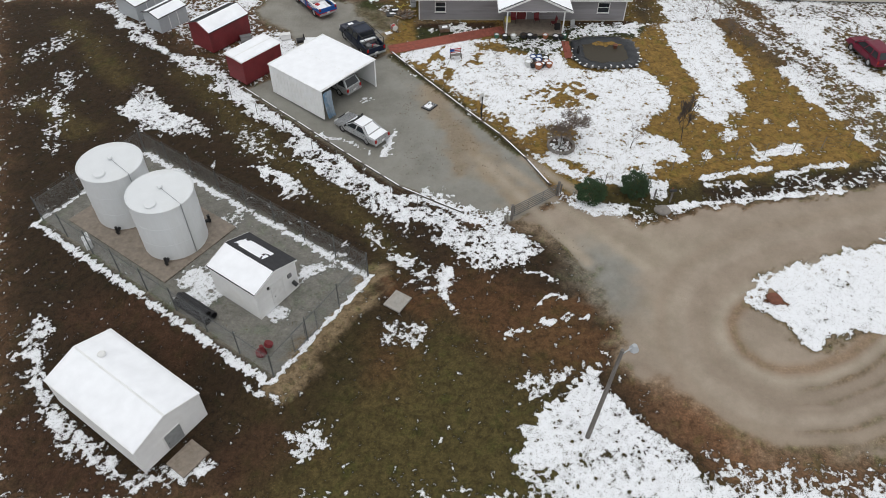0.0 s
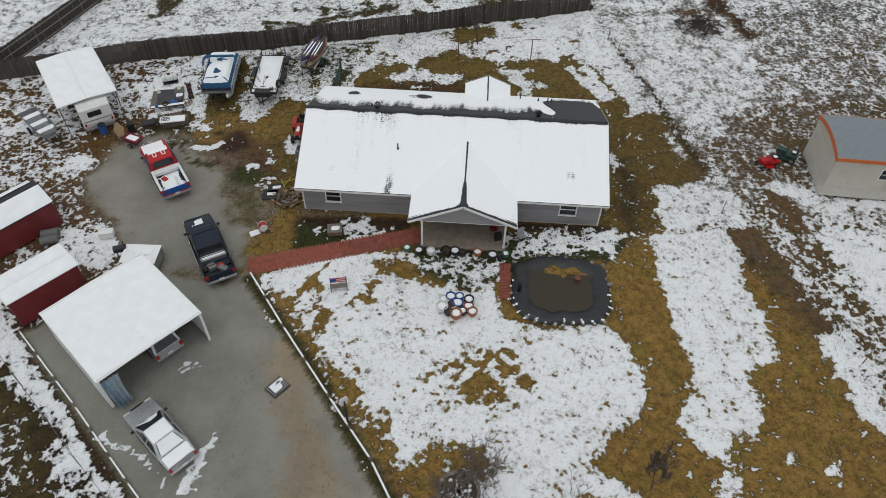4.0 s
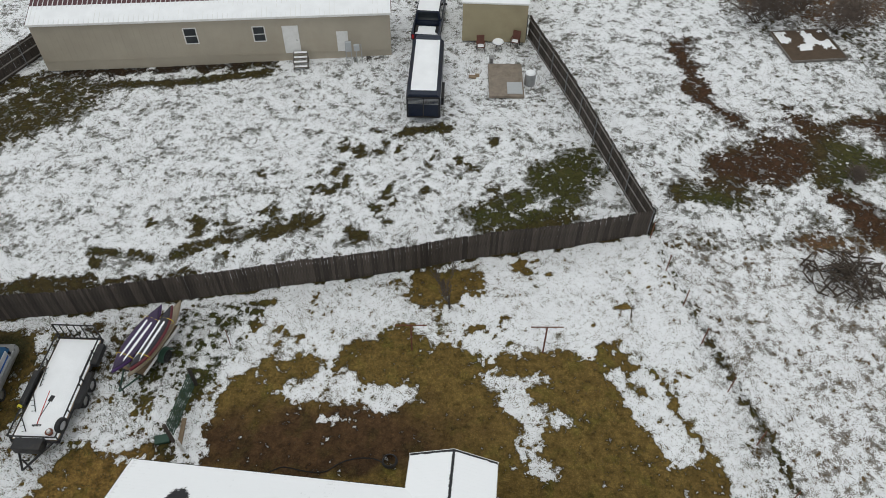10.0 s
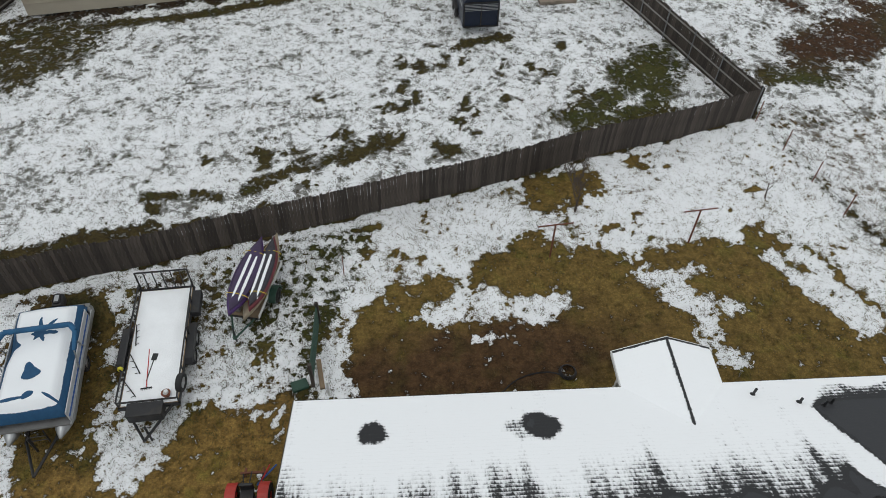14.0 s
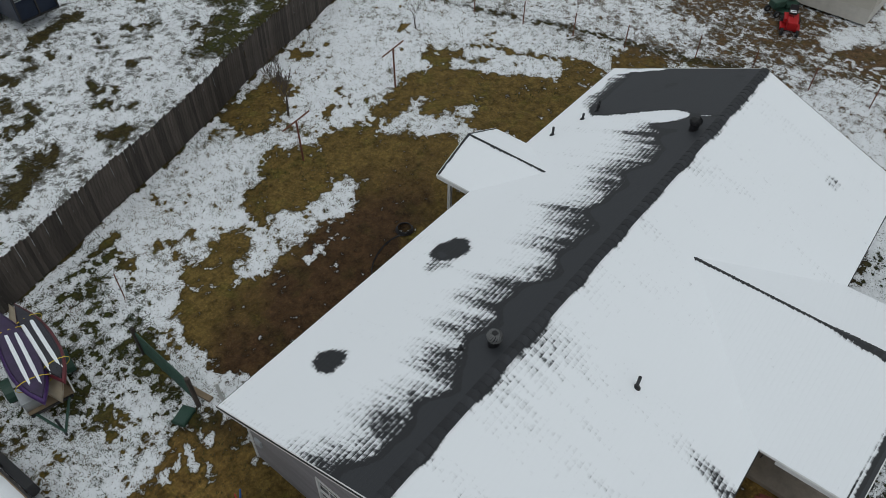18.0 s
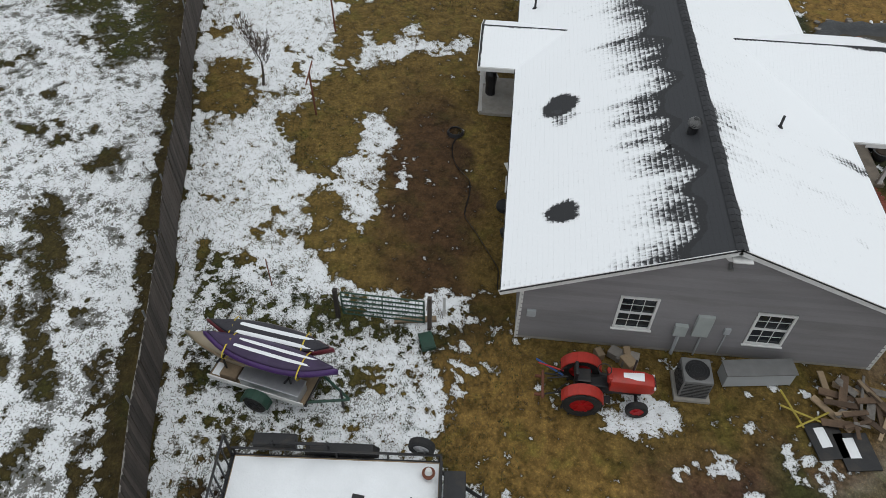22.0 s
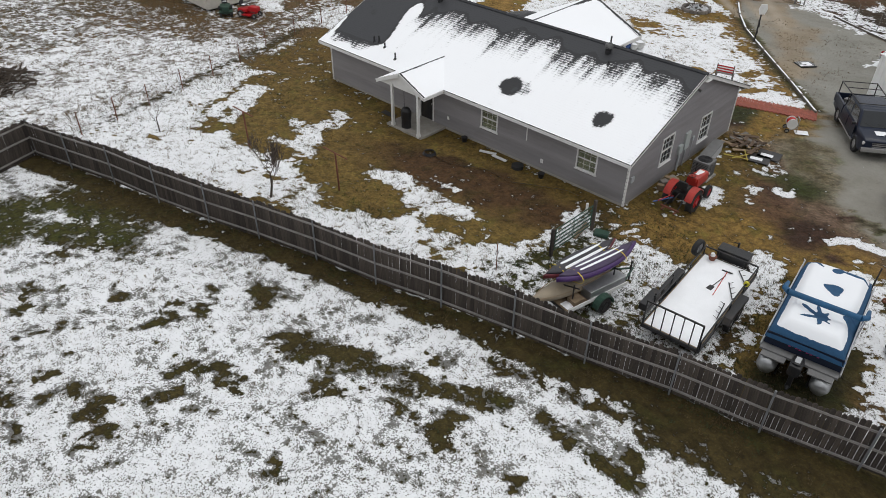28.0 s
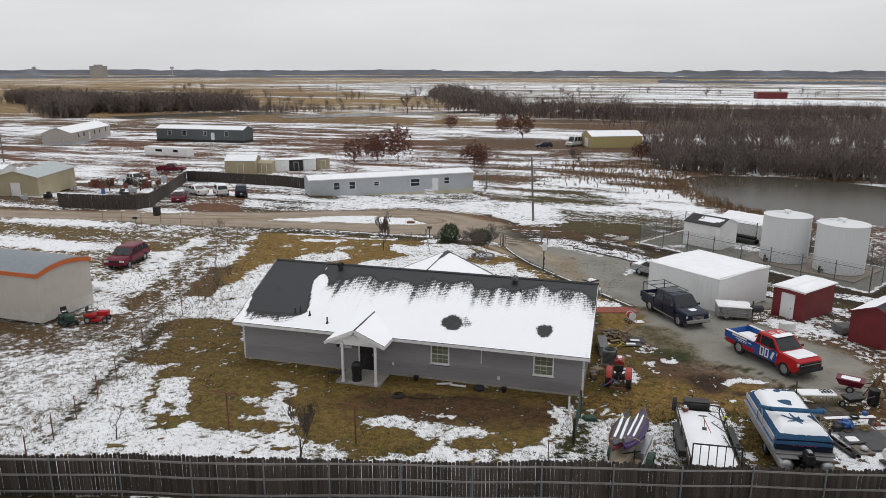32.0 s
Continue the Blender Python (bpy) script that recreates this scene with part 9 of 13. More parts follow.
# sagging pockets, star-shaped where the cloth is drawn towards the frame; then long creases
for cx_, cy_, rr, ph, rays, long_ in ((-.08, -.8, .27, .35, 1.5, .75), (-.07, .92, .23, .9, 3.5, 2.3), (-.98, .5, .25, .4, 1.5, .8)):
    dx_ = math_node(cvt, "SUBTRACT", csp.outputs["X"], cx_)
    dy_ = math_node(cvt, "SUBTRACT", csp.outputs["Y"], cy_)
    ang_ = math_node(cvt, "ADD", math_node(cvt, "ARCTAN2", dy_, dx_), math_node(cvt, "MULTIPLY_ADD", cn1, .9, -.45))
    far_ = math_node(cvt, "SQRT", math_node(cvt, "ADD", math_node(cvt, "MULTIPLY", dx_, dx_), math_node(cvt, "MULTIPLY", dy_, dy_)))
    ray_ = math_node(cvt, "POWER", math_node(cvt, "ABSOLUTE", math_node(cvt, "COSINE", math_node(cvt, "MULTIPLY_ADD", ang_, rays, ph))), 4.0)
    ray_ = math_node(cvt, "MULTIPLY", ray_, math_node(cvt, "MULTIPLY_ADD", math_node(cvt, "COSINE", math_node(cvt, "ADD", ang_, ph * 2 - 2.2)), .45, .6))
    dd = math_node(cvt, "DIVIDE", far_, math_node(cvt, "MULTIPLY", math_node(cvt, "MULTIPLY_ADD", ray_, long_, 1.0), rr))
    cvd = dd if cvd is None else math_node(cvt, "MINIMUM", cvd, dd)
for cx_, cy_, rx_, ry_, turn in ((-.5, -1.84, .62, .07, .05), (.05, -1.75, .22, .14, .5), (.75, -1.9, .3, .05, -.6)):
    du_ = math_node(cvt, "SUBTRACT", csp.outputs["X"], cx_)
    dv_ = math_node(cvt, "SUBTRACT", csp.outputs["Y"], cy_)
    dx_ = math_node(cvt, "ADD", math_node(cvt, "MULTIPLY", du_, math.cos(turn) / rx_), math_node(cvt, "MULTIPLY", dv_, math.sin(turn) / rx_))
    dy_ = math_node(cvt, "ADD", math_node(cvt, "MULTIPLY", du_, -math.sin(turn) / ry_), math_node(cvt, "MULTIPLY", dv_, math.cos(turn) / ry_))
    dd = math_node(cvt, "ADD", math_node(cvt, "SQRT", math_node(cvt, "ADD", math_node(cvt, "MULTIPLY", dx_, dx_), math_node(cvt, "MULTIPLY", dy_, dy_))), math_node(cvt, "MULTIPLY_ADD", noise_node(cvt, cvv, 3.0, 2, .5), .8, -.4))
    cvd = math_node(cvt, "MINIMUM", cvd, dd)
melt = range_node(cvt, cvd, .85, 1.1, -1.6, .7)
cn2 = noise_node(cvt, coords(cvt, (1, 1, 1)), 7, 3, .6)
edge = range_node(cvt, csp.outputs["Z"], 1.80, 1.97, -1.6, .62)
tot = math_node(cvt, "ADD", math_node(cvt, "ADD", edge, melt), math_node(cvt, "ADD", math_node(cvt, "MULTIPLY_ADD", cn1, -.7, .45), math_node(cvt, "MULTIPLY_ADD", cn2, .7, -.35)))
cvt.links.new(mix_node(cvt, range_node(cvt, tot, -.05, .1, 0, 1, True), mix_node(cvt, cn2, (.006, .045, .11), (.014, .085, .19)), (.83, .85, .88)), cvb.inputs["Base Color"])
cvb.inputs["Roughness"].default_value = .75
bump(cvt, cvb, tot, .3, .04)
part("cover", bm, COVER, pb, "blue canvas cover sagging under patches of snow", smooth=True)
bb = part("bimini_boot", T(((-1.1, 2.25, 2.55), (1.1, 2.25, 2.55), .10), ((-1.1, 2.25, 2.55), (-1.28, 2.0, 2.48), .10, .09), ((1.1, 2.25, 2.55), (1.28, 2.0, 2.48), .10, .09), ((-1.28, 2.0, 2.48), (-1.28, 1.3, 2.25), .09, .06), ((1.28, 2.0, 2.48), (1.28, 1.3, 2.25), .09, .06), n=12), BLUE_COVER, pb, "rolled blue bimini top")
bb.matrix_local = pose(0, -1.45, -.17)
for sx_ in (-1, 1):
    bb = part("bimini_frame", T(((sx_ * 1.28, 1.3, 2.25), (sx_ * 1.22, 1.0, 1.3), .025), ((sx_ * 1.28, 1.3, 2.25), (sx_ * 1.28, 1.7, 2.36), .02), ((sx_ * 1.28, 1.7, 2.36), (sx_ * 1.22, 2.1, 1.3), .02), n=6), STEEL, pb)
    bb.matrix_local = pose(0, -1.45, -.17)
mo = part("outboard_motor", B((0, 2.85, 1.22, .38, .62, .44), (0, 2.85, 1.46, .28, .46, .1), bevel=.1), BLACK, pb)
part("motor_mark", B((0, 2.85, 1.515, .16, .3, .008)), STEEL, mo, "pale mark on the cowl")
part("motor_leg", B((0, 2.85, .78, .16, .26, .7), bevel=.04), BLACK, mo)
part("propeller", T(((0, 2.9, .42), (0, 3.13, .42), .1, .03), n=10), BLACK, mo)
part("trailer_frame", B((-.5, 0, .4, .08, 5.2, .1), (.5, 0, .4, .08, 5.2, .1), (0, 1.5, .4, 1.1, .08, .1), (0, -1.5, .4, 1.1, .08, .1)), BLACK, pb)
part("trailer_tongue", T(((-.5, -2.5, .42), (0, -3.9, .45), .05), ((.5, -2.5, .42), (0, -3.9, .45), .05), ((0, -3.0, .5), (0, -3.0, 1.4), .04), n=6), BLACK, pb)
part("ladder", T(((.35, -2.7, .5), (.35, -2.65, 1.2), .025), ((-.2, -2.7, .5), (-.2, -2.65, 1.2), .025), ((.35, -2.7, .7), (-.2, -2.7, .7), .02), ((.35, -2.7, .95), (-.2, -2.7, .95), .02), n=6), BLACK, pb)
part("bow_light_pole", T(((-1.1, -2.3, 1.3), (-1.15, -2.6, 2.3), .03), n=6), BLACK, pb)

# tractor by the wall
TRACTOR_RED = surface("faded_red_tractor_paint", (.40, .030, .020), .45, var=.2, relief=.002, dirt=(.16, .03, .02), dirt_amt=.4)
tr = thing("tractor", -12.05, 2.85, -90, "small red compact tractor, snow on its bonnet", "tractor")
bm = bmesh.new()
hood_secs = []
for x, w, zl, zt in ((.22, .27, .78, 1.22), (.7, .27, .76, 1.21), (1.15, .25, .74, 1.17), (1.4, .22, .72, 1.10), (1.46, .18, .74, 1.0)):
    hood_secs.append([(x, -w, zl), (x, -w, zt - .12), (x, -w + .04, zt - .04), (x, -w + .12, zt), (x, w - .12, zt), (x, w - .04, zt - .04), (x, w, zt - .12), (x, w, zl)])
loft(bm, hood_secs)
part("hood", bm, TRACTOR_RED, tr, smooth=True).data.set_sharp_from_angle(angle=radians(35))
part("engine", B((.75, 0, .66, .8, .34, .3), (.55, .2, .78, .3, .1, .2), (.95, -.2, .74, .25, .1, .18), bevel=.02), BLACK, tr)
part("gearbox", B((-.15, 0, .62, 1.1, .34, .34), (-.45, 0, .58, .34, .9, .22), bevel=.04), BLACK, tr)
part("front_grille", B((1.462, 0, .88, .03, .32, .26)), BLACK, tr)
part("front_axle", T(((1.05, -.5, .34), (1.05, .5, .34), .05), ((1.05, 0, .34), (1.05, 0, .6), .06), n=8), BLACK, tr)
for s in (-1, 1):
    bm = bmesh.new()
    arc = [radians(v) for v in range(15, 166, 15)]
    prism(bm, [(.60 * math.cos(v), .60 * math.sin(v)) for v in arc] + [(.565 * math.cos(v), .565 * math.sin(v)) for v in reversed(arc)], -.17, .17)
    part("fender", bm, TRACTOR_RED, tr).matrix_local = pose(-.5, s * .52, .55)
    wheel(tr, -.5, s * .56, .54, .3, CAR_RED, name="rear_wheel")
    bm = bmesh.new()
    for k in range(18):
        v = 2 * math.pi * k / 18
        box(bm, .545 * math.cos(v), .07 * (1 if k % 2 else -1), .545 * math.sin(v), .05, .16, .05, rz=25 if k % 2 else -25, ry=-math.degrees(v))
    part("tyre_lugs", bm, RUBBER, tr).matrix_local = pose(-.5, s * .56, .54)
    wheel(tr, 1.05, s * .5, .31, .18, CAR_RED, name="front_wheel")
    part("headlight", T(((1.40, s * .2, .98), (1.45, s * .2, .98), .055), n=10), LAMP_CLEAR, tr)
    part("foot_step", B((.05, s * .38, .5, .5, .22, .03), bevel=.008), BLACK, tr)
    part("lift_arm", T(((-.9, s * .24, .52), (-1.5, s * .34, .42), .028), n=6), BLACK, tr)
    part("lift_rod", T(((-.95, s * .26, .95), (-1.25, s * .3, .48), .018), n=6), BLACK, tr)
part("seat", B((-.5, 0, 1.0, .42, .44, .1), (-.72, 0, 1.2, .1, .44, .36), bevel=.04), BLACK, tr)
part("dashboard", B((.2, 0, 1.14, .14, .4, .22), bevel=.04), TRACTOR_RED, tr)
bm = bmesh.new()
ring(bm, (.02, 0, 1.40), .18, .016, n=18, k=5)
part("steering_wheel", bm, BLACK, tr)
part("steering_column", T(((.2, 0, 1.1), (.02, 0, 1.40), .02), n=6), BLACK, tr)
part("exhaust", T(((.85, .22, 1.1), (.85, .22, 1.62), .032), n=8), BLACK, tr)
part("top_link", T(((-.9, 0, .88), (-1.45, 0, .7), .022), n=6), BLACK, tr)
part("drag_link", T(((-1.0, .2, .62), (-1.75, .75, .5), .03), n=6), PLASTIC_BLUE, tr, "blue steel lift arm")
part("drag_link", T(((-1.0, .3, .7), (-1.7, .55, .62), .022), n=6), RED_PLASTIC, tr, "red steel lift arm")
part("carry_frame", B((-1.55, 0, .38, .07, .9, .08), (-1.62, -.3, .3, .3, .07, .07), (-1.62, .3, .3, .3, .07, .07), bevel=.01), RUST, tr)
snow_sheet(tr, .62, .26, 1.185, .03, .82, 0, .06, seed=41, hole=.25)

ac = thing("air_conditioner", -11.45, .15, 0, "grey outdoor air conditioning unit by the wall", "air conditioner")
part("pad", B((0, 0, .04, 1.0, 1.0, .1)), CONCRETE, ac)
part("cabinet", B((0, 0, .5, .82, .82, .82), bevel=.04), PLASTIC_GREY, ac)
for i in range(9):
    part("louvre", B((-.415, 0, .18 + i * .075, .012, .74, .02), (0, .415, .18 + i * .075, .74, .012, .02)), BLACK, ac)
bm = bmesh.new()
for r in (.1, .18, .26, .33):
    ring(bm, (0, 0, .925), r, .008, n=20, k=4)
part("fan_grille", bm, BLACK, ac)
part("fan_well", T(((0, 0, .90), (0, 0, .918), .34), n=24), BLACK, ac)
bn = thing("storage_bench", -10.95, -1.75, -82, "long grey metal box standing along the wall", "storage box")
part("box", B((0, 0, .3, 2.0, .5, .55), bevel=.02), GREY_PANEL, bn)
part("lid", B((0, 0, .6, 2.06, .56, .05), bevel=.012), PLASTIC_GREY, bn)

SCRAP = surface("wet_scrap_wood", (.13, .085, .055), .9, var=.35, scale=3, relief=.006, per=.4)
rng = random.Random(11)
for i in range(30):
    x, y = -11.5 + rng.uniform(-.8, .6), -4.3 + rng.uniform(-.8, .6)
    bm = B((0, 0, .05, rng.uniform(.4, 1.3), rng.uniform(.06, .24), rng.uniform(.025, .06), 0, rng.uniform(-8, 8)), bevel=.008)
    solid("scrap_plank", bm, (SCRAP, PLANK, SCRAP, POST_WOOD)[i % 4], x, y, rng.uniform(0, 180), "loose scrap wood plank in the pile by the wall", "plank", z=gz(x, y) + .02 + .05 * (i % 5), group="scrap wood pile")
for i in range(7):
    x, y = -10.75 + rng.uniform(-.25, .2), 2.0 + rng.uniform(-.8, .8)
    solid("scrap_block", B((0, 0, .15, rng.uniform(.25, .5), rng.uniform(.2, .35), rng.uniform(.2, .4)), bevel=.02), PLANK if i % 2 else STONE, x, y, rng.uniform(0, 90), "block of wood or stone stacked at the wall", "block", group="blocks at the wall")
for i, (x, y, r) in enumerate(((-12.75, -3.4, 12), (-13.0, -4.1, 8))):
    mt = solid("rubber_mat", B((0, 0, .03, 1.1, .95, .05), bevel=.01), BLACK, x, y, r, "black rubber mat with a little snow on it", "mat", group="rubber mats")
    snow_sheet(mt, .6, .3, .055, .03, .1, .1, .1, seed=i + 60)
for i in range(3):
    solid("yellow_bar", T(((-.6, 0, .1), (.6, 0, .16), .03), n=6), surface("faded_yellow_paint", (.45, .36, .06), .6), -11.9 - .15 * i, -2.6 - .25 * i, 20 + 50 * i, "faded yellow steel bar on the grass", "bar", group="yellow bars")
hr = thing("hose_reel_cart", -12.6, -7.6, 30, "hose reel cart with red hose, snow around", "hose reel")
part("frame", T(((-.3, -.25, 0), (-.3, -.25, .8), .02), ((-.3, .25, 0), (-.3, .25, .8), .02), ((.3, -.25, .1), (-.3, -.25, .3), .02), ((.3, .25, .1), (-.3, .25, .3), .02), ((-.3, -.25, .8), (-.3, .25, .8), .02), n=6), STEEL, hr)
bm = bmesh.new()
for k in range(5):
    ring(bm, (0, -.16 + k * .08, .5), .2, .04, "Y", 18, 6)
part("hose", bm, RED_PLASTIC, hr)
for s in (-1, 1):
    part("reel_flange", T(((0, s * .2, .5), (0, s * .23, .5), .28), n=18), TRIM, hr)
    wheel(hr, .2, s * .28, .12, .06)
snow_sheet(hr, .7, .5, .01, .05, -.6, .1, .1, seed=66)

# gate and yard things behind the house
gg = thing("tube_gate", -10.25, 9.25, 88.5, "dark green tube farm gate standing in the yard", "gate")
part("gate_frame", T(*[((-1.25, 0, .25 + i * .2), (1.25, 0, .25 + i * .2), .026) for i in range(6)], ((-1.25, 0, .25), (-1.25, 0, 1.25), .025), ((1.25, 0, .25), (1.25, 0, 1.25), .025), ((0, 0, .25), (0, 0, 1.25), .018), n=8), GREEN_PAINT, gg)
part("gate_post", B((-1.42, 0, .7, .12, .12, 1.5)), FENCE_WOOD, gg)
part("gate_post", B((1.42, 0, .65, .12, .12, 1.4)), FENCE_WOOD, gg)
bm = bmesh.new()
for i in range(25):
    tube(bm, (-1.2 + i * .1, .01, .28), (-1.2 + i * .1, .01, 1.2), .006, n=4)
for i in range(9):
    tube(bm, (-1.2, .012, .3 + i * .1), (1.2, .012, .3 + i * .1), .005, n=4)
part("wire_infill", bm, GREEN_PAINT, gg)
solid("white_post", B((0, 0, .45, .09, .09, .95), bevel=.01), TRIM, -9.7, 7.45, 0, "short white post by the green gate", "post")
solid("sill_plank", B((0, 0, .06, 1.3, .18, .1), bevel=.01), PLANK, -10.05, 8.3, 100, "weathered plank lying under the gate", "plank")
gbx = thing("valve_box", -10.8, 7.85, 20, "green plastic irrigation valve box in grass", "valve box")
part("box", B((0, 0, .06, .62, .42, .14), bevel=.02), GREEN_PAINT, gbx)
part("lid", B((0, 0, .14, .55, .36, .03), bevel=.01), GREEN_PAINT, gbx)
bm = bmesh.new()
for k in range(4):
    ring(bm, (0, 0, .03 + .03 * k), .33 - .02 * k, .022, n=24, k=6)
solid("garden_hose_coil", bm, BLACK, -.65, 7.95, 0, "coiled black garden hose on the grass", "hose")
bm = bmesh.new()
pts = [(-.9 - 7.6 * i / 24 + .15 * math.sin(i * .9), 7.8 - 2.1 * (i / 24) ** 1.6 + .25 * math.sin(i * .55), 0) for i in range(25)]
loft(bm, [[(x + .022 * math.cos(a), y + .022 * math.sin(a), gz(x, y) + .03 + .022 * math.sin(a)) for a in (0, 1.26, 2.51, 3.77, 5.03)] for x, y, _ in pts])
solid("garden_hose", bm, BLACK, 0, 0, 0, "black garden hose stretched across the bare earth", "hose", z=0)
for x, y in ((-.45, 13.6), (5.85, 14.15)):
    cpz = thing("clothesline_post", x, y, 4, "rusty T-shaped clothesline post", "clothesline post", group="clothesline posts")
    part("upright", T(((0, 0, -.1), (0, .05, 1.95), .04), n=8), RUST, cpz)
    part("cross_arm", T(((-.75, .05, 1.9), (.75, .05, 1.98), .03), n=8), RUST, cpz)
solid("fence_stake", T(((0, 0, -.1), (.02, 0, 1.2), .02), n=5), RUST, -9.3, 13.0, 0, "thin rusty stake standing in the snow", "stake")
gr = thing("barbecue_grill", 2.25, 6.75, 20, "covered black barbecue grill on the back porch", "grill", z=.13)
bm = bmesh.new()
loft(bm, [[(.26 * s * math.cos(a), .2 * s * math.sin(a), z) for a in [2 * math.pi * i / 14 for i in range(14)]] for s, z in ((1.05, 0), (1.0, .4), (1.15, .7), (1.1, .95), (.7, 1.12), (.1, 1.16))])
part("cover", bm, BLACK, gr)
part("handle", B((0, -.26, .8, .3, .04, .04)), STEEL, gr)
st = thing("plant_stand", 3.45, 6.9, 0, "low dark metal plant stand at the porch", "plant stand")
part("top", B((0, 0, .5, .9, .35, .03)), BLACK, st)
for a, b in ((-.4, -.14), (.4, -.14), (-.4, .14), (.4, .14)):
    part("leg", T(((a, b, 0), (a, b, .5), .015), n=6), BLACK, st)
hg = thing("hanging_lantern", 3.6, 5.6, 0, "black lantern on a hook by the back porch", "lantern", z=0)
part("pole", T(((0, 0, 0), (0, 0, 1.9), .015), ((0, 0, 1.9), (.25, 0, 1.95), .012), n=6), BLACK, hg)
part("lantern", B((.25, 0, 1.7, .16, .16, .3), bevel=.03), BLACK, hg)
for i, (x, y, n_) in enumerate(((-3.4, 5.75, "plank"), (-4.6, 5.8, "pipe"), (-2.6, 5.7, "plank"), (-.9, 5.6, "block"), (-6.0, 5.75, "block"))):
    if n_ == "plank":
        solid("white_board", B((0, 0, .05, .9, .18, .05), bevel=.01), TRIM, x, y, 10 * i, "white board lying at the foot of the wall", "board", group="boards at the wall")
    elif n_ == "pipe":
        solid("tyre", T(((0, 0, 0), (0, 0, .16), .3), n=18), RUBBER, x, y, 0, "old tyre lying at the foot of the wall", "tyre")
    else:
        solid("flower_pot", T(((0, 0, 0), (0, 0, .26), .12, .17), n=14), BLACK, x, y, 0, "black plastic flower pot at the wall", "pot", group="pots at the back wall")

# workbench clutter between boat and camper
tb = thing("folding_table", -22.18, 2.95, 14, "white folding table with snow and a black grille", "table")
bm = bmesh.new()
loft(bm, [[(sx_ * (.88 if k_ else .96) , sy_ * (.39 if k_ else .31), z_) for sx_, sy_, k_ in ((1, -1, 1), (1, -1, 0), (1, 1, 0), (1, 1, 1), (-1, 1, 1), (-1, 1, 0), (-1, -1, 0), (-1, -1, 1))] for z_ in (.70, .745)])
part("tabletop", bm, WHITE_VINYL, tb)
for a in (-.75, .75):
    for b in (-.28, .28):
        part("leg", T(((a, b, 0), (a, b, .72), .018), n=6), PLASTIC_GREY, tb)
snow_sheet(tb, 1.74, .66, .745, .035, 0, 0, .12, seed=90)
bm = bmesh.new()
for i in range(3):
    for j in range(2):
        ring(bm, (-.7 + i * .2, -.12 + j * .22, .80), .1, .02, n=14, k=5)
solid("metal_grate", bm, BLACK, -22.18, 2.95, 14, "black metal grate lying on the folding table", "grate")
pv = new("paver_patio")
pv.matrix_world = pose(-22.55, 3.72, gz(-22.55, 3.72) - .015, 0, 0, 22)
tagged(pv, "small patio of brown concrete pavers", "patio", kind="structure")
PAVER = surface("brown_concrete_paver", (.115, .088, .070), .9, var=.3, scale=4, fine=40, relief=.006, dirt=(.05, .045, .022), dirt_amt=.5, per=.3)
bm = bmesh.new()
box(bm, 0, 0, .02, .44, .44, .06, bevel=.012)
paver = mesh_of("paver", bm, PAVER)
for i in range(5):
    for j in range(4):
        if (i, j) not in ((0, 0), (4, 3)):
            share("paver", paver, pv, pose(-.94 + i * .47, -.7 + j * .47, .006 * ((i * 3 + j) % 3), .8 * math.sin(i + j), 0, 1.5 * math.sin(3 * i + j)))
tw = thing("brake_disc", -21.0, 3.9, 0, "rusty brake disc on the ground", "disc")
bm = bmesh.new()
ring(bm, (0, 0, .04), .13, .045, n=20, k=6)
part("rim", bm, RUST, tw)
part("hub", T(((0, 0, 0), (0, 0, .07), .07), n=14), RUST, tw)
wbn = thing("workbench", -23.3, 4.98, 19, "low plank workbench with snow and scattered tools", "workbench")
part("top", B((0, 0, .44, 2.75, .3, .05), bevel=.01), SCRAP, wbn)
for a in (-1.15, 0, 1.15):
    part("trestle", B((a, 0, .21, .08, .28, .42)), POST_WOOD, wbn)
snow_sheet(wbn, 2.6, .26, .465, .05, 0, .0, .09, seed=91)
junk = thing("plank_pallet", -23.55, 5.45, 19, "low pallet of wet boards heaped with hoses", "pallet")
for k in range(6):
    part("board", B((0, -.28 + k * .11, .13, 1.5, .09, .025)), SCRAP, junk)
for a in (-.6, 0, .6):
    part("bearer", B((a, 0, .06, .09, .62, .11)), SCRAP, junk)
solid("crumpled_tarp", (lambda bm: (bmesh.ops.create_icosphere(bm, subdivisions=3, radius=.29, matrix=Matrix.Diagonal((1.1, .85, .8, 1))), [setattr(v, "co", v.co * (1 + .45 * noise.noise(v.co * 7) + .2 * noise.noise(v.co * 17))) for v in bm.verts], bm)[2])(bmesh.new()), PLASTIC_BLUE, -23.0, 5.5, 0, "crumpled blue tarp lying beside the bench", "tarp", z=gz(-23.0, 5.5) + .34)
solid("dark_bag", (lambda bm: (bmesh.ops.create_icosphere(bm, subdivisions=3, radius=.27, matrix=Matrix.Diagonal((1, .9, .9, 1))), [setattr(v, "co", v.co * (1 + .35 * noise.noise(v.co * 6))) for v in bm.verts], bm)[2])(bmesh.new()), BLACK, -22.55, 5.75, 0, "dark bag of scrap beside the bench", "bag", z=gz(-22.5, 5.7) + .24)
bm = bmesh.new()
for k in range(4):
    ring(bm, (.01 * k, 0, .03 + .03 * k), .2 + .012 * (k % 2), .02, n=20, k=6)
solid("cable_coil", bm, BLACK, -23.5, 5.0, 0, "coiled black cable on the bench", "cable", z=gz(-23.5, 5.0) + .48)
bm = bmesh.new()
for k in range(5):
    ring(bm, (.07 * math.sin(k * 2.4), .05 * math.cos(k * 1.9), .02 + .02 * k), .2 + .03 * math.sin(k * 3.1), .012, n=22, k=5)
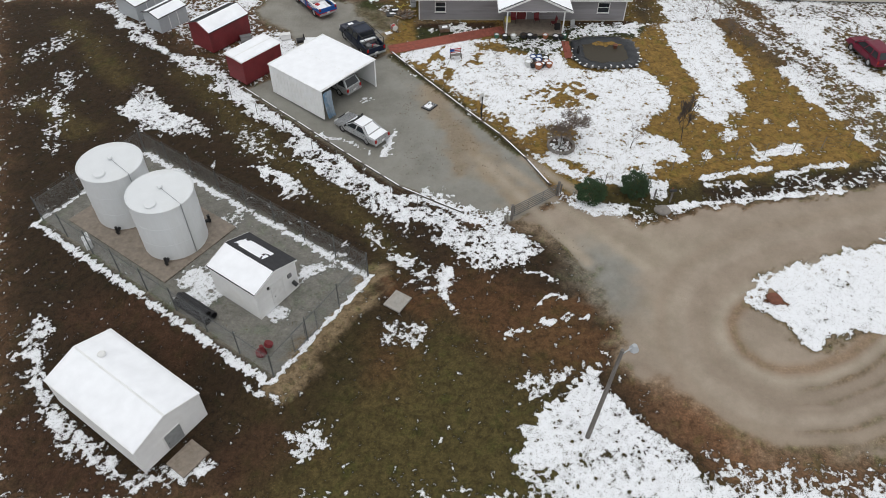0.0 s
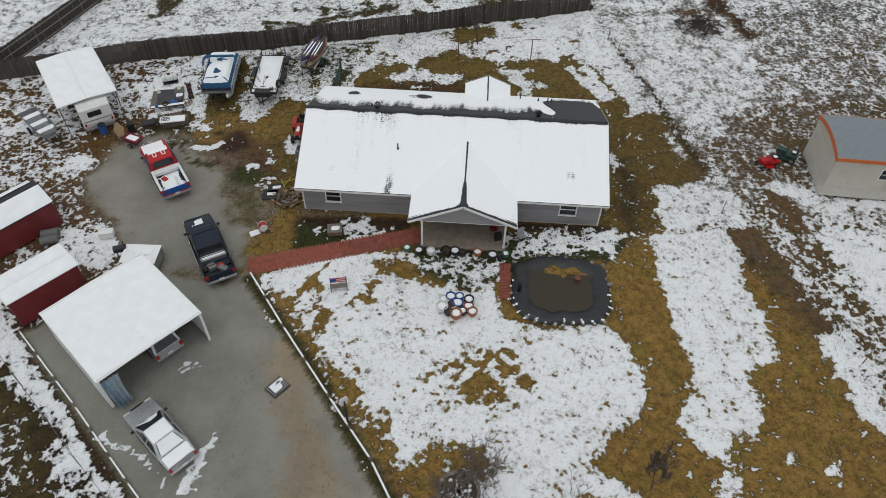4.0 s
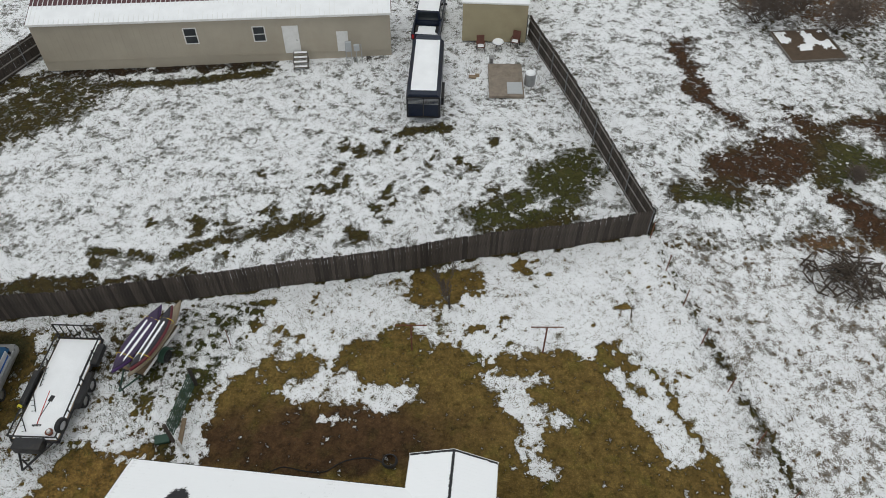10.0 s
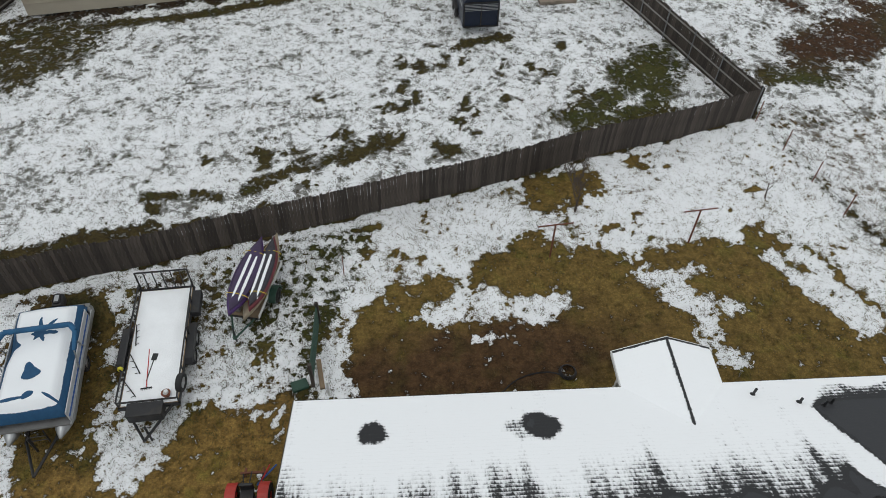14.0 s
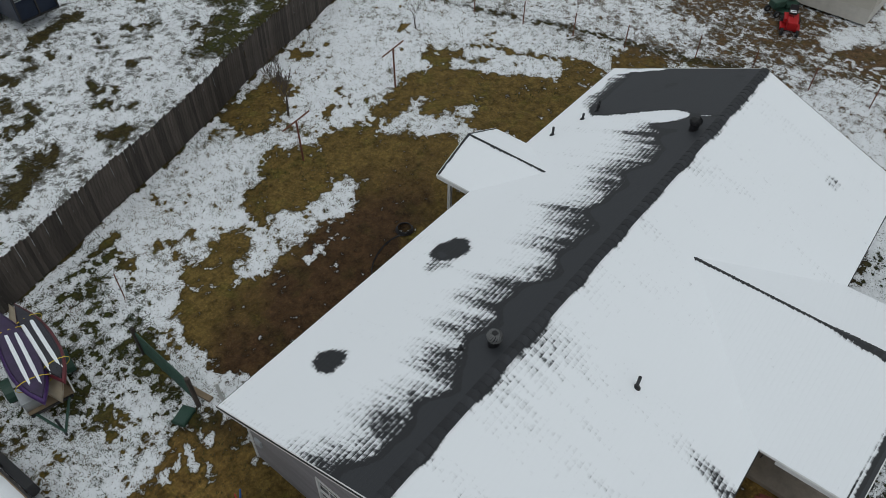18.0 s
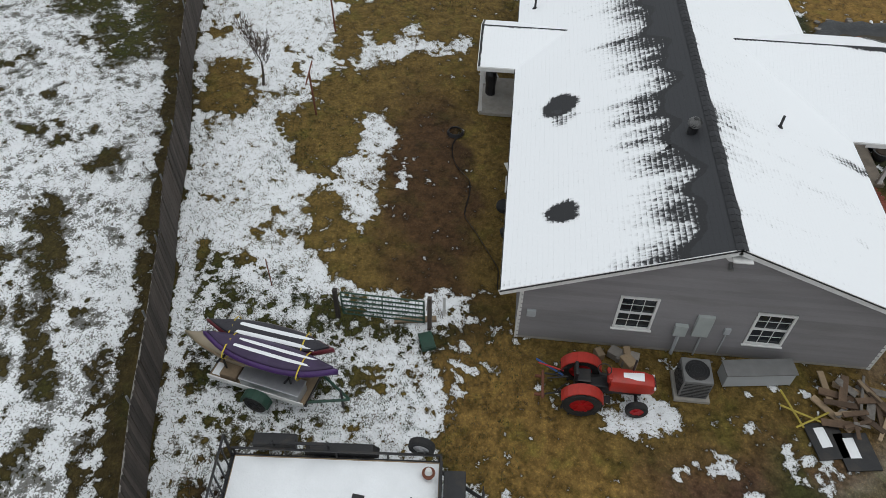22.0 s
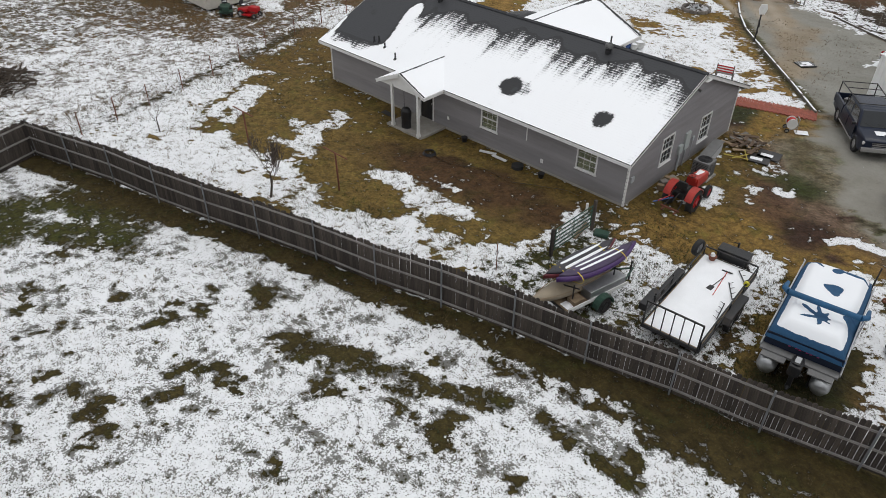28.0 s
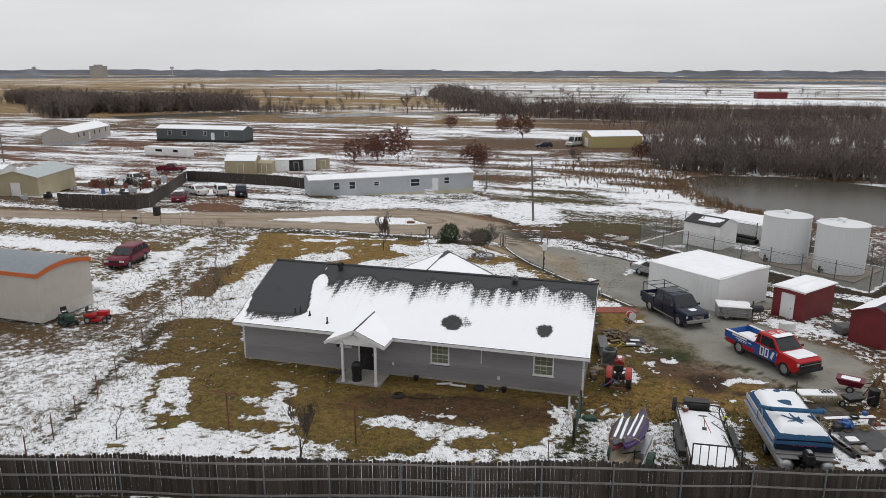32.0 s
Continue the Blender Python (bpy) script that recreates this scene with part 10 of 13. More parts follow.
solid("hose_coil", bm, surface("dull_yellow_hose", (.30, .24, .09), .7), -23.9, 5.42, 0, "tangled dull yellow hose on the pallet", "hose", z=gz(-23.9, 5.4) + .145)
fr = thing("wooden_crate", -22.15, 5.75, 40, "open pale wooden crate frame", "crate")
for a, b, c, d in ((0, .22, .62, .04), (0, -.22, .62, .04), (.29, 0, .04, .4), (-.29, 0, .04, .4), (0, 0, .04, .4)):
    for z_ in (.05, .35):
        part("slat", B((a, b, z_, c, d, .05)), PLANK, fr)
part("corner_post", B(*[(sx_ * .29, sy_ * .22, .2, .04, .04, .4) for sx_ in (-1, 1) for sy_ in (-1, 1)]), PLANK, fr)
for k in range(7):
    solid("brick", B((0, 0, .05, .2, .09, .07), bevel=.006), BRICK, -24.55 - .13 * (k % 3), 4.45 + .12 * (k // 3), 25 + 21 * k, "loose brick on the ground by the bench", "brick", group="loose bricks")
solid("blue_box", B((0, 0, .1, .22, .2, .2), bevel=.02), PLASTIC_BLUE, -24.05, 4.62, 20, "small blue plastic box on the bench", "box", z=gz(-24.05, 4.65) + .5)
for k, (x, y, L_, r) in enumerate(((-22.6, 5.35, .6, 5), (-24.2, 5.0, .5, 60), (-24.5, 5.1, .8, 100), (-24.6, 6.0, .5, 30), (-23.6, 4.75, .4, 35))):
    solid("hand_tool", T(((-L_ / 2, 0, .03), (L_ / 2, 0, .04), .016), ((L_ / 2, -.07, .04), (L_ / 2, .09, .04), .03, .02), n=6), (BLACK, RUST)[k % 2], x, y, r, "dark hand tool lying in the snow", "tool", group="tools")
SLATE = surface("wet_dark_sheet", (.035, .036, .04), .45, var=.35, scale=2.5, fine=30, relief=.003, dirt=(.09, .09, .095), dirt_amt=.35)
PLYWOOD = surface("wet_grey_plywood", (.17, .145, .115), .8, var=.25, scale=3, fine=25, relief=.004, dirt=(.09, .075, .06), dirt_amt=.5)


def flat_panel(x, y, r, z, sx, sy, mat, label, tilt=0.0, snow=0.0):
    p = thing("flat_panel", x, y, r, label, "panel", z=gz(x, y) + z, group="flat panels")
    part("sheet", B((0, 0, 0, sx, sy, .035, 0, tilt), bevel=.008), mat, p)
    if snow:
        snow_sheet(p, sx * .7, sy * .5, .02, .02, .05, .1, .1, seed=sx + 30, hole=.45)


flat_panel(-23.25, 7.55, 19, .05, .75, .8, PLYWOOD, "grey plywood square lying in the snow")
flat_panel(-24.45, 6.3, 12, .06, 1.35, 2.1, PLYWOOD, "grey plywood sheet under a dark one")
flat_panel(-24.05, 6.5, 12, .11, 1.3, 1.9, SLATE, "large wet black sheet lying on plywood")
flat_panel(-23.02, 6.65, 17, .15, .82, .95, SLATE, "black sheet with thin snow propped on a panel", 4, .3)
for x, y in ((-23.28, 7.62), (-24.75, 6.95)):
    q = thing("glass_bowl_lamp", x, y, 0, "clear domed lamp glass on a flat panel", "lamp glass", z=gz(x, y) + .145)
    bm = bmesh.new()
    loft(bm, [[(r * (1 + .06 * (i % 2)) * math.cos(2 * math.pi * i / 20), r * (1 + .06 * (i % 2)) * math.sin(2 * math.pi * i / 20), z) for i in range(20)] for r, z in ((.16, 0), (.15, .07), (.09, .13), (.02, .16))])
    part("dome", bm, LAMP_CLEAR, q)
    part("base", T(((0, 0, -.015), (0, 0, .0), .17), n=14), STEEL, q)
rmp = thing("steel_channel", -22.35, 7.45, 116, "dark steel channel piece lying on the snow", "steel frame")
for yy in (.15, -.15):
    part("rail", B((0, yy, .08, 2.1, .07, .13), (0, yy * .75, .02, 2.1, .1, .02)), BLACK, rmp)
part("web", B((0, 0, .02, 2.0, .3, .02)), RUST, rmp)
for i in range(4):
    part("rung", B((-.9 + i * .6, 0, .1, .07, .28, .08)), BLACK, rmp)
part("bracket", B((-1.0, .2, .2, .08, .1, .35), (.95, -.18, .16, .12, .08, .25)), BLACK, rmp)
spr = thing("spray_tank", -24.3, 8.55, 204, "white plastic spray tank with black lid and orange hose reel", "sprayer")
bm = bmesh.new()
loft(bm, [[(u, r * math.cos(2 * math.pi * i / 16), .5 + r * math.sin(2 * math.pi * i / 16)) for i in range(16)] for u, r in ((-.6, .05), (-.58, .2), (-.48, .31), (.48, .31), (.58, .2), (.6, .05))])
part("tank", bm, WHITE_VINYL, spr, smooth=True)
part("lid", T(((0, 0, .8), (0, 0, .86), .14), n=14), BLACK, spr)
bm = bmesh.new()
pipe_run(bm, [(-.34 + .68 * i / 126, -.55 + .2 * math.cos(2 * math.pi * i / 18), .3 + .2 * math.sin(2 * math.pi * i / 18)) for i in range(127)], .042)
tube(bm, (-.36, -.55, .3), (.36, -.55, .3), .17, n=14)
part("hose_reel", bm, surface("orange_hose", (.5, .22, .04), .6), spr)
part("frame", B((0, 0, .1, 1.2, .6, .06), (0, -.55, .08, .9, .5, .05)), BLACK, spr)
for s in (-.3, .3):
    part("band", T(((s, 0, .5), (s + .04, 0, .5), .325), n=18), STEEL, spr)
whl = thing("wheelbarrow", -24.5, .5, 160, "dark red yard cart with snow inside", "cart")
bm = bmesh.new()
loft(bm, [[(-.55, -.3, .35), (.5, -.3, .35), (.5, .3, .35), (-.55, .3, .35)], [(-.75, -.42, .72), (.65, -.42, .72), (.65, .42, .72), (-.75, .42, .72)]])
part("tray", bm, DARK_RED, whl)
part("handle", T(((.6, .3, .5), (1.3, .3, .6), .025), ((.6, -.3, .5), (1.3, -.3, .6), .025), n=6), BLACK, whl)
for s in (-1, 1):
    wheel(whl, 0, s * .45, .2, .1)
snow_sheet(whl, 1.0, .6, .7, .05, -.05, 0, .12, seed=93)
cm = thing("cement_mixer", -25.6, 1.0, 40, "old tan drum mixer on a stand", "mixer")
bm = bmesh.new()
loft(bm, [[(r * math.cos(2 * math.pi * i / 16), .35 * u + r * .3 * math.sin(2 * math.pi * i / 16), .95 + u + r * .9 * math.sin(2 * math.pi * i / 16) * .8) for i in range(16)] for u, r in ((-.35, .15), (-.25, .34), (.05, .38), (.3, .22), (.38, .2))])
part("drum", bm, surface("tan_drum", (.36, .25, .14), .6), cm)
for a in (-.4, .4):
    part("leg", T(((a, -.4, 0), (a * .7, 0, .9), .03), ((a, .4, 0), (a * .7, 0, .9), .03), n=6), RUST, cm)
for x, y, m_, n_ in ((-27.3, 1.7, PLASTIC_BLUE, "blue"), (-25.2, 2.0, BLACK, "black")):
    d = thing("plastic_barrel", x, y, 0, n_ + " plastic barrel beside the camper", "barrel", group="barrels")
    part("drum", T(((0, 0, 0), (0, 0, .8), .28), ((0, 0, .25), (0, 0, .3), .295), ((0, 0, .5), (0, 0, .55), .295), n=18), m_, d)
    part("lid", T(((0, 0, .8), (0, 0, .84), .27), n=18), BLACK, d)
jb = thing("jon_boat", -32.1, 1.5, -40, "small aluminium boat on trailer, half full of snow", "boat")
bm = bmesh.new()
loft(bm, [[(-1.9, -.6, .5), (1.4, -.6, .5), (2.0, -.35, .7), (2.0, .35, .7), (1.4, .6, .5), (-1.9, .6, .5)], [(-1.95, -.75, .95), (1.4, -.75, .95), (2.15, -.45, 1.0), (2.15, .45, 1.0), (1.4, .75, .95), (-1.95, .75, .95)]], cap=False)
bm.faces.new(bm.verts[:6] if False else [v for v in bm.verts if v.co.z < .75][::-1])
part("hull", bm, STEEL, jb)
for xx in (-1.2, 0, 1.1):
    part("thwart", B((xx, 0, .88, .3, 1.4, .04)), STEEL, jb)
    snow_sheet(jb, .5, 1.2, .9, .05, xx + .1, 0, .12, seed=xx + 70)
part("trailer_frame", B((0, -.4, .42, 4.0, .06, .08), (0, .4, .42, 4.0, .06, .08)), BLACK, jb)
part("tongue", T(((2.0, -.4, .42), (3.4, 0, .4), .04), ((2.0, .4, .42), (3.4, 0, .4), .04), n=6), BLACK, jb)
for s in (-1, 1):
    wheel(jb, -.4, s * .8, .26, .16)


# ---- homes on plots around ----
ROOF_MAROON = surface("maroon_ribbed_roof", (.09, .035, .04), .5, var=.15, relief=.003)
ROOF_BLUEGREY = surface("blue_grey_rubber_roof", (.20, .23, .25), .6, var=.1, relief=.003)
ORANGE_TRIM = surface("orange_trim", (.55, .13, .03), .5, var=.1, relief=0)


def mobile_home(name, x, y, rot, L_, W_, h, rise, label, wall_mat, roof_mat, skirt_mat, z, windows=(), doors=(), snow_sides=(-1, 1), trim=TRIM, skirt=.75, rib=0.0, group="", snow_frac=.75, arch=False):
    """Long axis x, front side -y. windows and doors: (x, side, width, height, sill)."""
    c = thing(name, x, y, rot, label, "mobile home", z=z, group=group)
    for s in (-1, 1):
        part("wall", B((0, s * (W_ / 2 - .05), (h + skirt) / 2, L_, .1, h - skirt)), wall_mat, c)
        part("skirting", B((0, s * (W_ / 2 - .06), skirt / 2, L_ - .02, .08, skirt)), skirt_mat, c)
        part("seam_trim", B((0, s * (W_ / 2 + .006), skirt, L_, .02, .05)), skirt_mat, c)
        n = int(L_ / .42)
        bm = bmesh.new()
        for i in range(n):
            box(bm, -L_ / 2 + .2 + i * L_ / n, s * (W_ / 2 + .003), (h + skirt) / 2, .03, .012, h - skirt - .05)
        part("panel_ribs", bm, wall_mat, c)
        prof = [(-W_ / 2 + .105, 0), (W_ / 2 - .105, 0), (W_ / 2 - .105, h), (0, h + rise - .03), (-W_ / 2 + .105, h)]
        bm = bmesh.new()
        prism(bm, prof, -.05, .05)
        o = part("end_wall", bm, wall_mat, c)
        o.matrix_local = pose(s * (L_ / 2 - .05), 0, 0, 0, 0, 90)
        part("end_skirting", B((s * (L_ / 2 + .004), 0, skirt / 2, .02, W_ - .05, skirt)), skirt_mat, c)
    if arch:
        bm = bmesh.new()
        k = 9
        outline = [(-W_ / 2 - .08 + (W_ + .16) * i / k, h + rise * (1 - (2 * i / k - 1) ** 2)) for i in range(k + 1)]
        prism(bm, outline + [(a, b - .06) for a, b in outline[::-1]], -L_ / 2 - .1, L_ / 2 + .1)
        o = part("roof", bm, roof_mat, c)
        o.matrix_local = pose(0, 0, .03, 0, 0, 90)
        for s in (-1, 1):
            part("edge_trim", B((0, s * (W_ / 2 + .09), h - .12, L_ + .2, .04, .3)), ORANGE_TRIM, c)
            bm = bmesh.new()
            prism(bm, [(a, b + .0) for a, b in outline] + [(a, b - .32) for a, b in outline[::-1]], -.02, .02)
            o = part("end_trim", bm, ORANGE_TRIM, c)
            o.matrix_local = pose(s * (L_ / 2 + .115), 0, .0, 0, 0, 90)
    else:
        a = math.degrees(math.atan2(rise, W_ / 2))
        half = math.hypot(W_ / 2 + .15, rise * (1 + .3 / W_))
        for s in (-1, 1):
            zc = h + rise - half / 2 * math.sin(radians(a)) + .03
            yc = s * half / 2 * math.cos(radians(a))
            part("roof", B((0, yc, zc, L_ + .3, half, .05, 0, 0, -s * a)), roof_mat, c)
            part("eave_trim", B((0, s * (W_ / 2 + .15), h - .02, L_ + .3, .04, .14)), trim, c)
            if s in snow_sides:
                hh = half * snow_frac
                o = snow_sheet(c, L_ + .2, hh, 0, .06, 0, 0, .4, seed=x + s)
                o.matrix_local = pose(0, s * (half - hh / 2 - .04) * math.cos(radians(a)), h + rise + .07 - (half - hh / 2) * math.sin(radians(a)), -s * a)
            if rib:
                for i in range(int(L_ / rib)):
                    xx = -L_ / 2 + .1 + i * rib
                    bm = B((xx, yc, zc + .06, .035, half, .05, 0, 0, -s * a))
                    part("roof_rib", bm, WHITE_METAL if s in snow_sides else roof_mat, c)
    for wx, side, ww, wh, sill in windows:
        if side in (-1, 1):
            o = part("window", B((0, 0, 0, ww - .1, .03, wh - .1)), GLASS, c)
            o.matrix_local = pose(wx, side * (W_ / 2 + .01), sill + wh / 2)
            part("window_frame", B((0, 0, wh / 2, ww, .06, .06), (0, 0, -wh / 2, ww, .06, .06), (-ww / 2, 0, 0, .06, .06, wh), (ww / 2, 0, 0, .06, .06, wh), (0, 0, 0, ww, .05, .05)), TRIM, o)
        else:
            s = 1 if side == "+x" else -1
            o = part("window", B((0, 0, 0, .03, ww - .1, wh - .1)), GLASS, c)
            o.matrix_local = pose(s * (L_ / 2 + .015), wx, sill + wh / 2)
            part("window_frame", B((0, 0, wh / 2, .06, ww, .06), (0, 0, -wh / 2, .06, ww, .06), (0, -ww / 2, 0, .06, .06, wh), (0, ww / 2, 0, .06, .06, wh)), TRIM, o)
    for dx, side, ww, wh, dm in doors:
        o = part("door", B((0, 0, wh / 2, ww, .05, wh), bevel=.008), dm, c)
        o.matrix_local = pose(dx, side * (W_ / 2 + .02), skirt + .02)
        part("door_frame", B((-ww / 2 - .04, 0, wh / 2, .07, .06, wh), (ww / 2 + .04, 0, wh / 2, .07, .06, wh), (0, 0, wh + .03, ww + .15, .06, .07)), TRIM, o)
        part("door_handle", B((ww / 2 - .1, side * .04, wh / 2, .04, .05, .1)), BLACK, o)
    return c


def steps(x, y, rot, n, w, rise, run, mat, label, z=None):
    c = thing("entry_steps", x, y, rot, label, "steps", z=z)
    for i in range(n):
        part("tread", B((0, -i * run, (n - i) * rise - .02, w, run + .03, .05)), mat, c)
        snow_sheet(c, w - .06, run - .04, (n - i) * rise + .005, .04, 0, -i * run, .12, seed=i + rot)
    for s in (-1, 1):
        part("stringer", B((s * w / 2, -(n - 1) * run / 2, n * rise / 2 - .05, .05, n * run + .1, .16, 0, 0, math.degrees(math.atan2(rise, run)))), mat, c)
        for i in range(0, n, 2):
            part("support", B((s * w / 2, -i * run, (n - i) * rise / 2, .06, .06, (n - i) * rise)), mat, c)
    return c


a_ = radians(10.5)
mhx, mhy = -16.75 - 2.2 * math.sin(a_), 35.35 + 2.2 * math.cos(a_)
mobile_home("mobile_home", mhx, mhy, 10.5, 23.6, 4.4, 3.55, .62, "long beige mobile home with snowy maroon ribbed roof", BEIGE, ROOF_MAROON, BEIGE, .82, windows=((-1.6, -1, .85, 1.15, 1.75), (2.95, -1, .8, 1.1, 1.75), (-8, 1, .9, 1.1, 1.7), (4, 1, .9, 1.1, 1.7)), doors=((5.05, -1, .92, 2.0, TRIM), (8.5, -1, .62, 1.45, TRIM)), rib=.32, snow_frac=.68)
sx_, sy_ = -11.35, 35.05
steps(sx_ + .12, sy_ + .95, 10.5, 4, .95, .2, .26, POST_WOOD, "wooden entry steps with snow on the treads")
up = thing("utility_pedestal", -7.6, 36.2, 10, "grey meter boxes on steel posts", "meter")
part("box", B((-.25, 0, 1.35, .4, .2, .7), (.3, 0, 1.25, .38, .2, .45), bevel=.02), GREY_PANEL, up)
part("post", T(((-.45, 0, 0), (-.45, 0, 1.7), .03), ((-.1, 0, 0), (-.1, 0, 1.0), .03), ((.25, 0, 0), (.25, 0, 1.1), .03), ((.6, 0, 0), (.6, 0, 1.5), .03), n=8), STEEL, up)

ht = thing("horse_trailer", -2.15, 33.1, 94, "black stock trailer with snow on its rounded roof", "trailer")
bm = bmesh.new()
prism(bm, [(-1.05, .5), (1.05, .5), (1.05, 1.95), (.85, 2.15), (-.85, 2.15), (-1.05, 1.95)], -3.4, 3.0, bevel=.04)
o = part("body", bm, CAR_BLACK, ht)
o.matrix_local = pose(0, 0, 0, 0, 0, 90)
snow_sheet(ht, 5.7, 1.6, 2.15, .12, .3, 0, .25, seed=12)
part("rear_frame", B((-3.03, -.98, 1.2, .06, .08, 1.5), (-3.03, .98, 1.2, .06, .08, 1.5), (-3.03, 0, 1.95, .06, 2.0, .08), (-3.03, 0, .5, .06, 2.0, .08), (-3.03, 0, 1.2, .06, .06, 1.5)), BLACK, ht)
for i in range(5):
    part("slat", B((-3.04, 0, 1.5 + i * .09, .03, 1.9, .03)), STEEL, ht)
part("nose", B((3.4, 0, 1.75, .9, 1.7, .75), bevel=.12), CAR_BLACK, ht)
part("gooseneck", T(((3.3, 0, 1.5), (4.4, 0, 1.3), .08), ((4.4, 0, 1.3), (4.4, 0, .95), .06), n=8), BLACK, ht)
for s in (-1, 1):
    part("fender", B((-.5, s * 1.12, .72, 1.8, .2, .08), bevel=.03), BLACK, ht)
    for xx in (-.95, -.1):
        wheel(ht, xx, s * 1.1, .36, .2)
    part("side_vent", B((0, s * 1.055, 1.6, 5.2, .02, .14)), STEEL, ht)
ns = thing("tan_shed", 1.75, 42.6, 3, "tall cream metal shed with snow on its roof", "shed", z=1.35)
part("wall", B((0, -2.9, 1.45, 4.5, .08, 2.9), (0, 2.9, 1.45, 4.5, .08, 2.9), (-2.21, 0, 1.45, .08, 5.72, 2.9), (2.21, 0, 1.45, .08, 5.72, 2.9)), TAN, ns)
for i in range(11):
    part("rib", B((-2.1 + i * .42, -2.945, 1.45, .06, .02, 2.85)), TAN, ns)
for i in range(13):
    part("rib", B((-2.255, -2.6 + i * .43, 1.45, .02, .06, 2.85)), TAN, ns)
part("roof", B((0, 0, 2.95, 4.7, 6.0, .1)), WHITE_METAL, ns)
snow_sheet(ns, 4.6, 5.9, 3.0, .08, 0, 0, .35, seed=13)
for x, y, r in ((1.05, 38.5, 10), (3.45, 39.3, -15)):
    ch = thing("patio_chair", x, y, r, "brown patio armchair with snow on its seat", "chair", group="patio chairs")
    BROWN = surface("brown_plastic_weave", (.12, .045, .03), .7, relief=.004)
    part("seat", B((0, 0, .42, .55, .5, .06), bevel=.02), BROWN, ch)
    part("backrest", B((0, .26, .75, .55, .06, .65, 0, 0, -12), bevel=.02), BROWN, ch)
    for s in (-1, 1):
        part("armrest", B((s * .28, .0, .64, .06, .5, .04), bevel=.01), BROWN, ch)
        for yy in (-.22, .22):
            part("leg", T(((s * .26, yy, 0), (s * .26, yy, .62), .02), n=6), BLACK, ch)
    snow_sheet(ch, .45, .4, .45, .07, 0, -.02, .1, seed=r)
tb2 = thing("patio_table", 2.25, 38.75, 0, "small round patio table capped with snow", "table")
part("tabletop", T(((0, 0, .6), (0, 0, .64), .42), n=20), BLACK, tb2)
for i in range(3):
    q = 2 * math.pi * i / 3
    part("leg", T(((.3 * math.cos(q), .3 * math.sin(q), 0), (.1 * math.cos(q), .1 * math.sin(q), .6), .018), n=6), BLACK, tb2)
part("snow", T(((0, 0, .64), (0, 0, .72), .41, .36), n=20), SNOW, tb2)
sl = thing("septic_slab", 3.0, 35.0, 5, "concrete slab with a pale lid in the snow", "concrete slab")
part("slab", B((0, 0, .08, 2.3, 3.7, .2), bevel=.02), WET_CONCRETE, sl)
part("lid", B((.55, -1.0, .2, 1.0, 1.3, .06), bevel=.015), GREY_PANEL, sl)
tk = thing("steel_drum", 4.6, 34.9, 0, "upright galvanised drum capped with snow", "drum")
part("drum", T(((0, 0, 0), (0, 0, .85), .36), n=20), STEEL, tk)
part("snow", T(((0, 0, .85), (0, 0, .95), .35, .28), n=20), SNOW, tk)
solid("valve_riser", T(((0, 0, 0), (0, 0, .45), .14), ((0, 0, .45), (0, 0, .5), .18), n=14), STEEL, 1.9, 37.0, 0, "capped steel riser at the slab's corner", "pipe riser")
solid("wooden_pallet_bit", B((0, 0, .05, .5, .3, .08), (.3, .2, .05, .3, .3, .08)), PLANK, .75, 35.3, 0, "scraps of wood beside the slab", "plank")
bd = thing("raised_bed", 24.0, 41.2, 12, "square plank garden bed with snow and dead stalks", "garden bed")
part("board", B((0, -1.9, .08, 4.0, .06, .16)), POST_WOOD, bd)
part("board", B((-2.0, 0, .08, .06, 3.8, .16)), POST_WOOD, bd)
part("board", B((0, 1.9, .08, 4.0, .06, .16)), POST_WOOD, bd)
part("board", B((2.0, 0, .08, .06, 3.8, .16)), POST_WOOD, bd)
part("earth", B((0, 0, .04, 3.9, 3.7, .16)), surface("dark_bed_earth", (.085, .058, .038), .95, relief=.03, fine=15), bd)
snow_sheet(bd, 3.6, 2.5, .12, .06, 0, .55, .07, seed=51, hole=.97)

# neighbour to the east
nt_ = mobile_home("mobile_home", 38.4, 1.05, -2.2, 23.6, 4.75, 3.55, .42, "cream mobile home with grey arched roof and orange trim", surface("cream_panel", (.52, .49, .43), .6, var=.06, scale=.5, relief=.003, dirt=(.33, .29, .22), dirt_amt=.5), ROOF_BLUEGREY, surface("cream_skirting", (.54, .51, .46), .7, var=.1), .12, windows=((-8.0, -1, 1.0, .9, 1.9), (2, -1, 1.0, .9, 1.9), (-2.5, 1, .6, .7, 2.0), (4.5, 1, .6, .7, 2.0)), doors=((-6.2, 1, .9, 2.0, PLANK), (6, -1, .9, 2.0, TRIM)), arch=True, skirt=.8)
part("leaning_door", B((-4.4, 2.62, 1.0, .9, .06, 2.0, 0, 0, -10)), TRIM, nt_)
steps(32.3, 4.2, 177, 4, 1.0, .2, .26, POST_WOOD, "dark wooden steps at the back door")
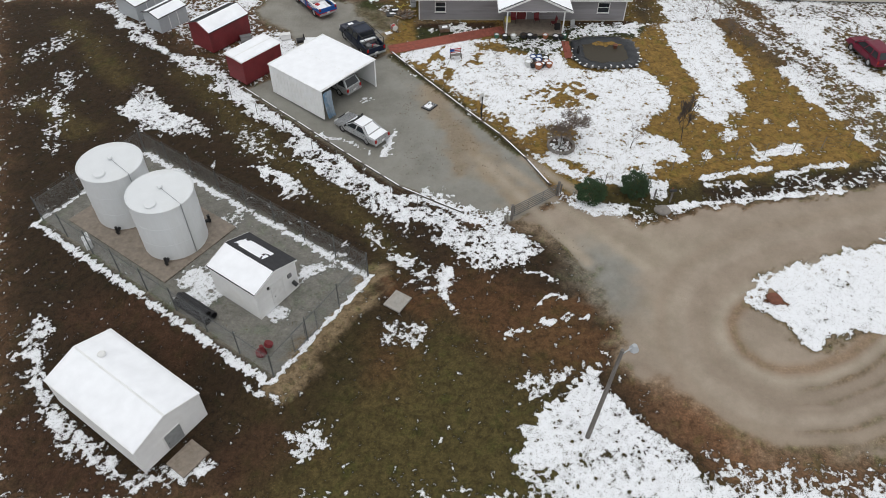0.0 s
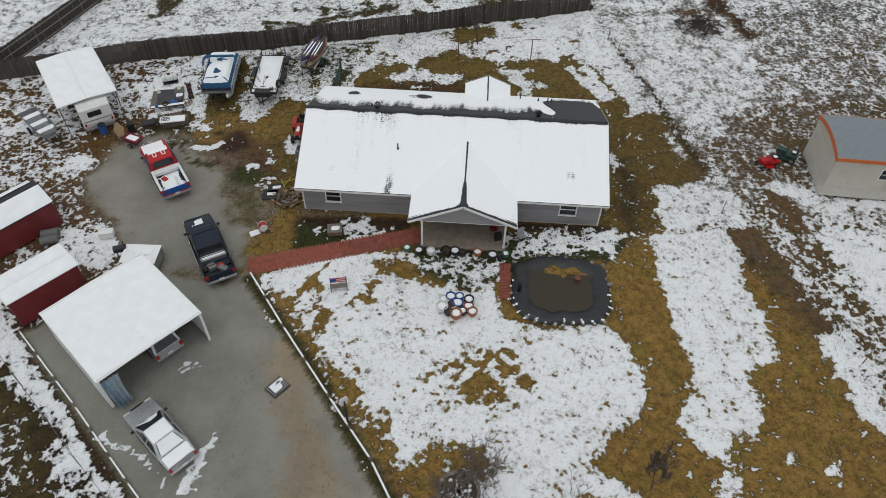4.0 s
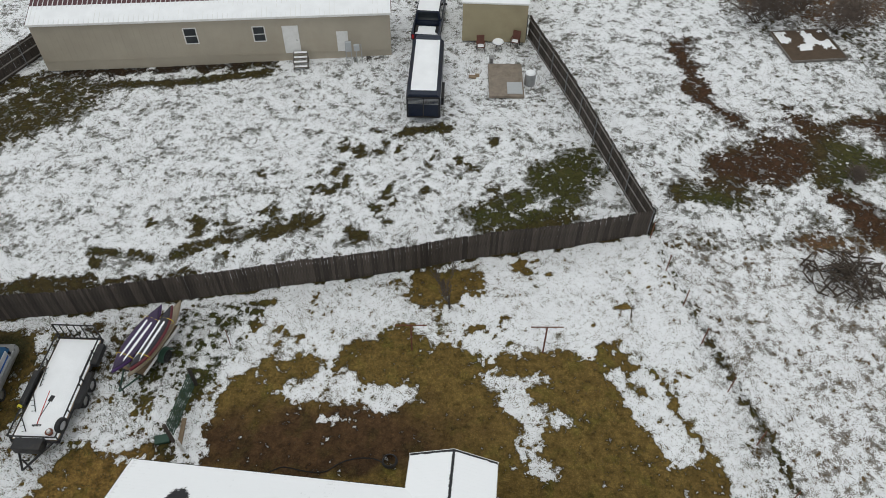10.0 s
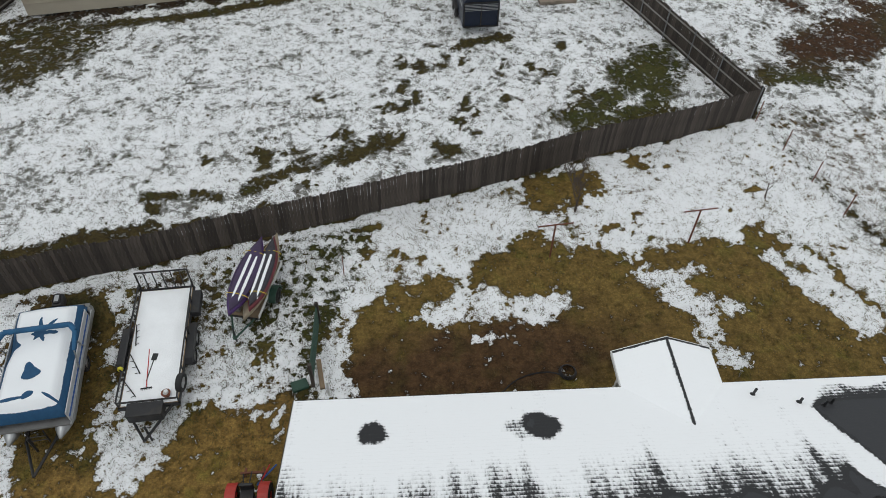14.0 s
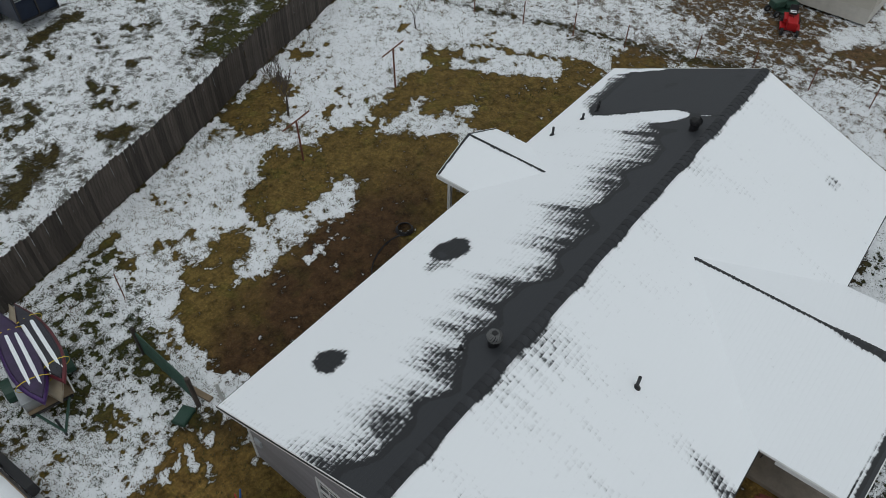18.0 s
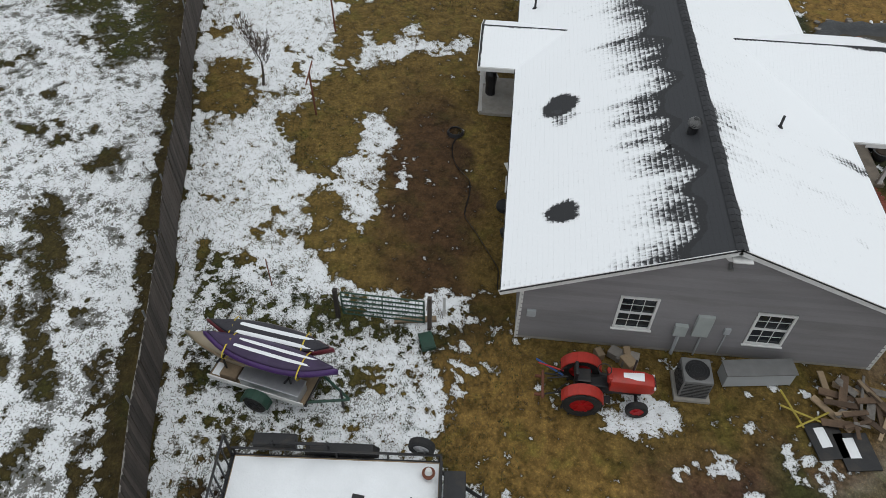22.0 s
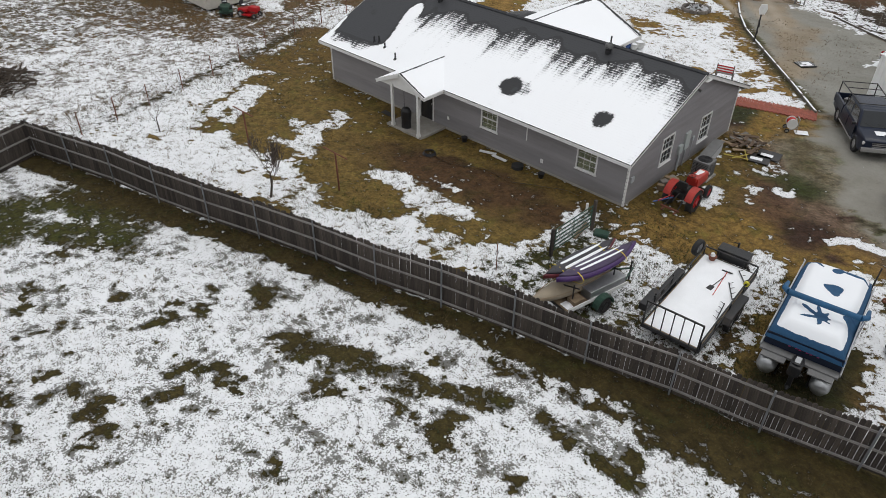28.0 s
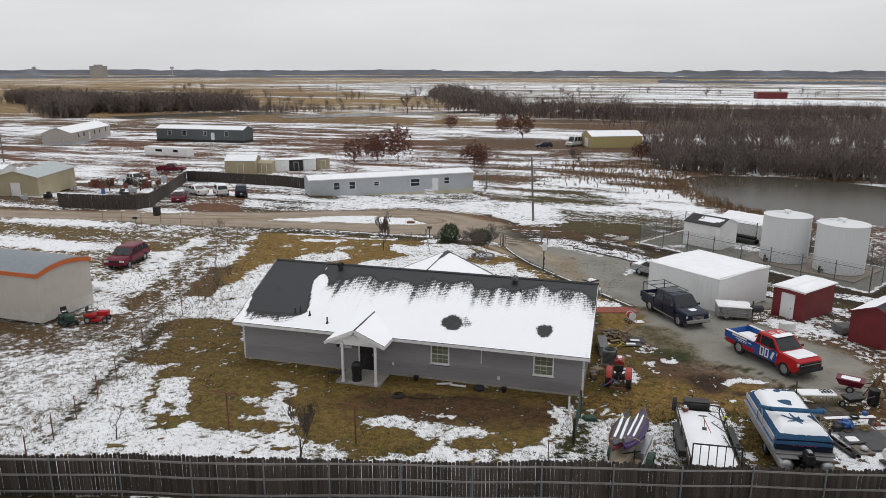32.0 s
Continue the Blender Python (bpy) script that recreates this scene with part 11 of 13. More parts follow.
for x, y, r, m_, nm in ((23.6, 2.2, 200, CAR_RED, "red"), (25.2, 3.2, 150, GREEN_PAINT, "green")):
    c = thing("lawn_tractor", x, y, r, nm + " ride-on lawn mower parked in the weeds", "lawn mower", group="lawn mowers")
    part("hood", B((.45, 0, .62, .75, .5, .34), bevel=.06), m_, c)
    part("body", B((-.35, 0, .5, .8, .75, .22), bevel=.05), m_, c)
    part("seat", B((-.45, 0, .78, .4, .4, .1), (-.62, 0, .95, .1, .4, .34), bevel=.03), BLACK, c)
    part("mower_deck", B((.0, 0, .22, .8, 1.0, .14), bevel=.04), m_, c)
    bm = bmesh.new()
    ring(bm, (.05, 0, 1.0), .15, .014, n=14, k=5)
    tube(bm, (.2, 0, .75), (.05, 0, 1.0), .018, n=6)
    part("steering_wheel", bm, BLACK, c)
    for s in (-1, 1):
        wheel(c, -.5, s * .4, .25, .2, name="rear_wheel")
        wheel(c, .65, s * .38, .18, .14, name="front_wheel")
    snow_sheet(c, .3, .3, .83, .03, -.42, 0, .1, seed=r)


# ---- front yard, drive and road furniture ----
def tree_segs(h, spread, seed, stems=1, depth=4, lean=.1, first=.3, r0=None, up=.55):
    """Tapered limbs from the ground up: (start, end, radius, radius)."""
    rng = random.Random(seed)
    out = []

    def grow(p, d, L_, r, k):
        n = 2 if k > 1 else 1
        q = p
        for i in range(n):
            d2 = (d + Vector((rng.uniform(-1, 1), rng.uniform(-1, 1), rng.uniform(-.3, .6))) * .16).normalized()
            e = q + d2 * (L_ / n)
            r2 = r * (.82 if i < n - 1 else .68)
            out.append((q, e, r, r2))
            if k > 0 and i < n - 1:
                for _ in range(1):
                    a = rng.uniform(0, 6.28)
                    side = Vector((math.cos(a) * spread, math.sin(a) * spread, rng.uniform(.1, .8))).normalized()
                    grow(e, (d2 * .5 + side * .8).normalized(), L_ * rng.uniform(.5, .75), r2 * .55, k - 1)
            q, r, d = e, r2, d2
        if k > 0:
            for j in range(rng.choice((2, 3, 3))):
                a = rng.uniform(0, 6.28)
                side = Vector((math.cos(a) * spread, math.sin(a) * spread, rng.uniform(up - .35, up + .35))).normalized()
                grow(q, (d * .45 + side * .75).normalized(), L_ * rng.uniform(.55, .8), r * .62, k - 1)

    r0 = r0 or h * .018
    for s in range(stems):
        a = rng.uniform(0, 6.28)
        k = .0 if stems == 1 else rng.uniform(.3, .8)
        d = Vector((math.cos(a) * (lean + k) * spread, math.sin(a) * (lean + k) * spread, 1)).normalized()
        grow(Vector((rng.uniform(-.1, .1) * (stems > 1), rng.uniform(-.1, .1) * (stems > 1), -.05)), d, h * first, r0 * (1 if stems == 1 else .6), depth)
    return out


def stick_arrays(segs, sides=4, rmin=.004):
    vs, fs = [], []
    for p, q, r1, r2 in segs:
        d = (q - p).normalized()
        u = d.orthogonal().normalized()
        w = d.cross(u)
        n = 3 if r1 < .02 else sides
        b = len(vs)
        for c, r in ((p, max(r1, rmin)), (q, max(r2, rmin * .7))):
            for i in range(n):
                a = 2 * math.pi * i / n
                vs.append(tuple(c + (u * math.cos(a) + w * math.sin(a)) * r))
        for i in range(n):
            fs.append((b + i, b + (i + 1) % n, b + n + (i + 1) % n, b + n + i))
    return vs, fs


def stick_part(name, segs, mat, parent, rmin=.004):
    vs, fs = stick_arrays(segs, 5, rmin)
    me = bpy.data.meshes.new(name)
    me.from_pydata(vs, [], fs)
    me.materials.append(mat)
    ob = new(name, me)
    ob.parent = parent
    return ob


def bare_tree(name, x, y, h, spread, seed, label, stems=1, depth=4, first=.3, group="", rmin=.006, up=.55, category="tree", full=0.0, wide=1.0):
    c = thing(name, x, y, 0, label, category, group=group)
    segs = tree_segs(h, spread, seed, stems, depth, first=first, up=up)
    if full:
        k = full / max(s[1].z for s in segs)
        m_ = Matrix.Diagonal((k * wide, k * wide, k)).to_3x3()
        segs = [(m_ @ s[0], m_ @ s[1], s[2], s[3]) for s in segs]
    big = max(s[2] for s in segs)
    stick_part("trunk", [s for s in segs if s[2] > big * .45], BARK, c, rmin)
    stick_part("crown", [s for s in segs if s[2] <= big * .45], TWIG, c, rmin)
    return c


bare_tree("ornamental_tree", 1.62, -24.65, 2.9, 1.0, 3, rmin=.014, full=3.2, stems=3, label= "low spreading bare ornamental tree in a ring planter", depth=5, first=.26, up=.35)
bare_tree("young_tree", 11.7, -23.7, 3.6, .4, 4, rmin=.015, full=4.0, stems=2, label= "upright bare young tree in the front yard", depth=5, first=.3, up=.8)
bare_tree("young_tree", 7.2, -25.0, 2.2, .8, 5, rmin=.01, full=2.4, label="thin bare sapling in the snow", depth=3, first=.4)
bare_tree("young_tree", 1.13, 16.2, 3.3, .4, 6, rmin=.011, label= "bare young tree standing by the board fence", depth=5, first=.34, up=.8)
bare_tree("young_tree", 10.2, 16.6, 2.0, .7, 7, "thin bare sapling in the back yard", depth=3, first=.42)
for i, (x, y, h) in enumerate(((20.9, -10.4, 1.6), (20.3, -7.7, 1.9), (30.7, -24.3, 2.2), (-34.3, -18.5, 2.2))):
    bare_tree("bare_shrub", x, y, h, .9, 20 + i, "bare brown winter shrub", stems=5, depth=3, first=.35, group="bare shrubs", category="shrub")
for i, (x, y, h) in enumerate(((20.9, 43.9, 2.9), (22.7, 44.6, 3.3), (26.3, 43.4, 2.7), (28.8, 34.2, 3.0), (30.6, 35.0, 2.6), (24.5, 46.0, 3.0), (28, 45, 3.0), (23.6, 27.2, 1.2))):
    bare_tree("bare_shrub", x, y, h * 1.25, 1.5, 30 + i, "many-stemmed bare thicket beside the garden bed", stems=8, depth=4, first=.34, rmin=.013, group="bare thickets", category="shrub")


def evergreen(x, y, r, h, seed):
    c = thing("evergreen_shrub", x, y, 0, "rounded dark green evergreen shrub by the drive", "shrub", group="evergreen shrubs")
    rng = random.Random(seed)
    stick_part("trunk", tree_segs(h * .8, 1.0, seed, 4, 2, first=.4), BARK, c)
    vs, fs = [], []
    for i in range(3200):
        a, b = rng.uniform(0, 6.28), math.acos(rng.uniform(-.85, 1))
        q = r * (rng.uniform(.55, 1.0) ** .5) * (1 + .16 * math.sin(a * 5 + b * 4 + seed))
        p = Vector((q * math.sin(b) * math.cos(a), q * math.sin(b) * math.sin(a), max(.03, h * .42 + h * .56 * math.cos(b) * (q / r))))
        u = Vector((rng.uniform(-1, 1), rng.uniform(-1, 1), rng.uniform(-.2, 1))).normalized() * rng.uniform(.08, .16)
        w = u.orthogonal().normalized() * .045
        k = len(vs)
        vs += [tuple(p - w), tuple(p + w), tuple(p + u)]
        fs.append((k, k + 1, k + 2))
    me = bpy.data.meshes.new("crown")
    me.from_pydata(vs, [], fs)
    me.materials.append(EVERGREEN)
    o = new("crown", me)
    o.parent = c


evergreen(3.1, -30.7, 1.15, 1.5, 1)
evergreen(6.45, -30.3, 1.05, 1.9, 2)

# ring planter
pl = thing("ring_planter", 1.6, -24.65, 0, "round stone-edged planter with snow inside", "planter")
for i in range(22):
    a = 2 * math.pi * i / 22
    part("stone", B((1.05 * math.cos(a), 1.05 * math.sin(a), .1, .26, .2, .26, math.degrees(a) + 90), bevel=.04), STONE, pl)
part("soil", T(((0, 0, 0), (0, 0, .12), 1.0), n=24), surface("planter_earth", (.045, .032, .022), .95, relief=.03), pl)
bm = bmesh.new()
for i in range(60):
    a, q = random.uniform(0, 6.28), random.uniform(0, .9)
    box(bm, q * math.cos(a), q * math.sin(a), .14, .2, .16, .06, random.uniform(0, 90))
part("snow", bm, SNOW, pl)

# tube gate and its posts at the road
tg = thing("tube_gate", -1.2, -31.7, 34.8, "grey galvanised tube gate closed across the drive", "gate")
part("gate_frame", T(*[((-2.05, 0, .25 + i * .2), (2.05, 0, .25 + i * .2), .03) for i in range(6)], ((-2.05, 0, .25), (-2.05, 0, 1.25), .03), ((2.05, 0, .25), (2.05, 0, 1.25), .03), ((-.7, 0, .25), (-.7, 0, 1.25), .02), ((.7, 0, .25), (.7, 0, 1.25), .02), n=8), POST_GREY, tg)
for s in (-1, 1):
    part("gate_post", B((s * 2.25, 0, .7, .15, .15, 1.5)), POST_WOOD, tg)


def wire_fence(pts, label, gap=2.6, h=1.15, mat=None, wires=4):
    c = new("wire_fence")
    tagged(c, label, "fence", kind="structure")
    for (x0, y0), (x1, y1) in zip(pts, pts[1:]):
        L_ = math.hypot(x1 - x0, y1 - y0)
        n = max(1, round(L_ / gap))
        for i in range(n):
            xa, ya = x0 + (x1 - x0) * i / n, y0 + (y1 - y0) * i / n
            xb, yb = x0 + (x1 - x0) * (i + 1) / n, y0 + (y1 - y0) * (i + 1) / n
            za, zb = gz(xa, ya), gz(xb, yb)
            part("post", T(((xa, ya, za - .1), (xa + .03 * math.sin(i * 3.1), ya, za + h + .1), .028), n=6), mat or RUST, c)
            bm = bmesh.new()
            for k in range(wires):
                z = .15 + (h - .15) * k / (wires - 1)
                tube(bm, (xa, ya, za + z), (xb, yb, zb + z), .005, n=3, caps=False)
            part("wire", bm, POST_GREY, c)
    return c


wire_fence([(11.5, 21.8), (13.5, 15.4), (16.2, 7.9), (17.9, 4.8), (19.5, -6.0), (26.6, -17.5), (27.4, -24.7)], "old wire fence on rusty posts through the weeds")
wire_fence([(27.4, -24.7), (15.3, -26.5), (7.3, -28.4), (1.5, -30.4)], "low wire fence along the front yard", mat=POST_WOOD)
wire_fence([(-26.5, -17.9), (-18.7, -24.5), (-14.2, -28.1), (-10.0, -31.5), (-5.9, -34.4)], "wire fence on posts along the drive", mat=POST_WOOD, gap=3.0)
wire_fence([(-3.4, -33.2), (-5.9, -34.4)], "short wire fence beside the gate", mat=POST_WOOD)
wire_fence([(46, -25), (36, -25.3), (27.4, -24.7)], "wire fence along the road", mat=POST_WOOD)

TIMBER = surface("weathered_edging_timber", (.12, .105, .09), .9, var=.25, fine=30, relief=.008, per=.2)


def kerb(pts, label, w=.11, h=.2):
    c = new("edging_kerb")
    tagged(c, label, "kerb", kind="structure")
    for (x0, y0), (x1, y1) in zip(pts, pts[1:]):
        L_ = math.hypot(x1 - x0, y1 - y0)
        n = max(1, round(L_ / 2.4))
        a = math.degrees(math.atan2(y1 - y0, x1 - x0))
        for i in range(n):
            u = (i + .5) / n
            x, y = x0 + (x1 - x0) * u, y0 + (y1 - y0) * u
            dz = gz(x0 + (x1 - x0) * (i + 1) / n, y0 + (y1 - y0) * (i + 1) / n) - gz(x0 + (x1 - x0) * i / n, y0 + (y1 - y0) * i / n)
            t = part("timber", B((0, 0, h / 2 - .06, L_ / n - .03, w, h), bevel=.02), TIMBER, c)
            t.matrix_local = pose(x, y, gz(x, y), 0, -math.degrees(math.atan2(dz, L_ / n)), a)
            snow_sheet(t, L_ / n - .25, w * 1.05, h - .07, .05, 0, 0, .2, seed=x)


kerb([(-12.75, -11.1), (-9.7, -15.1), (-6.1, -19.6), (-3.2, -23.2), (-1.35, -26.2), (.2, -29.3)], "weathered timber edging of the drive, snow on top")
kerb([(-25.7, -16.5), (-20.4, -21.1), (-15.9, -25.2), (-11.3, -29.3), (-6.5, -32.2)], "timber edging on the field side of the drive", .09, .18)

# brick walk
wk = new("brick_walk")
tagged(wk, "curved walk of red paving bricks leading to the porch", "walkway", kind="structure")
bm = bmesh.new()
box(bm, 0, 0, 0, .225, .105, .06, bevel=.006)
brick_me = mesh_of("brick", bm, BRICK)
line = [(-13.0, -10.7), (-11.6, -10.25), (-9.3, -9.5), (-6.9, -8.72), (-4.4, -7.85), (-1.9, -7.1)]
dist = [0]
for p, q in zip(line, line[1:]):
    dist.append(dist[-1] + math.hypot(q[0] - p[0], q[1] - p[1]))
n_b, s_ = 0, .1
rest = bmesh.new()
rng = random.Random(5)
while s_ < dist[-1]:
    x = np.interp(s_, dist, [p[0] for p in line])
    y = np.interp(s_, dist, [p[1] for p in line])
    x2 = np.interp(s_ + .1, dist, [p[0] for p in line])
    y2 = np.interp(s_ + .1, dist, [p[1] for p in line])
    a = math.degrees(math.atan2(y2 - y, x2 - x)) if s_ < dist[-1] - .15 else 17
    row = int(s_ / .115)
    for j in range(6):
        off = -.66 + j * .235 + (.11 if row % 2 else 0)
        bx_, by_ = x - math.sin(radians(a)) * off, y + math.cos(radians(a)) * off
        m = pose(bx_, by_, gz(bx_, by_) + .012 + rng.uniform(-.006, .006), rng.uniform(-2, 2), rng.uniform(-2, 2), a + 90 + rng.uniform(-2, 2))
        if x > -7.2 and n_b < 300:
            share("brick", brick_me, wk, m)
            n_b += 1
        else:
            vs = [rest.verts.new(m @ v.co) for v in brick_me.vertices]
            for p in brick_me.polygons:
                rest.faces.new([vs[i] for i in p.vertices])
    s_ += .115
o = part("bricks", rest, BRICK, wk)
o["kind"] = "stuff"

# pond
pd = thing("garden_pond", 7.45, -11.0, 2, "small pond with black liner, murky water and snowy rim", "pond", z=gz(7, -11))
bm = bmesh.new()


def pond_edge(i, k, n=36):
    a = 2 * math.pi * i / n
    sx, sy = 3.2 * k, 2.75 * k
    e = (abs(math.cos(a)) ** 3.4 + abs(math.sin(a)) ** 3.4) ** (-1 / 3.4)
    w = 1 + .03 * math.sin(i * 2.3) + .02 * math.sin(i * 5.1)
    return sx * e * math.cos(a) * w, sy * e * math.sin(a) * w


secs = []
for k, z in ((1.0, -.02), (.96, .16), (.88, .22), (.74, .16), (.65, .05), (.6, -.1), (.3, -.12)):
    secs.append([(*pond_edge(i, k), z + .05 * math.sin(i * 1.7 + k * 9) + .03 * math.sin(i * 4.3)) for i in range(36)])
loft(bm, secs, cap=False)
part("liner", bm, LINER, pd, "wrinkled black pond liner", smooth=True)
bm = bmesh.new()
bm.faces.new([bm.verts.new((*pond_edge(i, .66), .02)) for i in range(36)])
part("water", bm, WATER, pd)
rng = random.Random(9)
for i in range(44):
    q = rng.randrange(36)
    x, y = pond_edge(q, rng.uniform(.94, 1.03))
    part("stone", B((x, y, .08, rng.uniform(.15, .32), rng.uniform(.12, .24), rng.uniform(.1, .2), rng.uniform(0, 180)), bevel=.03), STONE, pd)
for i in range(60):
    q = rng.randrange(17, 36)
    x, y = pond_edge(q, rng.uniform(.92, 1.04))
    part("snow", B((x, y, .19, rng.uniform(.06, .2), rng.uniform(.05, .12), .05, rng.uniform(0, 180)), bevel=.02), SNOW, pd)
part("fountain_pot", T(((1.1, .75, 0), (1.1, .75, .35), .16, .22), n=12), RUST, pd)
bw = new("brick_edging")
tagged(bw, "strip of loose red bricks beside the pond", "edging", kind="structure")
for i in range(24):
    for j in range(3):
        share("brick", brick_me, bw, pose(3.62 + j * .24 + rng.uniform(-.03, .03), -9.2 - i * .125, gz(3.8, -10) + .02 + rng.uniform(0, .02), 0, 0, rng.uniform(-8, 8)))
for x, y, h in ((4.75, -11.45, 1.0),):
    st = solid("garden_statue", (lambda bm: (tube(bm, (0, 0, 0), (0, 0, .15), .2, n=12), tube(bm, (0, 0, .15), (0, 0, .75), .17, .12, n=12), tube(bm, (0, 0, .75), (0, 0, 1.0), .1, .06, n=12), bm)[3])(bmesh.new()), BLACK, x, y, 0, "dark plain garden figure at the pond's edge", "statue")

# painted pots set in a ring
rng = random.Random(21)
cols = [surface("pot_glaze_blue", (.03, .07, .22), .4), surface("pot_glaze_white", (.6, .6, .58), .5), surface("pot_glaze_black", (.02, .02, .022), .5), surface("pot_terracotta", (.32, .12, .06), .8), surface("pot_glaze_green", (.05, .14, .10), .5)]


def flower_pot(x, y, r, h, mat, nm, group):
    c = thing("flower_pot", x, y, rng.uniform(0, 90), nm + " round flower pot with snow in it", "pot", group=group)
    bm = bmesh.new()
    loft(bm, [[(q * math.cos(2 * math.pi * i / 16), q * math.sin(2 * math.pi * i / 16), z) for i in range(16)] for q, z in ((r * .7, 0), (r, h * .55), (r * .95, h), (r * 1.08, h + .03), (r * .85, h + .02), (r * .8, h - .05))])
    part("bowl", bm, mat, c, smooth=False)
    part("snow", T(((0, 0, h - .05), (0, 0, h + .02), r * .8, r * .6), n=14), SNOW if rng.random() < .7 else surface("pot_earth", (.05, .035, .025), .95), c)


names_ = ["blue glazed", "white", "black", "terracotta", "green glazed"]
for i, (dx, dy) in enumerate(((-.75, .3), (-.3, .5), (-.2, -.05), (.25, .55), (.85, -.1), (-.8, -.3), (.5, -.5), (.85, .35), (.15, .1), (-.4, -.6), (1.1, -.5), (.1, -.75))):
    k = (1, 0, 1, 0, 3, 1, 2, 2, 0, 2, 3, 3)[i]
    flower_pot(.75 + dx, -12.85 + dy, .26 + .05 * (i % 3), .38 + .06 * (i % 2), cols[k], names_[k], "ring of painted pots")
for i, x in enumerate((-2.7, -1.1, -.1, 1.0, 2.0, 3.0, 3.85, -1.9, .5, 3.5)):
    k = (4, 1, 2, 2, 3, 2, 4, 2, 2, 2)[i]
    flower_pot(x, -8.55 - .15 * (i % 2), .24 + .04 * (i % 3), .36, cols[k], names_[k], "pots before the porch")
# porch furniture
for x, y, r in ((-.9, -5.9, 0), (1.4, -6.0, 10), (3.0, -6.6, -80)):
    ch = thing("porch_chair", x, y, r, "dark red metal porch chair", "chair", z=.14, group="porch chairs")
    part("seat", B((0, 0, .42, .5, .48, .05), bevel=.02), RED_PAINT, ch)
    part("backrest", B((0, .24, .72, .5, .05, .55, 0, 0, -10), bevel=.02), RED_PAINT, ch)
    for s in (-1, 1):
        for yy in (-.2, .2):
            part("leg", T(((s * .22, yy, 0), (s * .22, yy, .42), .018), n=6), BLACK, ch)
solid("yellow_crate", B((0, 0, .25, .6, .35, .5), bevel=.02), surface("yellow_crate_paint", (.5, .42, .1), .6), -1.45, -5.75, 0, "pale yellow crate against the porch wall", "crate", z=.14)
wr = solid("cane_planter", B((0, 0, .3, .5, .3, .6), bevel=.03), BLACK, 3.3, -7.2, 20, "dark planter box on the porch", "planter", z=.14)
# bench painted with stripes
fb = thing("garden_bench", -6.7, -12.1, 12, "small wooden garden bench with striped painted back", "bench")
part("seat", B((0, 0, .42, 1.1, .35, .05), bevel=.01), POST_WOOD, fb)
for i in range(5):
    part("back_slat", B((0, .2, .58 + i * .08, 1.05, .03, .07)), (CAR_RED, TRIM)[i % 2], fb)
part("blue_panel", B((-.32, .175, .78, .4, .02, .24)), CAR_BLUE, fb)
for s in (-1, 1):
    part("leg", B((s * .5, .2, .5, .06, .06, 1.05), (s * .5, -.12, .21, .06, .06, .42)), POST_WOOD, fb)
for x, y in ((-7.75, -7.3),):
    tb3 = thing("plant_box", x, y, 10, "brown wooden plant box with snow by the walk", "planter")
    part("box", B((0, 0, .2, .95, .8, .36), bevel=.02), SCRAP, tb3)
    part("rim", B((0, 0, .39, 1.0, .85, .05), bevel=.01), POST_WOOD, tb3)
    snow_sheet(tb3, .55, .4, .41, .05, .05, 0, .1, seed=x)
wl = thing("bare_rose_bush", -3.05, -11.4, 0, "small bare rose bush with a pale bowl", "shrub")
stick_part("stems", tree_segs(1.1, .9, 61, 5, 2, first=.4), TWIG, wl)
part("bowl", T(((.3, -.2, 0), (.3, -.2, .22), .12, .24), n=14), TRIM, wl)
lawn = thing("wire_lawn_chair", 4.95, -6.95, 30, "pale metal lawn chair at the porch corner", "chair")
part("seat", B((0, 0, .38, .5, .45, .03)), STEEL, lawn)
part("backrest", B((0, .24, .65, .5, .03, .5, 0, 0, -15)), STEEL, lawn)
part("leg", T(((-.25, -.2, 0), (-.25, .2, .4), .015), ((.25, -.2, 0), (.25, .2, .4), .015), ((-.25, .25, 0), (-.25, -.2, .4), .015), ((.25, .25, 0), (.25, -.2, .4), .015), n=6), STEEL, lawn)
# cover plate in the drive
up2 = thing("drain_grate", -9.15, -19.2, 52, "dark grating with melting snow set in the drive", "drain")
part("frame", B((0, 0, .03, 1.15, .95, .06), bevel=.01), BLACK, up2)
for i in range(9):
    part("bar", B((-.48 + i * .12, 0, .065, .04, .85, .03)), STEEL, up2)
snow_sheet(up2, .9, .6, .075, .02, .1, .05, .08, seed=40, hole=1.0)
# hoop pole by the drive
bp = thing("hoop_post", -4.75, -21.15, 40, "black post with small white backboard", "basketball hoop")
part("pole", T(((0, 0, -.1), (0, 0, 2.35), .05), n=10), BLACK, bp)
bm = bmesh.new()
prism(bm, [(-.18, 1.95), (.18, 1.95), (.3, 2.3), (.2, 2.65), (-.2, 2.65), (-.3, 2.3)], -.03, .03, bevel=.01)
o = part("backboard", bm, TRIM, bp)
o.matrix_local = pose(0, .1, 0)
part("bracket", B((0, .05, 1.2, .12, .12, .3), (0, .05, .7, .1, .1, .2)), BLACK, bp)
mb = thing("mailbox", 9.0, -31.3, 10, "dark mailbox on a wooden post", "mailbox")
part("post", B((0, 0, .5, .1, .1, 1.1)), POST_WOOD, mb)
part("box", T(((-.25, 0, 1.12), (.25, 0, 1.12), .12), n=12), BLACK, mb)
part("flag", B((0, .14, 1.2, .04, .02, .18)), RED_PLASTIC, mb)
for x, y in ((.9, -30.2), (7.9, -30.9), (-3.6, -33.6)):
    solid("marker_post", B((0, 0, .45, .1, .1, .95), bevel=.01), POST_WOOD, x, y, 10, "short wooden post beside the gate", "post", group="short posts")
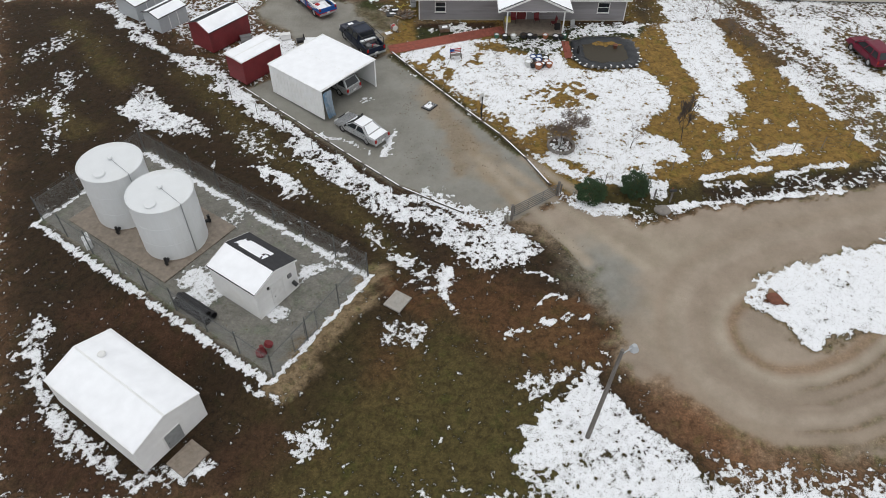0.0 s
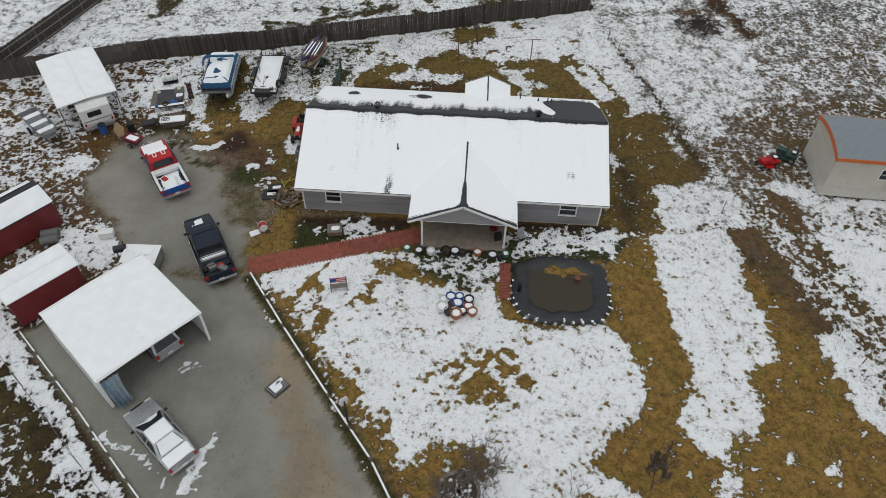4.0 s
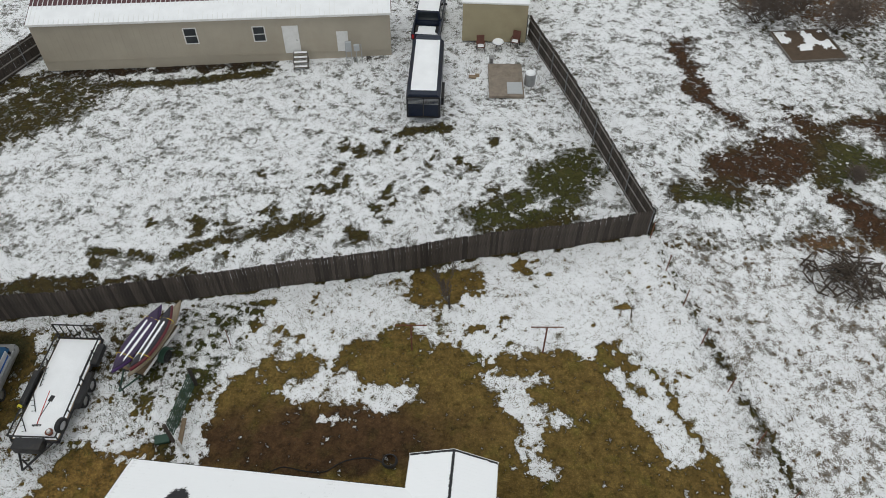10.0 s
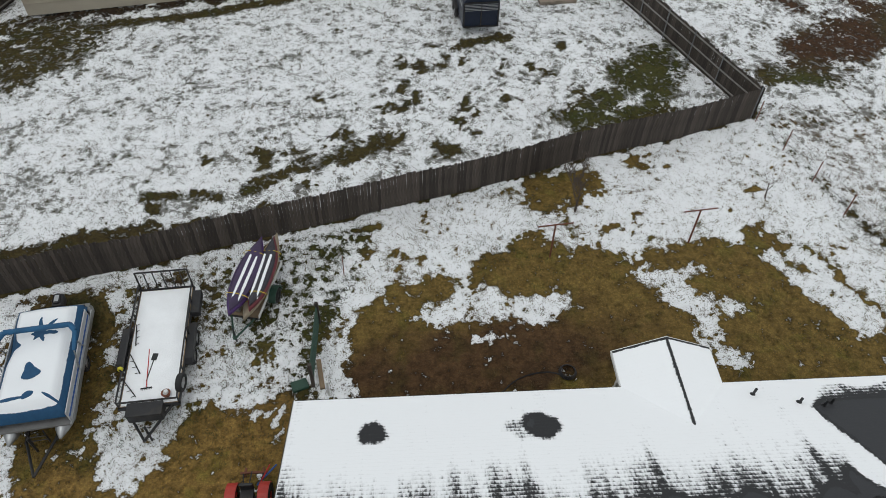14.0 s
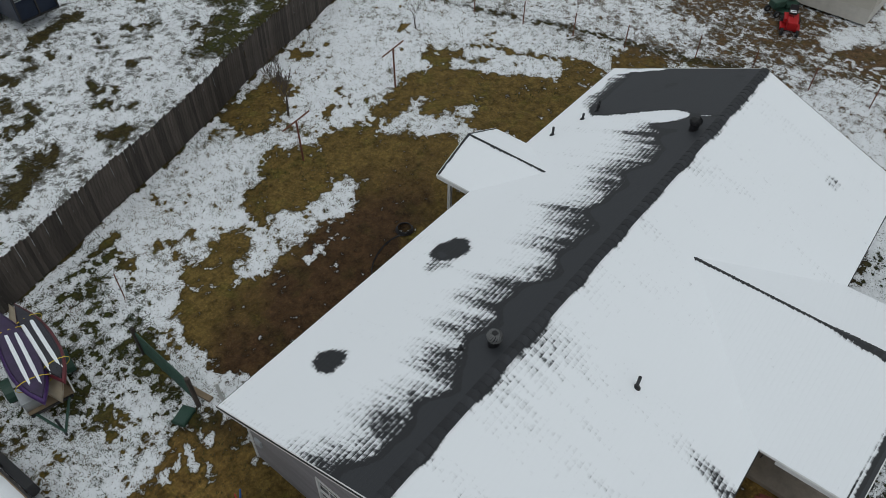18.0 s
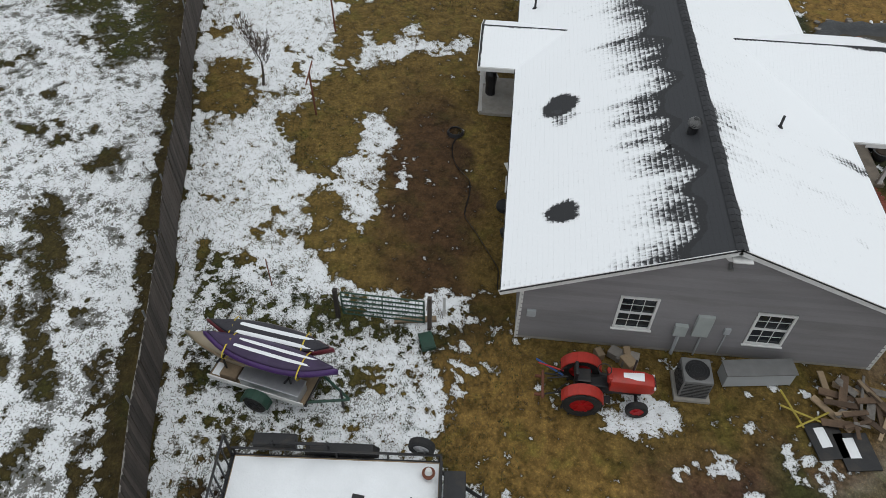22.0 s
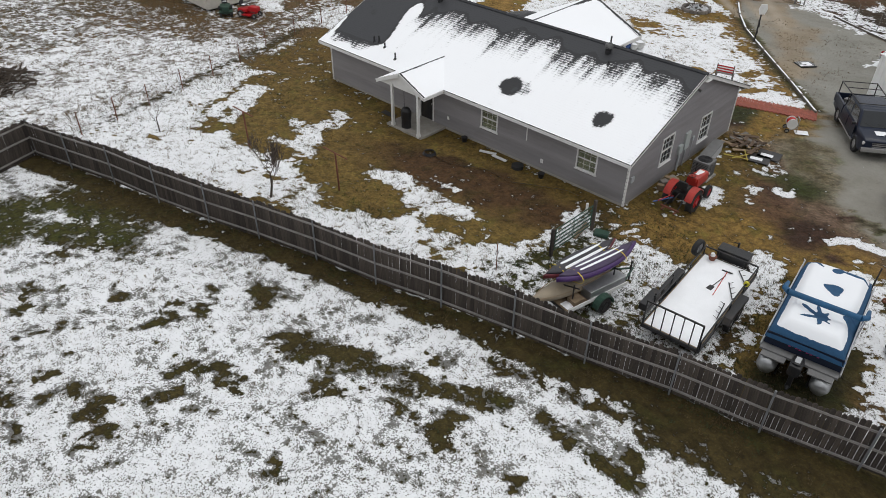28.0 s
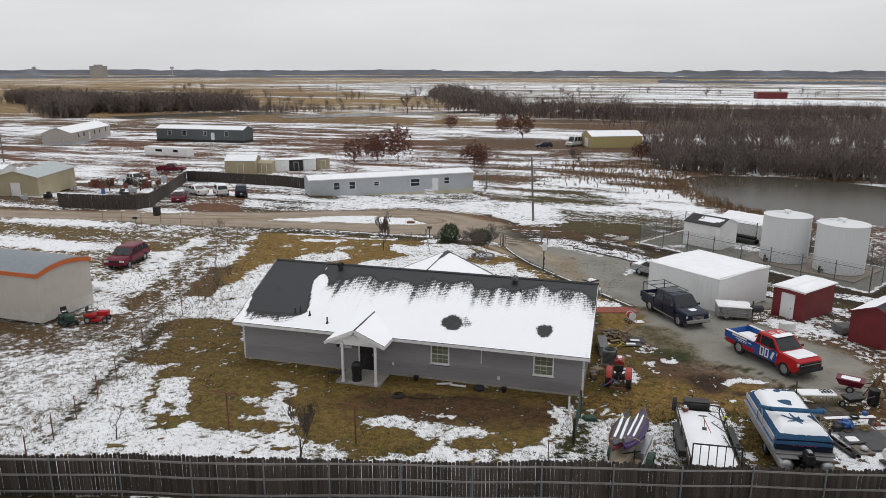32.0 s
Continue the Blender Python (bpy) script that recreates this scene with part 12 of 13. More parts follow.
solid("boulder", (lambda bm: (bmesh.ops.create_icosphere(bm, subdivisions=3, radius=.5, matrix=Matrix.Diagonal((1.3, 1, .6, 1))), [setattr(v, "co", v.co * (1 + .2 * noise.noise(v.co * 2))) for v in bm.verts], bm)[2])(bmesh.new()), STONE, 8.3, -32.2, 0, "low brown boulder by the mailbox", "rock", smooth=True)
# street lamp
sl_ = thing("street_lamp", .2, -50.0, 0, "leaning wooden pole with a lamp head", "street lamp")
part("pole", T(((0, 0, -.2), (.45, .15, 8.4), .15, .1), n=12), POST_WOOD, sl_)
part("arm", T(((.42, .14, 8.0), (1.1, .4, 8.35), .04), n=8), STEEL, sl_)
part("lamp_head", T(((1.1, .4, 8.45), (1.12, .41, 8.1), .12, .26), n=14), GREY_PANEL, sl_)
part("lens", T(((1.12, .41, 8.1), (1.13, .41, 7.95), .22, .14), n=14), LAMP_CLEAR, sl_)
mh = thing("manhole", 14.05, -40.4, 0, "rusty round manhole cover in the snowy island", "manhole", z=gz(14.05, -40.4) - .02)
part("ring", T(((0, 0, 0), (0, 0, .1), .5), n=24), RUST, mh)
part("cover", T(((0, 0, .1), (0, 0, .13), .42), n=24), RUST, mh)
sg = thing("smoker_grill", -21.2, -10.6, 20, "black barrel smoker grill in the snow", "grill")
part("drum", T(((-.4, 0, .9), (.4, 0, .9), .25), n=14), BLACK, sg)
part("leg", T(((-.3, -.2, 0), (-.3, 0, .8), .02), ((.3, -.2, 0), (.3, 0, .8), .02), ((-.3, .2, 0), (-.3, 0, .8), .02), ((.3, .2, 0), (.3, 0, .8), .02), n=6), BLACK, sg)
part("chimney", T(((.3, 0, 1.1), (.3, 0, 1.5), .05), n=8), BLACK, sg)
# brush heap
bh = thing("brush_heap", 21.4, 20.2, 0, "heap of grey dead branches and roots", "brush heap")
rng = random.Random(8)
sg_ = []
for i in range(330):
    a, q = rng.uniform(0, 6.28), rng.uniform(0, 1.9) ** 1.0
    p = Vector((q * math.cos(a) * 1.2, q * math.sin(a), rng.uniform(.0, .75) * max(.1, 1 - q / 2.1)))
    d = Vector((rng.uniform(-1, 1), rng.uniform(-1, 1), rng.uniform(-.1, .35))).normalized() * rng.uniform(.4, 1.3)
    r = rng.choice((.012, .018, .03, .06))
    sg_.append((p - d / 2, p + d / 2, r, r * .5))
sg_ = [(Vector((p.x, p.y, max(.02, p.z))), Vector((q.x, q.y, max(.02, q.z))), a, b) for p, q, a, b in sg_]
stick_part("brushwood", sg_, BARK, bh)
# grass: tufts of dead and green blades in yard and field, as joined sheets
def grass_sheet(name, label, mat, patches, seed, hmax, green=False):
    """patches: corners x0, y0, x1, y1 of a stretch of ground and the number of tufts in it."""
    r = np.random.default_rng(seed)
    P = []
    for x0, y0, x1, y1, n in patches:
        P.append(np.stack([r.uniform(x0, x1, n), r.uniform(y0, y1, n)], 1))
    P = np.concatenate(P)
    clump = wob(P[:, 0], P[:, 1], .9, seed) + .7 * wob(P[:, 0], P[:, 1], 3.1, seed + 1.0)
    P = P[clump > r.uniform(-.6, .9, len(P))]
    indoors = (np.abs(P[:, 0]) < 10.4) & (np.abs(P[:, 1]) < 5.6)
    P = P[~indoors]
    k = 5
    B0 = np.repeat(P, k, 0) + r.normal(0, .035, (len(P) * k, 2))
    z = terrain(B0[:, 0], B0[:, 1]) - .04
    a = r.uniform(0, 2 * np.pi, len(B0))
    w = r.uniform(.006, .013, len(B0))
    h = r.uniform(.35, 1, len(B0)) * hmax
    lean = r.normal(0, .6, (len(B0), 2)) * h[:, None]
    V = np.empty((len(B0), 3, 3))
    V[:, 0] = np.stack([B0[:, 0] - w * np.cos(a), B0[:, 1] - w * np.sin(a), z], 1)
    V[:, 1] = np.stack([B0[:, 0] + w * np.cos(a), B0[:, 1] + w * np.sin(a), z], 1)
    V[:, 2] = np.stack([B0[:, 0] + lean[:, 0], B0[:, 1] + lean[:, 1], z + .04 + h], 1)
    m = bpy.data.meshes.new(name)
    m.from_pydata(V.reshape(-1, 3), [], np.arange(len(B0) * 3).reshape(-1, 3))
    m.materials.append(mat)
    return tagged(new(name, m), label, "grass", kind="stuff")


YARD = [(-21, 4, -9.5, 14.2, 5200), (-10, 6, 13, 20, 5200), (13, 5, 25, 21, 4200), (11, -8, 24, 6, 2600)]
FIELD = [(-30, 14, -6, 34, 7000), (-6, 19, 9, 40, 6000), (10, 22, 28, 40, 4200)]
grass_sheet("dead_grass", "dead brown grass blades standing through the snow", surface("dead_grass_blade", (.115, .078, .034), .9, var=.4, relief=0), YARD + FIELD + [(-12, -28, 20, -8, 5200), (-30, -46, 2, -34, 3500)], 3, .10)
grass_sheet("green_grass", "dark green winter grass and weeds in the wet yard", surface("winter_grass_blade", (.034, .052, .016), .9, var=.4, relief=0), [(-21, 5, -9.5, 14.5, 6500), (-10, 12, 0, 18, 1800), (-28, 14, 8, 34, 5200), (9, 8, 17, 22, 1800)], 8, .09)
# dry weeds along the wire fence and in the rough ground
rng = random.Random(14)
wv, wf = [], []
areas = [(18.5, -3, 3, 9, 500), (24, -8, 5, 7, 420), (20, 12, 4, 6, 160), (31, 5.6, 7, 1.2, 700), (15, 14, .8, 7, 200), (22, 17, 5, 5, 160), (23.5, -18, 4, 6, 300)]
for ax, ay, rx_, ry_, n in areas:
    for _ in range(n):
        x, y = rng.gauss(ax, rx_ * .55), rng.gauss(ay, ry_ * .55)
        if 26 < x < 51 and -1.8 < y < 4.2:
            continue
        z = gz(x, y) - .03
        for k in range(3):
            h = rng.uniform(.1, .34)
            dx, dy = rng.uniform(-.2, .2), rng.uniform(-.2, .2)
            b = len(wv)
            wv += [(x - .009, y, z), (x + .009, y + .01, z), (x + dx, y + dy, z + h)]
            wf.append((b, b + 1, b + 2))
me = bpy.data.meshes.new("dry_weeds")
me.from_pydata(wv, [], wf)
me.materials.append(STRAW)
tagged(new("dry_weeds", me), "dry straw-coloured weeds standing through the snow", "weeds", kind="stuff")


# ---- the far side of the road ----
SLATE = surface("slate_blue_siding", (.085, .10, .105), .6, var=.1, relief=.003)
YELLOW_SIDING = surface("cream_yellow_siding", (.42, .35, .16), .6, var=.1, relief=.003)
mobile_home("mobile_home", 26.4, -68.3, 215.5, 27.6, 4.5, 3.5, .5, "long pale blue-grey mobile home with snowy roof", GREY_PANEL, GREY_PANEL, surface("pale_yellow_skirting", (.5, .47, .33), .7), -3.0, windows=((-9.5, -1, 1.0, 1.2, 1.8), (-7, -1, 1.0, 1.2, 1.8), (-3, -1, .9, .7, 2.1), (3.5, -1, 1.6, 1.2, 1.7), (9, -1, .9, 1.1, 1.8)), doors=((7, -1, .9, 2.0, TRIM), (0, 1, .9, 2.0, TRIM)), snow_frac=.9, group="homes over the road")
steps(20.2, -69.5, 215.5, 4, 1.4, .2, .28, TRIM, "white porch steps at the pale mobile home")
mobile_home("mobile_home", 114.5, -149.5, 182, 29, 6, 3.9, 1.0, "dark slate-blue manufactured home on piers", SLATE, GREY_PANEL, BLACK, -4.1, windows=((-10, -1, 1.4, 1.3, 2.0), (-5, -1, 1.4, 1.3, 2.0), (2, -1, .9, 1.2, 2.0), (9, -1, 1.2, 1.3, 2.0)), doors=((4.5, -1, 1.0, 2.1, TRIM),), snow_frac=.85, group="homes over the road")
mobile_home("mobile_home", 152.0, -140.0, 110, 30, 8, 3.6, 1.5, "pale grey manufactured home with snowy gables", surface("warm_grey_siding", (.42, .39, .35), .6), GREY_PANEL, GREY_PANEL, -4.1, windows=((-11, 1, 1.3, 1.3, 1.9), (-6, 1, 1.3, 1.3, 1.9), (-2, 1, 1.3, 1.3, 1.9), (6, 1, 1.3, 1.3, 1.9), (10, 1, 1.3, 1.3, 1.9)), doors=((2, 1, 1.0, 2.1, TRIM),), snow_frac=.95, group="homes over the road")
mobile_home("mobile_home", 88.4, -40.3, 23, 21, 4.6, 3.4, .4, "long white mobile home under snow", WHITE_VINYL, GREY_PANEL, WHITE_VINYL, -.6, windows=((-9, 1, 1.0, 1.1, 1.8), (0, 1, 1.0, 1.1, 1.8), (8, 1, 1.0, 1.1, 1.8)), doors=((4, 1, .9, 2.0, TRIM),), snow_frac=1.0, group="homes over the road")
gable_shed("workshop", 74.3, -44.6, 288, 11.6, 6.2, 3.0, .9, "tan metal workshop with pale snowy roof", "workshop", TAN, surface("pale_green_roof_sheet", (.42, .47, .47), .45, .3), TAN, snow=0, snow_sides=(), door=(-1, 1.3, 2.2, TRIM), z=-.75, overhang=.2)
gable_shed("workshop", -5.5, -167.5, 205, 15, 8, 3.2, 1.3, "cream-yellow metal building with snowy roof", "workshop", YELLOW_SIDING, GREY_PANEL, None, z=-4, door=(-1, 2.6, 2.4, TRIM))
gable_shed("garden_shed", 62.6, -83.5, 195, 6, 4, 2.6, 1.0, "tan shed with snow on its roof", "shed", TAN, GREY_PANEL, None, group="sheds over the road", door=("-y", 1.2, 1.9, TAN))
gable_shed("garden_shed", 58.7, -85.5, 195, 3, 3, 2.0, .4, "small tan shed beside the larger one", "shed", TAN, TAN, None, group="sheds over the road", door=("-y", .9, 1.6, TAN), snow=0)
for i, (x, y, m_) in enumerate(((57.2, -89.3, WHITE_METAL), (55.0, -91.0, BLACK), (53.2, -93.5, WHITE_METAL), (51.3, -96.0, TAN))):
    gable_shed("storage_hut", x, y, 215, 2.6, 2.4, 2.3, .3, "small storage hut in a cluttered row", "shed", m_, GREY_PANEL, None, group="storage huts", snow=.05, door=("-y", .9, 1.7, m_))
cp2 = thing("camper_trailer", 98, -109, 175, "white travel trailer under snow", "camper", z=-3.9)
part("body", B((0, 0, 1.6, 13, 2.4, 2.2), bevel=.25), WHITE_VINYL, cp2)
part("window", B((-2, -1.21, 1.9, 2, .03, .6), (3, -1.21, 1.9, 1.5, .03, .6)), GLASS, cp2)
for s in (-1, 1):
    wheel(cp2, 0, s * 1.1, .36)
snow_sheet(cp2, 12.5, 2.2, 2.7, .1, 0, 0, .5, seed=4)
board_fence([(58.0, -31.4), (52.5, -32.4), (48.2, -33.6), (47.8, -35.6), (53.5, -46.5), (64.4, -67.4)], "dark weathered board fence at the corner of the road", 1, True)
board_fence([(76.2, -25.9), (65.2, -29.3)], "weathered board fence before a white mobile home", 1, True)
board_fence([(64.4, -67.6), (52, -67.4), (40.2, -65.5)], "dark board fence behind parked cars", 1, True)
car("sedan", 48.9, -43.4, 300, "dark maroon sedan dusted with snow", "car", "sedan", DARK_RED, 4.7, 1.8, .92, 1.42, 1.25, .32, snow=("roof", "hood"), group="cars over the road")
car("sedan", 51.8, -51.6, 330, "white sedan parked on gravel", "car", "sedan", CAR_WHITE, 4.9, 1.85, .92, 1.45, 1.25, .32, snow=("roof", "hood"), group="cars over the road")
car("suv", 48.2, -52.6, 310, "white station car parked on gravel", "car", "suv", CAR_WHITE, 4.8, 1.85, 1.05, 1.7, 1.2, .35, snow=("roof",), group="cars over the road")
car("jeep", 44.4, -52.1, 300, "black four-wheel-drive car parked on gravel", "car", "suv", CAR_BLACK, 4.2, 1.8, 1.1, 1.82, 1.2, .38, group="cars over the road")
car("pickup_truck", 76.5, -80.0, 200, "old maroon pickup truck in a far yard", "pickup truck", "pickup", DARK_RED, 5.4, 1.95, 1.12, 1.8, 1.5, .38, group="cars over the road")
car("pickup_truck", 70.6, -61.5, 160, "white pickup truck among scrap", "pickup truck", "pickup", CAR_WHITE, 5.6, 1.95, 1.12, 1.8, 1.5, .38, snow=("roof",), group="cars over the road")
car("suv", 12.5, -158, 20, "dark car far off beside a yellow building", "car", "suv", CAR_BLACK, 4.7, 1.85, 1.05, 1.7, 1.2, .35, group="cars over the road")
car("van", 4.6, -166, 60, "white motorhome beside the yellow building", "van", "van", CAR_WHITE, 6.5, 2.2, 1.3, 2.8, 1.0, .4, group="cars over the road")
rng = random.Random(33)
for i in range(60):
    x, y = 52 + rng.uniform(0, 24), -36 - rng.uniform(0, 40)
    if (x - 46.6) * .862 + (y + 36.5) * .507 < 1.5 or math.hypot(x - 73.5, y + 44) < 8.5 or y < -62 and x < 64:
        continue
    k = rng.choice((0, 0, 1, 1, 2, 2, 2, 3))
    s = rng.uniform(.4, 1.5)
    o = thing("scrap_item", x, y, rng.uniform(0, 180), ("heap of dark scrap metal", "pale scrap appliance dusted with snow", "rusty machine part in weeds", "blue plastic scrap drum")[k] + " in the yard", "scrap", group="scrap yard")
    part("body", B((0, 0, s * .3, s, s * .6, s * .6), (s * .2, 0, s * .7, s * .5, s * .4, s * .4, 30), bevel=.04), (BLACK, GREY_PANEL, RUST, PLASTIC_BLUE)[k], o)
    if k < 2:
        snow_sheet(o, s * .8, s * .5, s * .6, .06, -.1 * s, 0, .2, seed=i)
    else:
        part("pipe", T(((-s * .5, 0, s * .2), (s * .6, .2, s * .9), .06), n=6), RUST, o)
bn2 = thing("trash_bin", 43.0, -30.6, 0, "black wheeled trash bin by the road", "trash bin")
part("bin", B((0, 0, .5, .6, .7, 1.0), bevel=.04), BLACK, bn2)
part("lid", B((0, 0, 1.03, .64, .74, .07), bevel=.02), BLACK, bn2)
mb2 = thing("mailbox", 40.3, -23.6, 20, "mailbox on a leaning post", "mailbox")
part("post", T(((0, 0, 0), (.2, 0, 1.2), .05), n=6), POST_WOOD, mb2)
part("box", B((.2, 0, 1.25, .5, .22, .24), bevel=.05), BLACK, mb2)
for x, y, h in ((113, -62, 10), (122, -84, 11), (12.8, -80.6, 3.0)):
    q = thing("utility_pole", x, y, 20, "tall wooden utility pole", "utility pole", group="utility poles")
    part("pole", T(((0, 0, -.3), (0, 0, h), .16, .11), n=8), POST_WOOD, q)
    part("cross_arm", B((0, 0, h - .6, 2.2, .1, .12)), POST_WOOD, q)


# ---- water lying in the low ground ----
def pool(name, pts, label, z):
    bm = bmesh.new()
    bm.faces.new([bm.verts.new((x, y, 0)) for x, y in pts])
    me = mesh_of(name, bm, WATER)
    o = new(name, me)
    o.location = (0, 0, z)
    return tagged(o, label, "water", kind="structure")


pool("water", [(-21.5, -106), (-24, -111.5), (-30, -114.2), (-40, -115.5), (-50, -112), (-62, -104), (-78, -98), (-110, -98), (-120, -84), (-96, -68), (-70, -62), (-52, -59), (-42, -62.5), (-34, -69), (-27, -78), (-22.5, -88), (-20.5, -97)], "brown flooded pond with still water", -3.98)
pool("water", [(222, -236), (205, -262), (182, -286), (160, -292), (150, -282), (168, -262), (186, -240), (205, -226)], "long narrow farm pond", -3.93)
pool("water", [(150, -262), (110, -300), (70, -330), (30, -345), (34, -330), (80, -300), (120, -262), (140, -250)], "shallow flooded strip in the fields", -3.93)

# ---- bare woods, joined into sheets of trees ----
variants = []
for k in range(6):
    segs = tree_segs(8, .9 if k % 2 else .7, 100 + k, 1 + 2 * (k % 2), 3, first=.26)
    vs, fs = stick_arrays(segs, 3, .03)
    variants.append((np.array(vs), np.array(fs, int) if all(len(f) == 4 for f in fs) else None, fs))


def wood(name, spots, label, mat, hmin, hmax, seed, kind="stuff"):
    rng = random.Random(seed)
    V, F, base = [], [], 0
    for x, y in spots:
        v, _, fs = variants[rng.randrange(len(variants))]
        s = rng.uniform(hmin, hmax) / 8.0
        a = rng.uniform(0, 6.28)
        c, n = math.cos(a), math.sin(a)
        w = np.stack([(v[:, 0] * c - v[:, 1] * n) * s + x, (v[:, 0] * n + v[:, 1] * c) * s + y, v[:, 2] * s + gz(x, y)], 1)
        V.append(w)
        F += [tuple(i + base for i in f) for f in fs]
        base += len(v)
    me = bpy.data.meshes.new(name)
    me.from_pydata(np.concatenate(V).tolist(), [], F)
    me.materials.append(mat)
    return tagged(new(name, me), label, "trees", kind=kind)


def scatter(n, cx, cy, rx_, ry_, rot, seed):
    rng = random.Random(seed)
    c, s = math.cos(radians(rot)), math.sin(radians(rot))
    out = []
    for _ in range(n):
        u, v = rng.uniform(-1, 1) * rx_, rng.gauss(0, .45) * ry_
        out.append((cx + u * c - v * s, cy + u * s + v * c))
    return out


FARTWIG = surface("far_bare_wood", (.115, .09, .08), .95, var=.3, scale=.05, relief=0)
HAZE = surface("bare_twig_mass", (.150, .118, .104), .95, var=.4, scale=.06, fine=.6, relief=0)


def twiggy(name, spots, label, mat, hmin, hmax, seed, n=46):
    """Close-grown leafless trees: each one a stem and a spray of thin rising twigs."""
    rng = random.Random(seed)
    V, F = [], []
    for x, y in spots:
        z0 = gz(x, y) - .1
        h = rng.uniform(hmin, hmax)
        r = h * rng.uniform(.28, .5)
        t = h * .012 + .03
        lean = rng.uniform(-.1, .1) * h
        for i in range(n):
            a = rng.uniform(0, 6.28)
            if i % 3 == 0:
                lo = rng.uniform(.05, .5)
                q0, q1 = r * .2 * rng.random(), r * rng.uniform(.3, .9)
                hi = lo + rng.uniform(.2, .45)
            else:
                hi = rng.uniform(.25, 1)
                q1 = r * math.sqrt(max(.05, 1 - ((hi - .58) / .44) ** 2)) * rng.random() ** .4
                lo, q0 = hi - rng.uniform(.03, .12), q1 * rng.uniform(.6, .9)
            da = rng.uniform(-.3, .3)
            p = Vector((x + q0 * math.cos(a) + lean * lo, y + q0 * math.sin(a), z0 + h * lo))
            e = Vector((x + q1 * math.cos(a + da) + lean * hi, y + q1 * math.sin(a + da), z0 + h * hi))
            b_ = rng.uniform(0, 6.28)
            w = Vector((math.cos(b_), math.sin(b_), 0)) * t * rng.uniform(.6, 1.3)
            k = len(V)
            V += [tuple(p - w), tuple(p + w), tuple(e)]
            F.append((k, k + 1, k + 2))
        k = len(V)
        V += [(x - t * 1.6, y, z0 - .2), (x + t * 1.6, y, z0 - .2), (x, y + t * 1.6, z0 - .2), (x + lean * .7, y, z0 + h * .85)]
        F += [(k, k + 1, k + 3), (k + 1, k + 2, k + 3), (k + 2, k, k + 3)]
    me = bpy.data.meshes.new(name)
    me.from_pydata(V, [], F)
    me.materials.append(mat)
    return tagged(new(name, me), label, "trees", kind="stuff")


def along(n, pts, spread, seed):
    """Spots strewn along a line of corners."""
    rng = random.Random(seed)
    lens = [math.hypot(q[0] - p[0], q[1] - p[1]) for p, q in zip(pts, pts[1:])]
    out = []
    for _ in range(n):
        d = rng.uniform(0, sum(lens))
        for (p, q), L_ in zip(zip(pts, pts[1:]), lens):
            if d <= L_:
                break
            d -= L_
        k = min(1, d / L_)
        out.append((p[0] + (q[0] - p[0]) * k + rng.gauss(0, spread), p[1] + (q[1] - p[1]) * k + rng.gauss(0, spread)))
    return out


twiggy("bare_woods", [q for q in along(900, [(-20, -122), (-45, -122), (-66, -117), (-100, -112), (-150, -112)], 3.2, 1) if q[1] < -112 - .12 * (q[0] + 60) * (q[0] < -60)] + scatter(700, -75, -150, 60, 26, 5, 2), "dense brown leafless thicket behind the pond", HAZE, 3.8, 6.6, 1, 70)
twiggy("bare_woods", along(500, [(-22, -190), (-70, -205), (-140, -215)], 9, 12) + along(520, [(-5, -292), (-60, -300), (-130, -340)], 16, 13) + scatter(260, -80, -250, 80, 50, -10, 3), "brown leafless woods on the rough ground", HAZE, 4.5, 8, 2, 50)
twiggy("bare_woods", along(620, [(145, -545), (110, -440), (70, -342), (47, -298), (10, -292), (-10, -285)], 8, 4), "belt of leafless trees across the fields", HAZE, 6, 12, 5, 60)
twiggy("bare_woods", along(260, [(382, -341), (320, -314), (285, -300)], 6, 5) + along(620, [(268, -262), (238, -270), (228, -288), (196, -304)], 9, 6) + scatter(90, 236, -228, 9, 7, 0, 15), "leafless copse beyond the farm pond", HAZE, 7, 12, 3, 70)
twiggy("bare_woods", along(140, [(205, -300), (172, -292), (150, -300)], 6, 16) + along(90, [(160, -306), (90, -330), (30, -360)], 5, 7), "low scrub along the bank of the farm pond", HAZE, 3, 6, 7, 40)
wood("bare_woods", scatter(22, 100, -340, 90, 30, 10, 17) + scatter(26, 200, -620, 260, 60, 10, 8) + scatter(40, -200, -640, 300, 120, 0, 9) + scatter(16, 250, -420, 120, 40, 20, 18), "scattered leafless field trees", FARTWIG, 8, 14, 4)
twiggy("bare_woods", scatter(120, 152, -64, 12, 6, 70, 10) + scatter(60, 148, -82, 14, 6, 30, 11), "leafless trees behind the white mobile home", HAZE, 5, 9, 8, 60)


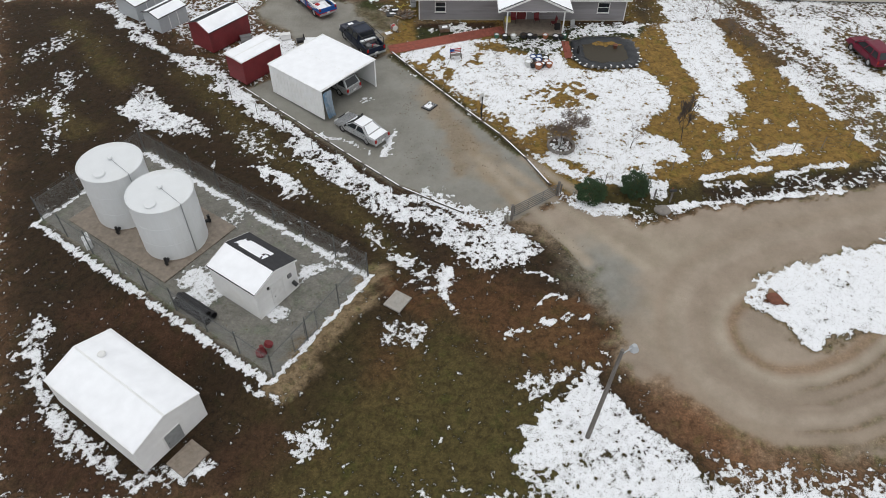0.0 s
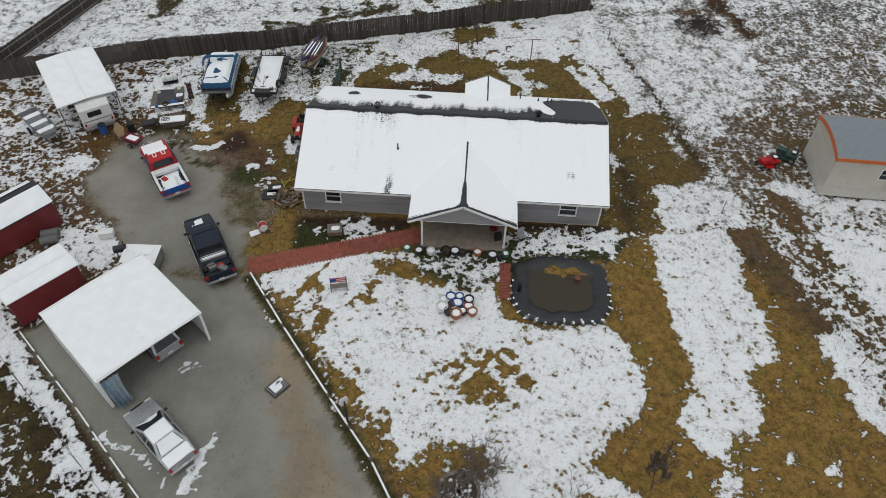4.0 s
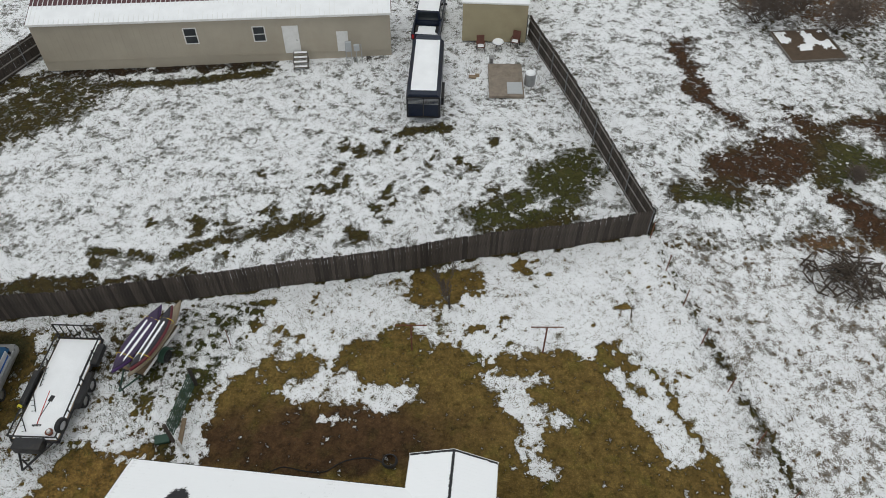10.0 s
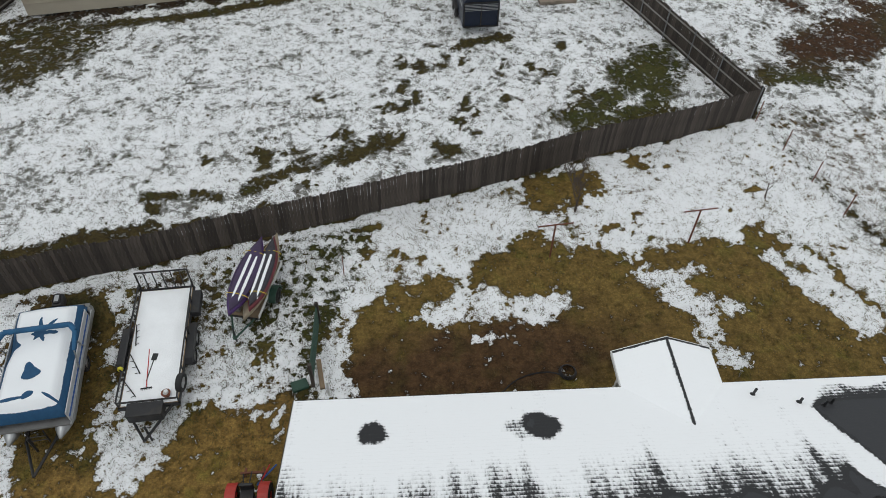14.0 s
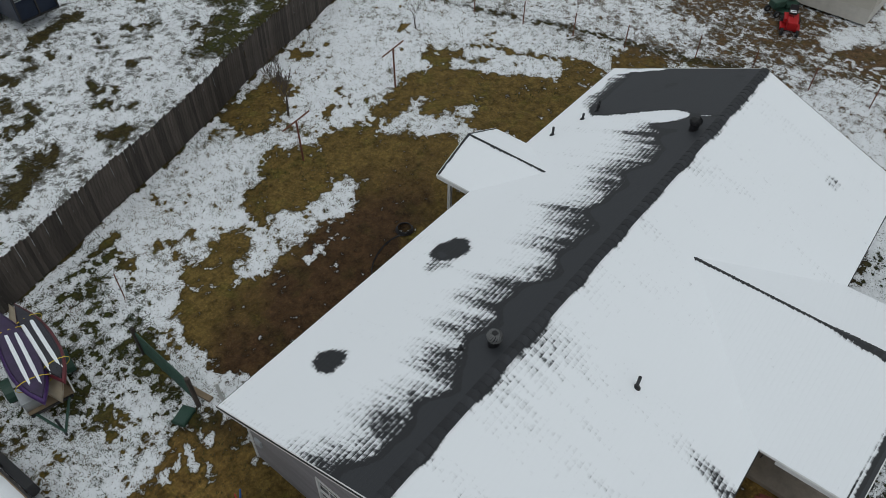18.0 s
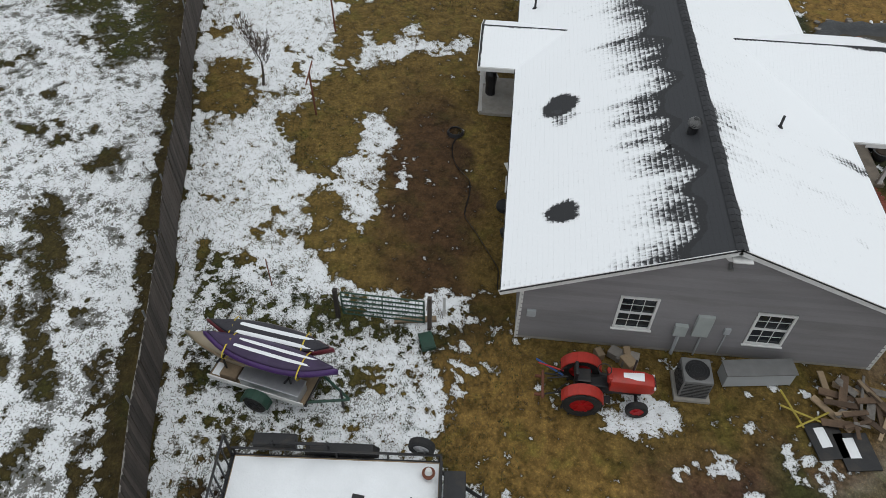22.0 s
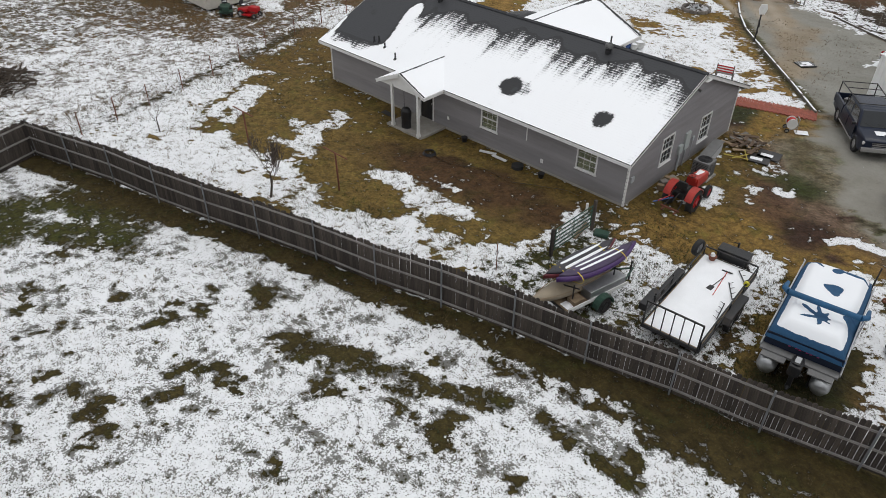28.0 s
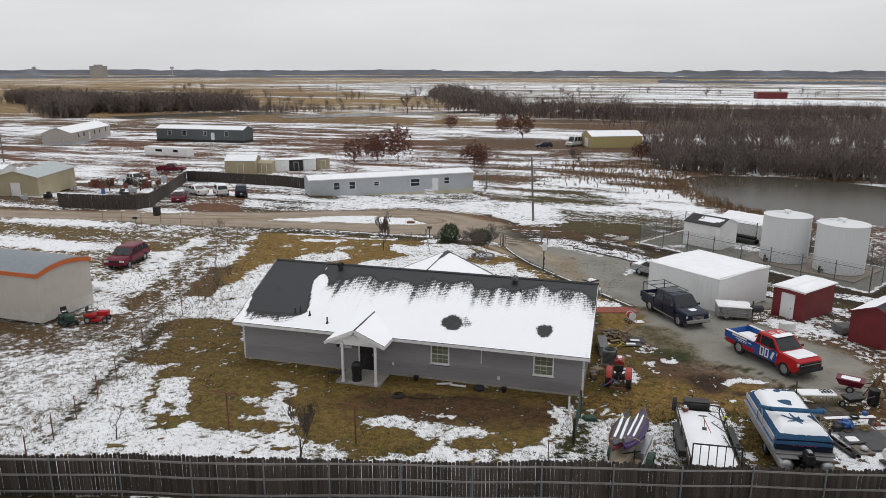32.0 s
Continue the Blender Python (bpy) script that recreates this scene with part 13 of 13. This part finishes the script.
def leafy(name, spots, label, mat, seed, n=240, tall=1.0):
    """Low-branched winter trees: a trunk and a loose crown of small clumps."""
    rng = random.Random(seed)
    V, F = [], []
    for x, y, r, h in spots:
        z0 = gz(x, y)
        for i in range(n):
            a, b = rng.uniform(0, 6.28), math.acos(rng.uniform(-1, 1))
            q = r * rng.uniform(.1, 1) ** .5 * (1 + .2 * math.sin(3 * a + x + 2 * b))
            p = Vector((x + q * math.sin(b) * math.cos(a), y + q * math.sin(b) * math.sin(a), z0 + h * .56 + h * .46 * math.cos(b) * q / r))
            u = Vector((rng.uniform(-1, 1), rng.uniform(-1, 1), rng.uniform(-.5, 1))).normalized() * r * rng.uniform(.10, .2)
            w = u.orthogonal().normalized() * r * .055
            k = len(V)
            V += [tuple(p - w), tuple(p + w), tuple(p + u)]
            F.append((k, k + 1, k + 2))
        k = len(V)
        V += [(x - .12, y, z0 - .1), (x + .12, y, z0 - .1), (x, y + .12, z0 - .1), (x, y, z0 + h * .8)]
        F += [(k, k + 1, k + 3), (k + 1, k + 2, k + 3), (k + 2, k, k + 3)]
    me = bpy.data.meshes.new(name)
    me.from_pydata(V, [], F)
    me.materials.append(mat)
    return tagged(new(name, me), label, "trees", kind="stuff")


leafy("oak_trees", [(49.7, -110, 3.0, 5.5), (41.8, -117.6, 4.0, 8), (46, -115, 2.6, 5), (21.3, -109, 3.2, 5.5), (19.5, -108, 2.0, 4.2), (22.6, -185, 4, 7.5), (32, -203, 3.4, 6), (54, -215, 3, 5), (-13.8, -136, 2.4, 4.5), (49, -120, 3, 6)], "rust-brown oaks that still hold their leaves", CEDAR, 3, 700)
leafy("cedar_trees", [(12.5, -77.8, 1.4, 2.2), (62, -52, 1.8, 3), (66, -50, 1.6, 2.4), (81.5, -34.4, 2.6, 3.4), (84.5, -32.6, 2.2, 3.0), (150, -80, 4, 6), (158, -80, 4, 6), (143, -84, 3.4, 5.5), (163, -84, 3, 5), (139, -98, 2, 3)] + [(random.uniform(-160, -20), random.uniform(-300, -190), random.uniform(1.6, 3), random.uniform(2.5, 5)) for _ in range(46)], "dark green cedars dotted over the rough ground", CEDAR_GREEN, 4, 120)
rng = random.Random(50)
REEDS = surface("russet_scrub", (.20, .125, .068), .95, var=.35, scale=.3, relief=0)
twiggy("reed_scrub", [(rng.gauss(-12, 9), rng.gauss(-104, 7)) for _ in range(700)] + along(560, [(-19, -104), (-21, -90), (-27, -76), (-36, -64)], 1.3, 21) + along(300, [(5, -118), (-10, -124), (-22, -118)], 4, 22), "russet reeds and brambles along the pond bank", REEDS, .6, 1.3, 5, 20)
twiggy("reed_scrub", [(rng.uniform(15, 130), rng.gauss(-125, 16)) for _ in range(420)] + [(rng.uniform(50, 75), rng.uniform(-100, -60)) for _ in range(160)] + along(160, [(90, -20), (140, -40), (150, -60)], 5, 23), "dry straw-brown weeds in the far lots", REEDS, .3, .9, 9, 18)
bare_tree("field_tree", .4, -112.5, 7.5, .9, 201, "gnarled leafless tree at the field's edge", depth=5, first=.28, rmin=.03)
bare_tree("field_tree", -22.5, -110, 6.0, .6, 202, "slim pale leafless tree by the pond", depth=4, first=.35, rmin=.03)
bare_tree("field_tree", 100, -305, 14, .9, 203, "tall leafless field tree far off", depth=4, first=.28, rmin=.1)

# ---- the horizon: woodland belts with painted-in haze, a tall building and towers ----
# woods' colour lifted to pale blue-grey to stand for aerial haze
DISTANT = surface("distant_hazed_woods", (.27, .295, .345), .95, var=.25, scale=.004, fine=.03, relief=0)


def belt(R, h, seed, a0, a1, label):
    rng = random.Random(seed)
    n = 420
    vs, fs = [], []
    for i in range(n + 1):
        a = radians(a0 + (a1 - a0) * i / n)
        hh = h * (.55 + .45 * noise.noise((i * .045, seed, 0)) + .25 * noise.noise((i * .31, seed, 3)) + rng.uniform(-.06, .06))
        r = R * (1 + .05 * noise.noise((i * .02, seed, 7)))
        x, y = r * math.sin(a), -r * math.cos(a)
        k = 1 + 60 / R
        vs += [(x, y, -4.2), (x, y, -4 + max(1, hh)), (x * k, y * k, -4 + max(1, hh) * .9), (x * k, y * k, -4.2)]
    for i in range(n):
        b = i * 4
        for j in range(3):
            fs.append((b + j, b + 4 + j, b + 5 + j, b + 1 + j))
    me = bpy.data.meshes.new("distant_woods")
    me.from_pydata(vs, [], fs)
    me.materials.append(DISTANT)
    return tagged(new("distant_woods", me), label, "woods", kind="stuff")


belt(1250, 7, 1, -40, -2, "low haze-paled belt of distant woods")
belt(1900, 9, 2, -60, 80, "haze-paled belt of woods on the plain")
belt(2700, 15, 3, -90, 90, "wooded skyline tinted blue-grey for haze")
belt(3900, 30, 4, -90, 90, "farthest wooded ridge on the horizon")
PALE = surface("pale_distant_concrete", (.38, .36, .34), .8, var=.1, scale=.05, relief=0)
ele = thing("grain_elevator", 1214, -1400, 40, "pale block of a distant grain elevator", "grain elevator", z=-4)
part("tower", B((0, 0, 14, 38, 20, 28)), PALE, ele)
part("headhouse", B((0, 0, 29, 20, 12, 4)), PALE, ele)
for x, y, h in ((1330, -1330, 26), (1080, -1490, 27)):
    wt = thing("water_tower", x, y, 0, "distant white water tower on the plain", "water tower", z=-4, group="water towers")
    part("stem", T(((0, 0, 0), (0, 0, h - 4), 2, 1.5), n=10), PALE, wt)
    part("tank", T(((0, 0, h - 5), (0, 0, h), 5, 4), n=14), PALE, wt)
rb = thing("red_barn", -110, -560, 10, "long red barn far off in the fields", "barn", z=-4)
part("wall", B((0, 0, 2, 22, 9, 4)), RED_PAINT, rb)
part("roof", B((0, 0, 4.4, 23, 10, .8), bevel=.3), RED_PAINT, rb)


# ---- yard things between carport and sheds ----
rack = thing("wire_cage", -19.7, -11.0, 2, "grey barred metal cage trailer with snow on its lid", "cage")
part("frame", B((0, -.75, .95, 2.2, .05, .05), (0, .75, .95, 2.2, .05, .05), (0, -.75, .3, 2.2, .05, .05), (0, .75, .3, 2.2, .05, .05), (-1.1, 0, .6, .05, 1.5, .75), (1.1, 0, .6, .05, 1.5, .75)), STEEL, rack)
for s in (-1, 1):
    for i in range(8):
        part("bar", B((0, s * .76, .36 + i * .075, 2.16, .02, .045)), STEEL, rack)
part("lid", B((0, 0, 1.0, 2.3, 1.6, .05), bevel=.01), WHITE_METAL, rack)
snow_sheet(rack, 1.7, 1.2, 1.03, .05, -.1, 0, .15, seed=61, hole=.75)
for s in (-1, 1):
    wheel(rack, .5, s * .62, .28, .16)
tlr = thing("garden_tiller", -21.0, -12.6, 30, "red petrol tiller beside the carport wall", "tiller")
part("engine", B((0, 0, .45, .5, .4, .35), bevel=.05), RED_PLASTIC, tlr)
part("tines", T(((-.1, -.3, .2), (-.1, .3, .2), .2), n=10), RUST, tlr)
part("handle", T(((.2, -.2, .5), (1.0, -.25, 1.0), .02), ((.2, .2, .5), (1.0, .25, 1.0), .02), ((1.0, -.25, 1.0), (1.0, .25, 1.0), .02), n=6), BLACK, tlr)
clr = thing("cooler_box", -22.95, -8.9, 15, "white cooler box standing in the snow", "cooler")
part("box", B((0, 0, .24, .95, .5, .46), bevel=.03), WHITE_VINYL, clr)
part("lid", B((0, 0, .5, .98, .53, .06), bevel=.02), TRIM, clr)
barrow = thing("wheelbarrow", -24.0, 2.6, 25, "black wheelbarrow with an empty tray", "wheelbarrow")
bm = bmesh.new()
loft(bm, [[(-.35, -.22, .32), (.3, -.22, .32), (.3, .22, .32), (-.35, .22, .32)], [(-.55, -.34, .58), (.45, -.34, .58), (.45, .34, .58), (-.55, .34, .58)]])
part("tray", bm, BLACK, barrow)
part("handle", T(((-.6, .25, .5), (.4, .1, .3), .02), ((-.6, -.25, .5), (.4, -.1, .3), .02), ((-1.1, .28, .6), (-.6, .25, .5), .02), ((-1.1, -.28, .6), (-.6, -.25, .5), .02), n=6), POST_WOOD, barrow)
wheel(barrow, .55, 0, .2, .1)
part("leg", T(((-.4, .2, .32), (-.45, .22, 0), .02), ((-.4, -.2, .32), (-.45, -.22, 0), .02), n=6), BLACK, barrow)
cul = thing("culvert_pipe", -26.6, -9.5, 20, "two ribbed grey drain pipe lengths leaning by the shed", "pipe")
for k in range(2):
    bm = bmesh.new()
    for i in range(9):
        ring(bm, (0, k * .62 - .3, .32), .27, .05, axis="X", n=16, k=6) if False else tube(bm, (i * .12 - .5, k * .62 - .3, .32), (i * .12 - .42, k * .62 - .3, .32), .31, n=16)
    tube(bm, (-.5, k * .62 - .3, .32), (.54, k * .62 - .3, .32), .27, n=16)
    part("pipe", bm, PLASTIC_GREY, cul)
